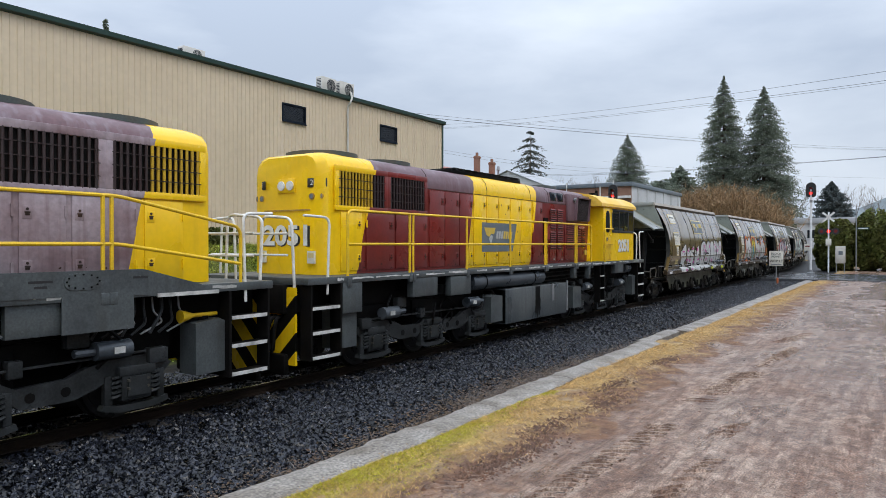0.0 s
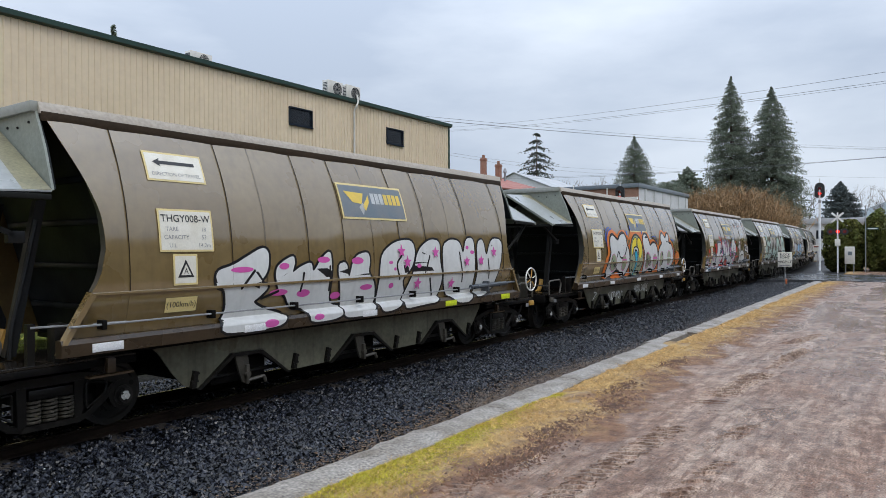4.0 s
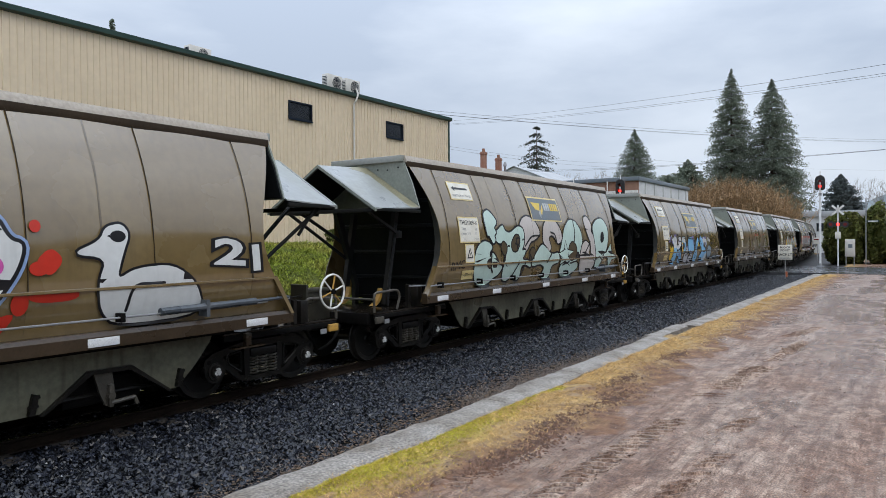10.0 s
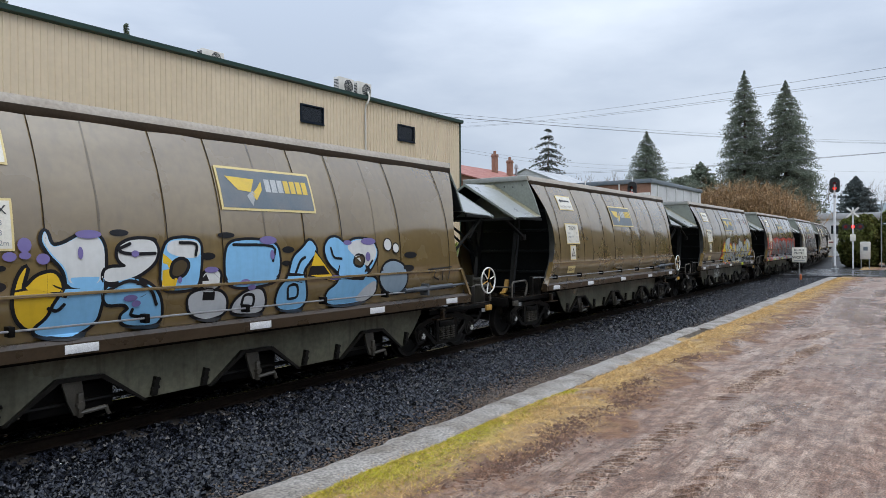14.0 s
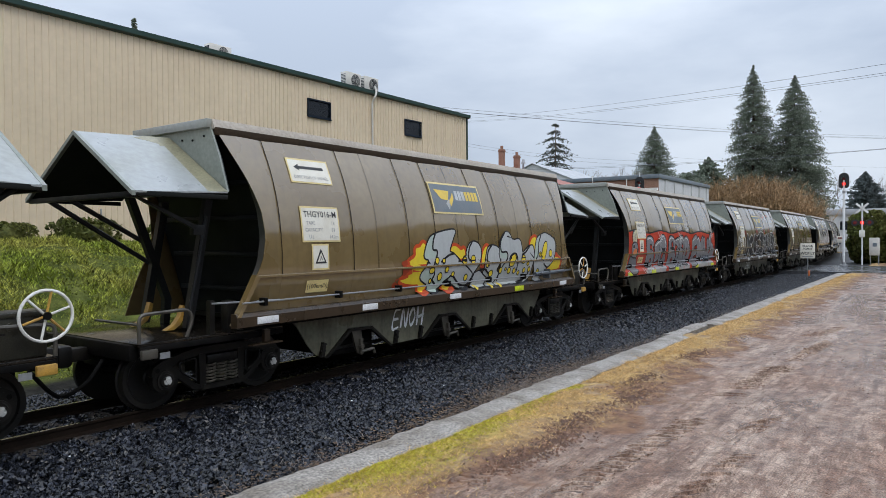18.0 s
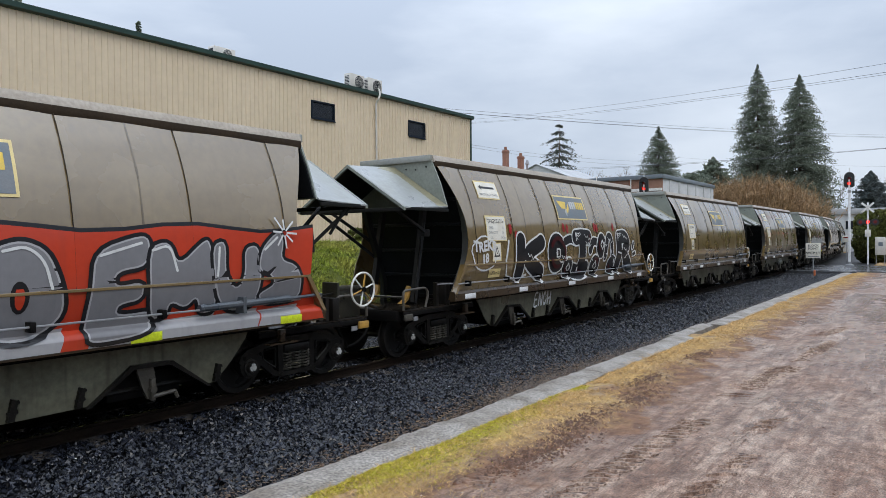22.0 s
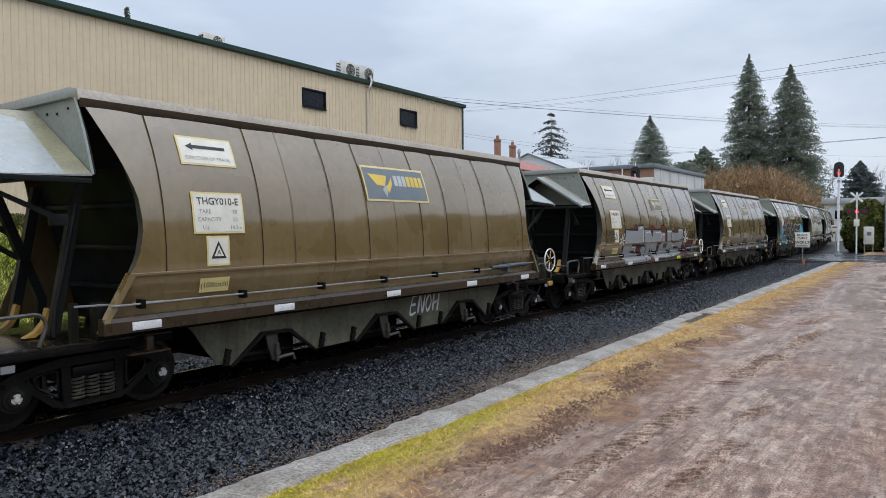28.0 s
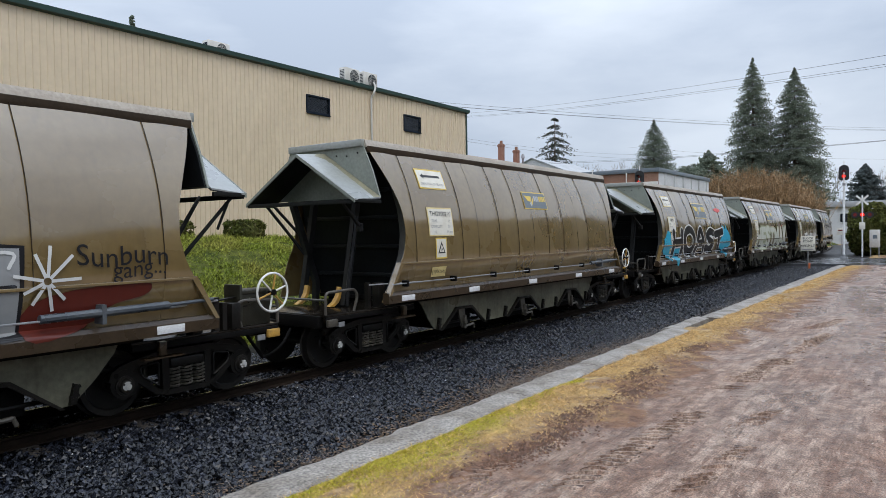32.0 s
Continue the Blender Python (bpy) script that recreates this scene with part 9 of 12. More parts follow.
paint_line(w, 46, WHITE, [(-1.02, 2.16), (-0.81, 2.25), (-0.54, 2.22), (-0.43, 2.1)], 0.016)
paint_line(w, 47, WHITE, [(-0.26, 2.16), (0.1, 2.2)], 0.016)
paint_line(w, 48, WHITE, [(0.23, 2.21), (0.48, 2.27), (0.64, 2.15)], 0.016)
paint_line(w, 49, WHITE, [(0.85, 2.2), (1.07, 2.23), (1.24, 2.08), (1.32, 1.79)], 0.016)
paint_line(w, 50, WHITE, [(1.85, 2.13), (2.35, 2.27)], 0.016)
paint_line(w, 51, WHITE, [(2.49, 2.18), (2.71, 2.21), (2.81, 1.92)], 0.016)
paint_line(w, 52, WHITE, [(3.44, 2.2), (3.4, 1.83)], 0.016)
paint_line(w, 53, WHITE, [(4.19, 2.16), (4.42, 2.33)], 0.016)
painted(w, "white_sparkle", rays(-2.05, 2.22, 0.26, 8, 0.014, 3), 0.05, WHITE)
painted(w, "white_sparkle", rays(0.18, 2.24, 0.26, 8, 0.014, 3), 0.05, WHITE)
painted(w, "white_sparkle", rays(4.54, 2.4, 0.26, 8, 0.014, 3), 0.05, WHITE)
for x in (-4.83, -2.66, -0.14, 2.39, 4.65):
    yellow_reflector(w, x)

# black and dark red letters edged with white
w = WAGONS[10]
DARK_RED = (0.045, 0.003, 0.004)
drawn_piece(w, "K", -3.0, -1.6, 1.32, 2.44, 0.185, ((0.045, WHITE),), (BLACK,), 41, "black letter edged in white", 1.1, 0.05)
BLOBS = [
    ([[(-0.95 + 0.27 * math.cos(k), 1.92 + 0.27 * math.sin(k)) for k in np.linspace(0, 6.3, 12)]], 0.215),
    ([[(-0.5, 2.2), (-0.2, 2.26), (0.1, 2.2)]], 0.10),
    ([[(0.12, 2.3), (0.5, 2.32), (0.92, 2.3)], [(0.52, 2.3), (0.5, 1.85), (0.42, 1.5)], [(-0.05, 1.44), (0.3, 1.40), (0.74, 1.48)]], 0.195),
    ([[(-0.37, 1.52), (-0.33, 1.54)]], 0.25),
    ([[(0.98, 1.95), (1.18, 2.18), (1.5, 2.16)]], 0.105),
    ([[(1.66, 1.98), (1.76, 2.16)]], 0.25),
    ([[(1.28, 1.52), (1.32, 1.54)]], 0.28),
    ([[(1.95, 1.75), (2.18, 2.28), (2.42, 2.26), (2.46, 1.75)]], 0.10),
    ([[(2.42, 1.5), (2.52, 1.52)]], 0.25),
    ([[(2.98, 2.3), (2.98, 1.9), (2.9, 1.45)], [(2.98, 2.3), (3.45, 2.3), (3.62, 2.1), (3.35, 1.88)], [(3.35, 1.86), (3.6, 1.6), (3.85, 1.42)]], 0.195),
    ([[(4.02, 1.98), (4.12, 2.12)], [(4.06, 1.78), (4.22, 1.82)]], 0.05),
]
for k, (lines, r) in enumerate(BLOBS):
    for line in lines:
        painted(w, "graffiti_outline", marker(line, r + 0.042, 6), 0.012 + 0.0028 * k, WHITE)
    for line in lines:
        painted(w, "graffiti_letter", marker(line, r, 6), 0.0134 + 0.0028 * k, BLACK, "black letter edged in white and glazed red")
for k, (x, z, a0, a1, r, wide) in enumerate([(-0.95, 1.92, 0.6, 2.6, 0.36, 0.055), (-0.95, 1.92, 3.6, 5.0, 0.34, 0.05), (-0.95, 1.92, -0.5, 0.4, 0.4, 0.04), (-0.35, 1.53, 3.0, 4.6, 0.15, 0.04), (1.3, 1.53, 0.4, 1.9, 0.18, 0.045),
                                             (1.71, 2.07, 2.2, 3.9, 0.16, 0.035), (2.47, 1.51, 3.2, 4.9, 0.16, 0.04), (0.4, 1.5, 3.9, 5.3, 0.12, 0.04), (0.86, 2.28, -1.2, 0.9, 0.1, 0.03)]):
    painted(w, "red_glaze", marker([(x + r * math.cos(a), z + r * math.sin(a)) for a in np.linspace(a0, a1, 6)], wide, 4), 0.044 + 0.0003 * k, DARK_RED)
for x, z, q in ((-0.95, 1.92, 0.12), (-0.35, 1.53, 0.10), (1.3, 1.53, 0.11), (1.76, 2.1, 0.11)):
    turned = 0.78 if q > 0.11 and x < 0 else 0.0
    ring = [(x + q * math.cos(turned + k * math.pi / 2), z + 1.15 * q * math.sin(turned + k * math.pi / 2)) for k in range(5)]
    painted(w, "white_diamond", stroke(ring, 0.022), 0.046, WHITE)
for x, z in ((2.6, 1.62), (3.2, 2.0), (2.35, 1.9), (0.2, 1.47)):
    painted(w, "white_tear", filled(disc(x, z, 0.035, 0.075)), 0.046, WHITE)
for x, z in ((0.06, 2.42), (2.85, 2.42)):
    painted(w, "white_ray", list([stroke([(x, z), (x + 0.22 * math.cos(a), z + 0.22 * math.sin(a))], 0.012) for a in (-0.1, -0.5, -0.9, -1.3)]), 0.046, WHITE)
    painted(w, "white_curl", stroke([(x + 0.25 + 0.07 * (1 - 0.1 * k) * math.cos(k * 0.7), z - 0.05 + 0.07 * (1 - 0.1 * k) * math.sin(k * 0.7)) for k in range(9)], 0.012), 0.046, WHITE)
painted(w, "white_tail", stroke([(-2.4, 1.45), (-2.9, 1.36), (-3.3, 1.45), (-3.4, 1.8), (-3.25, 2.25)], 0.03), 0.006, WHITE)
painted(w, "white_crack", list([stroke([(x, z), (x + 0.08, z - 0.09), (x + 0.16, z - 0.04), (x + 0.25, z - 0.15), (x + 0.33, z - 0.09)], 0.012) for x, z in ((-2.5, 1.95), (-0.78, 1.86), (0.62, 2.38), (0.66, 2.2), (1.75, 2.2), (2.15, 2.3), (3.3, 2.38), (3.35, 2.0))]), 0.047, WHITE)
painted(w, "red_drop", filled(*[disc(x, z, 0.065, 0.12) for x, z in ((-3.45, 2.42), (-3.15, 2.5), (-2.9, 2.35), (-0.5, 2.55), (-0.3, 2.52), (1.4, 2.58), (1.55, 2.55), (2.7, 2.6))]), 0.005, (0.28, 0.02, 0.02))
tag_line(w, "TREKS", -4.25, 2.12, 0.30, WHITE, fat=0.012, shear=0)
tag_line(w, "18", -4.25, 1.86, 0.26, WHITE, fat=0.012, shear=0)
painted(w, "white_cloud", stroke([(-4.25 + 0.48 * math.cos(k * 0.3) * (1 + 0.08 * math.sin(k * 1.5)), 1.98 + 0.36 * math.sin(k * 0.3)) for k in range(22)], 0.018), 0.008, WHITE)
skirt_tag(w, "ENOH", -1.45, 0.62, 0.32, (0.82, 0.84, 0.84), 0.046)

# plain wagons with a tag or two
def sill_tag(w, words, x):
    bm = lettering(words, 0.17, shear=0.3)
    for v in bm.verts:
        v.co = Vector((x + v.co.x, -1.512, 1.13 + v.co.y))
    for piece in islands(bm):
        part("tag_letter", piece, spray(*SILVER), w, "white tag letter on the sill", smooth=0)


sill_tag(WAGONS[11], "EMUS..", -3.95), sill_tag(WAGONS[11], "EMUS J", 3.8)
skirt_tag(WAGONS[12], "ENOH", 0.82, 0.64, 0.34, (0.82, 0.84, 0.84), 0.046)

# large silver block letters on dark red smears
w = WAGONS[13]
RUST, TIN13 = (0.115, 0.022, 0.015), (0.27, 0.28, 0.285)
paint_blob(w, 1, RUST, [(-2.61, 2.18), (-2.59, 2.27), (-2.29, 2.24), (-2.13, 2.37), (-1.93, 2.36), (-1.91, 2.16)], name="red_smear")
paint_blob(w, 2, RUST, [(-1, 2.18), (-0.76, 2.33), (-0.41, 2.35), (-0.13, 2.21), (-0.17, 2.13)], name="red_smear")
paint_blob(w, 3, RUST, [(0.33, 2.15), (0.52, 2.3), (0.96, 2.32), (1.02, 2.2), (0.75, 2.07), (0.45, 2.12)], name="red_smear")
paint_blob(w, 4, RUST, [(1.71, 2.07), (1.98, 2.18), (2.38, 2.31), (2.46, 2.23), (2.39, 2.06)], name="red_smear")
paint_blob(w, 5, RUST, [(2.98, 1.66), (4.42, 1.78), (4.42, 1.59), (3.89, 1.5), (3.76, 1.3), (2.92, 1.11)], name="red_smear")
paint_blob(w, 6, TIN13, [(-2.97, 2.17), (-1.92, 2.14), (-1.87, 2.29), (-1.35, 2.3), (-1.36, 2.17), (-0.67, 2.16), (-0.6, 1.86), (-0.42, 2.15), (0.45, 2.14), (0.46, 2.07), (0.78, 2.06), (0.74, 1.77), (1.02, 1.74), (1.07, 2.17), (1.65, 2.14), (1.68, 2.06), (2.39, 2.04), (2.44, 2.2), (2.94, 2.18), (2.92, 1.28), (1.35, 1.17), (0.11, 1.2), (-0.72, 1.16), (-1.23, 1.13), (-3.09, 1.12), (-3.17, 1.64)], 0.06, sharp=True, label="large silver block letters")
paint_blob(w, 7, RUST, [(-2.04, 1.64), (-1.57, 1.62), (-1.59, 1.45), (-2.04, 1.47)], 0.03, sharp=True, name="red_gap")
paint_blob(w, 8, RUST, [(-0.66, 1.29), (-0.37, 1.3), (-0.5, 1.1), (-0.77, 1.11)], 0.03, sharp=True, name="red_gap")
paint_blob(w, 9, RUST, [(0.09, 1.69), (0.27, 1.7), (0.22, 1.39), (0.1, 1.39)], 0.03, sharp=True, name="red_gap")
paint_blob(w, 10, RUST, [(0.81, 2.05), (0.98, 2.04), (1, 1.54), (0.73, 1.54)], 0.03, sharp=True, name="red_gap")
paint_blob(w, 11, BLACK, [(-0.74, 1.37), (-0.67, 1.59), (-0.53, 1.43), (-0.4, 1.55), (-0.34, 1.35)], sharp=True, name="black_notch")
paint_blob(w, 12, BLACK, [(-0.69, 2.17), (-0.61, 1.82), (-0.4, 2.17)], sharp=True, name="black_notch")
paint_line(w, 13, BLACK, [(-2.43, 1.69), (-2.12, 1.68), (-1.21, 1.65)], 0.036)
paint_line(w, 14, BLACK, [(-2.5, 1.48), (-2.3, 1.48), (-2.09, 1.44)], 0.036)
paint_line(w, 15, BLACK, [(-1.35, 2.29), (-1.37, 1.7)], 0.036)
paint_line(w, 16, BLACK, [(-1.11, 1.61), (-1.1, 1.33), (-1.23, 1.17)], 0.036)
paint_line(w, 17, BLACK, [(0.45, 2.11), (0.43, 1.73), (-0.02, 1.72)], 0.036)
paint_line(w, 18, BLACK, [(-0.02, 1.71), (0.04, 1.45), (0.21, 1.29)], 0.036)
paint_line(w, 19, BLACK, [(1.61, 2.09), (1.6, 1.73), (2.87, 1.77)], 0.036)
paint_line(w, 20, BLACK, [(1.95, 1.51), (2.49, 1.49)], 0.036)
paint_line(w, 21, BLACK, [(1.52, 1.46), (1.49, 1.15)], 0.036)
paint_line(w, 22, BLACK, [(1.04, 2.16), (1.03, 1.54)], 0.036)
paint_line(w, 23, BLACK, [(0.77, 2.03), (0.71, 1.54)], 0.036)
paint_line(w, 24, WHITE, [(-1.78, 2.21), (-1.46, 2.23), (-1.46, 1.8)], 0.018)
paint_line(w, 25, WHITE, [(-1.17, 2.08), (-0.73, 2.09), (-0.69, 1.89)], 0.018)
paint_line(w, 26, WHITE, [(-0.22, 2.07), (0.39, 2.06), (0.35, 1.82)], 0.018)
paint_line(w, 27, WHITE, [(0.53, 1.99), (0.77, 2), (0.71, 1.7)], 0.018)
paint_line(w, 28, WHITE, [(1.18, 2.09), (1.59, 2.08), (1.58, 1.91)], 0.018)
paint_line(w, 29, WHITE, [(2.49, 2.14), (2.87, 2.13), (2.83, 1.98)], 0.018)
paint_line(w, 30, WHITE, [(-2.42, 1.62), (-2.15, 1.62), (-2.15, 1.47)], 0.018)
paint_line(w, 31, WHITE, [(1.7, 1.58), (1.96, 1.58)], 0.018)
paint_line(w, 32, WHITE, [(-1.06, 1.29), (-0.72, 1.3)], 0.018)
painted(w, "white_ray", rays(3.2, 1.82, 0.36, 9, 0.018, 5), 0.03, WHITE)
painted(w, "white_ray", rays(-3.38, 1.86, 0.26, 7, 0.016, 9), 0.03, WHITE)
tag_line(w, "Sunburn", 4.08, 2.06, 0.34, BLACK, shear=0)
tag_line(w, "gang...", 4.27, 1.91, 0.28, BLACK, shear=0)
tag_line(w, "CMUS", -4.25, 2.1, 0.24, BLACK, shear=0.1)
tag_line(w, "KOTOE", -4.25, 1.88, 0.22, BLACK, shear=0.1)
yellow_reflector(w, 2.39)

w = WAGONS[15]
painted(w, "blue_cloud", filled(burst(-4.2, 1.75, 0.6, 61), burst(3.6, 1.8, 0.8, 62), burst(-3.3, 1.5, 0.5, 63)), 0.003, TEAL)
drawn_piece(w, "HOAST", -3.9, 3.2, 1.30, 2.38, 0.15, ((0.05, WHITE),), (BLACK,), 64, "black letter edged in white on blue", 1.1, 0.1)
painted(w, "red_mark", filled(disc(3.0, 3.15, 0.5, 0.09)), 0.004, (0.6, 0.04, 0.03))
w = WAGONS[16]
bubble_piece(w, "HESTMAK", -3.9, 4.7, 1.35, 2.35, 66, ((0.10, (0.35, 0.38, 0.25)), (0.05, (0.55, 0.57, 0.50))), "faded pale graffiti letters", lap=1.1)
w = WAGONS[17]
bubble_piece(w, "EMUS", -2.0, 4.0, 1.35, 1.9, 68, ((0.08, WHITE),), "small white letters", lap=1.0)


# ---- the locomotives ----
LOCOS = []


def striped(bm, lines, mats, upper=None):
    """Cuts a mesh along slanted colour lines (x at z = 1.8, x at z = 3.8) and sets each face's colour; upper swaps colours above a height."""
    def cut(co, no):
        bmesh.ops.bisect_plane(bm, geom=bm.verts[:] + bm.edges[:] + bm.faces[:], plane_co=co, plane_no=no)
    for a, b in lines:
        cut((a, 0, 1.8), (2.0, 0, a - b))
    if upper:
        cut((0, 0, upper[0]), (0, 0, 1))
    for f in bm.faces:
        c = f.calc_center_median()
        k = sum(c.x > a + (b - a) * (c.z - 1.8) / 2.0 for a, b in lines)
        f.material_index = mats[k]
        if upper and c.z > upper[0]:
            f.material_index = upper[1].get(mats[k], mats[k])
    return bm


def build_loco(side, lines, body, top, label, plated=False):
    """side: the side with all its detail (-1 or 1). lines: the slanted colour borders. body, top: red colour of the doors and of the roof edge."""
    w = thing("diesel_locomotive", label, "locomotive", "locomotives of the train")
    S = side
    mats = [M["yellow"], body, top]
    order = [0, 1, 0, 1, 0]
    up = (3.46, {1: 2})

    def col(bm):
        return striped(bm, lines, order, up)

    def ybox(bm, x0, x1, a0, a1, z0, z1, bevel=0.0):
        lo, hi = sorted((S * a0, S * a1))
        box(bm, x0, x1, lo, hi, z0, z1, bevel)

    def zone(x, z):
        return order[sum(x > a + (b - a) * (z - 1.8) / 2.0 for a, b in lines)]

    # long hood with rounded top edges; the older engine's hood reaches further over the end
    ext = -0.20 if plated else 0.0
    prof = [(-0.95, 1.74), (-0.95, 3.58), (-0.91, 3.74), (-0.80, 3.86), (-0.62, 3.92), (0.62, 3.92), (0.80, 3.86), (0.91, 3.74), (0.95, 3.58), (0.95, 1.74)]
    bm = bmesh.new()
    rows = []
    for x, wide, drop in ((4.2, 1.0, 0), (-7.62 + ext, 1.0, 0), (-7.80 + ext, 0.965, 0.02), (-7.90 + ext, 0.80, 0.07)):
        rows.append([bm.verts.new((x, y * wide, z - (drop if z > 3 else 0))) for y, z in prof])
    for r0, r1 in zip(rows, rows[1:]):
        for i in range(len(prof)):
            j = (i + 1) % len(prof)
            bm.faces.new((r0[i], r0[j], r1[j], r1[i]))
    bm.faces.new(rows[0][::-1])
    bm.faces.new(rows[-1])
    bmesh.ops.recalc_face_normals(bm, faces=bm.faces[:])
    part("long_hood", col(bm), mats, w, "engine hood in yellow and burgundy")
    # engine doors with latches
    xs = [-4.8, -4.2, -3.6, -3.0, -2.4, -1.8, -1.2, -0.6, 0.0]
    for a, b in list(zip(xs, xs[1:])) + [(-7.55, -6.95), (-6.85, -6.0), (-5.95, -5.4), (-5.35, -4.85), (0.1, 0.7), (1.15, 1.6), (1.65, 2.1), (2.2, 3.0), (3.05, 3.7)]:
        tall = 3.42 if -4.9 < a < 1.0 else 2.86
        bm = bmesh.new()
        ybox(bm, a + 0.012, b - 0.012, 0.945, 0.972, 1.80, tall, 0.008)
        d = part("hood_door", col(bm), mats, w)
        for zz in (2.02, tall - 0.22):
            bm = bmesh.new()
            ybox(bm, b - 0.155, b - 0.045, 0.97, 0.977, zz - 0.075, zz + 0.075, 0.003)
            lp = part("latch_plate", bm, mats[zone(b - 0.1, zz)], d)
            bm = bmesh.new()
            ybox(bm, b - 0.125, b - 0.075, 0.976, 0.984, zz - 0.035, zz + 0.01, 0.003)
            ybox(bm, b - 0.13, b - 0.07, 0.976, 0.990, zz - 0.005, zz + 0.012, 0.003)
            rod(bm, (b - 0.1, S * 0.976, zz + 0.04), (b - 0.1, S * 0.986, zz + 0.04), 0.016, 8)
            part("latch", bm, M["rusty"], lp, "rusted turn latch")
        for zz in (2.0, tall - 0.2):
            bm = bmesh.new()
            ybox(bm, a + 0.0, a + 0.03, 0.965, 0.99, zz - 0.07, zz + 0.07)
            part("hinge", bm, mats[zone(a, zz)], d)
    # seams over the hood's rounded edge
    for x in (-4.85, -2.35, -0.02, 1.12, 2.28):
        bm = bmesh.new()
        rail_in = [(S * abs(y) * 1.0, z) for y, z in prof[6:9]]
        for (y0, z0), (y1, z1) in zip(rail_in, rail_in[1:]):
            rod(bm, (x, y0, z0), (x, y1, z1), 0.011, 5)
        rod(bm, (x, S * 0.945, 3.58), (x, S * 0.945, 3.44), 0.011, 5)
        part("hood_seam", bm, M["rusty"], w)
    bm = bmesh.new()
    ybox(bm, -4.9, 4.0, 0.945, 0.958, 3.446, 3.458)
    part("hood_ledge", bm, M["rusty"], w)
    # chipped and rusted paint along the foot of the doors
    rng = random.Random(31 + S)

    def flakes(n, x0, x1, z0, z1, y, r0, r1, tall=1.0):
        bm = bmesh.new()
        for k in range(n):
            cx, cz, r = rng.uniform(x0, x1), z0 + (z1 - z0) * rng.random() ** 2.2, rng.uniform(r0, r1)
            pts = [(cx + r * rng.uniform(0.5, 1.3) * math.cos(q * 0.785), cz + tall * r * rng.uniform(0.4, 1.2) * math.sin(q * 0.785)) for q in range(8)]
            prism(bm, pts, "y", *sorted((S * (y - 0.002), S * (y + 0.0015 + 0.0003 * (k % 5)))))
        return bm
    part("rust_flakes", flakes(70, -7.4, 3.9, 1.80, 2.0, 0.973, 0.006, 0.022), M["rusty"], w, "rust breaking through the paint")
    part("rust_flakes", flakes(40, -4.8, 3.9, 2.1, 3.4, 0.973, 0.006, 0.016, 1.8), M["rusty"], w, "rust breaking through the paint")
    if not plated:
        part("paint_chip", flakes(3, 1.2, 3.0, 1.84, 1.92, 0.974, 0.03, 0.06, 0.6), M["worn_white"], w, "pale worn paint chip")
    # small notices
    bm = bmesh.new()
    ybox(bm, 3.2, 3.62, 0.976, 1.008, 2.74, 2.84, 0.003)
    notice = part("notice", bm, M["extinguisher"], w, "small red notice with white writing")
    bm = lettering("FIRE EXTINGUISHER", 0.052)
    for v in bm.verts:
        v.co = Vector((3.41 - S * v.co.x, S * 1.0095, 2.79 + v.co.y))
    part("lettering", bm, M["sign_white"], notice, smooth=0)
    bm = bmesh.new()
    ybox(bm, 3.72, 3.88, 0.976, 0.981, 1.95, 2.09, 0.003)
    part("notice", bm, M["mark_yellow"], w, "small yellow warning label")
    # radiator grilles
    for a, b in ((-7.62 + ext, -6.3 + ext), (-6.15 + ext, -4.97 + ext / 4)):
        bm = bmesh.new()
        ybox(bm, a, b, 0.93, 0.952, 2.95, 3.6)
        g = part("radiator_grille", bm, M["black"], w, "dark radiator grille with vertical slats")
        bm = bmesh.new()
        for q in ((a - 0.08, b + 0.08, 3.58, 3.68), (a - 0.08, b + 0.08, 2.88, 2.97), (a - 0.08, a + 0.02, 2.97, 3.58), (b - 0.02, b + 0.08, 2.97, 3.58)):
            ybox(bm, q[0], q[1], 0.95, 0.99, q[2], q[3], 0.005)
        part("grille_frame", striped(bm, lines, order), mats, g)
        n = int((b - a) / 0.085)
        for k in range(n):
            x = a + (k + 0.5) * (b - a) / n
            bm = bmesh.new()
            rod(bm, (x, S * 0.972, 2.96), (x, S * 0.972, 3.59), 0.022, 6)
            part("slat", bm, M["slat_y"] if zone(x, 3.3) == 0 else M["slat"], g)
        bm = bmesh.new()
        for zz in (3.12, 3.28, 3.44):
            ybox(bm, a, b, 0.985, 0.995, zz - 0.006, zz + 0.006)
        part("cross_wire", bm, M["slat"], g)
    # louvres
    for x0, wd, bands in ((1.18, 0.38, ((2.14, 2.66), (2.72, 3.28))), (1.66, 0.38, ((2.14, 2.66), (2.72, 3.28))), (2.33, 0.64, ((2.12, 2.52), (2.56, 2.92))), (3.07, 0.32, ((2.2, 2.5), (2.54, 2.72))), (3.46, 0.30, ((2.2, 2.5), (2.54, 2.72)))):
        for z0, z1 in bands:
            lv = bmesh.new()
            ybox(lv, x0, x0 + wd, 0.972, 0.978, z0, z1)
            back = part("louvre_panel", lv, M["slat"], w, "pressed louvre panel")
            k = z0 + 0.03
            while k < z1 - 0.02:
                bm = bmesh.new()
                prism(bm, [(S * 0.976, k), (S * 1.005, k + 0.01), (S * 0.976, k + 0.045)], "x", x0 + 0.015, x0 + wd - 0.015)
                part("louvre", bm, body, back)
                k += 0.062
    # air intake box, side windows of the hood, niche with extinguisher
    bm = bmesh.new()
    ybox(bm, 2.32, 3.95, 0.9, 1.03, 2.97, 3.78, 0.03)
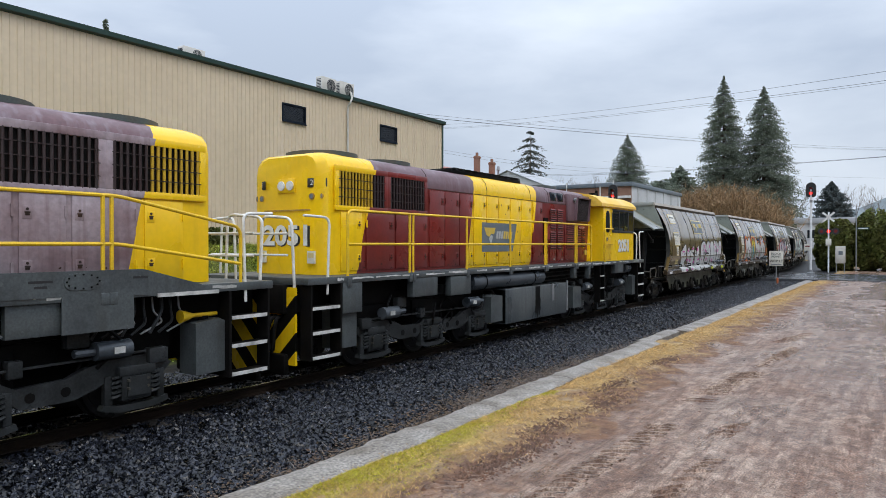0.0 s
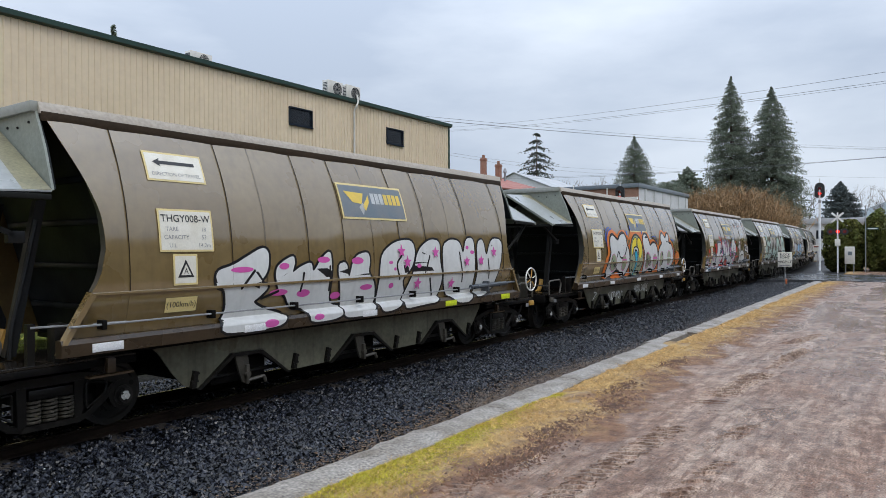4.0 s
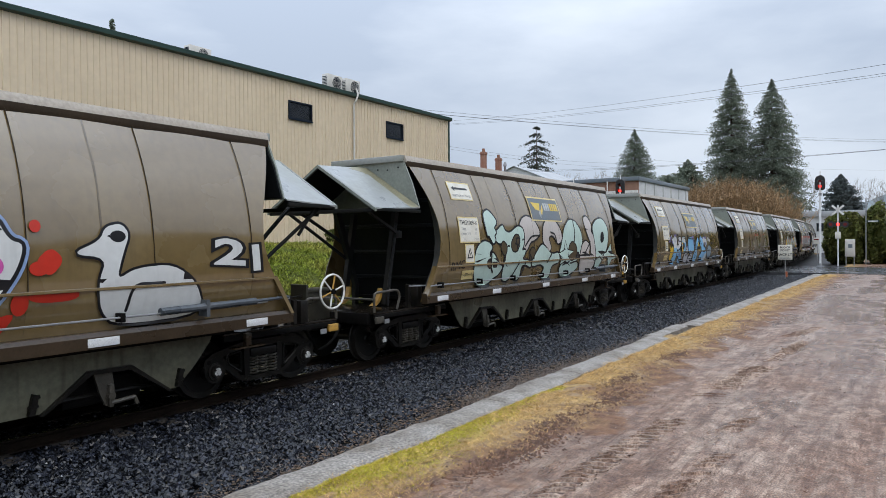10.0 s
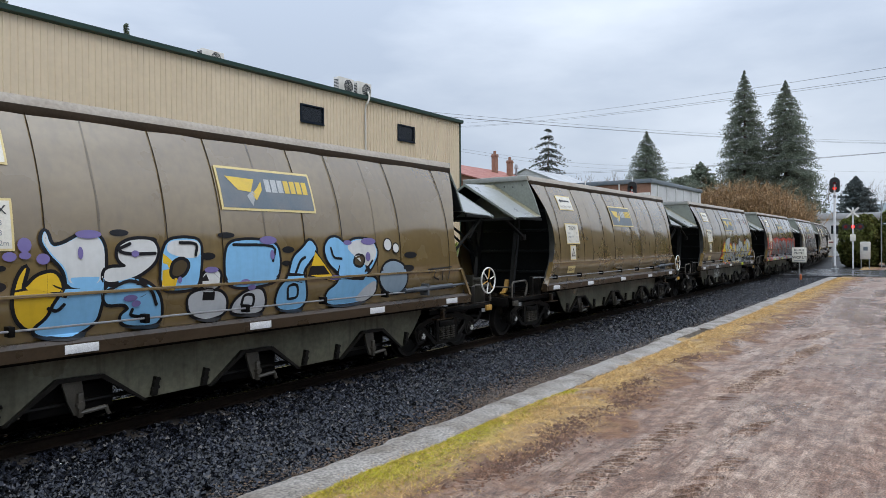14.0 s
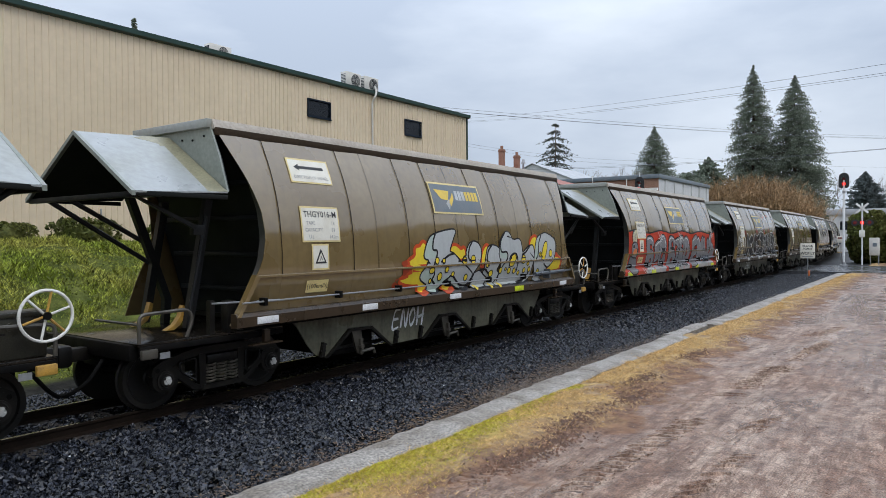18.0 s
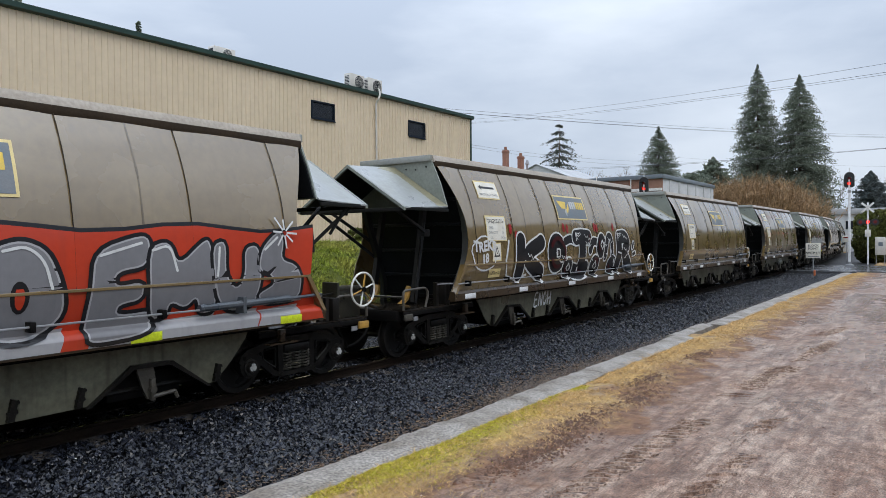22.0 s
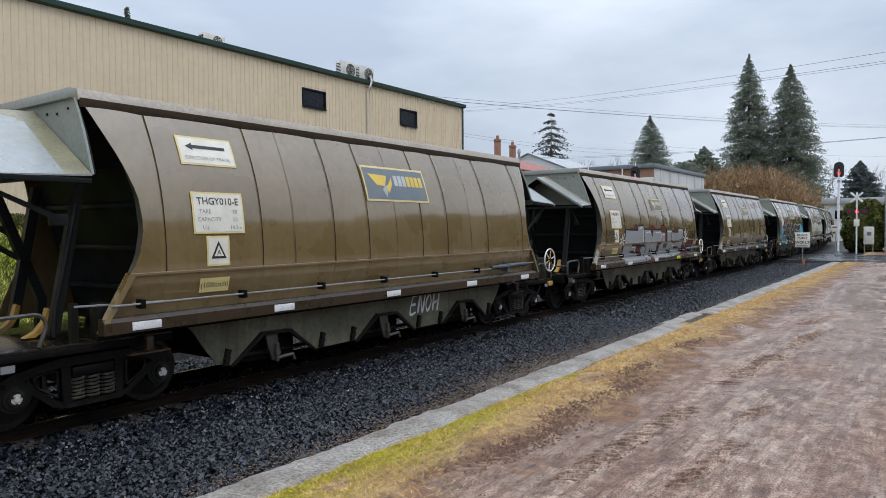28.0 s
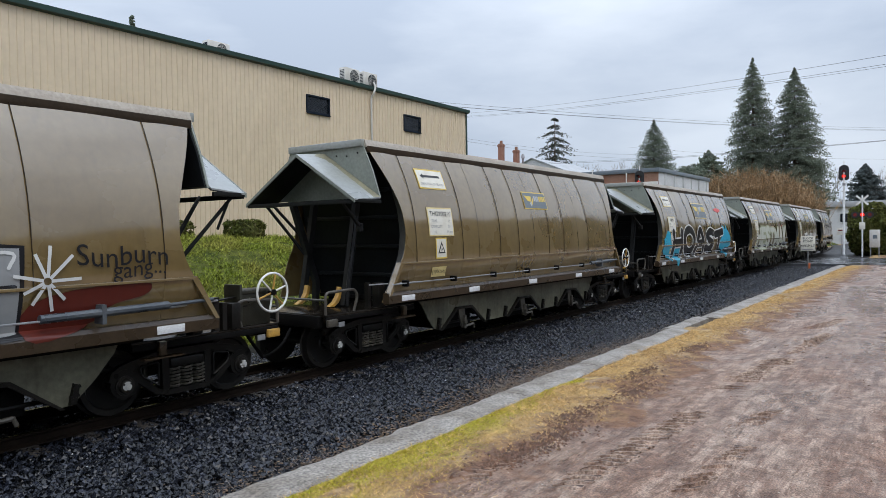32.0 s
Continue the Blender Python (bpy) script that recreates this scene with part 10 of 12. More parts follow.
    for q in ((2.78, 2.90, 0.05), (3.80, 3.90, 0.05)):
        prism(bm, [(q[0], 3.0), (q[0] + 0.03, 3.0), (q[1] + 0.03, 3.7), (q[1], 3.7)], "y", *sorted((S * 1.02, S * 1.10)))
    prism(bm, [(2.9, 3.67), (3.93, 3.67), (3.93, 3.70), (2.9, 3.70)], "y", *sorted((S * 1.02, S * 1.12)))
    intake = part("air_intake", bm, top, w, "flared purple air intake box")
    # black plate on the solid box, for the dark of the open mouth
    bm = bmesh.new()
    prism(bm, [(2.82, 3.0), (3.80, 3.0), (3.90, 3.67), (2.93, 3.67)], "y", *sorted((S * 1.029, S * 1.036)))
    part("intake_mouth", bm, M["black"], intake)
    for k in range(14):
        bm = bmesh.new()
        rod(bm, (2.86 + k * 0.07, S * 1.04, 3.02), (2.95 + k * 0.07, S * 1.06, 3.65), 0.010, 4)
        part("intake_bar", bm, M["slat"], intake)
    part("flood_lamp", made((rod, (2.72, S * 1.03, 3.62), (2.74, S * 1.10, 3.60), 0.05, 10, 0.085)), M["galv"], intake, "small grey flood lamp")
    for x in (1.25, 1.72):
        bm = bmesh.new()
        ybox(bm, x, x + 0.38, 0.90, 0.965, 3.52, 3.76, 0.01)
        part("roof_window", bm, M["dark_glass"], w, "small dark hood window")
    # the niche is a flat black plate, its inner shade put into the colour
    bm = bmesh.new()
    ybox(bm, 0.78, 1.06, 0.95, 0.976, 2.0, 3.02)
    niche = part("niche", bm, M["black"], w)
    bm = bmesh.new()
    rod(bm, (0.9, S * 1.01, 2.42), (0.9, S * 1.01, 2.78), 0.075, 10)
    part("extinguisher", bm, M["extinguisher"], niche, "dark red extinguisher")
    # company panel between the doors
    bm = bmesh.new()
    prism(bm, [(-2.62, 2.10), (-1.08, 2.10), (-0.86, 2.80), (-2.62, 2.80)], "y", *sorted((S * 0.974, S * 0.980)))
    logo = part("company_panel", bm, M["plate_grey"], w, "grey panel with a yellow emblem")
    for nm, pts, m in (("emblem", [(-2.52, 2.68), (-1.98, 2.68), (-2.05, 2.52), (-2.2, 2.54), (-2.28, 2.46), (-2.42, 2.5)], "mark_yellow"), ("emblem_tail", [(-2.3, 2.42), (-2.2, 2.5), (-2.1, 2.48), (-2.2, 2.26)], "mark_pale"),
                       *[("name_bar", [(-1.95 + 0.12 * k, 2.42), (-1.86 + 0.12 * k, 2.42), (-1.82 + 0.12 * k, 2.60), (-1.91 + 0.12 * k, 2.60)], "mark_pale" if k < 3 else "mark_yellow") for k in range(7)]):
        bm = bmesh.new()
        prism(bm, pts, "y", *sorted((S * 0.9805, S * 0.984)))
        part(nm, bm, M[m], logo)
    # roof gear
    for x in (-7.0, -5.3):
        part("fan_cowl", made((rod, (x, 0, 3.88), (x, 0, 3.99), 0.68, 24), (rod, (x, 0, 3.99), (x, 0, 4.01), 0.58, 24)), M["fan_green"], w, "low round roof fan cowl")
    part("roof_housing", made((box, -3.4, 0.1, -0.6, 0.6, 3.9, 4.03, 0.03)), M["black"], w, "black roof housing")
    for k in range(12):
        part("roof_slat", made((box, -3.3 + k * 0.28, -3.12 + k * 0.28, -0.64, 0.64, 4.03, 4.055)), M["black"], w)
    part("exhaust_stack", made((box, 2.0, 2.9, -0.4, 0.4, 3.9, 4.06, 0.03)), M["fan_green"], w)
    # hood end
    part("head_light_plate", made((box, -7.93, -7.89, -0.22, 0.22, 3.2, 3.46, 0.01)), M["yellow"], w)
    for y in (-0.11, 0.11):
        part("head_light", made((rod, (-7.955, y, 3.33), (-7.92, y, 3.33), 0.085, 16), (rod, (-7.96, y, 3.33), (-7.95, y, 3.33), 0.06, 14)), M["reflect"], w, "round twin headlight")
    for sg in (-1, 1):
        ca, sa = math.cos(0.33), math.sin(0.33)

        def slanted(u, v, d):
            return Vector((-7.868 - d * ca + abs(u) * 0 + sg * u * sa, sg * 0.72 + u * ca, v))
        nb = bmesh.new()
        box(nb, -0.012, 0.012, -0.19, 0.19, 3.28, 3.44, 0.01)
        for v in nb.verts:
            v.co = slanted(v.co.y, v.co.z, -v.co.x)
        bmesh.ops.recalc_face_normals(nb, faces=nb.faces[:])
        nb = part("number_board", nb, M["ink"], w, "black number board")
        bm = lettering("2051", 0.135)
        for v in bm.verts:
            v.co = slanted(-v.co.x, 3.36 + v.co.y, 0.016)
        part("lettering", bm, M["white"], nb, smooth=0)
        for k in (-0.07, 0.1):
            p, q = slanted(k, 3.12, 0.025), slanted(k, 3.12, -0.02)
            lamp = part("marker_lamp", made((rod, p, q, 0.06, 12)), M["ochre"], w)
            part("lamp_lens", made((rod, slanted(k, 3.12, 0.032), p, 0.042, 12)), M["plate_grey"], lamp)
    for y, z, m in ((0.62, 2.05, "sign_white"), (-0.62, 2.05, "sign_white")):
        part("notice", made((box, -7.935, -7.905, y - 0.09, y + 0.09, z - 0.11, z + 0.11)), M[m], w, "small yellow and white notice")
        part("notice_mark", made((box, -7.94, -7.934, y - 0.07, y + 0.07, z - 0.01, z + 0.08)), M["cream"], w)
    bm = bmesh.new()
    ybox(bm, -7.58, -7.12, 0.952, 0.962, 2.90, 2.97)
    spill = part("kit_sign", bm, M["sign_blue"], w, "small blue sign")
    bm = lettering("SPILL KIT", 0.055)
    for v in bm.verts:
        v.co = Vector((-7.35 - S * v.co.x, S * 0.965, 2.935 + v.co.y))
    part("lettering", bm, M["white"], spill, smooth=0)
    bm = lettering("2051", 0.62, fat=0.02)
    sh = bm.copy()
    for v in bm.verts:
        v.co = Vector((-7.912, -v.co.x * 1.0, 2.42 + v.co.y * 0.8))
    for v in sh.verts:
        v.co = Vector((-7.906, -v.co.x * 1.05 - 0.03, 2.40 + v.co.y * 0.8))
    part("large_number", bm, M["white"], w, "large white number", smooth=0)
    part("number_shadow", sh, M["ink"], w, smooth=0)
    part("seam", made((box, -7.915, -7.9, -0.58, 0.58, 2.875, 2.9)), M["ochre"], w)
    # cab
    cab = part("cab", made((box, 4.2, 7.15, *sorted((S * 1.35, S * 1.4)), 1.74, 2.70)), M["yellow"], w, "yellow driver's cab")
    for sg in (-1, 1):
        lo, hi = sorted((sg * 1.4, sg * 1.35))
        for x0, x1, z0, z1 in ((4.2, 7.15, 1.74, 2.70), (4.2, 7.15, 3.40, 3.5), (4.2, 5.04, 2.70, 3.40), (7.07, 7.15, 2.70, 3.40)):
            if sg != S or z0 > 2:
                part("cab_wall", made((box, x0, x1, lo, hi, z0, z1)), M["yellow"], cab)
    for x0, x1, y0, y1, z0, z1 in ((4.2, 4.25, -1.35, 1.35, 1.74, 3.5), (7.10, 7.15, -1.35, 1.35, 1.74, 2.86), (7.10, 7.15, -1.35, 1.35, 3.38, 3.5), (7.10, 7.15, -0.2, 0.2, 2.86, 3.38), (7.10, 7.15, -1.35, -1.2, 2.86, 3.38), (7.10, 7.15, 1.2, 1.35, 2.86, 3.38), (4.25, 7.1, -1.35, 1.35, 1.74, 1.80)):
        part("cab_wall", made((box, x0, x1, y0, y1, z0, z1)), M["yellow"], cab)
    part("cab_lining", made((box, 4.26, 7.08, -1.34, 1.34, 3.41, 3.44), (box, 4.255, 4.27, -1.34, 1.34, 1.8, 3.42), (box, 4.3, 7.05, -1.34, 1.34, 2.3, 2.32)), M["slat"], cab)
    for x, y in ((5.5, 0.75), (5.5, -0.75)):
        part("cab_seat", made((box, x - 0.25, x + 0.25, y - 0.24, y + 0.24, 2.32, 2.5, 0.05), (box, x - 0.3, x - 0.18, y - 0.24, y + 0.24, 2.5, 3.1, 0.05)), M["black"], cab)
    part("control_desk", made((box, 6.2, 6.75, -1.2, 1.2, 2.32, 2.85, 0.06), (box, 6.4, 6.6, 0.2, 0.7, 2.85, 3.02, 0.03), (box, 4.6, 4.75, -0.9, -0.3, 2.8, 3.1, 0.02)), M["plate_grey"], cab)
    for sg in (-1, 1):
        part("windscreen", made((box, 7.12, 7.13, *sorted((sg * 0.2, sg * 1.2)), 2.86, 3.38)), M["glass"], cab).visible_shadow = False
    bm = bmesh.new()
    rp = [(-1.46, 3.48), (-1.45, 3.58), (-1.28, 3.74), (-1.0, 3.86), (-0.5, 3.95), (0, 3.98), (0.5, 3.95), (1.0, 3.86), (1.28, 3.74), (1.45, 3.58), (1.46, 3.48)]
    prism(bm, rp, "x", 3.95, 7.28)
    part("cab_roof", bm, M["yellow_pale"], cab, "rounded pale yellow cab roof")
    part("roof_gutter", made((box, 4.6, 7.1, S * 1.455 - 0.012, S * 1.455 + 0.012, 3.475, 3.50)), M["ochre"], cab)
    for sg in (S, -S):
        lo, hi = sorted((sg * 1.398, sg * 1.416))
        bm = made(*[(box, x0, x1, lo, hi, z0, z1, 0.004) for x0, x1, z0, z1 in ((4.98, 7.12, 2.66, 2.74), (4.98, 7.12, 3.37, 3.44), (4.98, 5.05, 2.74, 3.37), (5.62, 5.68, 2.74, 3.37), (6.10, 6.14, 2.74, 3.37), (6.52, 6.60, 2.74, 3.37), (7.06, 7.12, 2.74, 3.37))])
        frame_ = part("window_frame", bm, M["sign_black"], w, "black window band")
        for a, b in ((5.05, 5.62), (5.68, 6.10), (6.14, 6.52), (6.6, 7.06)):
            pane = part("pane", made((box, a, b, sg * 1.40 - 0.004, sg * 1.40 + 0.004, 2.74, 3.37)), M["glass"], frame_, "tinted cab window pane")
            pane.visible_shadow = False
    bm = bmesh.new()
    ybox(bm, 4.28, 4.85, 1.39, 1.412, 1.78, 3.44, 0.015)
    door = part("cab_door", bm, M["yellow"], w, "yellow cab door")
    bm = bmesh.new()
    prism(bm, rounded([(4.42, 2.72), (4.40, 3.0), (4.43, 3.28), (4.57, 3.36), (4.71, 3.28), (4.74, 3.0), (4.72, 2.72), (4.57, 2.66)], 3), "y", *sorted((S * 1.41, S * 1.42)))
    part("door_window", bm, M["cab_pane"], door)
    part("door_handle", made((box, 4.44, 4.50, S * 1.43 - 0.02, S * 1.43 + 0.02, 2.38, 2.5, 0.01)), M["bright"], door)
    for zz in (3.35, 2.55, 2.0):
        part("door_hinge", made((box, 4.86, 4.98, S * 1.41 - 0.015, S * 1.41 + 0.015, zz - 0.03, zz + 0.03)), M["yellow"], cab)
    for k, (dx, dz, m, yy) in enumerate(((0.035, -0.025, "ink", 1.402), (0, 0, "white", 1.407))):
        bm = lettering("2051", 0.52, fat=0.028)
        for v in bm.verts:
            v.co = Vector((6.14 + dx - S * v.co.x * 1.08, S * yy, 2.22 + dz + v.co.y))
        part("cab_number" if k else "number_shadow", bm, M[m], cab, "white cab number" if k else "", smooth=0)
    part("antenna", made((rod, (5.6, -0.6, 3.9), (5.55, -0.6, 4.35), 0.012, 5), (rod, (5.45, -0.7, 3.9), (5.45, -0.7, 4.08), 0.05, 8), (box, 5.0, 5.3, -0.8, -0.6, 3.9, 3.98)), M["black"], cab)
    bm = bmesh.new()
    box(bm, 7.15, 8.02, -1.0, 1.0, 1.74, 2.86, 0.05)
    nose = part("nose", bm, M["yellow"], w, "low yellow nose")
    part("nose_top", made((box, 7.15, 8.04, -1.02, 1.02, 2.86, 2.92, 0.02)), M["yellow"], nose)
    for k in range(4):
        bm = bmesh.new()
        ybox(bm, 7.78, 7.98, 1.0, 1.012, 2.02 + 0.07 * k, 2.05 + 0.07 * k, 0.003)
        part("louvre", bm, M["yellow"], nose)
    bm = bmesh.new()
    ybox(bm, 7.3, 7.7, 1.0, 1.02, 2.0, 2.75, 0.01)
    part("nose_door", bm, M["yellow"], nose)
    # frame and walkway
    bm = bmesh.new()
    box(bm, -8.78, 8.35, -1.4, 1.4, 1.62, 1.735, 0.01)
    part("walkway", bm, M["frame_grey"], w, "grey walkway along the frame")
    q = -8.1
    while q < 7.9:
        bm = bmesh.new()
        ln = rng.uniform(0.12, 0.75)
        lo, hi = 1.655 + rng.uniform(0, 0.025), 1.725 - rng.uniform(0, 0.025)
        pts = [(q + ln * k / 5, lo + rng.uniform(-0.006, 0.014)) for k in range(6)] + [(q + ln * k / 5, hi + rng.uniform(-0.016, 0.004)) for k in range(5, -1, -1)]
        prism(bm, pts, "y", *sorted((S * 1.398, S * 1.404)))
        part("edge_stripe", bm, M["worn_white"], w, "flaking white edge stripe")
        q += ln + rng.uniform(0.03, 0.45)
    part("main_frame", made((box, -8.9, 8.1, -0.95, 0.95, 1.15, 1.62, 0.02)), M["black"], w)
    # brackets and boxes under the walkway
    for a, b, z0, z1 in ((-7.95, -7.45, 1.1, 1.62), (-5.95, -5.1, 1.25, 1.62), (-4.6, -3.8, 1.2, 1.60), (1.95, 2.1, 1.3, 1.62), (5.35, 6.15, 1.32, 1.64), (3.05, 3.18, 1.25, 1.62)):
        if plated and a < -7:
            continue
        bm = bmesh.new()
        ybox(bm, a, b, 1.24, 1.392 - (0.05 if plated else 0), z0, z1, 0.012)
        part("frame_box", bm, M["frame_grey"], w)
    bm = bmesh.new()
    ybox(bm, -2.05, 1.55, 0.0, 1.32, 0.34, 1.20, 0.03)
    box(bm, -2.05, 1.55, -1.3, 1.3, 0.36, 1.19)
    tank = part("fuel_tank", bm, M["tank_grey"], w, "large grey fuel tank streaked with oil")
    for x in (-0.30, 0.2):
        bm = bmesh.new()
        edge = random.Random(5)
        up = [(x - 0.17 + edge.uniform(-0.02, 0.02), 1.18 - 0.1 * k) for k in range(8)]
        foot = [(x - 0.13, 0.37), (x - 0.10, 0.50), (x - 0.06, 0.36), (x + 0.0, 0.37), (x + 0.03, 0.62), (x + 0.06, 0.42), (x + 0.10, 0.45)]
        down = [(x + 0.12 + edge.uniform(-0.02, 0.03), 0.58 + 0.12 * k) for k in range(6)]
        prism(bm, up + foot + down, "y", *sorted((S * 1.318, S * 1.323)))
        part("oil_stain", bm, M["black"], tank) if x < 0 else bm.free()
    bm = bmesh.new()
    rod(bm, (1.62, S * 1.3, 0.4), (1.62, S * 1.3, 1.25), 0.03, 8)
    ybox(bm, 0.5, 0.62, 1.31, 1.36, 0.75, 1.2)
    part("tank_gauge", bm, M["galv"], tank)
    bm = bmesh.new()
    rod(bm, (-3.55, S * 1.16, 1.42), (0.1, S * 1.16, 1.42), 0.185, 20)
    res = part("air_reservoir", bm, M["cylinder_grey"], w, "long dark grey air reservoir")
    for x in (-3.0, -0.5):
        bm = bmesh.new()
        tube(bm, [(x, S * 1.16 + 0.195 * math.cos(k * math.tau / 16), 1.42 + 0.195 * math.sin(k * math.tau / 16)) for k in range(17)], 0.012, 4)
        part("strap", bm, M["black"], res)
    for a, b, z0, z1 in ((2.05, 2.65, 0.42, 1.02), (-2.75, -2.2, 0.45, 1.05), (7.3, 7.75, 0.5, 1.15), (-8.0, -7.5, 0.5, 1.2)):
        bm = bmesh.new()
        lo, hi = sorted((S * 0.95, S * 1.3))
        prism(bm, [(a, z0), (b, z0), (b, z1), (a + 0.12, z1 + 0.05), (a, z1)], "y", lo, hi)
        bx = part("sand_box", bm, M["frame_grey"], w, "grey steel sand box")
        bm = bmesh.new()
        rod(bm, ((a + b) / 2, S * 1.12, z1), ((a + b) / 2, S * 1.12, z1 + 0.08), 0.07, 10)
        part("filler_cap", bm, M["black"], bx)
    bm = bmesh.new()
    rod(bm, (6.75, S * 1.1, 1.45), (7.35, S * 1.1, 1.45), 0.17, 16)
    part("small_reservoir", bm, M["cylinder_grey"], w)
    for k, (zz, y0) in enumerate(((1.5, 1.05), (1.38, 1.12), (1.27, 1.0))):
        bm = bmesh.new()
        tube(bm, bent([(0.3, S * y0, zz), (2.6, S * y0, zz + 0.02), (2.9, S * y0, zz - 0.06), (5.2, S * y0, zz - 0.05)], 0.1), 0.022, 6)
        part("brake_pipe", bm, M["bogie"], w)
    # black boxes added to fill the see-through gap with dark
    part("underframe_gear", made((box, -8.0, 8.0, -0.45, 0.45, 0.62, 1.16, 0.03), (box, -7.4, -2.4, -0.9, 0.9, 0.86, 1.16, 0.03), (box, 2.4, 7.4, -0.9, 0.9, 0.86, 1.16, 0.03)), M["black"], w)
    rng = random.Random(7)
    for k in range(26):
        x = rng.choice((-1, 1)) * rng.uniform(2.3, 7.3)
        z = rng.uniform(0.9, 1.5)
        bm = bmesh.new()
        if k % 3:
            tube(bm, bent([(x, S * 1.1, z), (x + rng.uniform(-0.5, 0.5), S * (1.1 + rng.uniform(0, 0.15)), z - 0.25), (x + rng.uniform(-0.6, 0.6), S * 1.08, z - rng.uniform(0.3, 0.6))], 0.1), rng.uniform(0.014, 0.03), 6)
            part("hose", bm, M["black"], w)
        else:
            ybox(bm, x, x + rng.uniform(0.12, 0.3), 1.02, 1.16, z - 0.2, z, 0.02)
            part("valve", bm, M["loco_bogie"], w)
    # bogies
    for xc in (-4.87, 4.87):
        bm = bmesh.new()
        out = [(-2.40, 0.70), (-2.25, 0.84), (-1.55, 0.84), (-1.25, 0.78), (-1.0, 0.68), (-0.45, 0.66), (-0.3, 0.74), (0.3, 0.74), (0.45, 0.66), (1.0, 0.68), (1.25, 0.78), (1.55, 0.84), (2.25, 0.84), (2.40, 0.70), (2.3, 0.60), (1.55, 0.60), (1.35, 0.50), (1.1, 0.42), (0.5, 0.42), (0.35, 0.54), (-0.35, 0.54), (-0.5, 0.42), (-1.1, 0.42), (-1.35, 0.50), (-1.55, 0.60), (-2.3, 0.60)]
        lo, hi = sorted((S * 0.98, S * 1.08))
        prism(bm, [(xc + a, b) for a, b in out], "y", lo, hi)
        fr = part("bogie_frame", bm, M["loco_bogie"], w, "black three-axle bogie frame")
        # black discs on the solid frame give the holes their dark inside
        for dx in (-1.0, -0.6, 0.6, 1.0):
            bm = bmesh.new()
            rod(bm, (xc + dx, S * 1.075, 0.54), (xc + dx, S * 1.085, 0.54), 0.06, 10)
            part("frame_hole", bm, M["black"], fr)
        lo, hi = sorted((-S * 0.98, -S * 1.08))
        part("far_bogie_frame", made((box, xc - 2.3, xc + 2.3, lo, hi, 0.45, 0.85)), M["loco_bogie"], w)
        part("bogie_transom", made((box, xc - 0.5, xc + 0.5, -0.95, 0.95, 0.6, 1.15, 0.03), (box, xc - 2.2, xc + 2.2, -0.5, 0.5, 0.5, 0.75)), M["black"], w)
        for ax in (-1.88, 0.0, 1.88):
            bm = bmesh.new()
            ybox(bm, xc + ax - 0.21, xc + ax + 0.21, 0.98, 1.13, 0.30, 0.70, 0.03)
            ybox(bm, xc + ax - 0.25, xc + ax + 0.25, 0.99, 1.15, 0.62, 0.74, 0.015)
            prism(bm, [(xc + ax - 0.15, 0.36), (xc + ax + 0.15, 0.36), (xc + ax + 0.12, 0.60), (xc + ax - 0.12, 0.60)], "y", *sorted((S * 1.12, S * 1.165)))
            ab = part("axle_box", bm, M["loco_bogie"], w)
            bm = bmesh.new()
            prism(bm, [(xc + ax - 0.46, 0.22), (xc + ax - 0.22, 0.17), (xc + ax + 0.22, 0.17), (xc + ax + 0.46, 0.22), (xc + ax + 0.44, 0.29), (xc + ax + 0.20, 0.25), (xc + ax - 0.20, 0.25), (xc + ax - 0.44, 0.29)], "y", *sorted((S * 1.0, S * 1.12)))
            for q in (-0.36, 0.36):
                ybox(bm, xc + ax + q - 0.05, xc + ax + q + 0.05, 1.0, 1.10, 0.27, 0.64, 0.015)
            part("pedestal_tie", bm, M["loco_bogie"], ab, "greasy pedestal tie bar")
            for q, r in ((-0.13, 0.46), (0.13, 0.46), (-0.13, 0.56), (0.13, 0.56)):
                bm = bmesh.new()
                rod(bm, (xc + ax + q, S * 1.13, r), (xc + ax + q, S * 1.175, r), 0.018, 6)
                part("bolt", bm, M["gear"], ab)
            for dx in (-0.27, 0.27):
                bm = bmesh.new()
                pts = [(xc + ax + dx + 0.065 * math.cos(i * 0.785), S * 1.06 + 0.065 * math.sin(i * 0.785), 0.36 + 0.3 * i / 40) for i in range(41)]
                tube(bm, pts, 0.024, 5)
                part("coil_spring", bm, M["loco_bogie"], ab)
            bm = bmesh.new()
            rod(bm, (xc + ax, S * 1.13, 0.47), (xc + ax, S * 1.16, 0.47), 0.12, 12)
            part("axle_cover", bm, M["loco_bogie"], ab)
            wheelset(w, xc + ax, 0.48)
        for dx in (-1.55, 1.45):
            bm = bmesh.new()
            rod(bm, (xc + dx - 0.2, S * 1.16, 0.98), (xc + dx + 0.25, S * 1.16, 0.98), 0.115, 12)
            rod(bm, (xc + dx + 0.25, S * 1.16, 0.98), (xc + dx + 0.5, S * 1.16, 0.98), 0.05, 8)
            cyl = part("brake_cylinder", bm, M["cylinder_grey"], w, "dark grey brake cylinder")
            bm = bmesh.new()
            ybox(bm, xc + dx - 0.08, xc + dx + 0.06, 1.272, 1.278, 0.94, 1.02)
            part("stencil_bar", bm, M["worn_white"], cyl)
        bm = bmesh.new()
        rod(bm, (xc - 2.0, S * 1.12, 0.9), (xc + 2.0, S * 1.12, 0.86), 0.018, 6)
        part("brake_rigging", bm, M["loco_bogie"], w)
    # end steps, pilots and white rails
    for e in (-1, 1):
        xe = -8.35 if e < 0 else 8.0
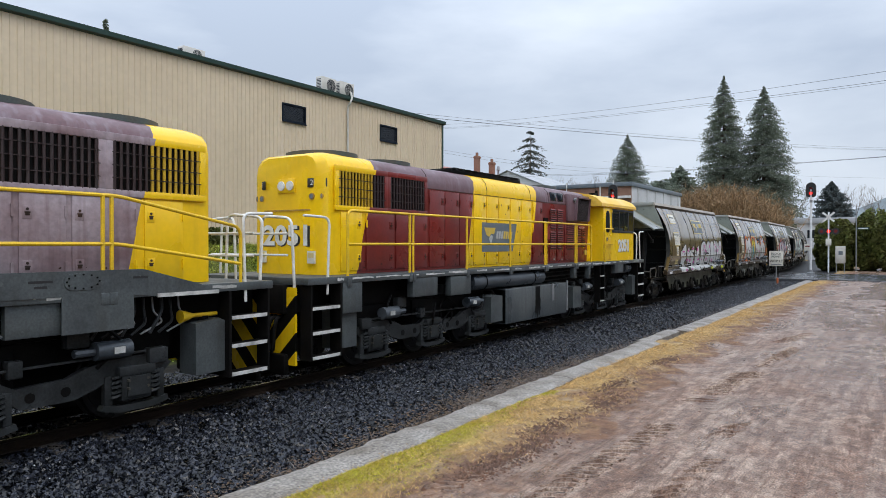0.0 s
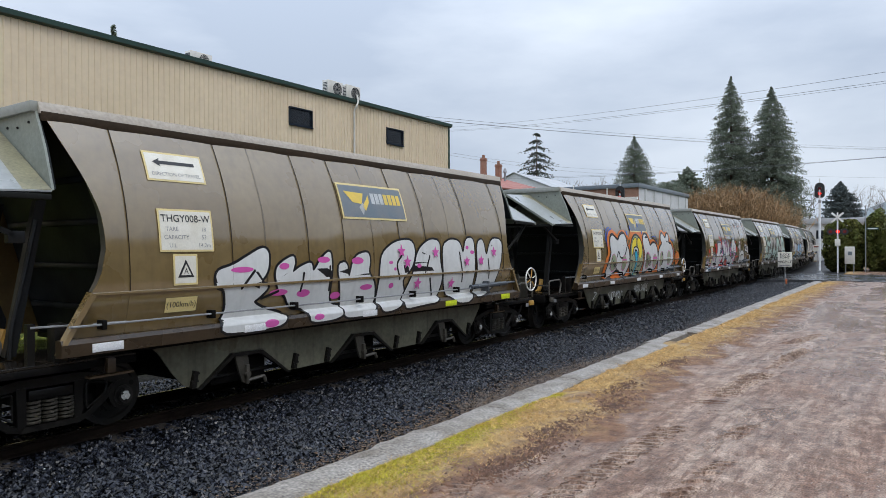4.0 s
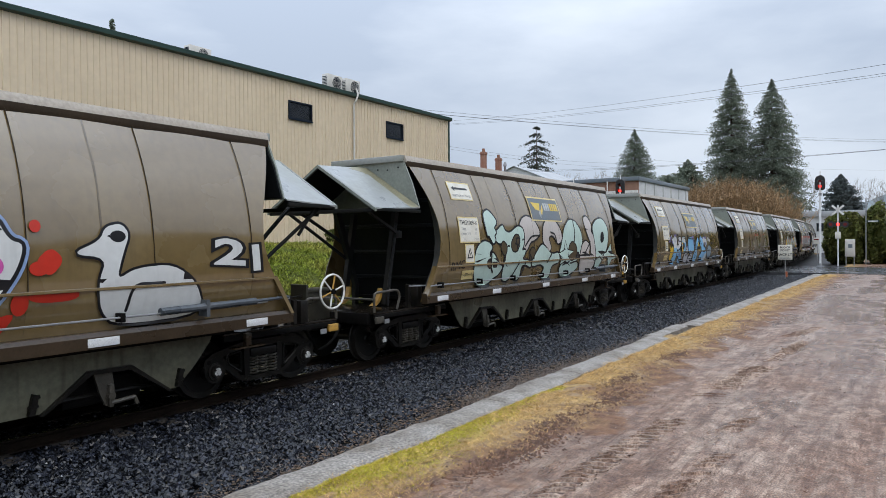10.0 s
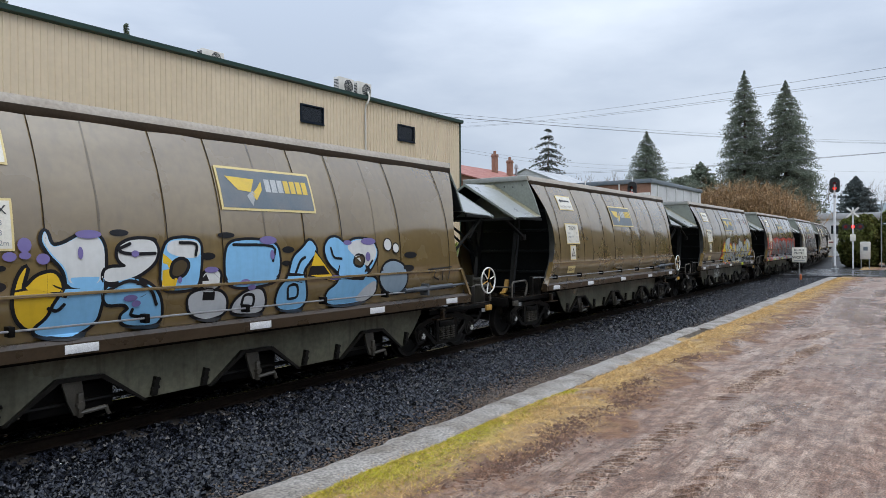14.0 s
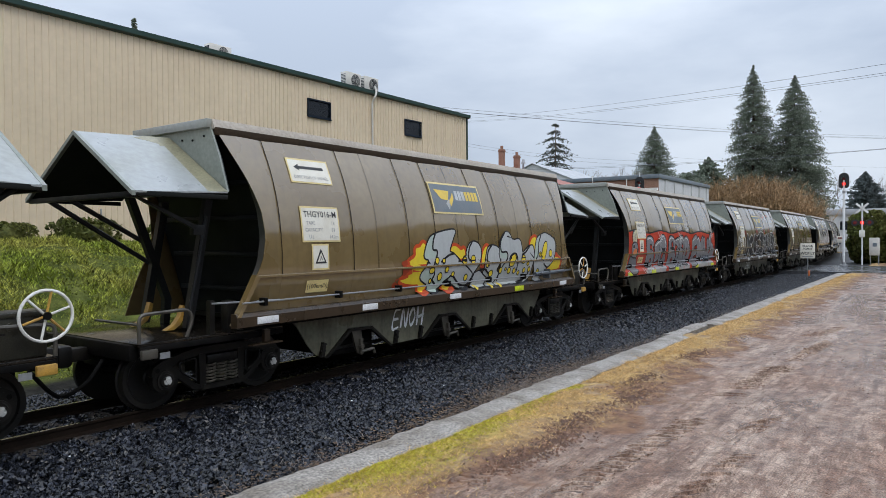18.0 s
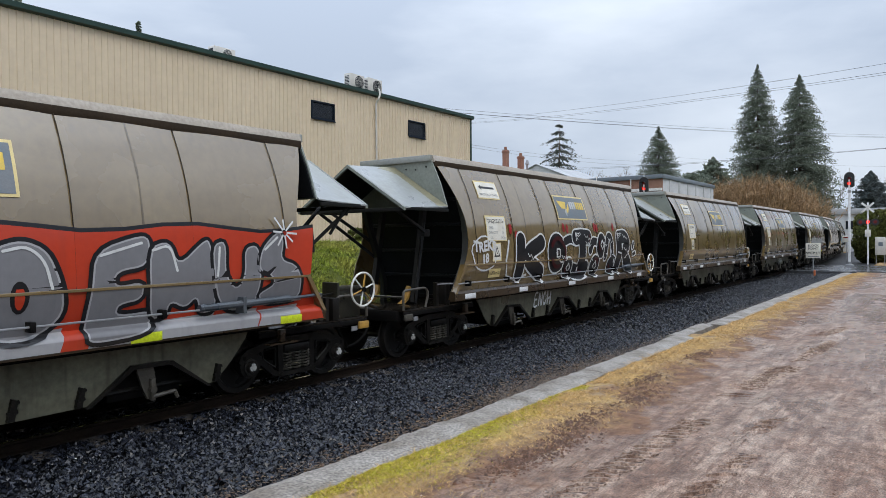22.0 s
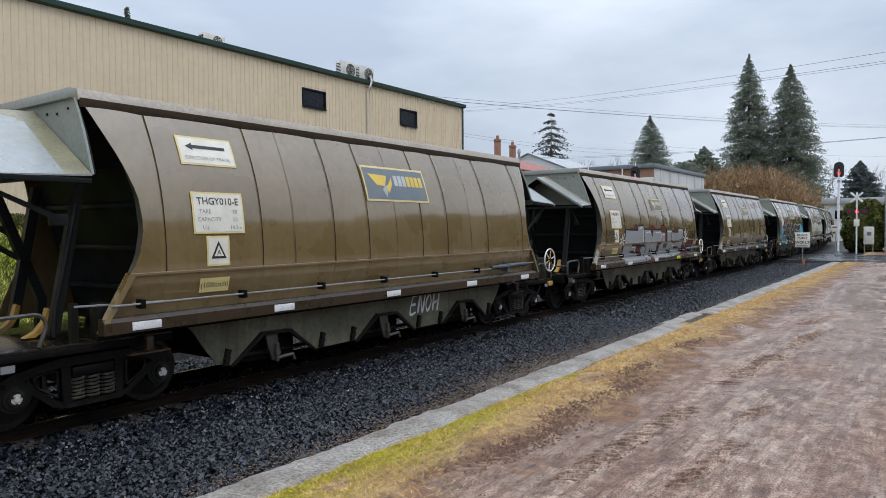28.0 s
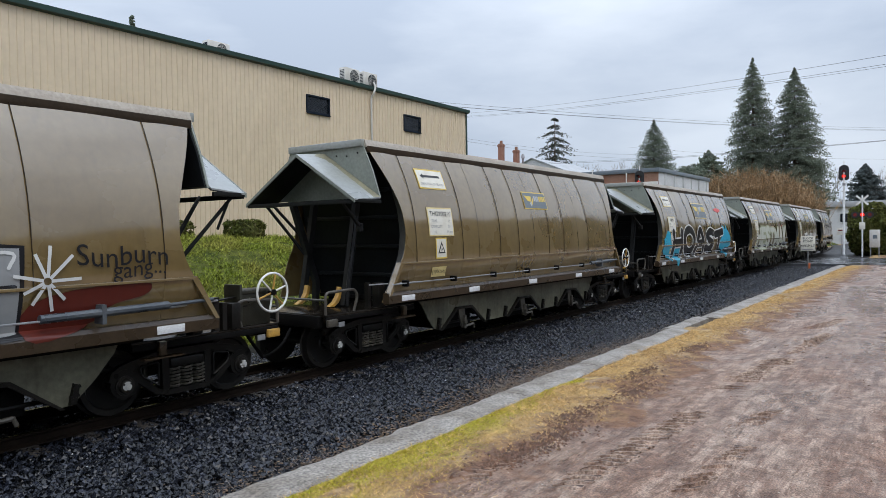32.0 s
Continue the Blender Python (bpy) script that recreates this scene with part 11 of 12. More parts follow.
        for zz in (0.44, 0.84, 1.24):
            for sg in (-1, 1):
                st = part("step", made((box, xe - 0.32, xe + 0.32, sg * 1.28 - 0.11, sg * 1.28 + 0.11, zz - 0.02, zz + 0.02, 0.006)), M["black"], w)
                part("step_edge", made((box, xe - 0.32, xe + 0.32, sg * 1.395 - 0.006, sg * 1.395 + 0.006, zz - 0.028, zz + 0.024)), M["worn_white"], st, "white step edge")
        for sg in (-1, 1):
            for q in (0.35, -0.35):
                part("step_side", made((box, xe + q - 0.02, xe + q + 0.02, sg * 1.28 - 0.12, sg * 1.28 + 0.12, 0.4, 1.62)), M["black"], w)
        xp = -8.8 if e < 0 else 8.4
        bm = bmesh.new()
        box(bm, xp - 0.02, xp + 0.02, -1.15, 1.15, 0.32, 1.58)
        for k in range(-6, 9):
            bmesh.ops.bisect_plane(bm, geom=bm.verts[:] + bm.edges[:] + bm.faces[:], plane_co=(0, k * 0.3, 0.9), plane_no=(0, 0.7, 0.7))
        for f in bm.faces:
            c = f.calc_center_median()
            f.material_index = int(math.floor((c.y + c.z - 0.9) / 0.3)) % 2
        part("pilot", bm, [M["yellow"] if e < 0 else M["black"], M["black"]], w, "pilot plate striped yellow and black" if e < 0 else "")
        part("plough", made((box, *sorted((xp, xp + e * 0.12)), -1.0, 1.0, 0.16, 0.5, 0.04)), M["black"], w, "black plough plate")
        part("coupler", made((box, *sorted((xp, xp + e * 0.32)), -0.1, 0.1, 0.68, 0.86, 0.03), (box, *sorted((xp + e * 0.16, xp + e * 0.34)), -0.18, 0.15, 0.63, 0.92, 0.05)), M["bogie"], w)
        for k, y in enumerate((-0.82, -0.72, -0.62, -0.52, -0.42, 0.42, 0.52, 0.62, 0.72, 0.82)):
            part("air_hose", made((tube, bent([(xp + e * 0.02, y, 1.1), (xp + e * (0.14 + 0.02 * (k % 3)), y, 1.06), (xp + e * 0.2, y + 0.1 * (k % 2), 0.52 + 0.06 * (k % 3)), (xp + e * 0.06, y + 0.2, 0.62)], 0.16), 0.034, 7)), M["black"], w)
        for sg in (-1, 1):
            part("corner_rail", made((tube, bent([(xp - e * 0.02, sg * 1.1, 1.4), (xp + e * 0.05, sg * 1.1, 2.7), (xp + e * 0.0, sg * 0.35, 2.75), (xp + e * 0.0, sg * 0.3, 1.6)], 0.16), 0.024, 8)), M["white"], w, "white tubular end handrail")
            part("corner_rail", made((tube, bent([(xe + 0.05, sg * 1.36, 1.45), (xe - e * 0.1, sg * 1.36, 2.72), (xp + e * 0.02, sg * 1.34, 2.74)], 0.14), 0.022, 8)), M["white"], w, "white tubular step handrail")
        part("end_rail", made((tube, [(xp, -0.95, 2.45), (xp, 0.95, 2.45)], 0.02, 7), (tube, [(xp, -0.95, 2.1), (xp, 0.95, 2.1)], 0.02, 7)), M["white"], w)
    # yellow side handrails
    posts = (-7.81, -6.03 + 1.2 * ext, -5.92 + 1.2 * ext, -3.94, -1.94, 0.0, 0.1, 2.04, 2.15, 3.28)
    for i, x in enumerate(posts[1:] if plated else posts):
        bm = bmesh.new()
        rod(bm, (x, S * 1.37, 1.66), (x, S * 1.37, 2.86 if x > -7.8 else 2.8), 0.026, 8)
        post = part("handrail_post", bm, M["rail_yellow"], w)
        bm = bmesh.new()
        ybox(bm, x - 0.05, x + 0.05, 1.36, 1.42, 1.56, 1.70, 0.008)
        part("post_foot", bm, M["frame_grey"], post)
    for zz in (2.86, 2.28):
        bm = bmesh.new()
        if plated:
            low = zz - (0.34 if zz > 2.5 else 0.28)
            line = ([(-8.2, S * 1.37, 1.66)] if zz > 2.5 else []) + [(-8.2, S * 1.37, low), (-6.35, S * 1.37, zz), (3.28, S * 1.37, zz)]
        else:
            line = ([(-7.81, S * 1.37, 1.9)] if zz > 2.5 else []) + [(-7.81, S * 1.37, zz), (3.28, S * 1.37, zz)]
        tube(bm, bent(line + ([(3.28, S * 1.37, 1.9)] if zz > 2.5 else []), 0.14), 0.024, 8)
        part("handrail", bm, M["rail_yellow"], w, "yellow tubular handrail")
    if plated:
        bm = bmesh.new()
        prism(bm, [(-7.81, 1.62), (-7.48, 1.75), (-6.66, 1.97), (3.0, 1.97), (3.0, 1.68), (-5.66, 1.68), (-5.66, 1.25), (-6.53, 1.25), (-6.53, 1.66), (-6.83, 1.62)], "y", *sorted((S * 1.395, S * 1.412)))
        plate = part("frame_plate", bm, M["frame_grey"], w, "deep grey frame side plate with a hanging panel")
        bm = bmesh.new()
        prism(bm, rounded([(-6.12, 1.85), (-6.07, 1.93), (-5.9, 1.945), (-5.73, 1.93), (-5.68, 1.85), (-5.73, 1.765), (-5.9, 1.75), (-6.07, 1.765)], 3), "y", *sorted((S * 1.412, S * 1.420)))
        hatch = part("oval_hatch", bm, M["frame_grey"], plate, "bolted oval cover")
        for k in range(12):
            a = k * math.tau / 12
            bm = bmesh.new()
            rod(bm, (-5.9 + 0.19 * math.cos(a), S * 1.419, 1.848 + 0.08 * math.sin(a)), (-5.9 + 0.19 * math.cos(a), S * 1.427, 1.848 + 0.08 * math.sin(a)), 0.011, 6)
            part("bolt", bm, M["black"], hatch)
        for x0, x1, z0 in ((-5.56, -5.30, 1.86), (-5.50, -5.36, 1.80), (-6.72, -6.52, 1.87), (-4.2, -3.9, 1.85)):
            bm = bmesh.new()
            ybox(bm, x0, x1, 1.412, 1.414, z0 - 0.014, z0 + 0.014)
            part("stencil_bar", bm, M["ink"], plate)
        part("paint_chip", flakes(26, -6.6, -3.0, 1.27, 1.95, 1.412, 0.015, 0.06, 0.7), M["tank_grey"], plate, "worn patches of older paint")
        bm = bmesh.new()
        ybox(bm, -7.79, -6.85, 1.40, 1.418, 1.605, 1.655)
        part("edge_stripe", bm, M["worn_white"], plate, "white stripe on the walkway edge")
        # pipework behind the open frame
        for k in range(9):
            x = -7.4 + 0.13 * k
            bm = bmesh.new()
            tube(bm, bent([(x, S * 1.05, 1.58), (x + 0.02, S * 1.1, 1.40), (x + 0.12 * (k % 3 - 1), S * 1.12, 1.26), (x + 0.2, S * 1.1, 1.12)], 0.06), 0.014 + 0.006 * (k % 3), 6)
            part("hose", bm, M["galv" if k % 3 == 0 else "loco_bogie"], w)
        bm = bmesh.new()
        rod(bm, (-7.55, S * 1.15, 1.3), (-7.95, S * 1.15, 1.3), 0.03, 10, 0.03)
        rod(bm, (-7.55, S * 1.15, 1.3), (-7.36, S * 1.15, 1.3), 0.035, 14, 0.09)
        part("horn", bm, M["rail_yellow"], w, "small yellow horn")
    bm = bmesh.new()
    tube(bm, bent([(4.2, S * 1.46, 1.72), (4.2, S * 1.46, 2.78), (4.95, S * 1.46, 2.78)], 0.12), 0.022, 8)
    tube(bm, [(4.2, S * 1.46, 2.28), (4.95, S * 1.46, 2.28)], 0.018, 8)
    part("door_rail", bm, M["rail_yellow"], w)
    # mid ladder below the cab
    for zz in (0.5, 0.9, 1.28):
        bm = bmesh.new()
        ybox(bm, 4.02, 4.36, 1.22, 1.38, zz - 0.015, zz + 0.02)
        st = part("ladder_step", bm, M["black"], w)
        bm = bmesh.new()
        ybox(bm, 4.02, 4.36, 1.38, 1.388, zz - 0.02, zz + 0.022)
        part("step_edge", bm, M["worn_white"], st)
    bm = bmesh.new()
    ybox(bm, 3.98, 4.02, 1.2, 1.38, 0.45, 1.62)
    ybox(bm, 4.36, 4.40, 1.2, 1.38, 0.45, 1.62)
    part("ladder_side", bm, M["black"], w)
    return w


M["rusty"] = surf("rust_and_grime", (0.030, 0.016, 0.011), 0.6, 0.0, (0.085, 0.035, 0.016), 0.7, 9.0, 0.2, 0.3, 60)
M["sign_blue"] = surf("sign_blue", (0.02, 0.09, 0.32), 0.4)
M["extinguisher"] = surf("extinguisher_red", (0.25, 0.03, 0.025), 0.4)
M["yellow_pale"] = surf("pale_roof_yellow", (0.80, 0.50, 0.075), 0.4, 0.0, (0.78, 0.46, 0.03), 0.7, 1.0, 0.06, 0.05, 30)
M["worn_white"] = surf("worn_white", (0.60, 0.60, 0.57), 0.5, 0.0, (0.16, 0.16, 0.15), 0.7, 6.0, 0.12)
M["cab_pane"] = surf("cab_glass", (0.010, 0.012, 0.014), 0.06, 0.0, (0.02, 0.022, 0.024), 0.5, 2.0, 0.05, 0.0)

loco = build_loco(-1, [(-7.08, -6.54), (-3.31, -2.91), (-0.06, 0.38), (3.95, 4.19)], M["burgundy"], M["purple"], "yellow and burgundy diesel locomotive with a clean red hood")
LOCOS.append((loco, -5 * PITCH + 3.85, 0.48))
lead = build_loco(1, [(-6.7, -7.14), (-3.31, -2.91), (-0.06, 0.38), (3.95, 4.19)], M["mauve"], M["purple"], "faded mauve and yellow diesel locomotive leading the train", True)
lead["turned"] = 1
LOCOS.append((lead, -5 * PITCH + 3.85 - 18.3, 0.48))


# ---- the shed ----
def shed():
    w = thing("metal_shed", "large beige corrugated metal shed with green trim", "shed")
    X0, X1, Y, Z0, Z1 = -16.0, 31.85, 21.3, 1.9, 8.92
    wins = [(20.0, 21.25, 7.45, 8.08), (26.4, 27.65, 7.43, 8.10)]
    pitch, x, prof = 0.203, X0, []
    while x < X1 - 0.2:
        prof += [(x, Y), (x + 0.150, Y), (x + 0.163, Y - 0.030), (x + 0.190, Y - 0.030)]
        x += pitch
    prof += [(X1, Y)]
    bm = bmesh.new()
    cuts = [Z0, 7.43, 8.10, Z1]
    cols = [[bm.verts.new((p, q, z)) for z in cuts] for p, q in prof]
    for (pa, a), (pb, b) in zip(zip(prof, cols), zip(prof[1:], cols[1:])):
        mid = (pa[0] + pb[0]) / 2
        for i in range(3):
            if i == 1 and any(u < mid < v for u, v, _, _ in wins):
                continue
            bm.faces.new((a[i], b[i], b[i + 1], a[i + 1]))
    part("front_wall", bm, M["shed"], w, "beige ribbed steel cladding", smooth=0)
    part("inner_wall", made((box, X0, X1 - 0.25, Y + 0.25, Y + 0.35, Z0, Z1)), M["shed"], w)
    part("end_wall", made((box, X1 - 0.2, X1, Y + 0.02, Y + 18, Z0 - 2, Z1)), M["shed"], w)
    part("rear_wall", made((box, X0, X1, Y + 17.8, Y + 18, Z0 - 2, Z1)), M["shed"], w)
    bm = bmesh.new()
    prism(bm, [(Y + 0.05, Z1 + 0.02), (Y + 9, Z1 + 0.5), (Y + 18.1, Z1 + 0.02), (Y + 18.1, Z1 + 0.1), (Y + 9, Z1 + 0.6), (Y + 0.05, Z1 + 0.1)], "x", X0, X1 + 0.1)
    part("roof_sheet", bm, M["roof_grey"], w, "low iron roof")
    bm = bmesh.new()
    prism(bm, [(Y - 0.19, Z1 + 0.17), (Y - 0.17, Z1 + 0.02), (Y - 0.05, Z1 - 0.02), (Y + 0.04, Z1 - 0.02), (Y + 0.04, Z1 + 0.14), (Y - 0.16, Z1 + 0.14)], "x", X0, X1 + 0.14)
    part("gutter", bm, M["shed_trim"], w, "dark green gutter along the eave")
    part("corner_flashing", made((box, X1 - 0.05, X1 + 0.05, Y - 0.06, Y + 0.14, Z0 - 2, Z1)), M["shed_trim"], w, "dark green corner flashing")
    part("base_strip", made((box, X0, X1, Y - 0.05, Y + 0.05, Z0 - 0.3, Z0 + 0.06)), M["concrete"], w)
    for u, v, a, b in wins:
        win = part("window", made((box, u - 0.05, v + 0.05, Y - 0.05, Y + 0.06, b, b + 0.06), (box, u - 0.05, v + 0.05, Y - 0.05, Y + 0.06, a - 0.06, a), (box, u - 0.05, u, Y - 0.05, Y + 0.06, a, b), (box, v, v + 0.05, Y - 0.05, Y + 0.06, a, b)),
                   M["mesh_grey"], w, "small dark screened window")
        part("pane", made((box, u, v, Y + 0.03, Y + 0.05, a, b)), M["dark_glass"], win)
        bm = bmesh.new()
        n = 14
        for i in range(-6, n):
            p0, p1 = u + (v - u) * i / n, u + (v - u) * (i + 6) / n
            for s in (0, 1):
                q0, q1 = max(p0, u), min(p1, v)
                f0, f1 = (q0 - p0) / (p1 - p0), (q1 - p0) / (p1 - p0)
                if q1 - q0 > 0.02:
                    za, zb = (a + (b - a) * f0, a + (b - a) * f1) if s else (b - (b - a) * f0, b - (b - a) * f1)
                    rod(bm, (q0, Y - 0.02, za), (q1, Y - 0.02, zb), 0.006, 4)
        tagged(part("screen", bm, M["mesh_grey"], win, "diamond mesh screen"), kind="stuff")
        part("sill_drip", made((box, u - 0.05, v + 0.05, Y - 0.09, Y - 0.03, a - 0.10, a - 0.06)), M["mesh_grey"], win)
    part("downpipe", made((tube, bent([(24.05, Y - 0.12, 9.3), (24.05, Y - 0.24, 9.05), (23.92, Y - 0.24, 8.75), (23.92, Y - 0.08, 8.6), (23.92, Y - 0.08, 2.3)], 0.12), 0.045, 8)), M["ac_white"], w, "white downpipe")
    part("wall_vent", made((tube, bent([(11.2, Y - 0.06, 2.4), (11.2, Y - 0.06, 3.25)], 0.05), 0.03, 6), (rod, (28.3, Y - 0.1, 2.6), (28.3, Y - 0.1, 4.4), 0.02, 6)), M["galv"], w)
    return w


def ac_unit(x, y, z, wide=0.85, deep=0.36, high=0.62):
    u = thing("air_conditioner", "white outdoor air conditioner unit on the shed roof edge", "air conditioner", "roof air conditioners", pose(x, y, z))
    part("casing", made((box, 0, wide, 0, deep, 0.06, high, 0.02)), M["ac_white"], u)
    part("fan_recess", made((rod, (wide * 0.62, -0.004, high * 0.52), (wide * 0.62, 0.02, high * 0.52), high * 0.40, 20)), M["mesh_grey"], u)
    bm = bmesh.new()
    for i in range(6):
        r = high * 0.40 * (i + 1) / 6
        tube(bm, [(wide * 0.62 + r * math.cos(k * math.tau / 20), -0.012, high * 0.52 + r * math.sin(k * math.tau / 20)) for k in range(21)], 0.006, 4)
    part("fan_guard", bm, M["ac_white"], u)
    for i in range(8):
        zz = 0.12 + i * (high - 0.2) / 8
        part("louvre", made((box, -0.006, 0.004, 0.05, deep - 0.05, zz, zz + 0.03)), M["mesh_grey"], u)
    for k in (0.1, wide - 0.16):
        part("foot", made((box, k, k + 0.06, 0.02, deep - 0.02, 0, 0.07)), M["galv"], u)
    return u


shed()
ac_unit(22.25, 21.25, 8.98, 0.95, 0.36, 0.72)
ac_unit(23.45, 21.25, 8.98, 0.95, 0.36, 0.74)
ac_unit(15.6, 21.75, 9.0, 0.95, 0.36, 0.52)


# ---- plants ----
def clumps(pts, sizes, rng, flat=0.0):
    """A small bent leaf clump of two triangles at each point."""
    n = len(pts)
    d1 = rng.normal(size=(n, 3))
    d1[:, 2] *= 1 - flat
    d1 /= np.linalg.norm(d1, axis=1)[:, None]
    d2 = np.cross(d1, rng.normal(size=(n, 3)))
    d2 /= np.linalg.norm(d2, axis=1)[:, None] + 1e-9
    s = sizes[:, None]
    p = np.asarray(pts)
    v = np.stack([p - d1 * s, p + d2 * s * 0.45, p + d1 * s, p - d2 * s * 0.45 + np.cross(d1, d2) * s * 0.3], 1)
    f = np.array([(0, 1, 2), (0, 2, 3)])[None] + 4 * np.arange(n)[:, None, None]
    return v.reshape(-1, 3), f.reshape(-1, 3)


def foliage(name, pts, sizes, material, parent, rng, flat=0.0, label=""):
    v, f = clumps(pts, sizes, rng, flat)
    me = bpy.data.meshes.new(name)
    me.from_pydata(v.tolist(), [], f.tolist())
    me.materials.append(material)
    ob = new(name, me)
    ob.parent = parent
    return tagged(ob, label)


def conifer(name, label, x, y, z, high, radius, seed, material, dense=1.0, shape=1.0, droop=0.25, start=0.1, leaf=0.32, ragged=0.35, tiers=0):
    t = thing(name, label, "tree", at=pose(x, y, z))
    rng = np.random.default_rng(seed)
    bm = bmesh.new()
    rod(bm, (0, 0, -0.3), (0, 0, high * 0.97), high * 0.016, 9, 0.03)
    limbs, pts, sizes = [], [], []
    n = int(high * 11 * dense)
    for i in range(n):
        f = start + (1 - start) * (i + rng.random()) / n
        if tiers:
            f = start + (1 - start) * (int((f - start) / (1 - start) * tiers) + 0.22 * rng.random()) / tiers
        r = radius * ((1 - f) ** shape) * (1 - ragged + ragged * 2 * rng.random()) * min(1.0, 7 * (1 - f)) ** 0.5 + 0.1
        a = rng.random() * 6.283
        zc = high * f
        rise = 0.15 - droop
        tip = np.array([math.cos(a) * r, math.sin(a) * r, zc + rise * r])
        root = np.array([0, 0, zc])
        if i % 3 == 0:
            rod(bm, root, tip, 0.03 + 0.008 * r, 4, 0.012)
        m = 4 * max(4, int(9 * r / radius * dense) + 4)
        for k in range(m):
            q = 0.22 + 0.78 * (k + rng.random()) / m
            c = root + (tip - root) * q
            c = c + np.array([0, 0, -droop * r * 0.5 * q * q + 0.12 * r * q]) + rng.normal(size=3) * np.array([0.10, 0.10, 0.07 if not tiers else 0.05]) * (0.3 + r * 0.55)
            pts.append(c)
            sizes.append(leaf * 0.52 * (0.5 + 0.9 * rng.random()) * (0.6 + 0.5 * (1 - f)))
    part("trunk", bm, M["bark"], t)
    foliage("crown", np.array(pts), np.array(sizes), material, t, rng, 0.35)
    return t


def bare_tree(name, label, x, y, z, high, spread, seed, material, levels=5, thick=0.16, bunch=3):
    t = thing(name, label, "tree", at=pose(x, y, z))
    rng = random.Random(seed)
    bm = bmesh.new()
    fine = bmesh.new()

    def grow(p, d, ln, r, lv):
        q = p + d * ln
        if lv > levels - 3:
            rod(bm, p, q, r, 5, r * 0.7, False)
        else:
            rod(fine, p, q, max(r, 0.012), 3, max(r * 0.6, 0.008), False)
        if lv == 0:
            return
        for _ in range(bunch):
            nd = (d + Vector((rng.gauss(0, spread), rng.gauss(0, spread), rng.gauss(0.12, 0.2)))).normalized()
            grow(q, nd, ln * rng.uniform(0.62, 0.86), r * 0.62, lv - 1)

    grow(Vector((0, 0, -0.2)), Vector((0, 0, 1)), high * 0.27, thick, levels)
    part("trunk", bm, M["bark"], t)
    tagged(part("twig_crown", fine, material, t, smooth=0), kind="stuff")
    return t


def thicket(name, label, x, y, z, high, wide, seed, material, count=900, category="bush"):
    """Many thin arching stems from one stool."""
    t = thing(name, label, category, at=pose(x, y, z))
    rng = np.random.default_rng(seed)
    pts, tri = [], []
    for i in range(count):
        a, lean = rng.random() * 6.283, abs(rng.normal(0, 0.5))
        hh = high * (0.55 + 0.45 * rng.random()) * (1 - 0.25 * lean)
        base = np.array([rng.normal(0, wide * 0.16), rng.normal(0, wide * 0.16), 0])
        out = np.array([math.cos(a), math.sin(a), 0]) * wide * 0.5 * min(lean, 1.0)
        prev = base
        for k in range(1, 5):
            f = k / 4
            q = base + out * f ** 1.3 + np.array([0, 0, hh * (f - 0.12 * f * f)]) + rng.normal(size=3) * 0.12 * f
            side = np.cross(q - prev, rng.normal(size=3))
            side = side / (np.linalg.norm(side) + 1e-9) * 0.045
            b = len(pts)
            pts += [prev - side, prev + side, q]
            tri.append((b, b + 1, b + 2))
            if k > 1:
                for _ in range(4):
                    w = q + rng.normal(size=3) * np.array([0.5, 0.5, 0.45]) * (wide / 7) + np.array([0, 0, 0.25])
                    b = len(pts)
                    pts += [q - side * 0.7, q + side * 0.7, w]
                    tri.append((b, b + 1, b + 2))
            prev = q
    me = bpy.data.meshes.new("growth")
    me.from_pydata([tuple(p) for p in pts], [], tri)
    me.materials.append(material)
    ob = new("growth", me)
    ob.parent = t
    return t


def leafy(name, label, category, x0, x1, y0, y1, z0, z1, seed, material, count, leaf=0.12):
    t = thing(name, label, category, at=pose((x0 + x1) / 2, (y0 + y1) / 2, z0))
    rng = np.random.default_rng(seed)
    u = rng.normal(size=(count, 3))
    u /= np.linalg.norm(u, axis=1)[:, None]
    u = np.sign(u) * np.abs(u) ** 0.62
    r = 0.86 + 0.14 * rng.random(count)
    lump = np.array([noise.noise((p[0] * 2.1 + seed, p[1] * 2.1, p[2] * 2.1)) for p in u])
    p = u * (r * (1 + 0.22 * lump))[:, None] * np.array([(x1 - x0) / 2, (y1 - y0) / 2, (z1 - z0) / 2]) + np.array([0, 0, (z1 - z0) / 2])
    p[:, 2] = np.maximum(p[:, 2], 0.02)
    foliage("leaves", p, leaf * (0.6 + 0.8 * rng.random(count)), material, t, rng)
    bm = bmesh.new()
    core = bmesh.ops.create_icosphere(bm, subdivisions=2, radius=1.0)["verts"]
    for v in core:
        v.co = Vector(((x1 - x0) * 0.40 * v.co.x, (y1 - y0) * 0.40 * v.co.y, (z1 - z0) * 0.40 * v.co.z + (z1 - z0) * 0.42))
    part("inner_growth", bm, material, t)
    part("stem", made((rod, (0, 0, 0), (0, 0, (z1 - z0) * 0.6), 0.08, 6)), M["bark"], t)
    return t


conifer("giant_conifer", "tall dark green conifer with a ragged pointed crown", 139, 28.3, 0, 34.4, 6.6, 1, M["conifer"], 3.0, 0.62, 0.30, 0.08, 0.35, 0.26)
conifer("giant_conifer", "tall dense dark green conifer beside its twin", 139, 21.3, 0, 31.5, 7.6, 2, M["conifer"], 3.4, 0.62, 0.30, 0.03, 0.36, 0.20)
conifer("pointed_conifer", "broad pointed green conifer behind the roofs", 118.5, 40.1, 0, 21.5, 6.9, 3, M["conifer"], 3.6, 0.72, 0.15, 0.1, 0.28, 0.12)
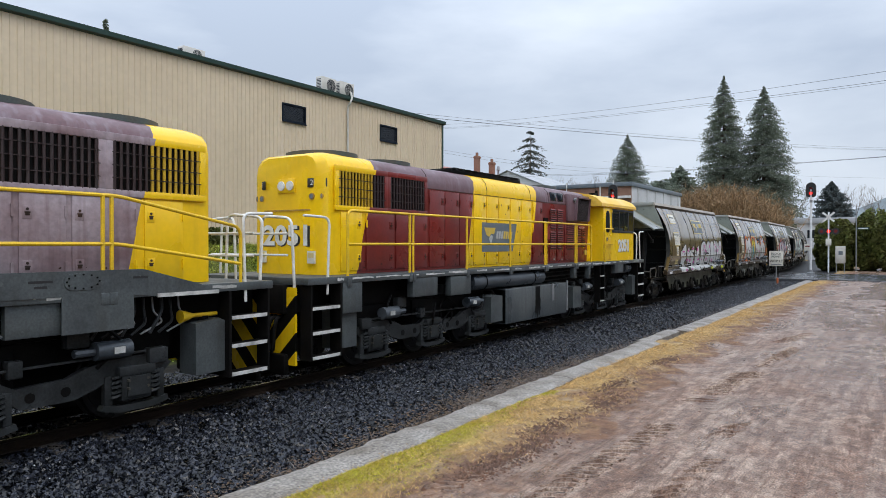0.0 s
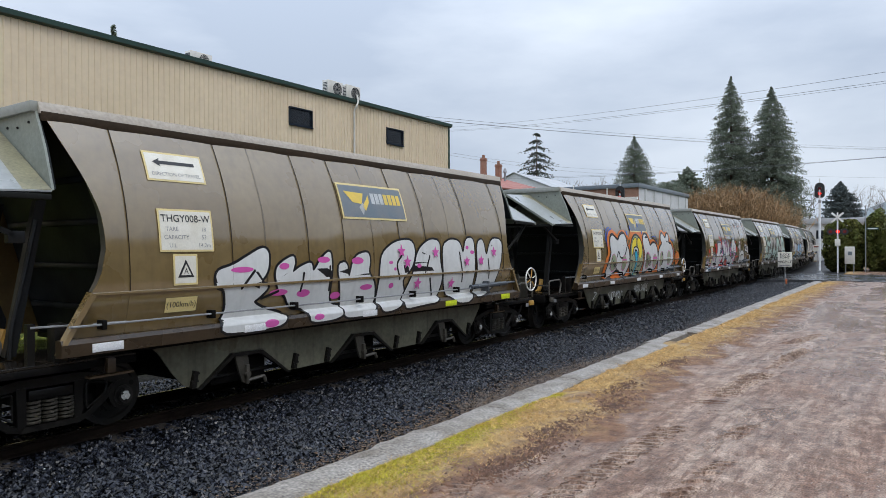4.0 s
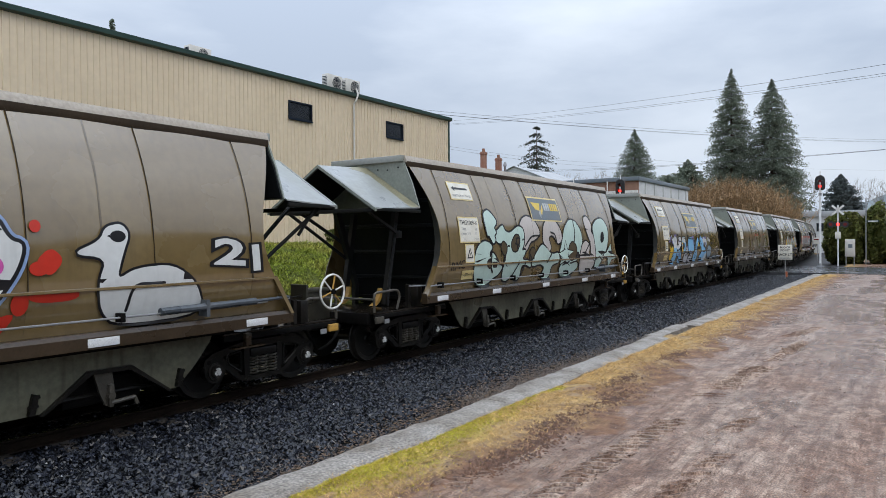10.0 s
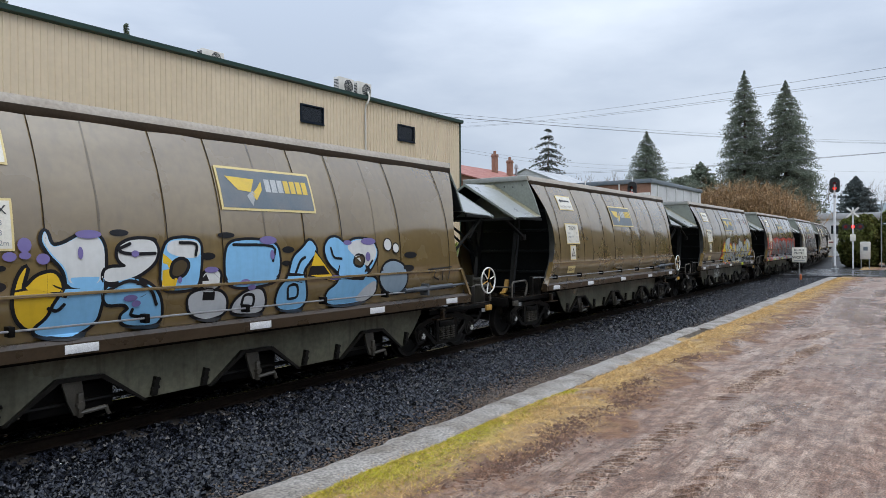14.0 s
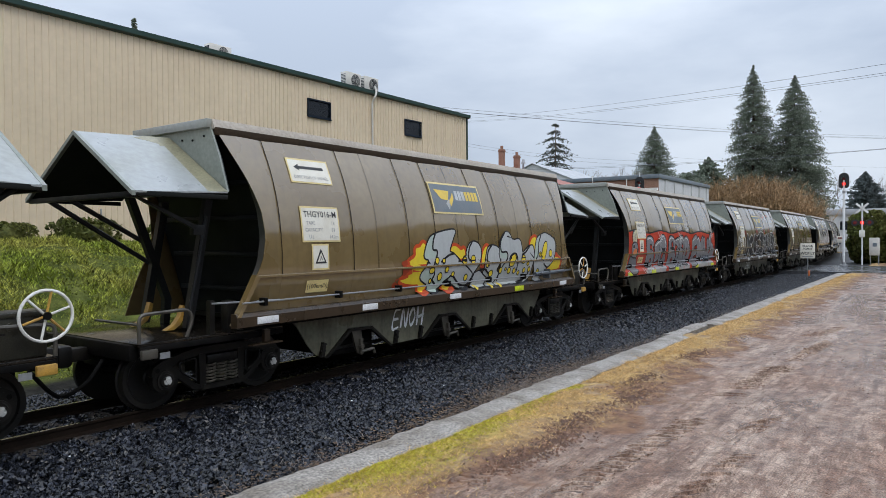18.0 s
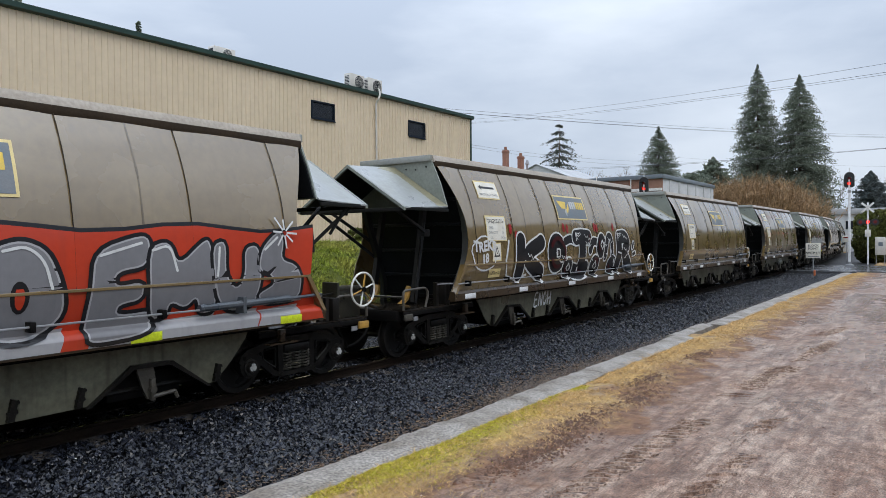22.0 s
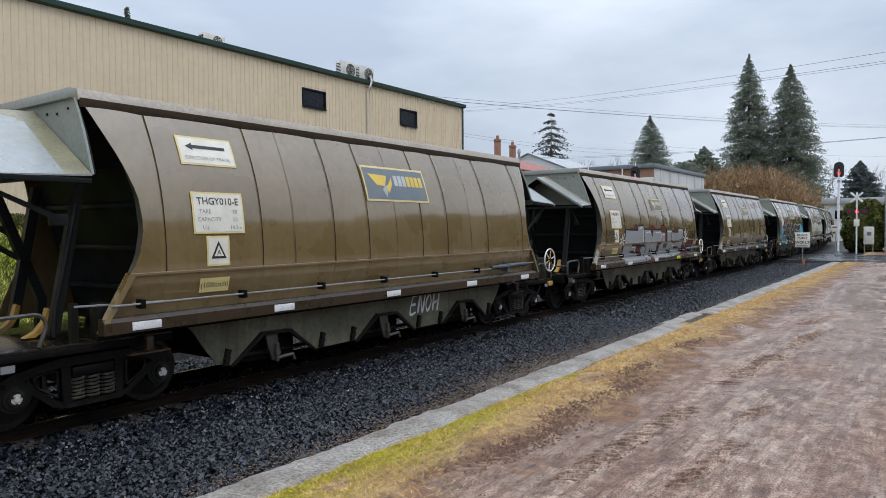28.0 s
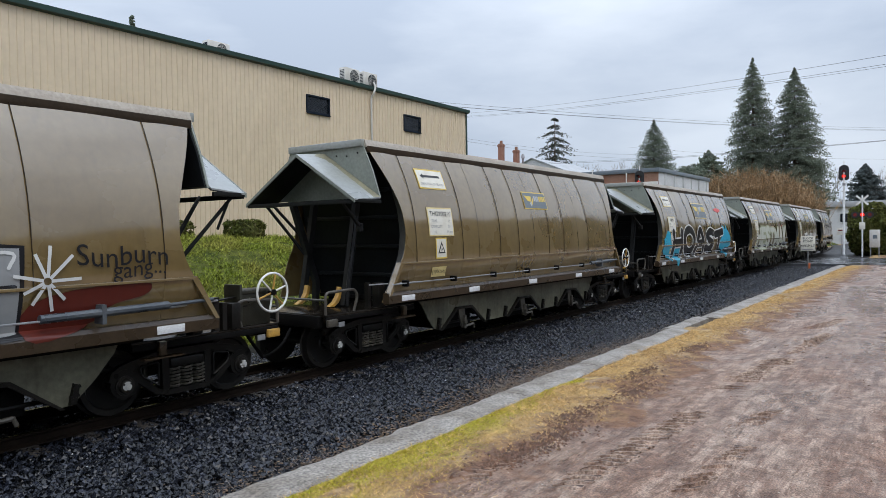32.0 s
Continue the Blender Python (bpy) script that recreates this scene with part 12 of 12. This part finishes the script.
conifer("sparse_spruce", "dark spruce with drooping gappy branches", 102, 50.8, 0, 21.6, 6.0, 4, M["spruce"], 1.15, 0.60, 0.42, 0.2, 0.42, 0.5, 17)
conifer("roof_conifer", "dark conifer tip showing over the shed roof", 17.3, 42.0, 0, 16.6, 2.4, 5, M["conifer"], 1.6, 0.9, 0.4, 0.3, 0.3, 0.5)
conifer("roof_conifer", "dark conifer tip showing over the shed roof", 26.2, 45.0, 0, 17.5, 2.2, 6, M["conifer"], 1.6, 0.9, 0.4, 0.3, 0.3, 0.5)
conifer("dark_cypress", "dark green tree beside the tall conifers", 128, 33.5, 0, 16.5, 6.0, 8, M["conifer"], 2.8, 0.55, 0.1, 0.05, 0.6, 0.3)
conifer("dark_cypress", "low spreading dark cedar behind the roofs", 112, 32.5, 0, 12.5, 5.0, 9, M["conifer"], 2.0, 0.4, -0.1, 0.4, 0.45, 0.5)
conifer("dark_cypress", "dark conifer past the crossing, mist put into its colour", 172, 12.7, 0, 16.0, 6.0, 10, M["conifer_grey"], 2.6, 0.6, 0.1, 0.05, 0.6, 0.25)
for i, (x, y, h, wd) in enumerate(((96, 23.4, 10.8, 9), (98, 20.6, 11.6, 9), (101, 18.0, 11.2, 9), (106, 16.8, 9.8, 8), (94, 25.8, 10.0, 8.5))):
    thicket("bare_willow", "leafless orange-brown willow thicket beside the line", x, y, 0, h, wd, 20 + i, M["willow"], 1300)
for i, (x, y, h) in enumerate(((104, 46.8, 15.0), (104, 43.8, 15.2), (104, 40.2, 14.4), (150, 17.5, 17.0), (175, 8.0, 17.0), (182, 4.0, 16.0), (190, -1.0, 17.0))):
    bare_tree("bare_tree", "leafless grey winter tree", x, y, 0, h, 0.38, 40 + i, M["twig"], 5, 0.16)
for i, (x, y, h, wd) in enumerate(((10.2, 20.2, 0.70, 1.9), (13.0, 20.4, 0.62, 1.4), (15.9, 20.3, 0.66, 1.5), (8.0, 20.3, 0.55, 1.6), (22.0, 20.2, 0.6, 1.5))):
    leafy("shrub", "scruffy green shrub at the foot of the shed wall", "shrub", x - wd / 2, x + wd / 2, y - 0.6, y + 0.5, bank_height(x, y) - 0.05, bank_height(x, y) + h, 60 + i, M["hedge"], 1500, 0.07)
for i, (x0, x1, y0, y1, h) in enumerate(((69, 75, 3.3, 6.6, 4.5), (69, 76, 0.2, 3.6, 5.2), (69, 76, -3.2, 0.6, 5.6), (68, 76, -7.0, -2.8, 5.5))):
    leafy("garden_hedge", "dense dark green garden hedge beside the road", "hedge", x0, x1, y0, y1, -0.1, h, 70 + i, M["hedge"], 9000, 0.17)


# ---- houses past the shed ----
def gable_house(name, label, x0, x1, y0, y1, wall_z, ridge_z, wall, roof, along="x"):
    t = thing(name, label, "house", at=pose((x0 + x1) / 2, (y0 + y1) / 2, 0))
    hx, hy = (x1 - x0) / 2, (y1 - y0) / 2
    for nm, a in (("wall", (-hx, hx, -hy, -hy + 0.2)), ("wall", (-hx, hx, hy - 0.2, hy)), ("wall", (-hx, -hx + 0.2, -hy + 0.2, hy - 0.2)), ("wall", (hx - 0.2, hx, -hy + 0.2, hy - 0.2))):
        part(nm, made((box, *a, -0.2, wall_z)), wall, t)
    for s in (-1, 1):
        bm = bmesh.new()
        if along == "x":
            skin(bm, [[(-hx - 0.3, s * (hy + 0.4), wall_z - 0.1), (hx + 0.3, s * (hy + 0.4), wall_z - 0.1)], [(-hx - 0.3, 0, ridge_z), (hx + 0.3, 0, ridge_z)]], (0, 0, 0.08))
        else:
            skin(bm, [[(s * (hx + 0.4), -hy - 0.3, wall_z - 0.1), (s * (hx + 0.4), hy + 0.3, wall_z - 0.1)], [(0, -hy - 0.3, ridge_z), (0, hy + 0.3, ridge_z)]], (0, 0, 0.08))
        part("roof", bm, roof, t)
    for s in (-1, 1):
        bm = bmesh.new()
        if along == "x":
            prism(bm, [(-hy, wall_z), (hy, wall_z), (0, ridge_z - 0.05)], "x", s * hx - 0.1, s * hx + 0.1)
        else:
            prism(bm, [(-hx, wall_z), (hx, wall_z), (0, ridge_z - 0.05)], "y", s * hy - 0.1, s * hy + 0.1)
        part("gable", bm, wall, t)
    return t


h = gable_house("tiled_house", "house with a red tiled roof and two brick chimneys", 40, 56, 25.0, 41.0, 6.6, 8.95, M["brick"], M["tile_red"], "x")
for (x, y, top) in ((51.7, 30.9, 10.0), (52.4, 29.8, 9.45)):
    lx, ly = x - 48.0, y - 33.0
    ch = part("chimney", made((box, lx - 0.21, lx + 0.21, ly - 0.21, ly + 0.21, 6.0, top, 0.01), (box, lx - 0.25, lx + 0.25, ly - 0.25, ly + 0.25, top - 0.22, top - 0.1)), M["brick"], h, "orange brick chimney")
    part("chimney_pot", made((rod, (lx, ly, top), (lx, ly, top + 0.28), 0.13, 8)), M["brick"], ch)
part("roof_vent", made((rod, (5.2, -3.4, 7.0), (5.2, -3.4, 9.0), 0.09, 7), (rod, (5.2, -3.4, 8.8), (5.2, -3.4, 9.15), 0.2, 8, 0.1)), M["galv"], h)
gable_house("iron_roof_hall", "hall with a pale grey corrugated iron roof", 78, 90.0, 35.5, 48.5, 9.0, 11.7, M["render_white"], M["roof_grey"], "x")

t = thing("flat_roof_shop", "flat-roofed shop of orange brick and white render", "shop", at=pose(73.3, 27, 0))
part("brick_wall", made((box, -8.7, -8.5, -5.5, 6, -0.2, 7.85)), M["brick"], t, "orange brick end wall")
part("white_wall", made((box, -8.5, 9.0, -5.5, -5.3, -0.2, 7.85)), M["render_white"], t, "white rendered side wall")
part("back_wall", made((box, -8.5, 9.0, 5.8, 6.0, -0.2, 7.85)), M["render_white"], t)
part("far_wall", made((box, 8.8, 9.0, -5.3, 5.8, -0.2, 7.85)), M["render_white"], t)
part("parapet", made((box, -8.85, 9.1, -5.65, 6.1, 7.85, 8.25, 0.03)), M["plate_grey"], t, "dark grey parapet capping")
part("fascia_beam", made((box, -8.95, -8.7, -5.5, 6, 6.7, 6.95), (rod, (-8.9, -2.5, 5.0), (-8.9, -2.5, 7.9), 0.06, 6), (rod, (-8.9, 1.0, 5.0), (-8.9, 1.0, 8.4), 0.05, 6)), M["white"], t)
for k in range(6):
    part("pilaster", made((box, -6.8 + k * 2.9, -6.55 + k * 2.9, -5.62, -5.5, -0.2, 7.8)), M["render_white"], t)

t = thing("white_motel", "long low white building past the crossing", "building", at=pose(128, 6, 0))
part("wall", made((box, -4, 4, -14, 8, -0.2, 5.6)), M["render_white"], t)
part("roof_edge", made((box, -4.4, 4.4, -14.4, 8.4, 5.6, 6.5, 0.05)), M["roof_grey"], t)
for k in range(7):
    wn = part("window", made((box, -4.08, -4.0, 5.0 - k * 2.7, 6.6 - k * 2.7, 3.2, 4.7)), M["white"], t)
    part("pane", made((box, -4.1, -4.08, 5.08 - k * 2.7, 6.52 - k * 2.7, 3.28, 4.62)), M["dark_glass"], wn)


# ---- hills at the horizon ----
def hills():
    bm = bmesh.new()
    n = 160
    rows = []
    for i in range(n + 1):
        a = math.tau * i / n
        hgt = 16 + 14 * noise.noise((math.cos(a) * 3, math.sin(a) * 3, 0)) + 6 * noise.noise((math.cos(a) * 14, math.sin(a) * 14, 4)) + 2.5 * noise.noise((math.cos(a) * 60, math.sin(a) * 60, 4))
        r = 620
        hgt += 26 * math.exp(-((math.atan2(math.sin(a), math.cos(a)) - 0.0) / 0.07) ** 2)
        rows.append([bm.verts.new((math.cos(a) * (r - 60), math.sin(a) * (r - 60), -1)), bm.verts.new((math.cos(a) * r, math.sin(a) * r, max(hgt, 4)))])
    for p, q in zip(rows, rows[1:]):
        bm.faces.new((p[0], q[0], q[1], p[1]))
    # the mist is part of this pale blue-grey colour
    m = surf("haze_coloured_hills", (0.20, 0.235, 0.25), 0.9, 0, (0.15, 0.18, 0.19), 0.7, 0.03, 0.15, 0, space="Object")
    tagged(part("backdrop_hills", bm, m), "wooded hills at the horizon, grey mist put into their colour", "hills", kind="structure")


hills()


def yard_back():
    """A plain dull wall added out of view: closes the yard, darkens the wagons' reflections."""
    bm = bmesh.new()
    rows = [[], []]
    for k in range(80):
        x = -160 + 4 * k
        y = -30 + 14 * min(max((x - 15) / 60, 0), 1) - 0.11 * max(x - 75, 0) - 0.0006 * min(x - 20, 0) ** 2
        z = float(np.interp(x, [-20, 30, 70], [9.4, 10.0, 13.5])) + 2.2 * noise.noise((k * 0.35, 0, 3)) + 1.0 * noise.noise((k * 1.3, 2, 3))
        rows[0].append((x, y, z))
        rows[1].append((x, y, -0.3))
    skin(bm, rows, (0, -0.5, 0))
    m = surf("dull_backdrop", (0.045, 0.052, 0.035), 0.9, 0.0, (0.09, 0.08, 0.06), 0.7, 0.15, 0.2, 0.0)
    tagged(part("backdrop_trees", bm, m), "added dark wall out of view, reflected in the wagons", "trees", kind="structure")


yard_back()


# ---- crossing equipment ----
def signal(x, y, z0, top, label, board=True):
    s = thing("railway_signal", label, "signal", at=pose(x, y, z0))
    part("mast", made((rod, (0, 0, 0), (0, 0, top - 0.5), 0.085, 12)), M["mast"], s, "white round mast")
    part("base", made((box, -0.25, 0.25, -0.25, 0.25, 0, 0.18, 0.03), (rod, (0, 0, 0.1), (0, 0, 0.35), 0.14, 10)), M["galv"], s)
    part("collar", made((rod, (0, 0, top - 1.5), (0, 0, top - 1.3), 0.11, 10)), M["galv"], s)
    bm = bmesh.new()
    pts = [(0.34 * math.cos(a), 0.25 + 0.34 * math.sin(a)) for a in [i * math.pi / 10 for i in range(11)]] + [(-0.34, -0.45), (-0.2, -0.55), (0.2, -0.55), (0.34, -0.45)]
    prism(bm, [(p, top - 0.55 + q) for p, q in pts], "x", -0.06, 0.0)
    head = part("signal_head", bm, M["sign_black"], s, "black signal target plate")
    part("lamp_housing", made((box, 0.0, 0.28, -0.16, 0.16, top - 1.0, top - 0.25, 0.03)), M["sign_black"], head)
    for k, zz in enumerate((top - 0.42, top - 0.80)):
        bm = bmesh.new()
        for a in range(12):
            a0, a1 = math.pi * a / 12, math.pi * (a + 1) / 12
            vs = [bm.verts.new((xx, 0.15 * math.cos(b), zz + 0.15 * math.sin(b))) for xx, b in ((-0.06, a0), (-0.30, a0), (-0.30, a1), (-0.06, a1))]
            bm.faces.new(vs)
        part("hood", bm, M["sign_black"], head)
        part("lens", made((rod, (-0.075, 0, zz), (-0.06, 0, zz), 0.115, 16)), M["red_lamp"] if k == 1 else M["red_dim"], head, "lit red lens" if k == 1 else "dark lens")
    part("finial", made((rod, (0, 0, top - 0.5), (0, 0, top + 0.35), 0.03, 6)), M["mast"], s)
    return s


signal(59.3, 5.75, -0.02, 7.0, "tall white railway signal mast showing a red light")
signal(48.6, 17.5, 0.05, 6.55, "railway signal behind the train showing a red light")


def crossing_lights(x, y):
    s = thing("crossing_lights", "level crossing mast with crossbuck and two red lights", "crossing light", at=pose(x, y, 0))
    part("mast", made((rod, (0, 0, 0), (0, 0, 4.9), 0.06, 10)), M["mast"], s)
    for a in (42, -42):
        bm = made((box, -0.02, 0.02, -0.56, 0.56, -0.075, 0.075))
        bmesh.ops.rotate(bm, verts=bm.verts, cent=(0, 0, 0), matrix=Matrix.Rotation(radians(a), 3, "X"))
        bmesh.ops.translate(bm, verts=bm.verts, vec=(-0.08 - (0.03 if a > 0 else 0), 0, 4.5))
        part("crossbuck_arm", bm, M["white"], s, "white crossbuck arm")
    part("light_arm", made((rod, (0, -0.5, 3.35), (0, 0.5, 3.35), 0.035, 7)), M["sign_black"], s)
    part("stop_plate", made((box, -0.09, -0.06, -0.2, 0.2, 2.2, 2.75, 0.01)), M["sign_white"], s)
    for k, yy in enumerate((-0.5, 0.0, 0.5)):
        t2 = part("light_disc", made((rod, (-0.03, yy, 3.35), (0.0, yy, 3.35), 0.27, 20), (rod, (0.0, yy, 3.35), (0.15, yy, 3.35), 0.13, 12)), M["sign_black"], s)
        part("lens", made((rod, (-0.05, yy, 3.35), (-0.03, yy, 3.35), 0.13, 14)), M["red_lamp"] if k == 1 else M["red_dim"], t2)
    return s


crossing_lights(63.6, 4.9)
c = thing("relay_cabinet", "pale grey trackside cabinet on posts", "cabinet", at=pose(64.2, 4.1, 0))
part("body", made((box, -0.2, 0.2, -0.35, 0.35, 0.75, 2.15, 0.03)), M["ac_white"], c)
part("door", made((box, -0.225, -0.205, -0.30, 0.30, 0.85, 2.05, 0.01)), M["ac_white"], c)
part("notice", made((box, -0.235, -0.228, -0.18, 0.12, 1.45, 1.75)), M["plate_grey"], c)
for yy in (-0.28, 0.28):
    part("post", made((rod, (0, yy, 0), (0, yy, 0.78), 0.04, 7)), M["galv"], c)
c = thing("street_sign", "tall grey pole with a street name board", "sign", at=pose(68.3, 3.2, 0))
part("pole", made((rod, (0, 0, 0), (0, 0, 5.6), 0.045, 8)), M["galv"], c)
part("name_board", made((box, -0.02, 0.02, -0.95, -0.05, 3.55, 3.75)), M["shed_trim"], c, "green street name board")
part("name_bar", made((box, -0.025, -0.021, -0.85, -0.15, 3.61, 3.69)), M["white"], c)
c = thing("block_point_sign", "white block point notice on a steel post", "sign", at=pose(44.4, 6.1, -0.1))
part("post", made((rod, (0, 0, 0), (0, 0, 1.9), 0.03, 8)), M["galv"], c)
board = part("board", made((box, -0.03, -0.015, -0.38, 0.38, 1.12, 1.98, 0.006)), M["sign_white"], c, "white board with black lettering")
for txt, zz, sz in (("BLOCK", 1.83, 0.17), ("POINT", 1.66, 0.17), ("WCP LT", 1.40, 0.20)):
    bm = lettering(txt, sz, fat=0.004)
    for v in bm.verts:
        v.co = Vector((-0.034, -v.co.x, zz + v.co.y))
    part("lettering", bm, M["ink"], board)
part("text_bar", made((box, -0.036, -0.031, -0.28, 0.28, 1.19, 1.23)), M["ink_soft"], board)
part("flag", made((box, -0.06, 0.02, -0.12, -0.02, 0.1, 0.42, 0.02)), M["orange"], c, "orange marker tag")
c = thing("crossing_notice", "small white notice past the crossing", "sign", at=pose(66.0, 6.6, 0))
part("post", made((rod, (0, 0, 0), (0, 0, 2.3), 0.03, 8)), M["galv"], c)
part("board", made((box, -0.03, -0.01, -0.3, 0.3, 1.75, 2.3, 0.005)), M["sign_white"], c)
part("red_bar", made((box, -0.036, -0.031, -0.24, 0.24, 2.08, 2.18)), M["red_dim"], c)


def wire(a, b, sag, r=0.011):
    t = thing("power_line", "thin overhead power line against the sky", "power line", "overhead wires")
    a, b = Vector(a), Vector(b)
    pts = [a.lerp(b, i / 24) - Vector((0, 0, sag * 4 * (i / 24) * (1 - i / 24))) for i in range(25)]
    part("conductor", made((tube, pts, r, 4)), M["wire"], t)


for a, b, sag, r in (((61.9, 44.4, 15.4), (30.1, -7.2, 9.0), 0.6, 0.012),
                     ((61.9, 44.4, 15.1), (30.1, -7.2, 8.6), 0.6, 0.012),
                     ((61.9, 44.4, 15.0), (30.1, -7.2, 8.5), 0.6, 0.01),
                     ((28.7, 29.6, 10.7), (102.5, -0.3, 14.2), 0.6, 0.014),
                     ((28.7, 29.6, 10.5), (102.5, -0.3, 14.0), 0.6, 0.014),
                     ((28.7, 29.6, 10.5), (102.5, -0.3, 13.9), 0.6, 0.014),
                     ((78.6, 47.6, 11.6), (43.8, -7.0, 7.2), 0.6, 0.014),
                     ((78.5, 47.6, 11.4), (43.8, -7.0, 7.2), 0.6, 0.018),
                     ((46.5, 34.4, 10.7), (79.9, 24.3, 11.0), 0.6, 0.012),
                     ((46.5, 34.4, 10.5), (79.9, 24.3, 10.5), 0.6, 0.012),
                     ((107.0, 40.2, 15.7), (136.1, 0.2, 13.2), 0.6, 0.014)):
    wire(a, b, sag, r * 0.75)


# ---- the train's run ----
RUN = [(0.0, 83.83), (2.0, 71.92), (3.5, 63.0), (5.5, 51.08), (7.0, 42.14), (9.0, 30.26), (11.0, 18.41), (12.5, 9.56), (14.5, -2.42), (16.5, -14.37), (18.0, -23.13),
       (20.0, -34.72), (22.0, -46.47), (24.0, -58.22), (25.5, -66.95), (27.5, -78.68), (28.0, -81.72), (29.0, -87.5), (30.0, -93.45), (31.0, -99.27), (32.0, -105.15)]


def run_at(t):
    return float(np.interp(t, [r[0] for r in RUN], [r[1] for r in RUN]))


def stand(s):
    p, th = on_track(s)
    return Matrix.Translation(p) @ Matrix.Rotation(th, 4, "Z")


def motions():
    times = [i * 0.5 for i in range(65)]
    fine = [i * 0.1 for i in range(321)]
    carried = [(w, (k - 6) * PITCH + 6.03, 0.42) for k, w in WAGONS.items()] + LOCOS
    for ob, off, r in carried:
        flip = Matrix.Rotation(math.pi, 4, "Z") if ob.get("turned") else Matrix.Identity(4)
        walk(ob, [(t, stand(run_at(t) + off) @ flip) for t in times])
        way = -1 if ob.get("turned") else 1
        for wheel in [c for c in ob.children if c.name.startswith("wheelset")]:
            x, y, z = wheel.location
            walk(wheel, [(t, pose(x, y, z) @ Matrix.Rotation(way * (run_at(t) - run_at(0)) / r, 4, "Y")) for t in fine])


motions()
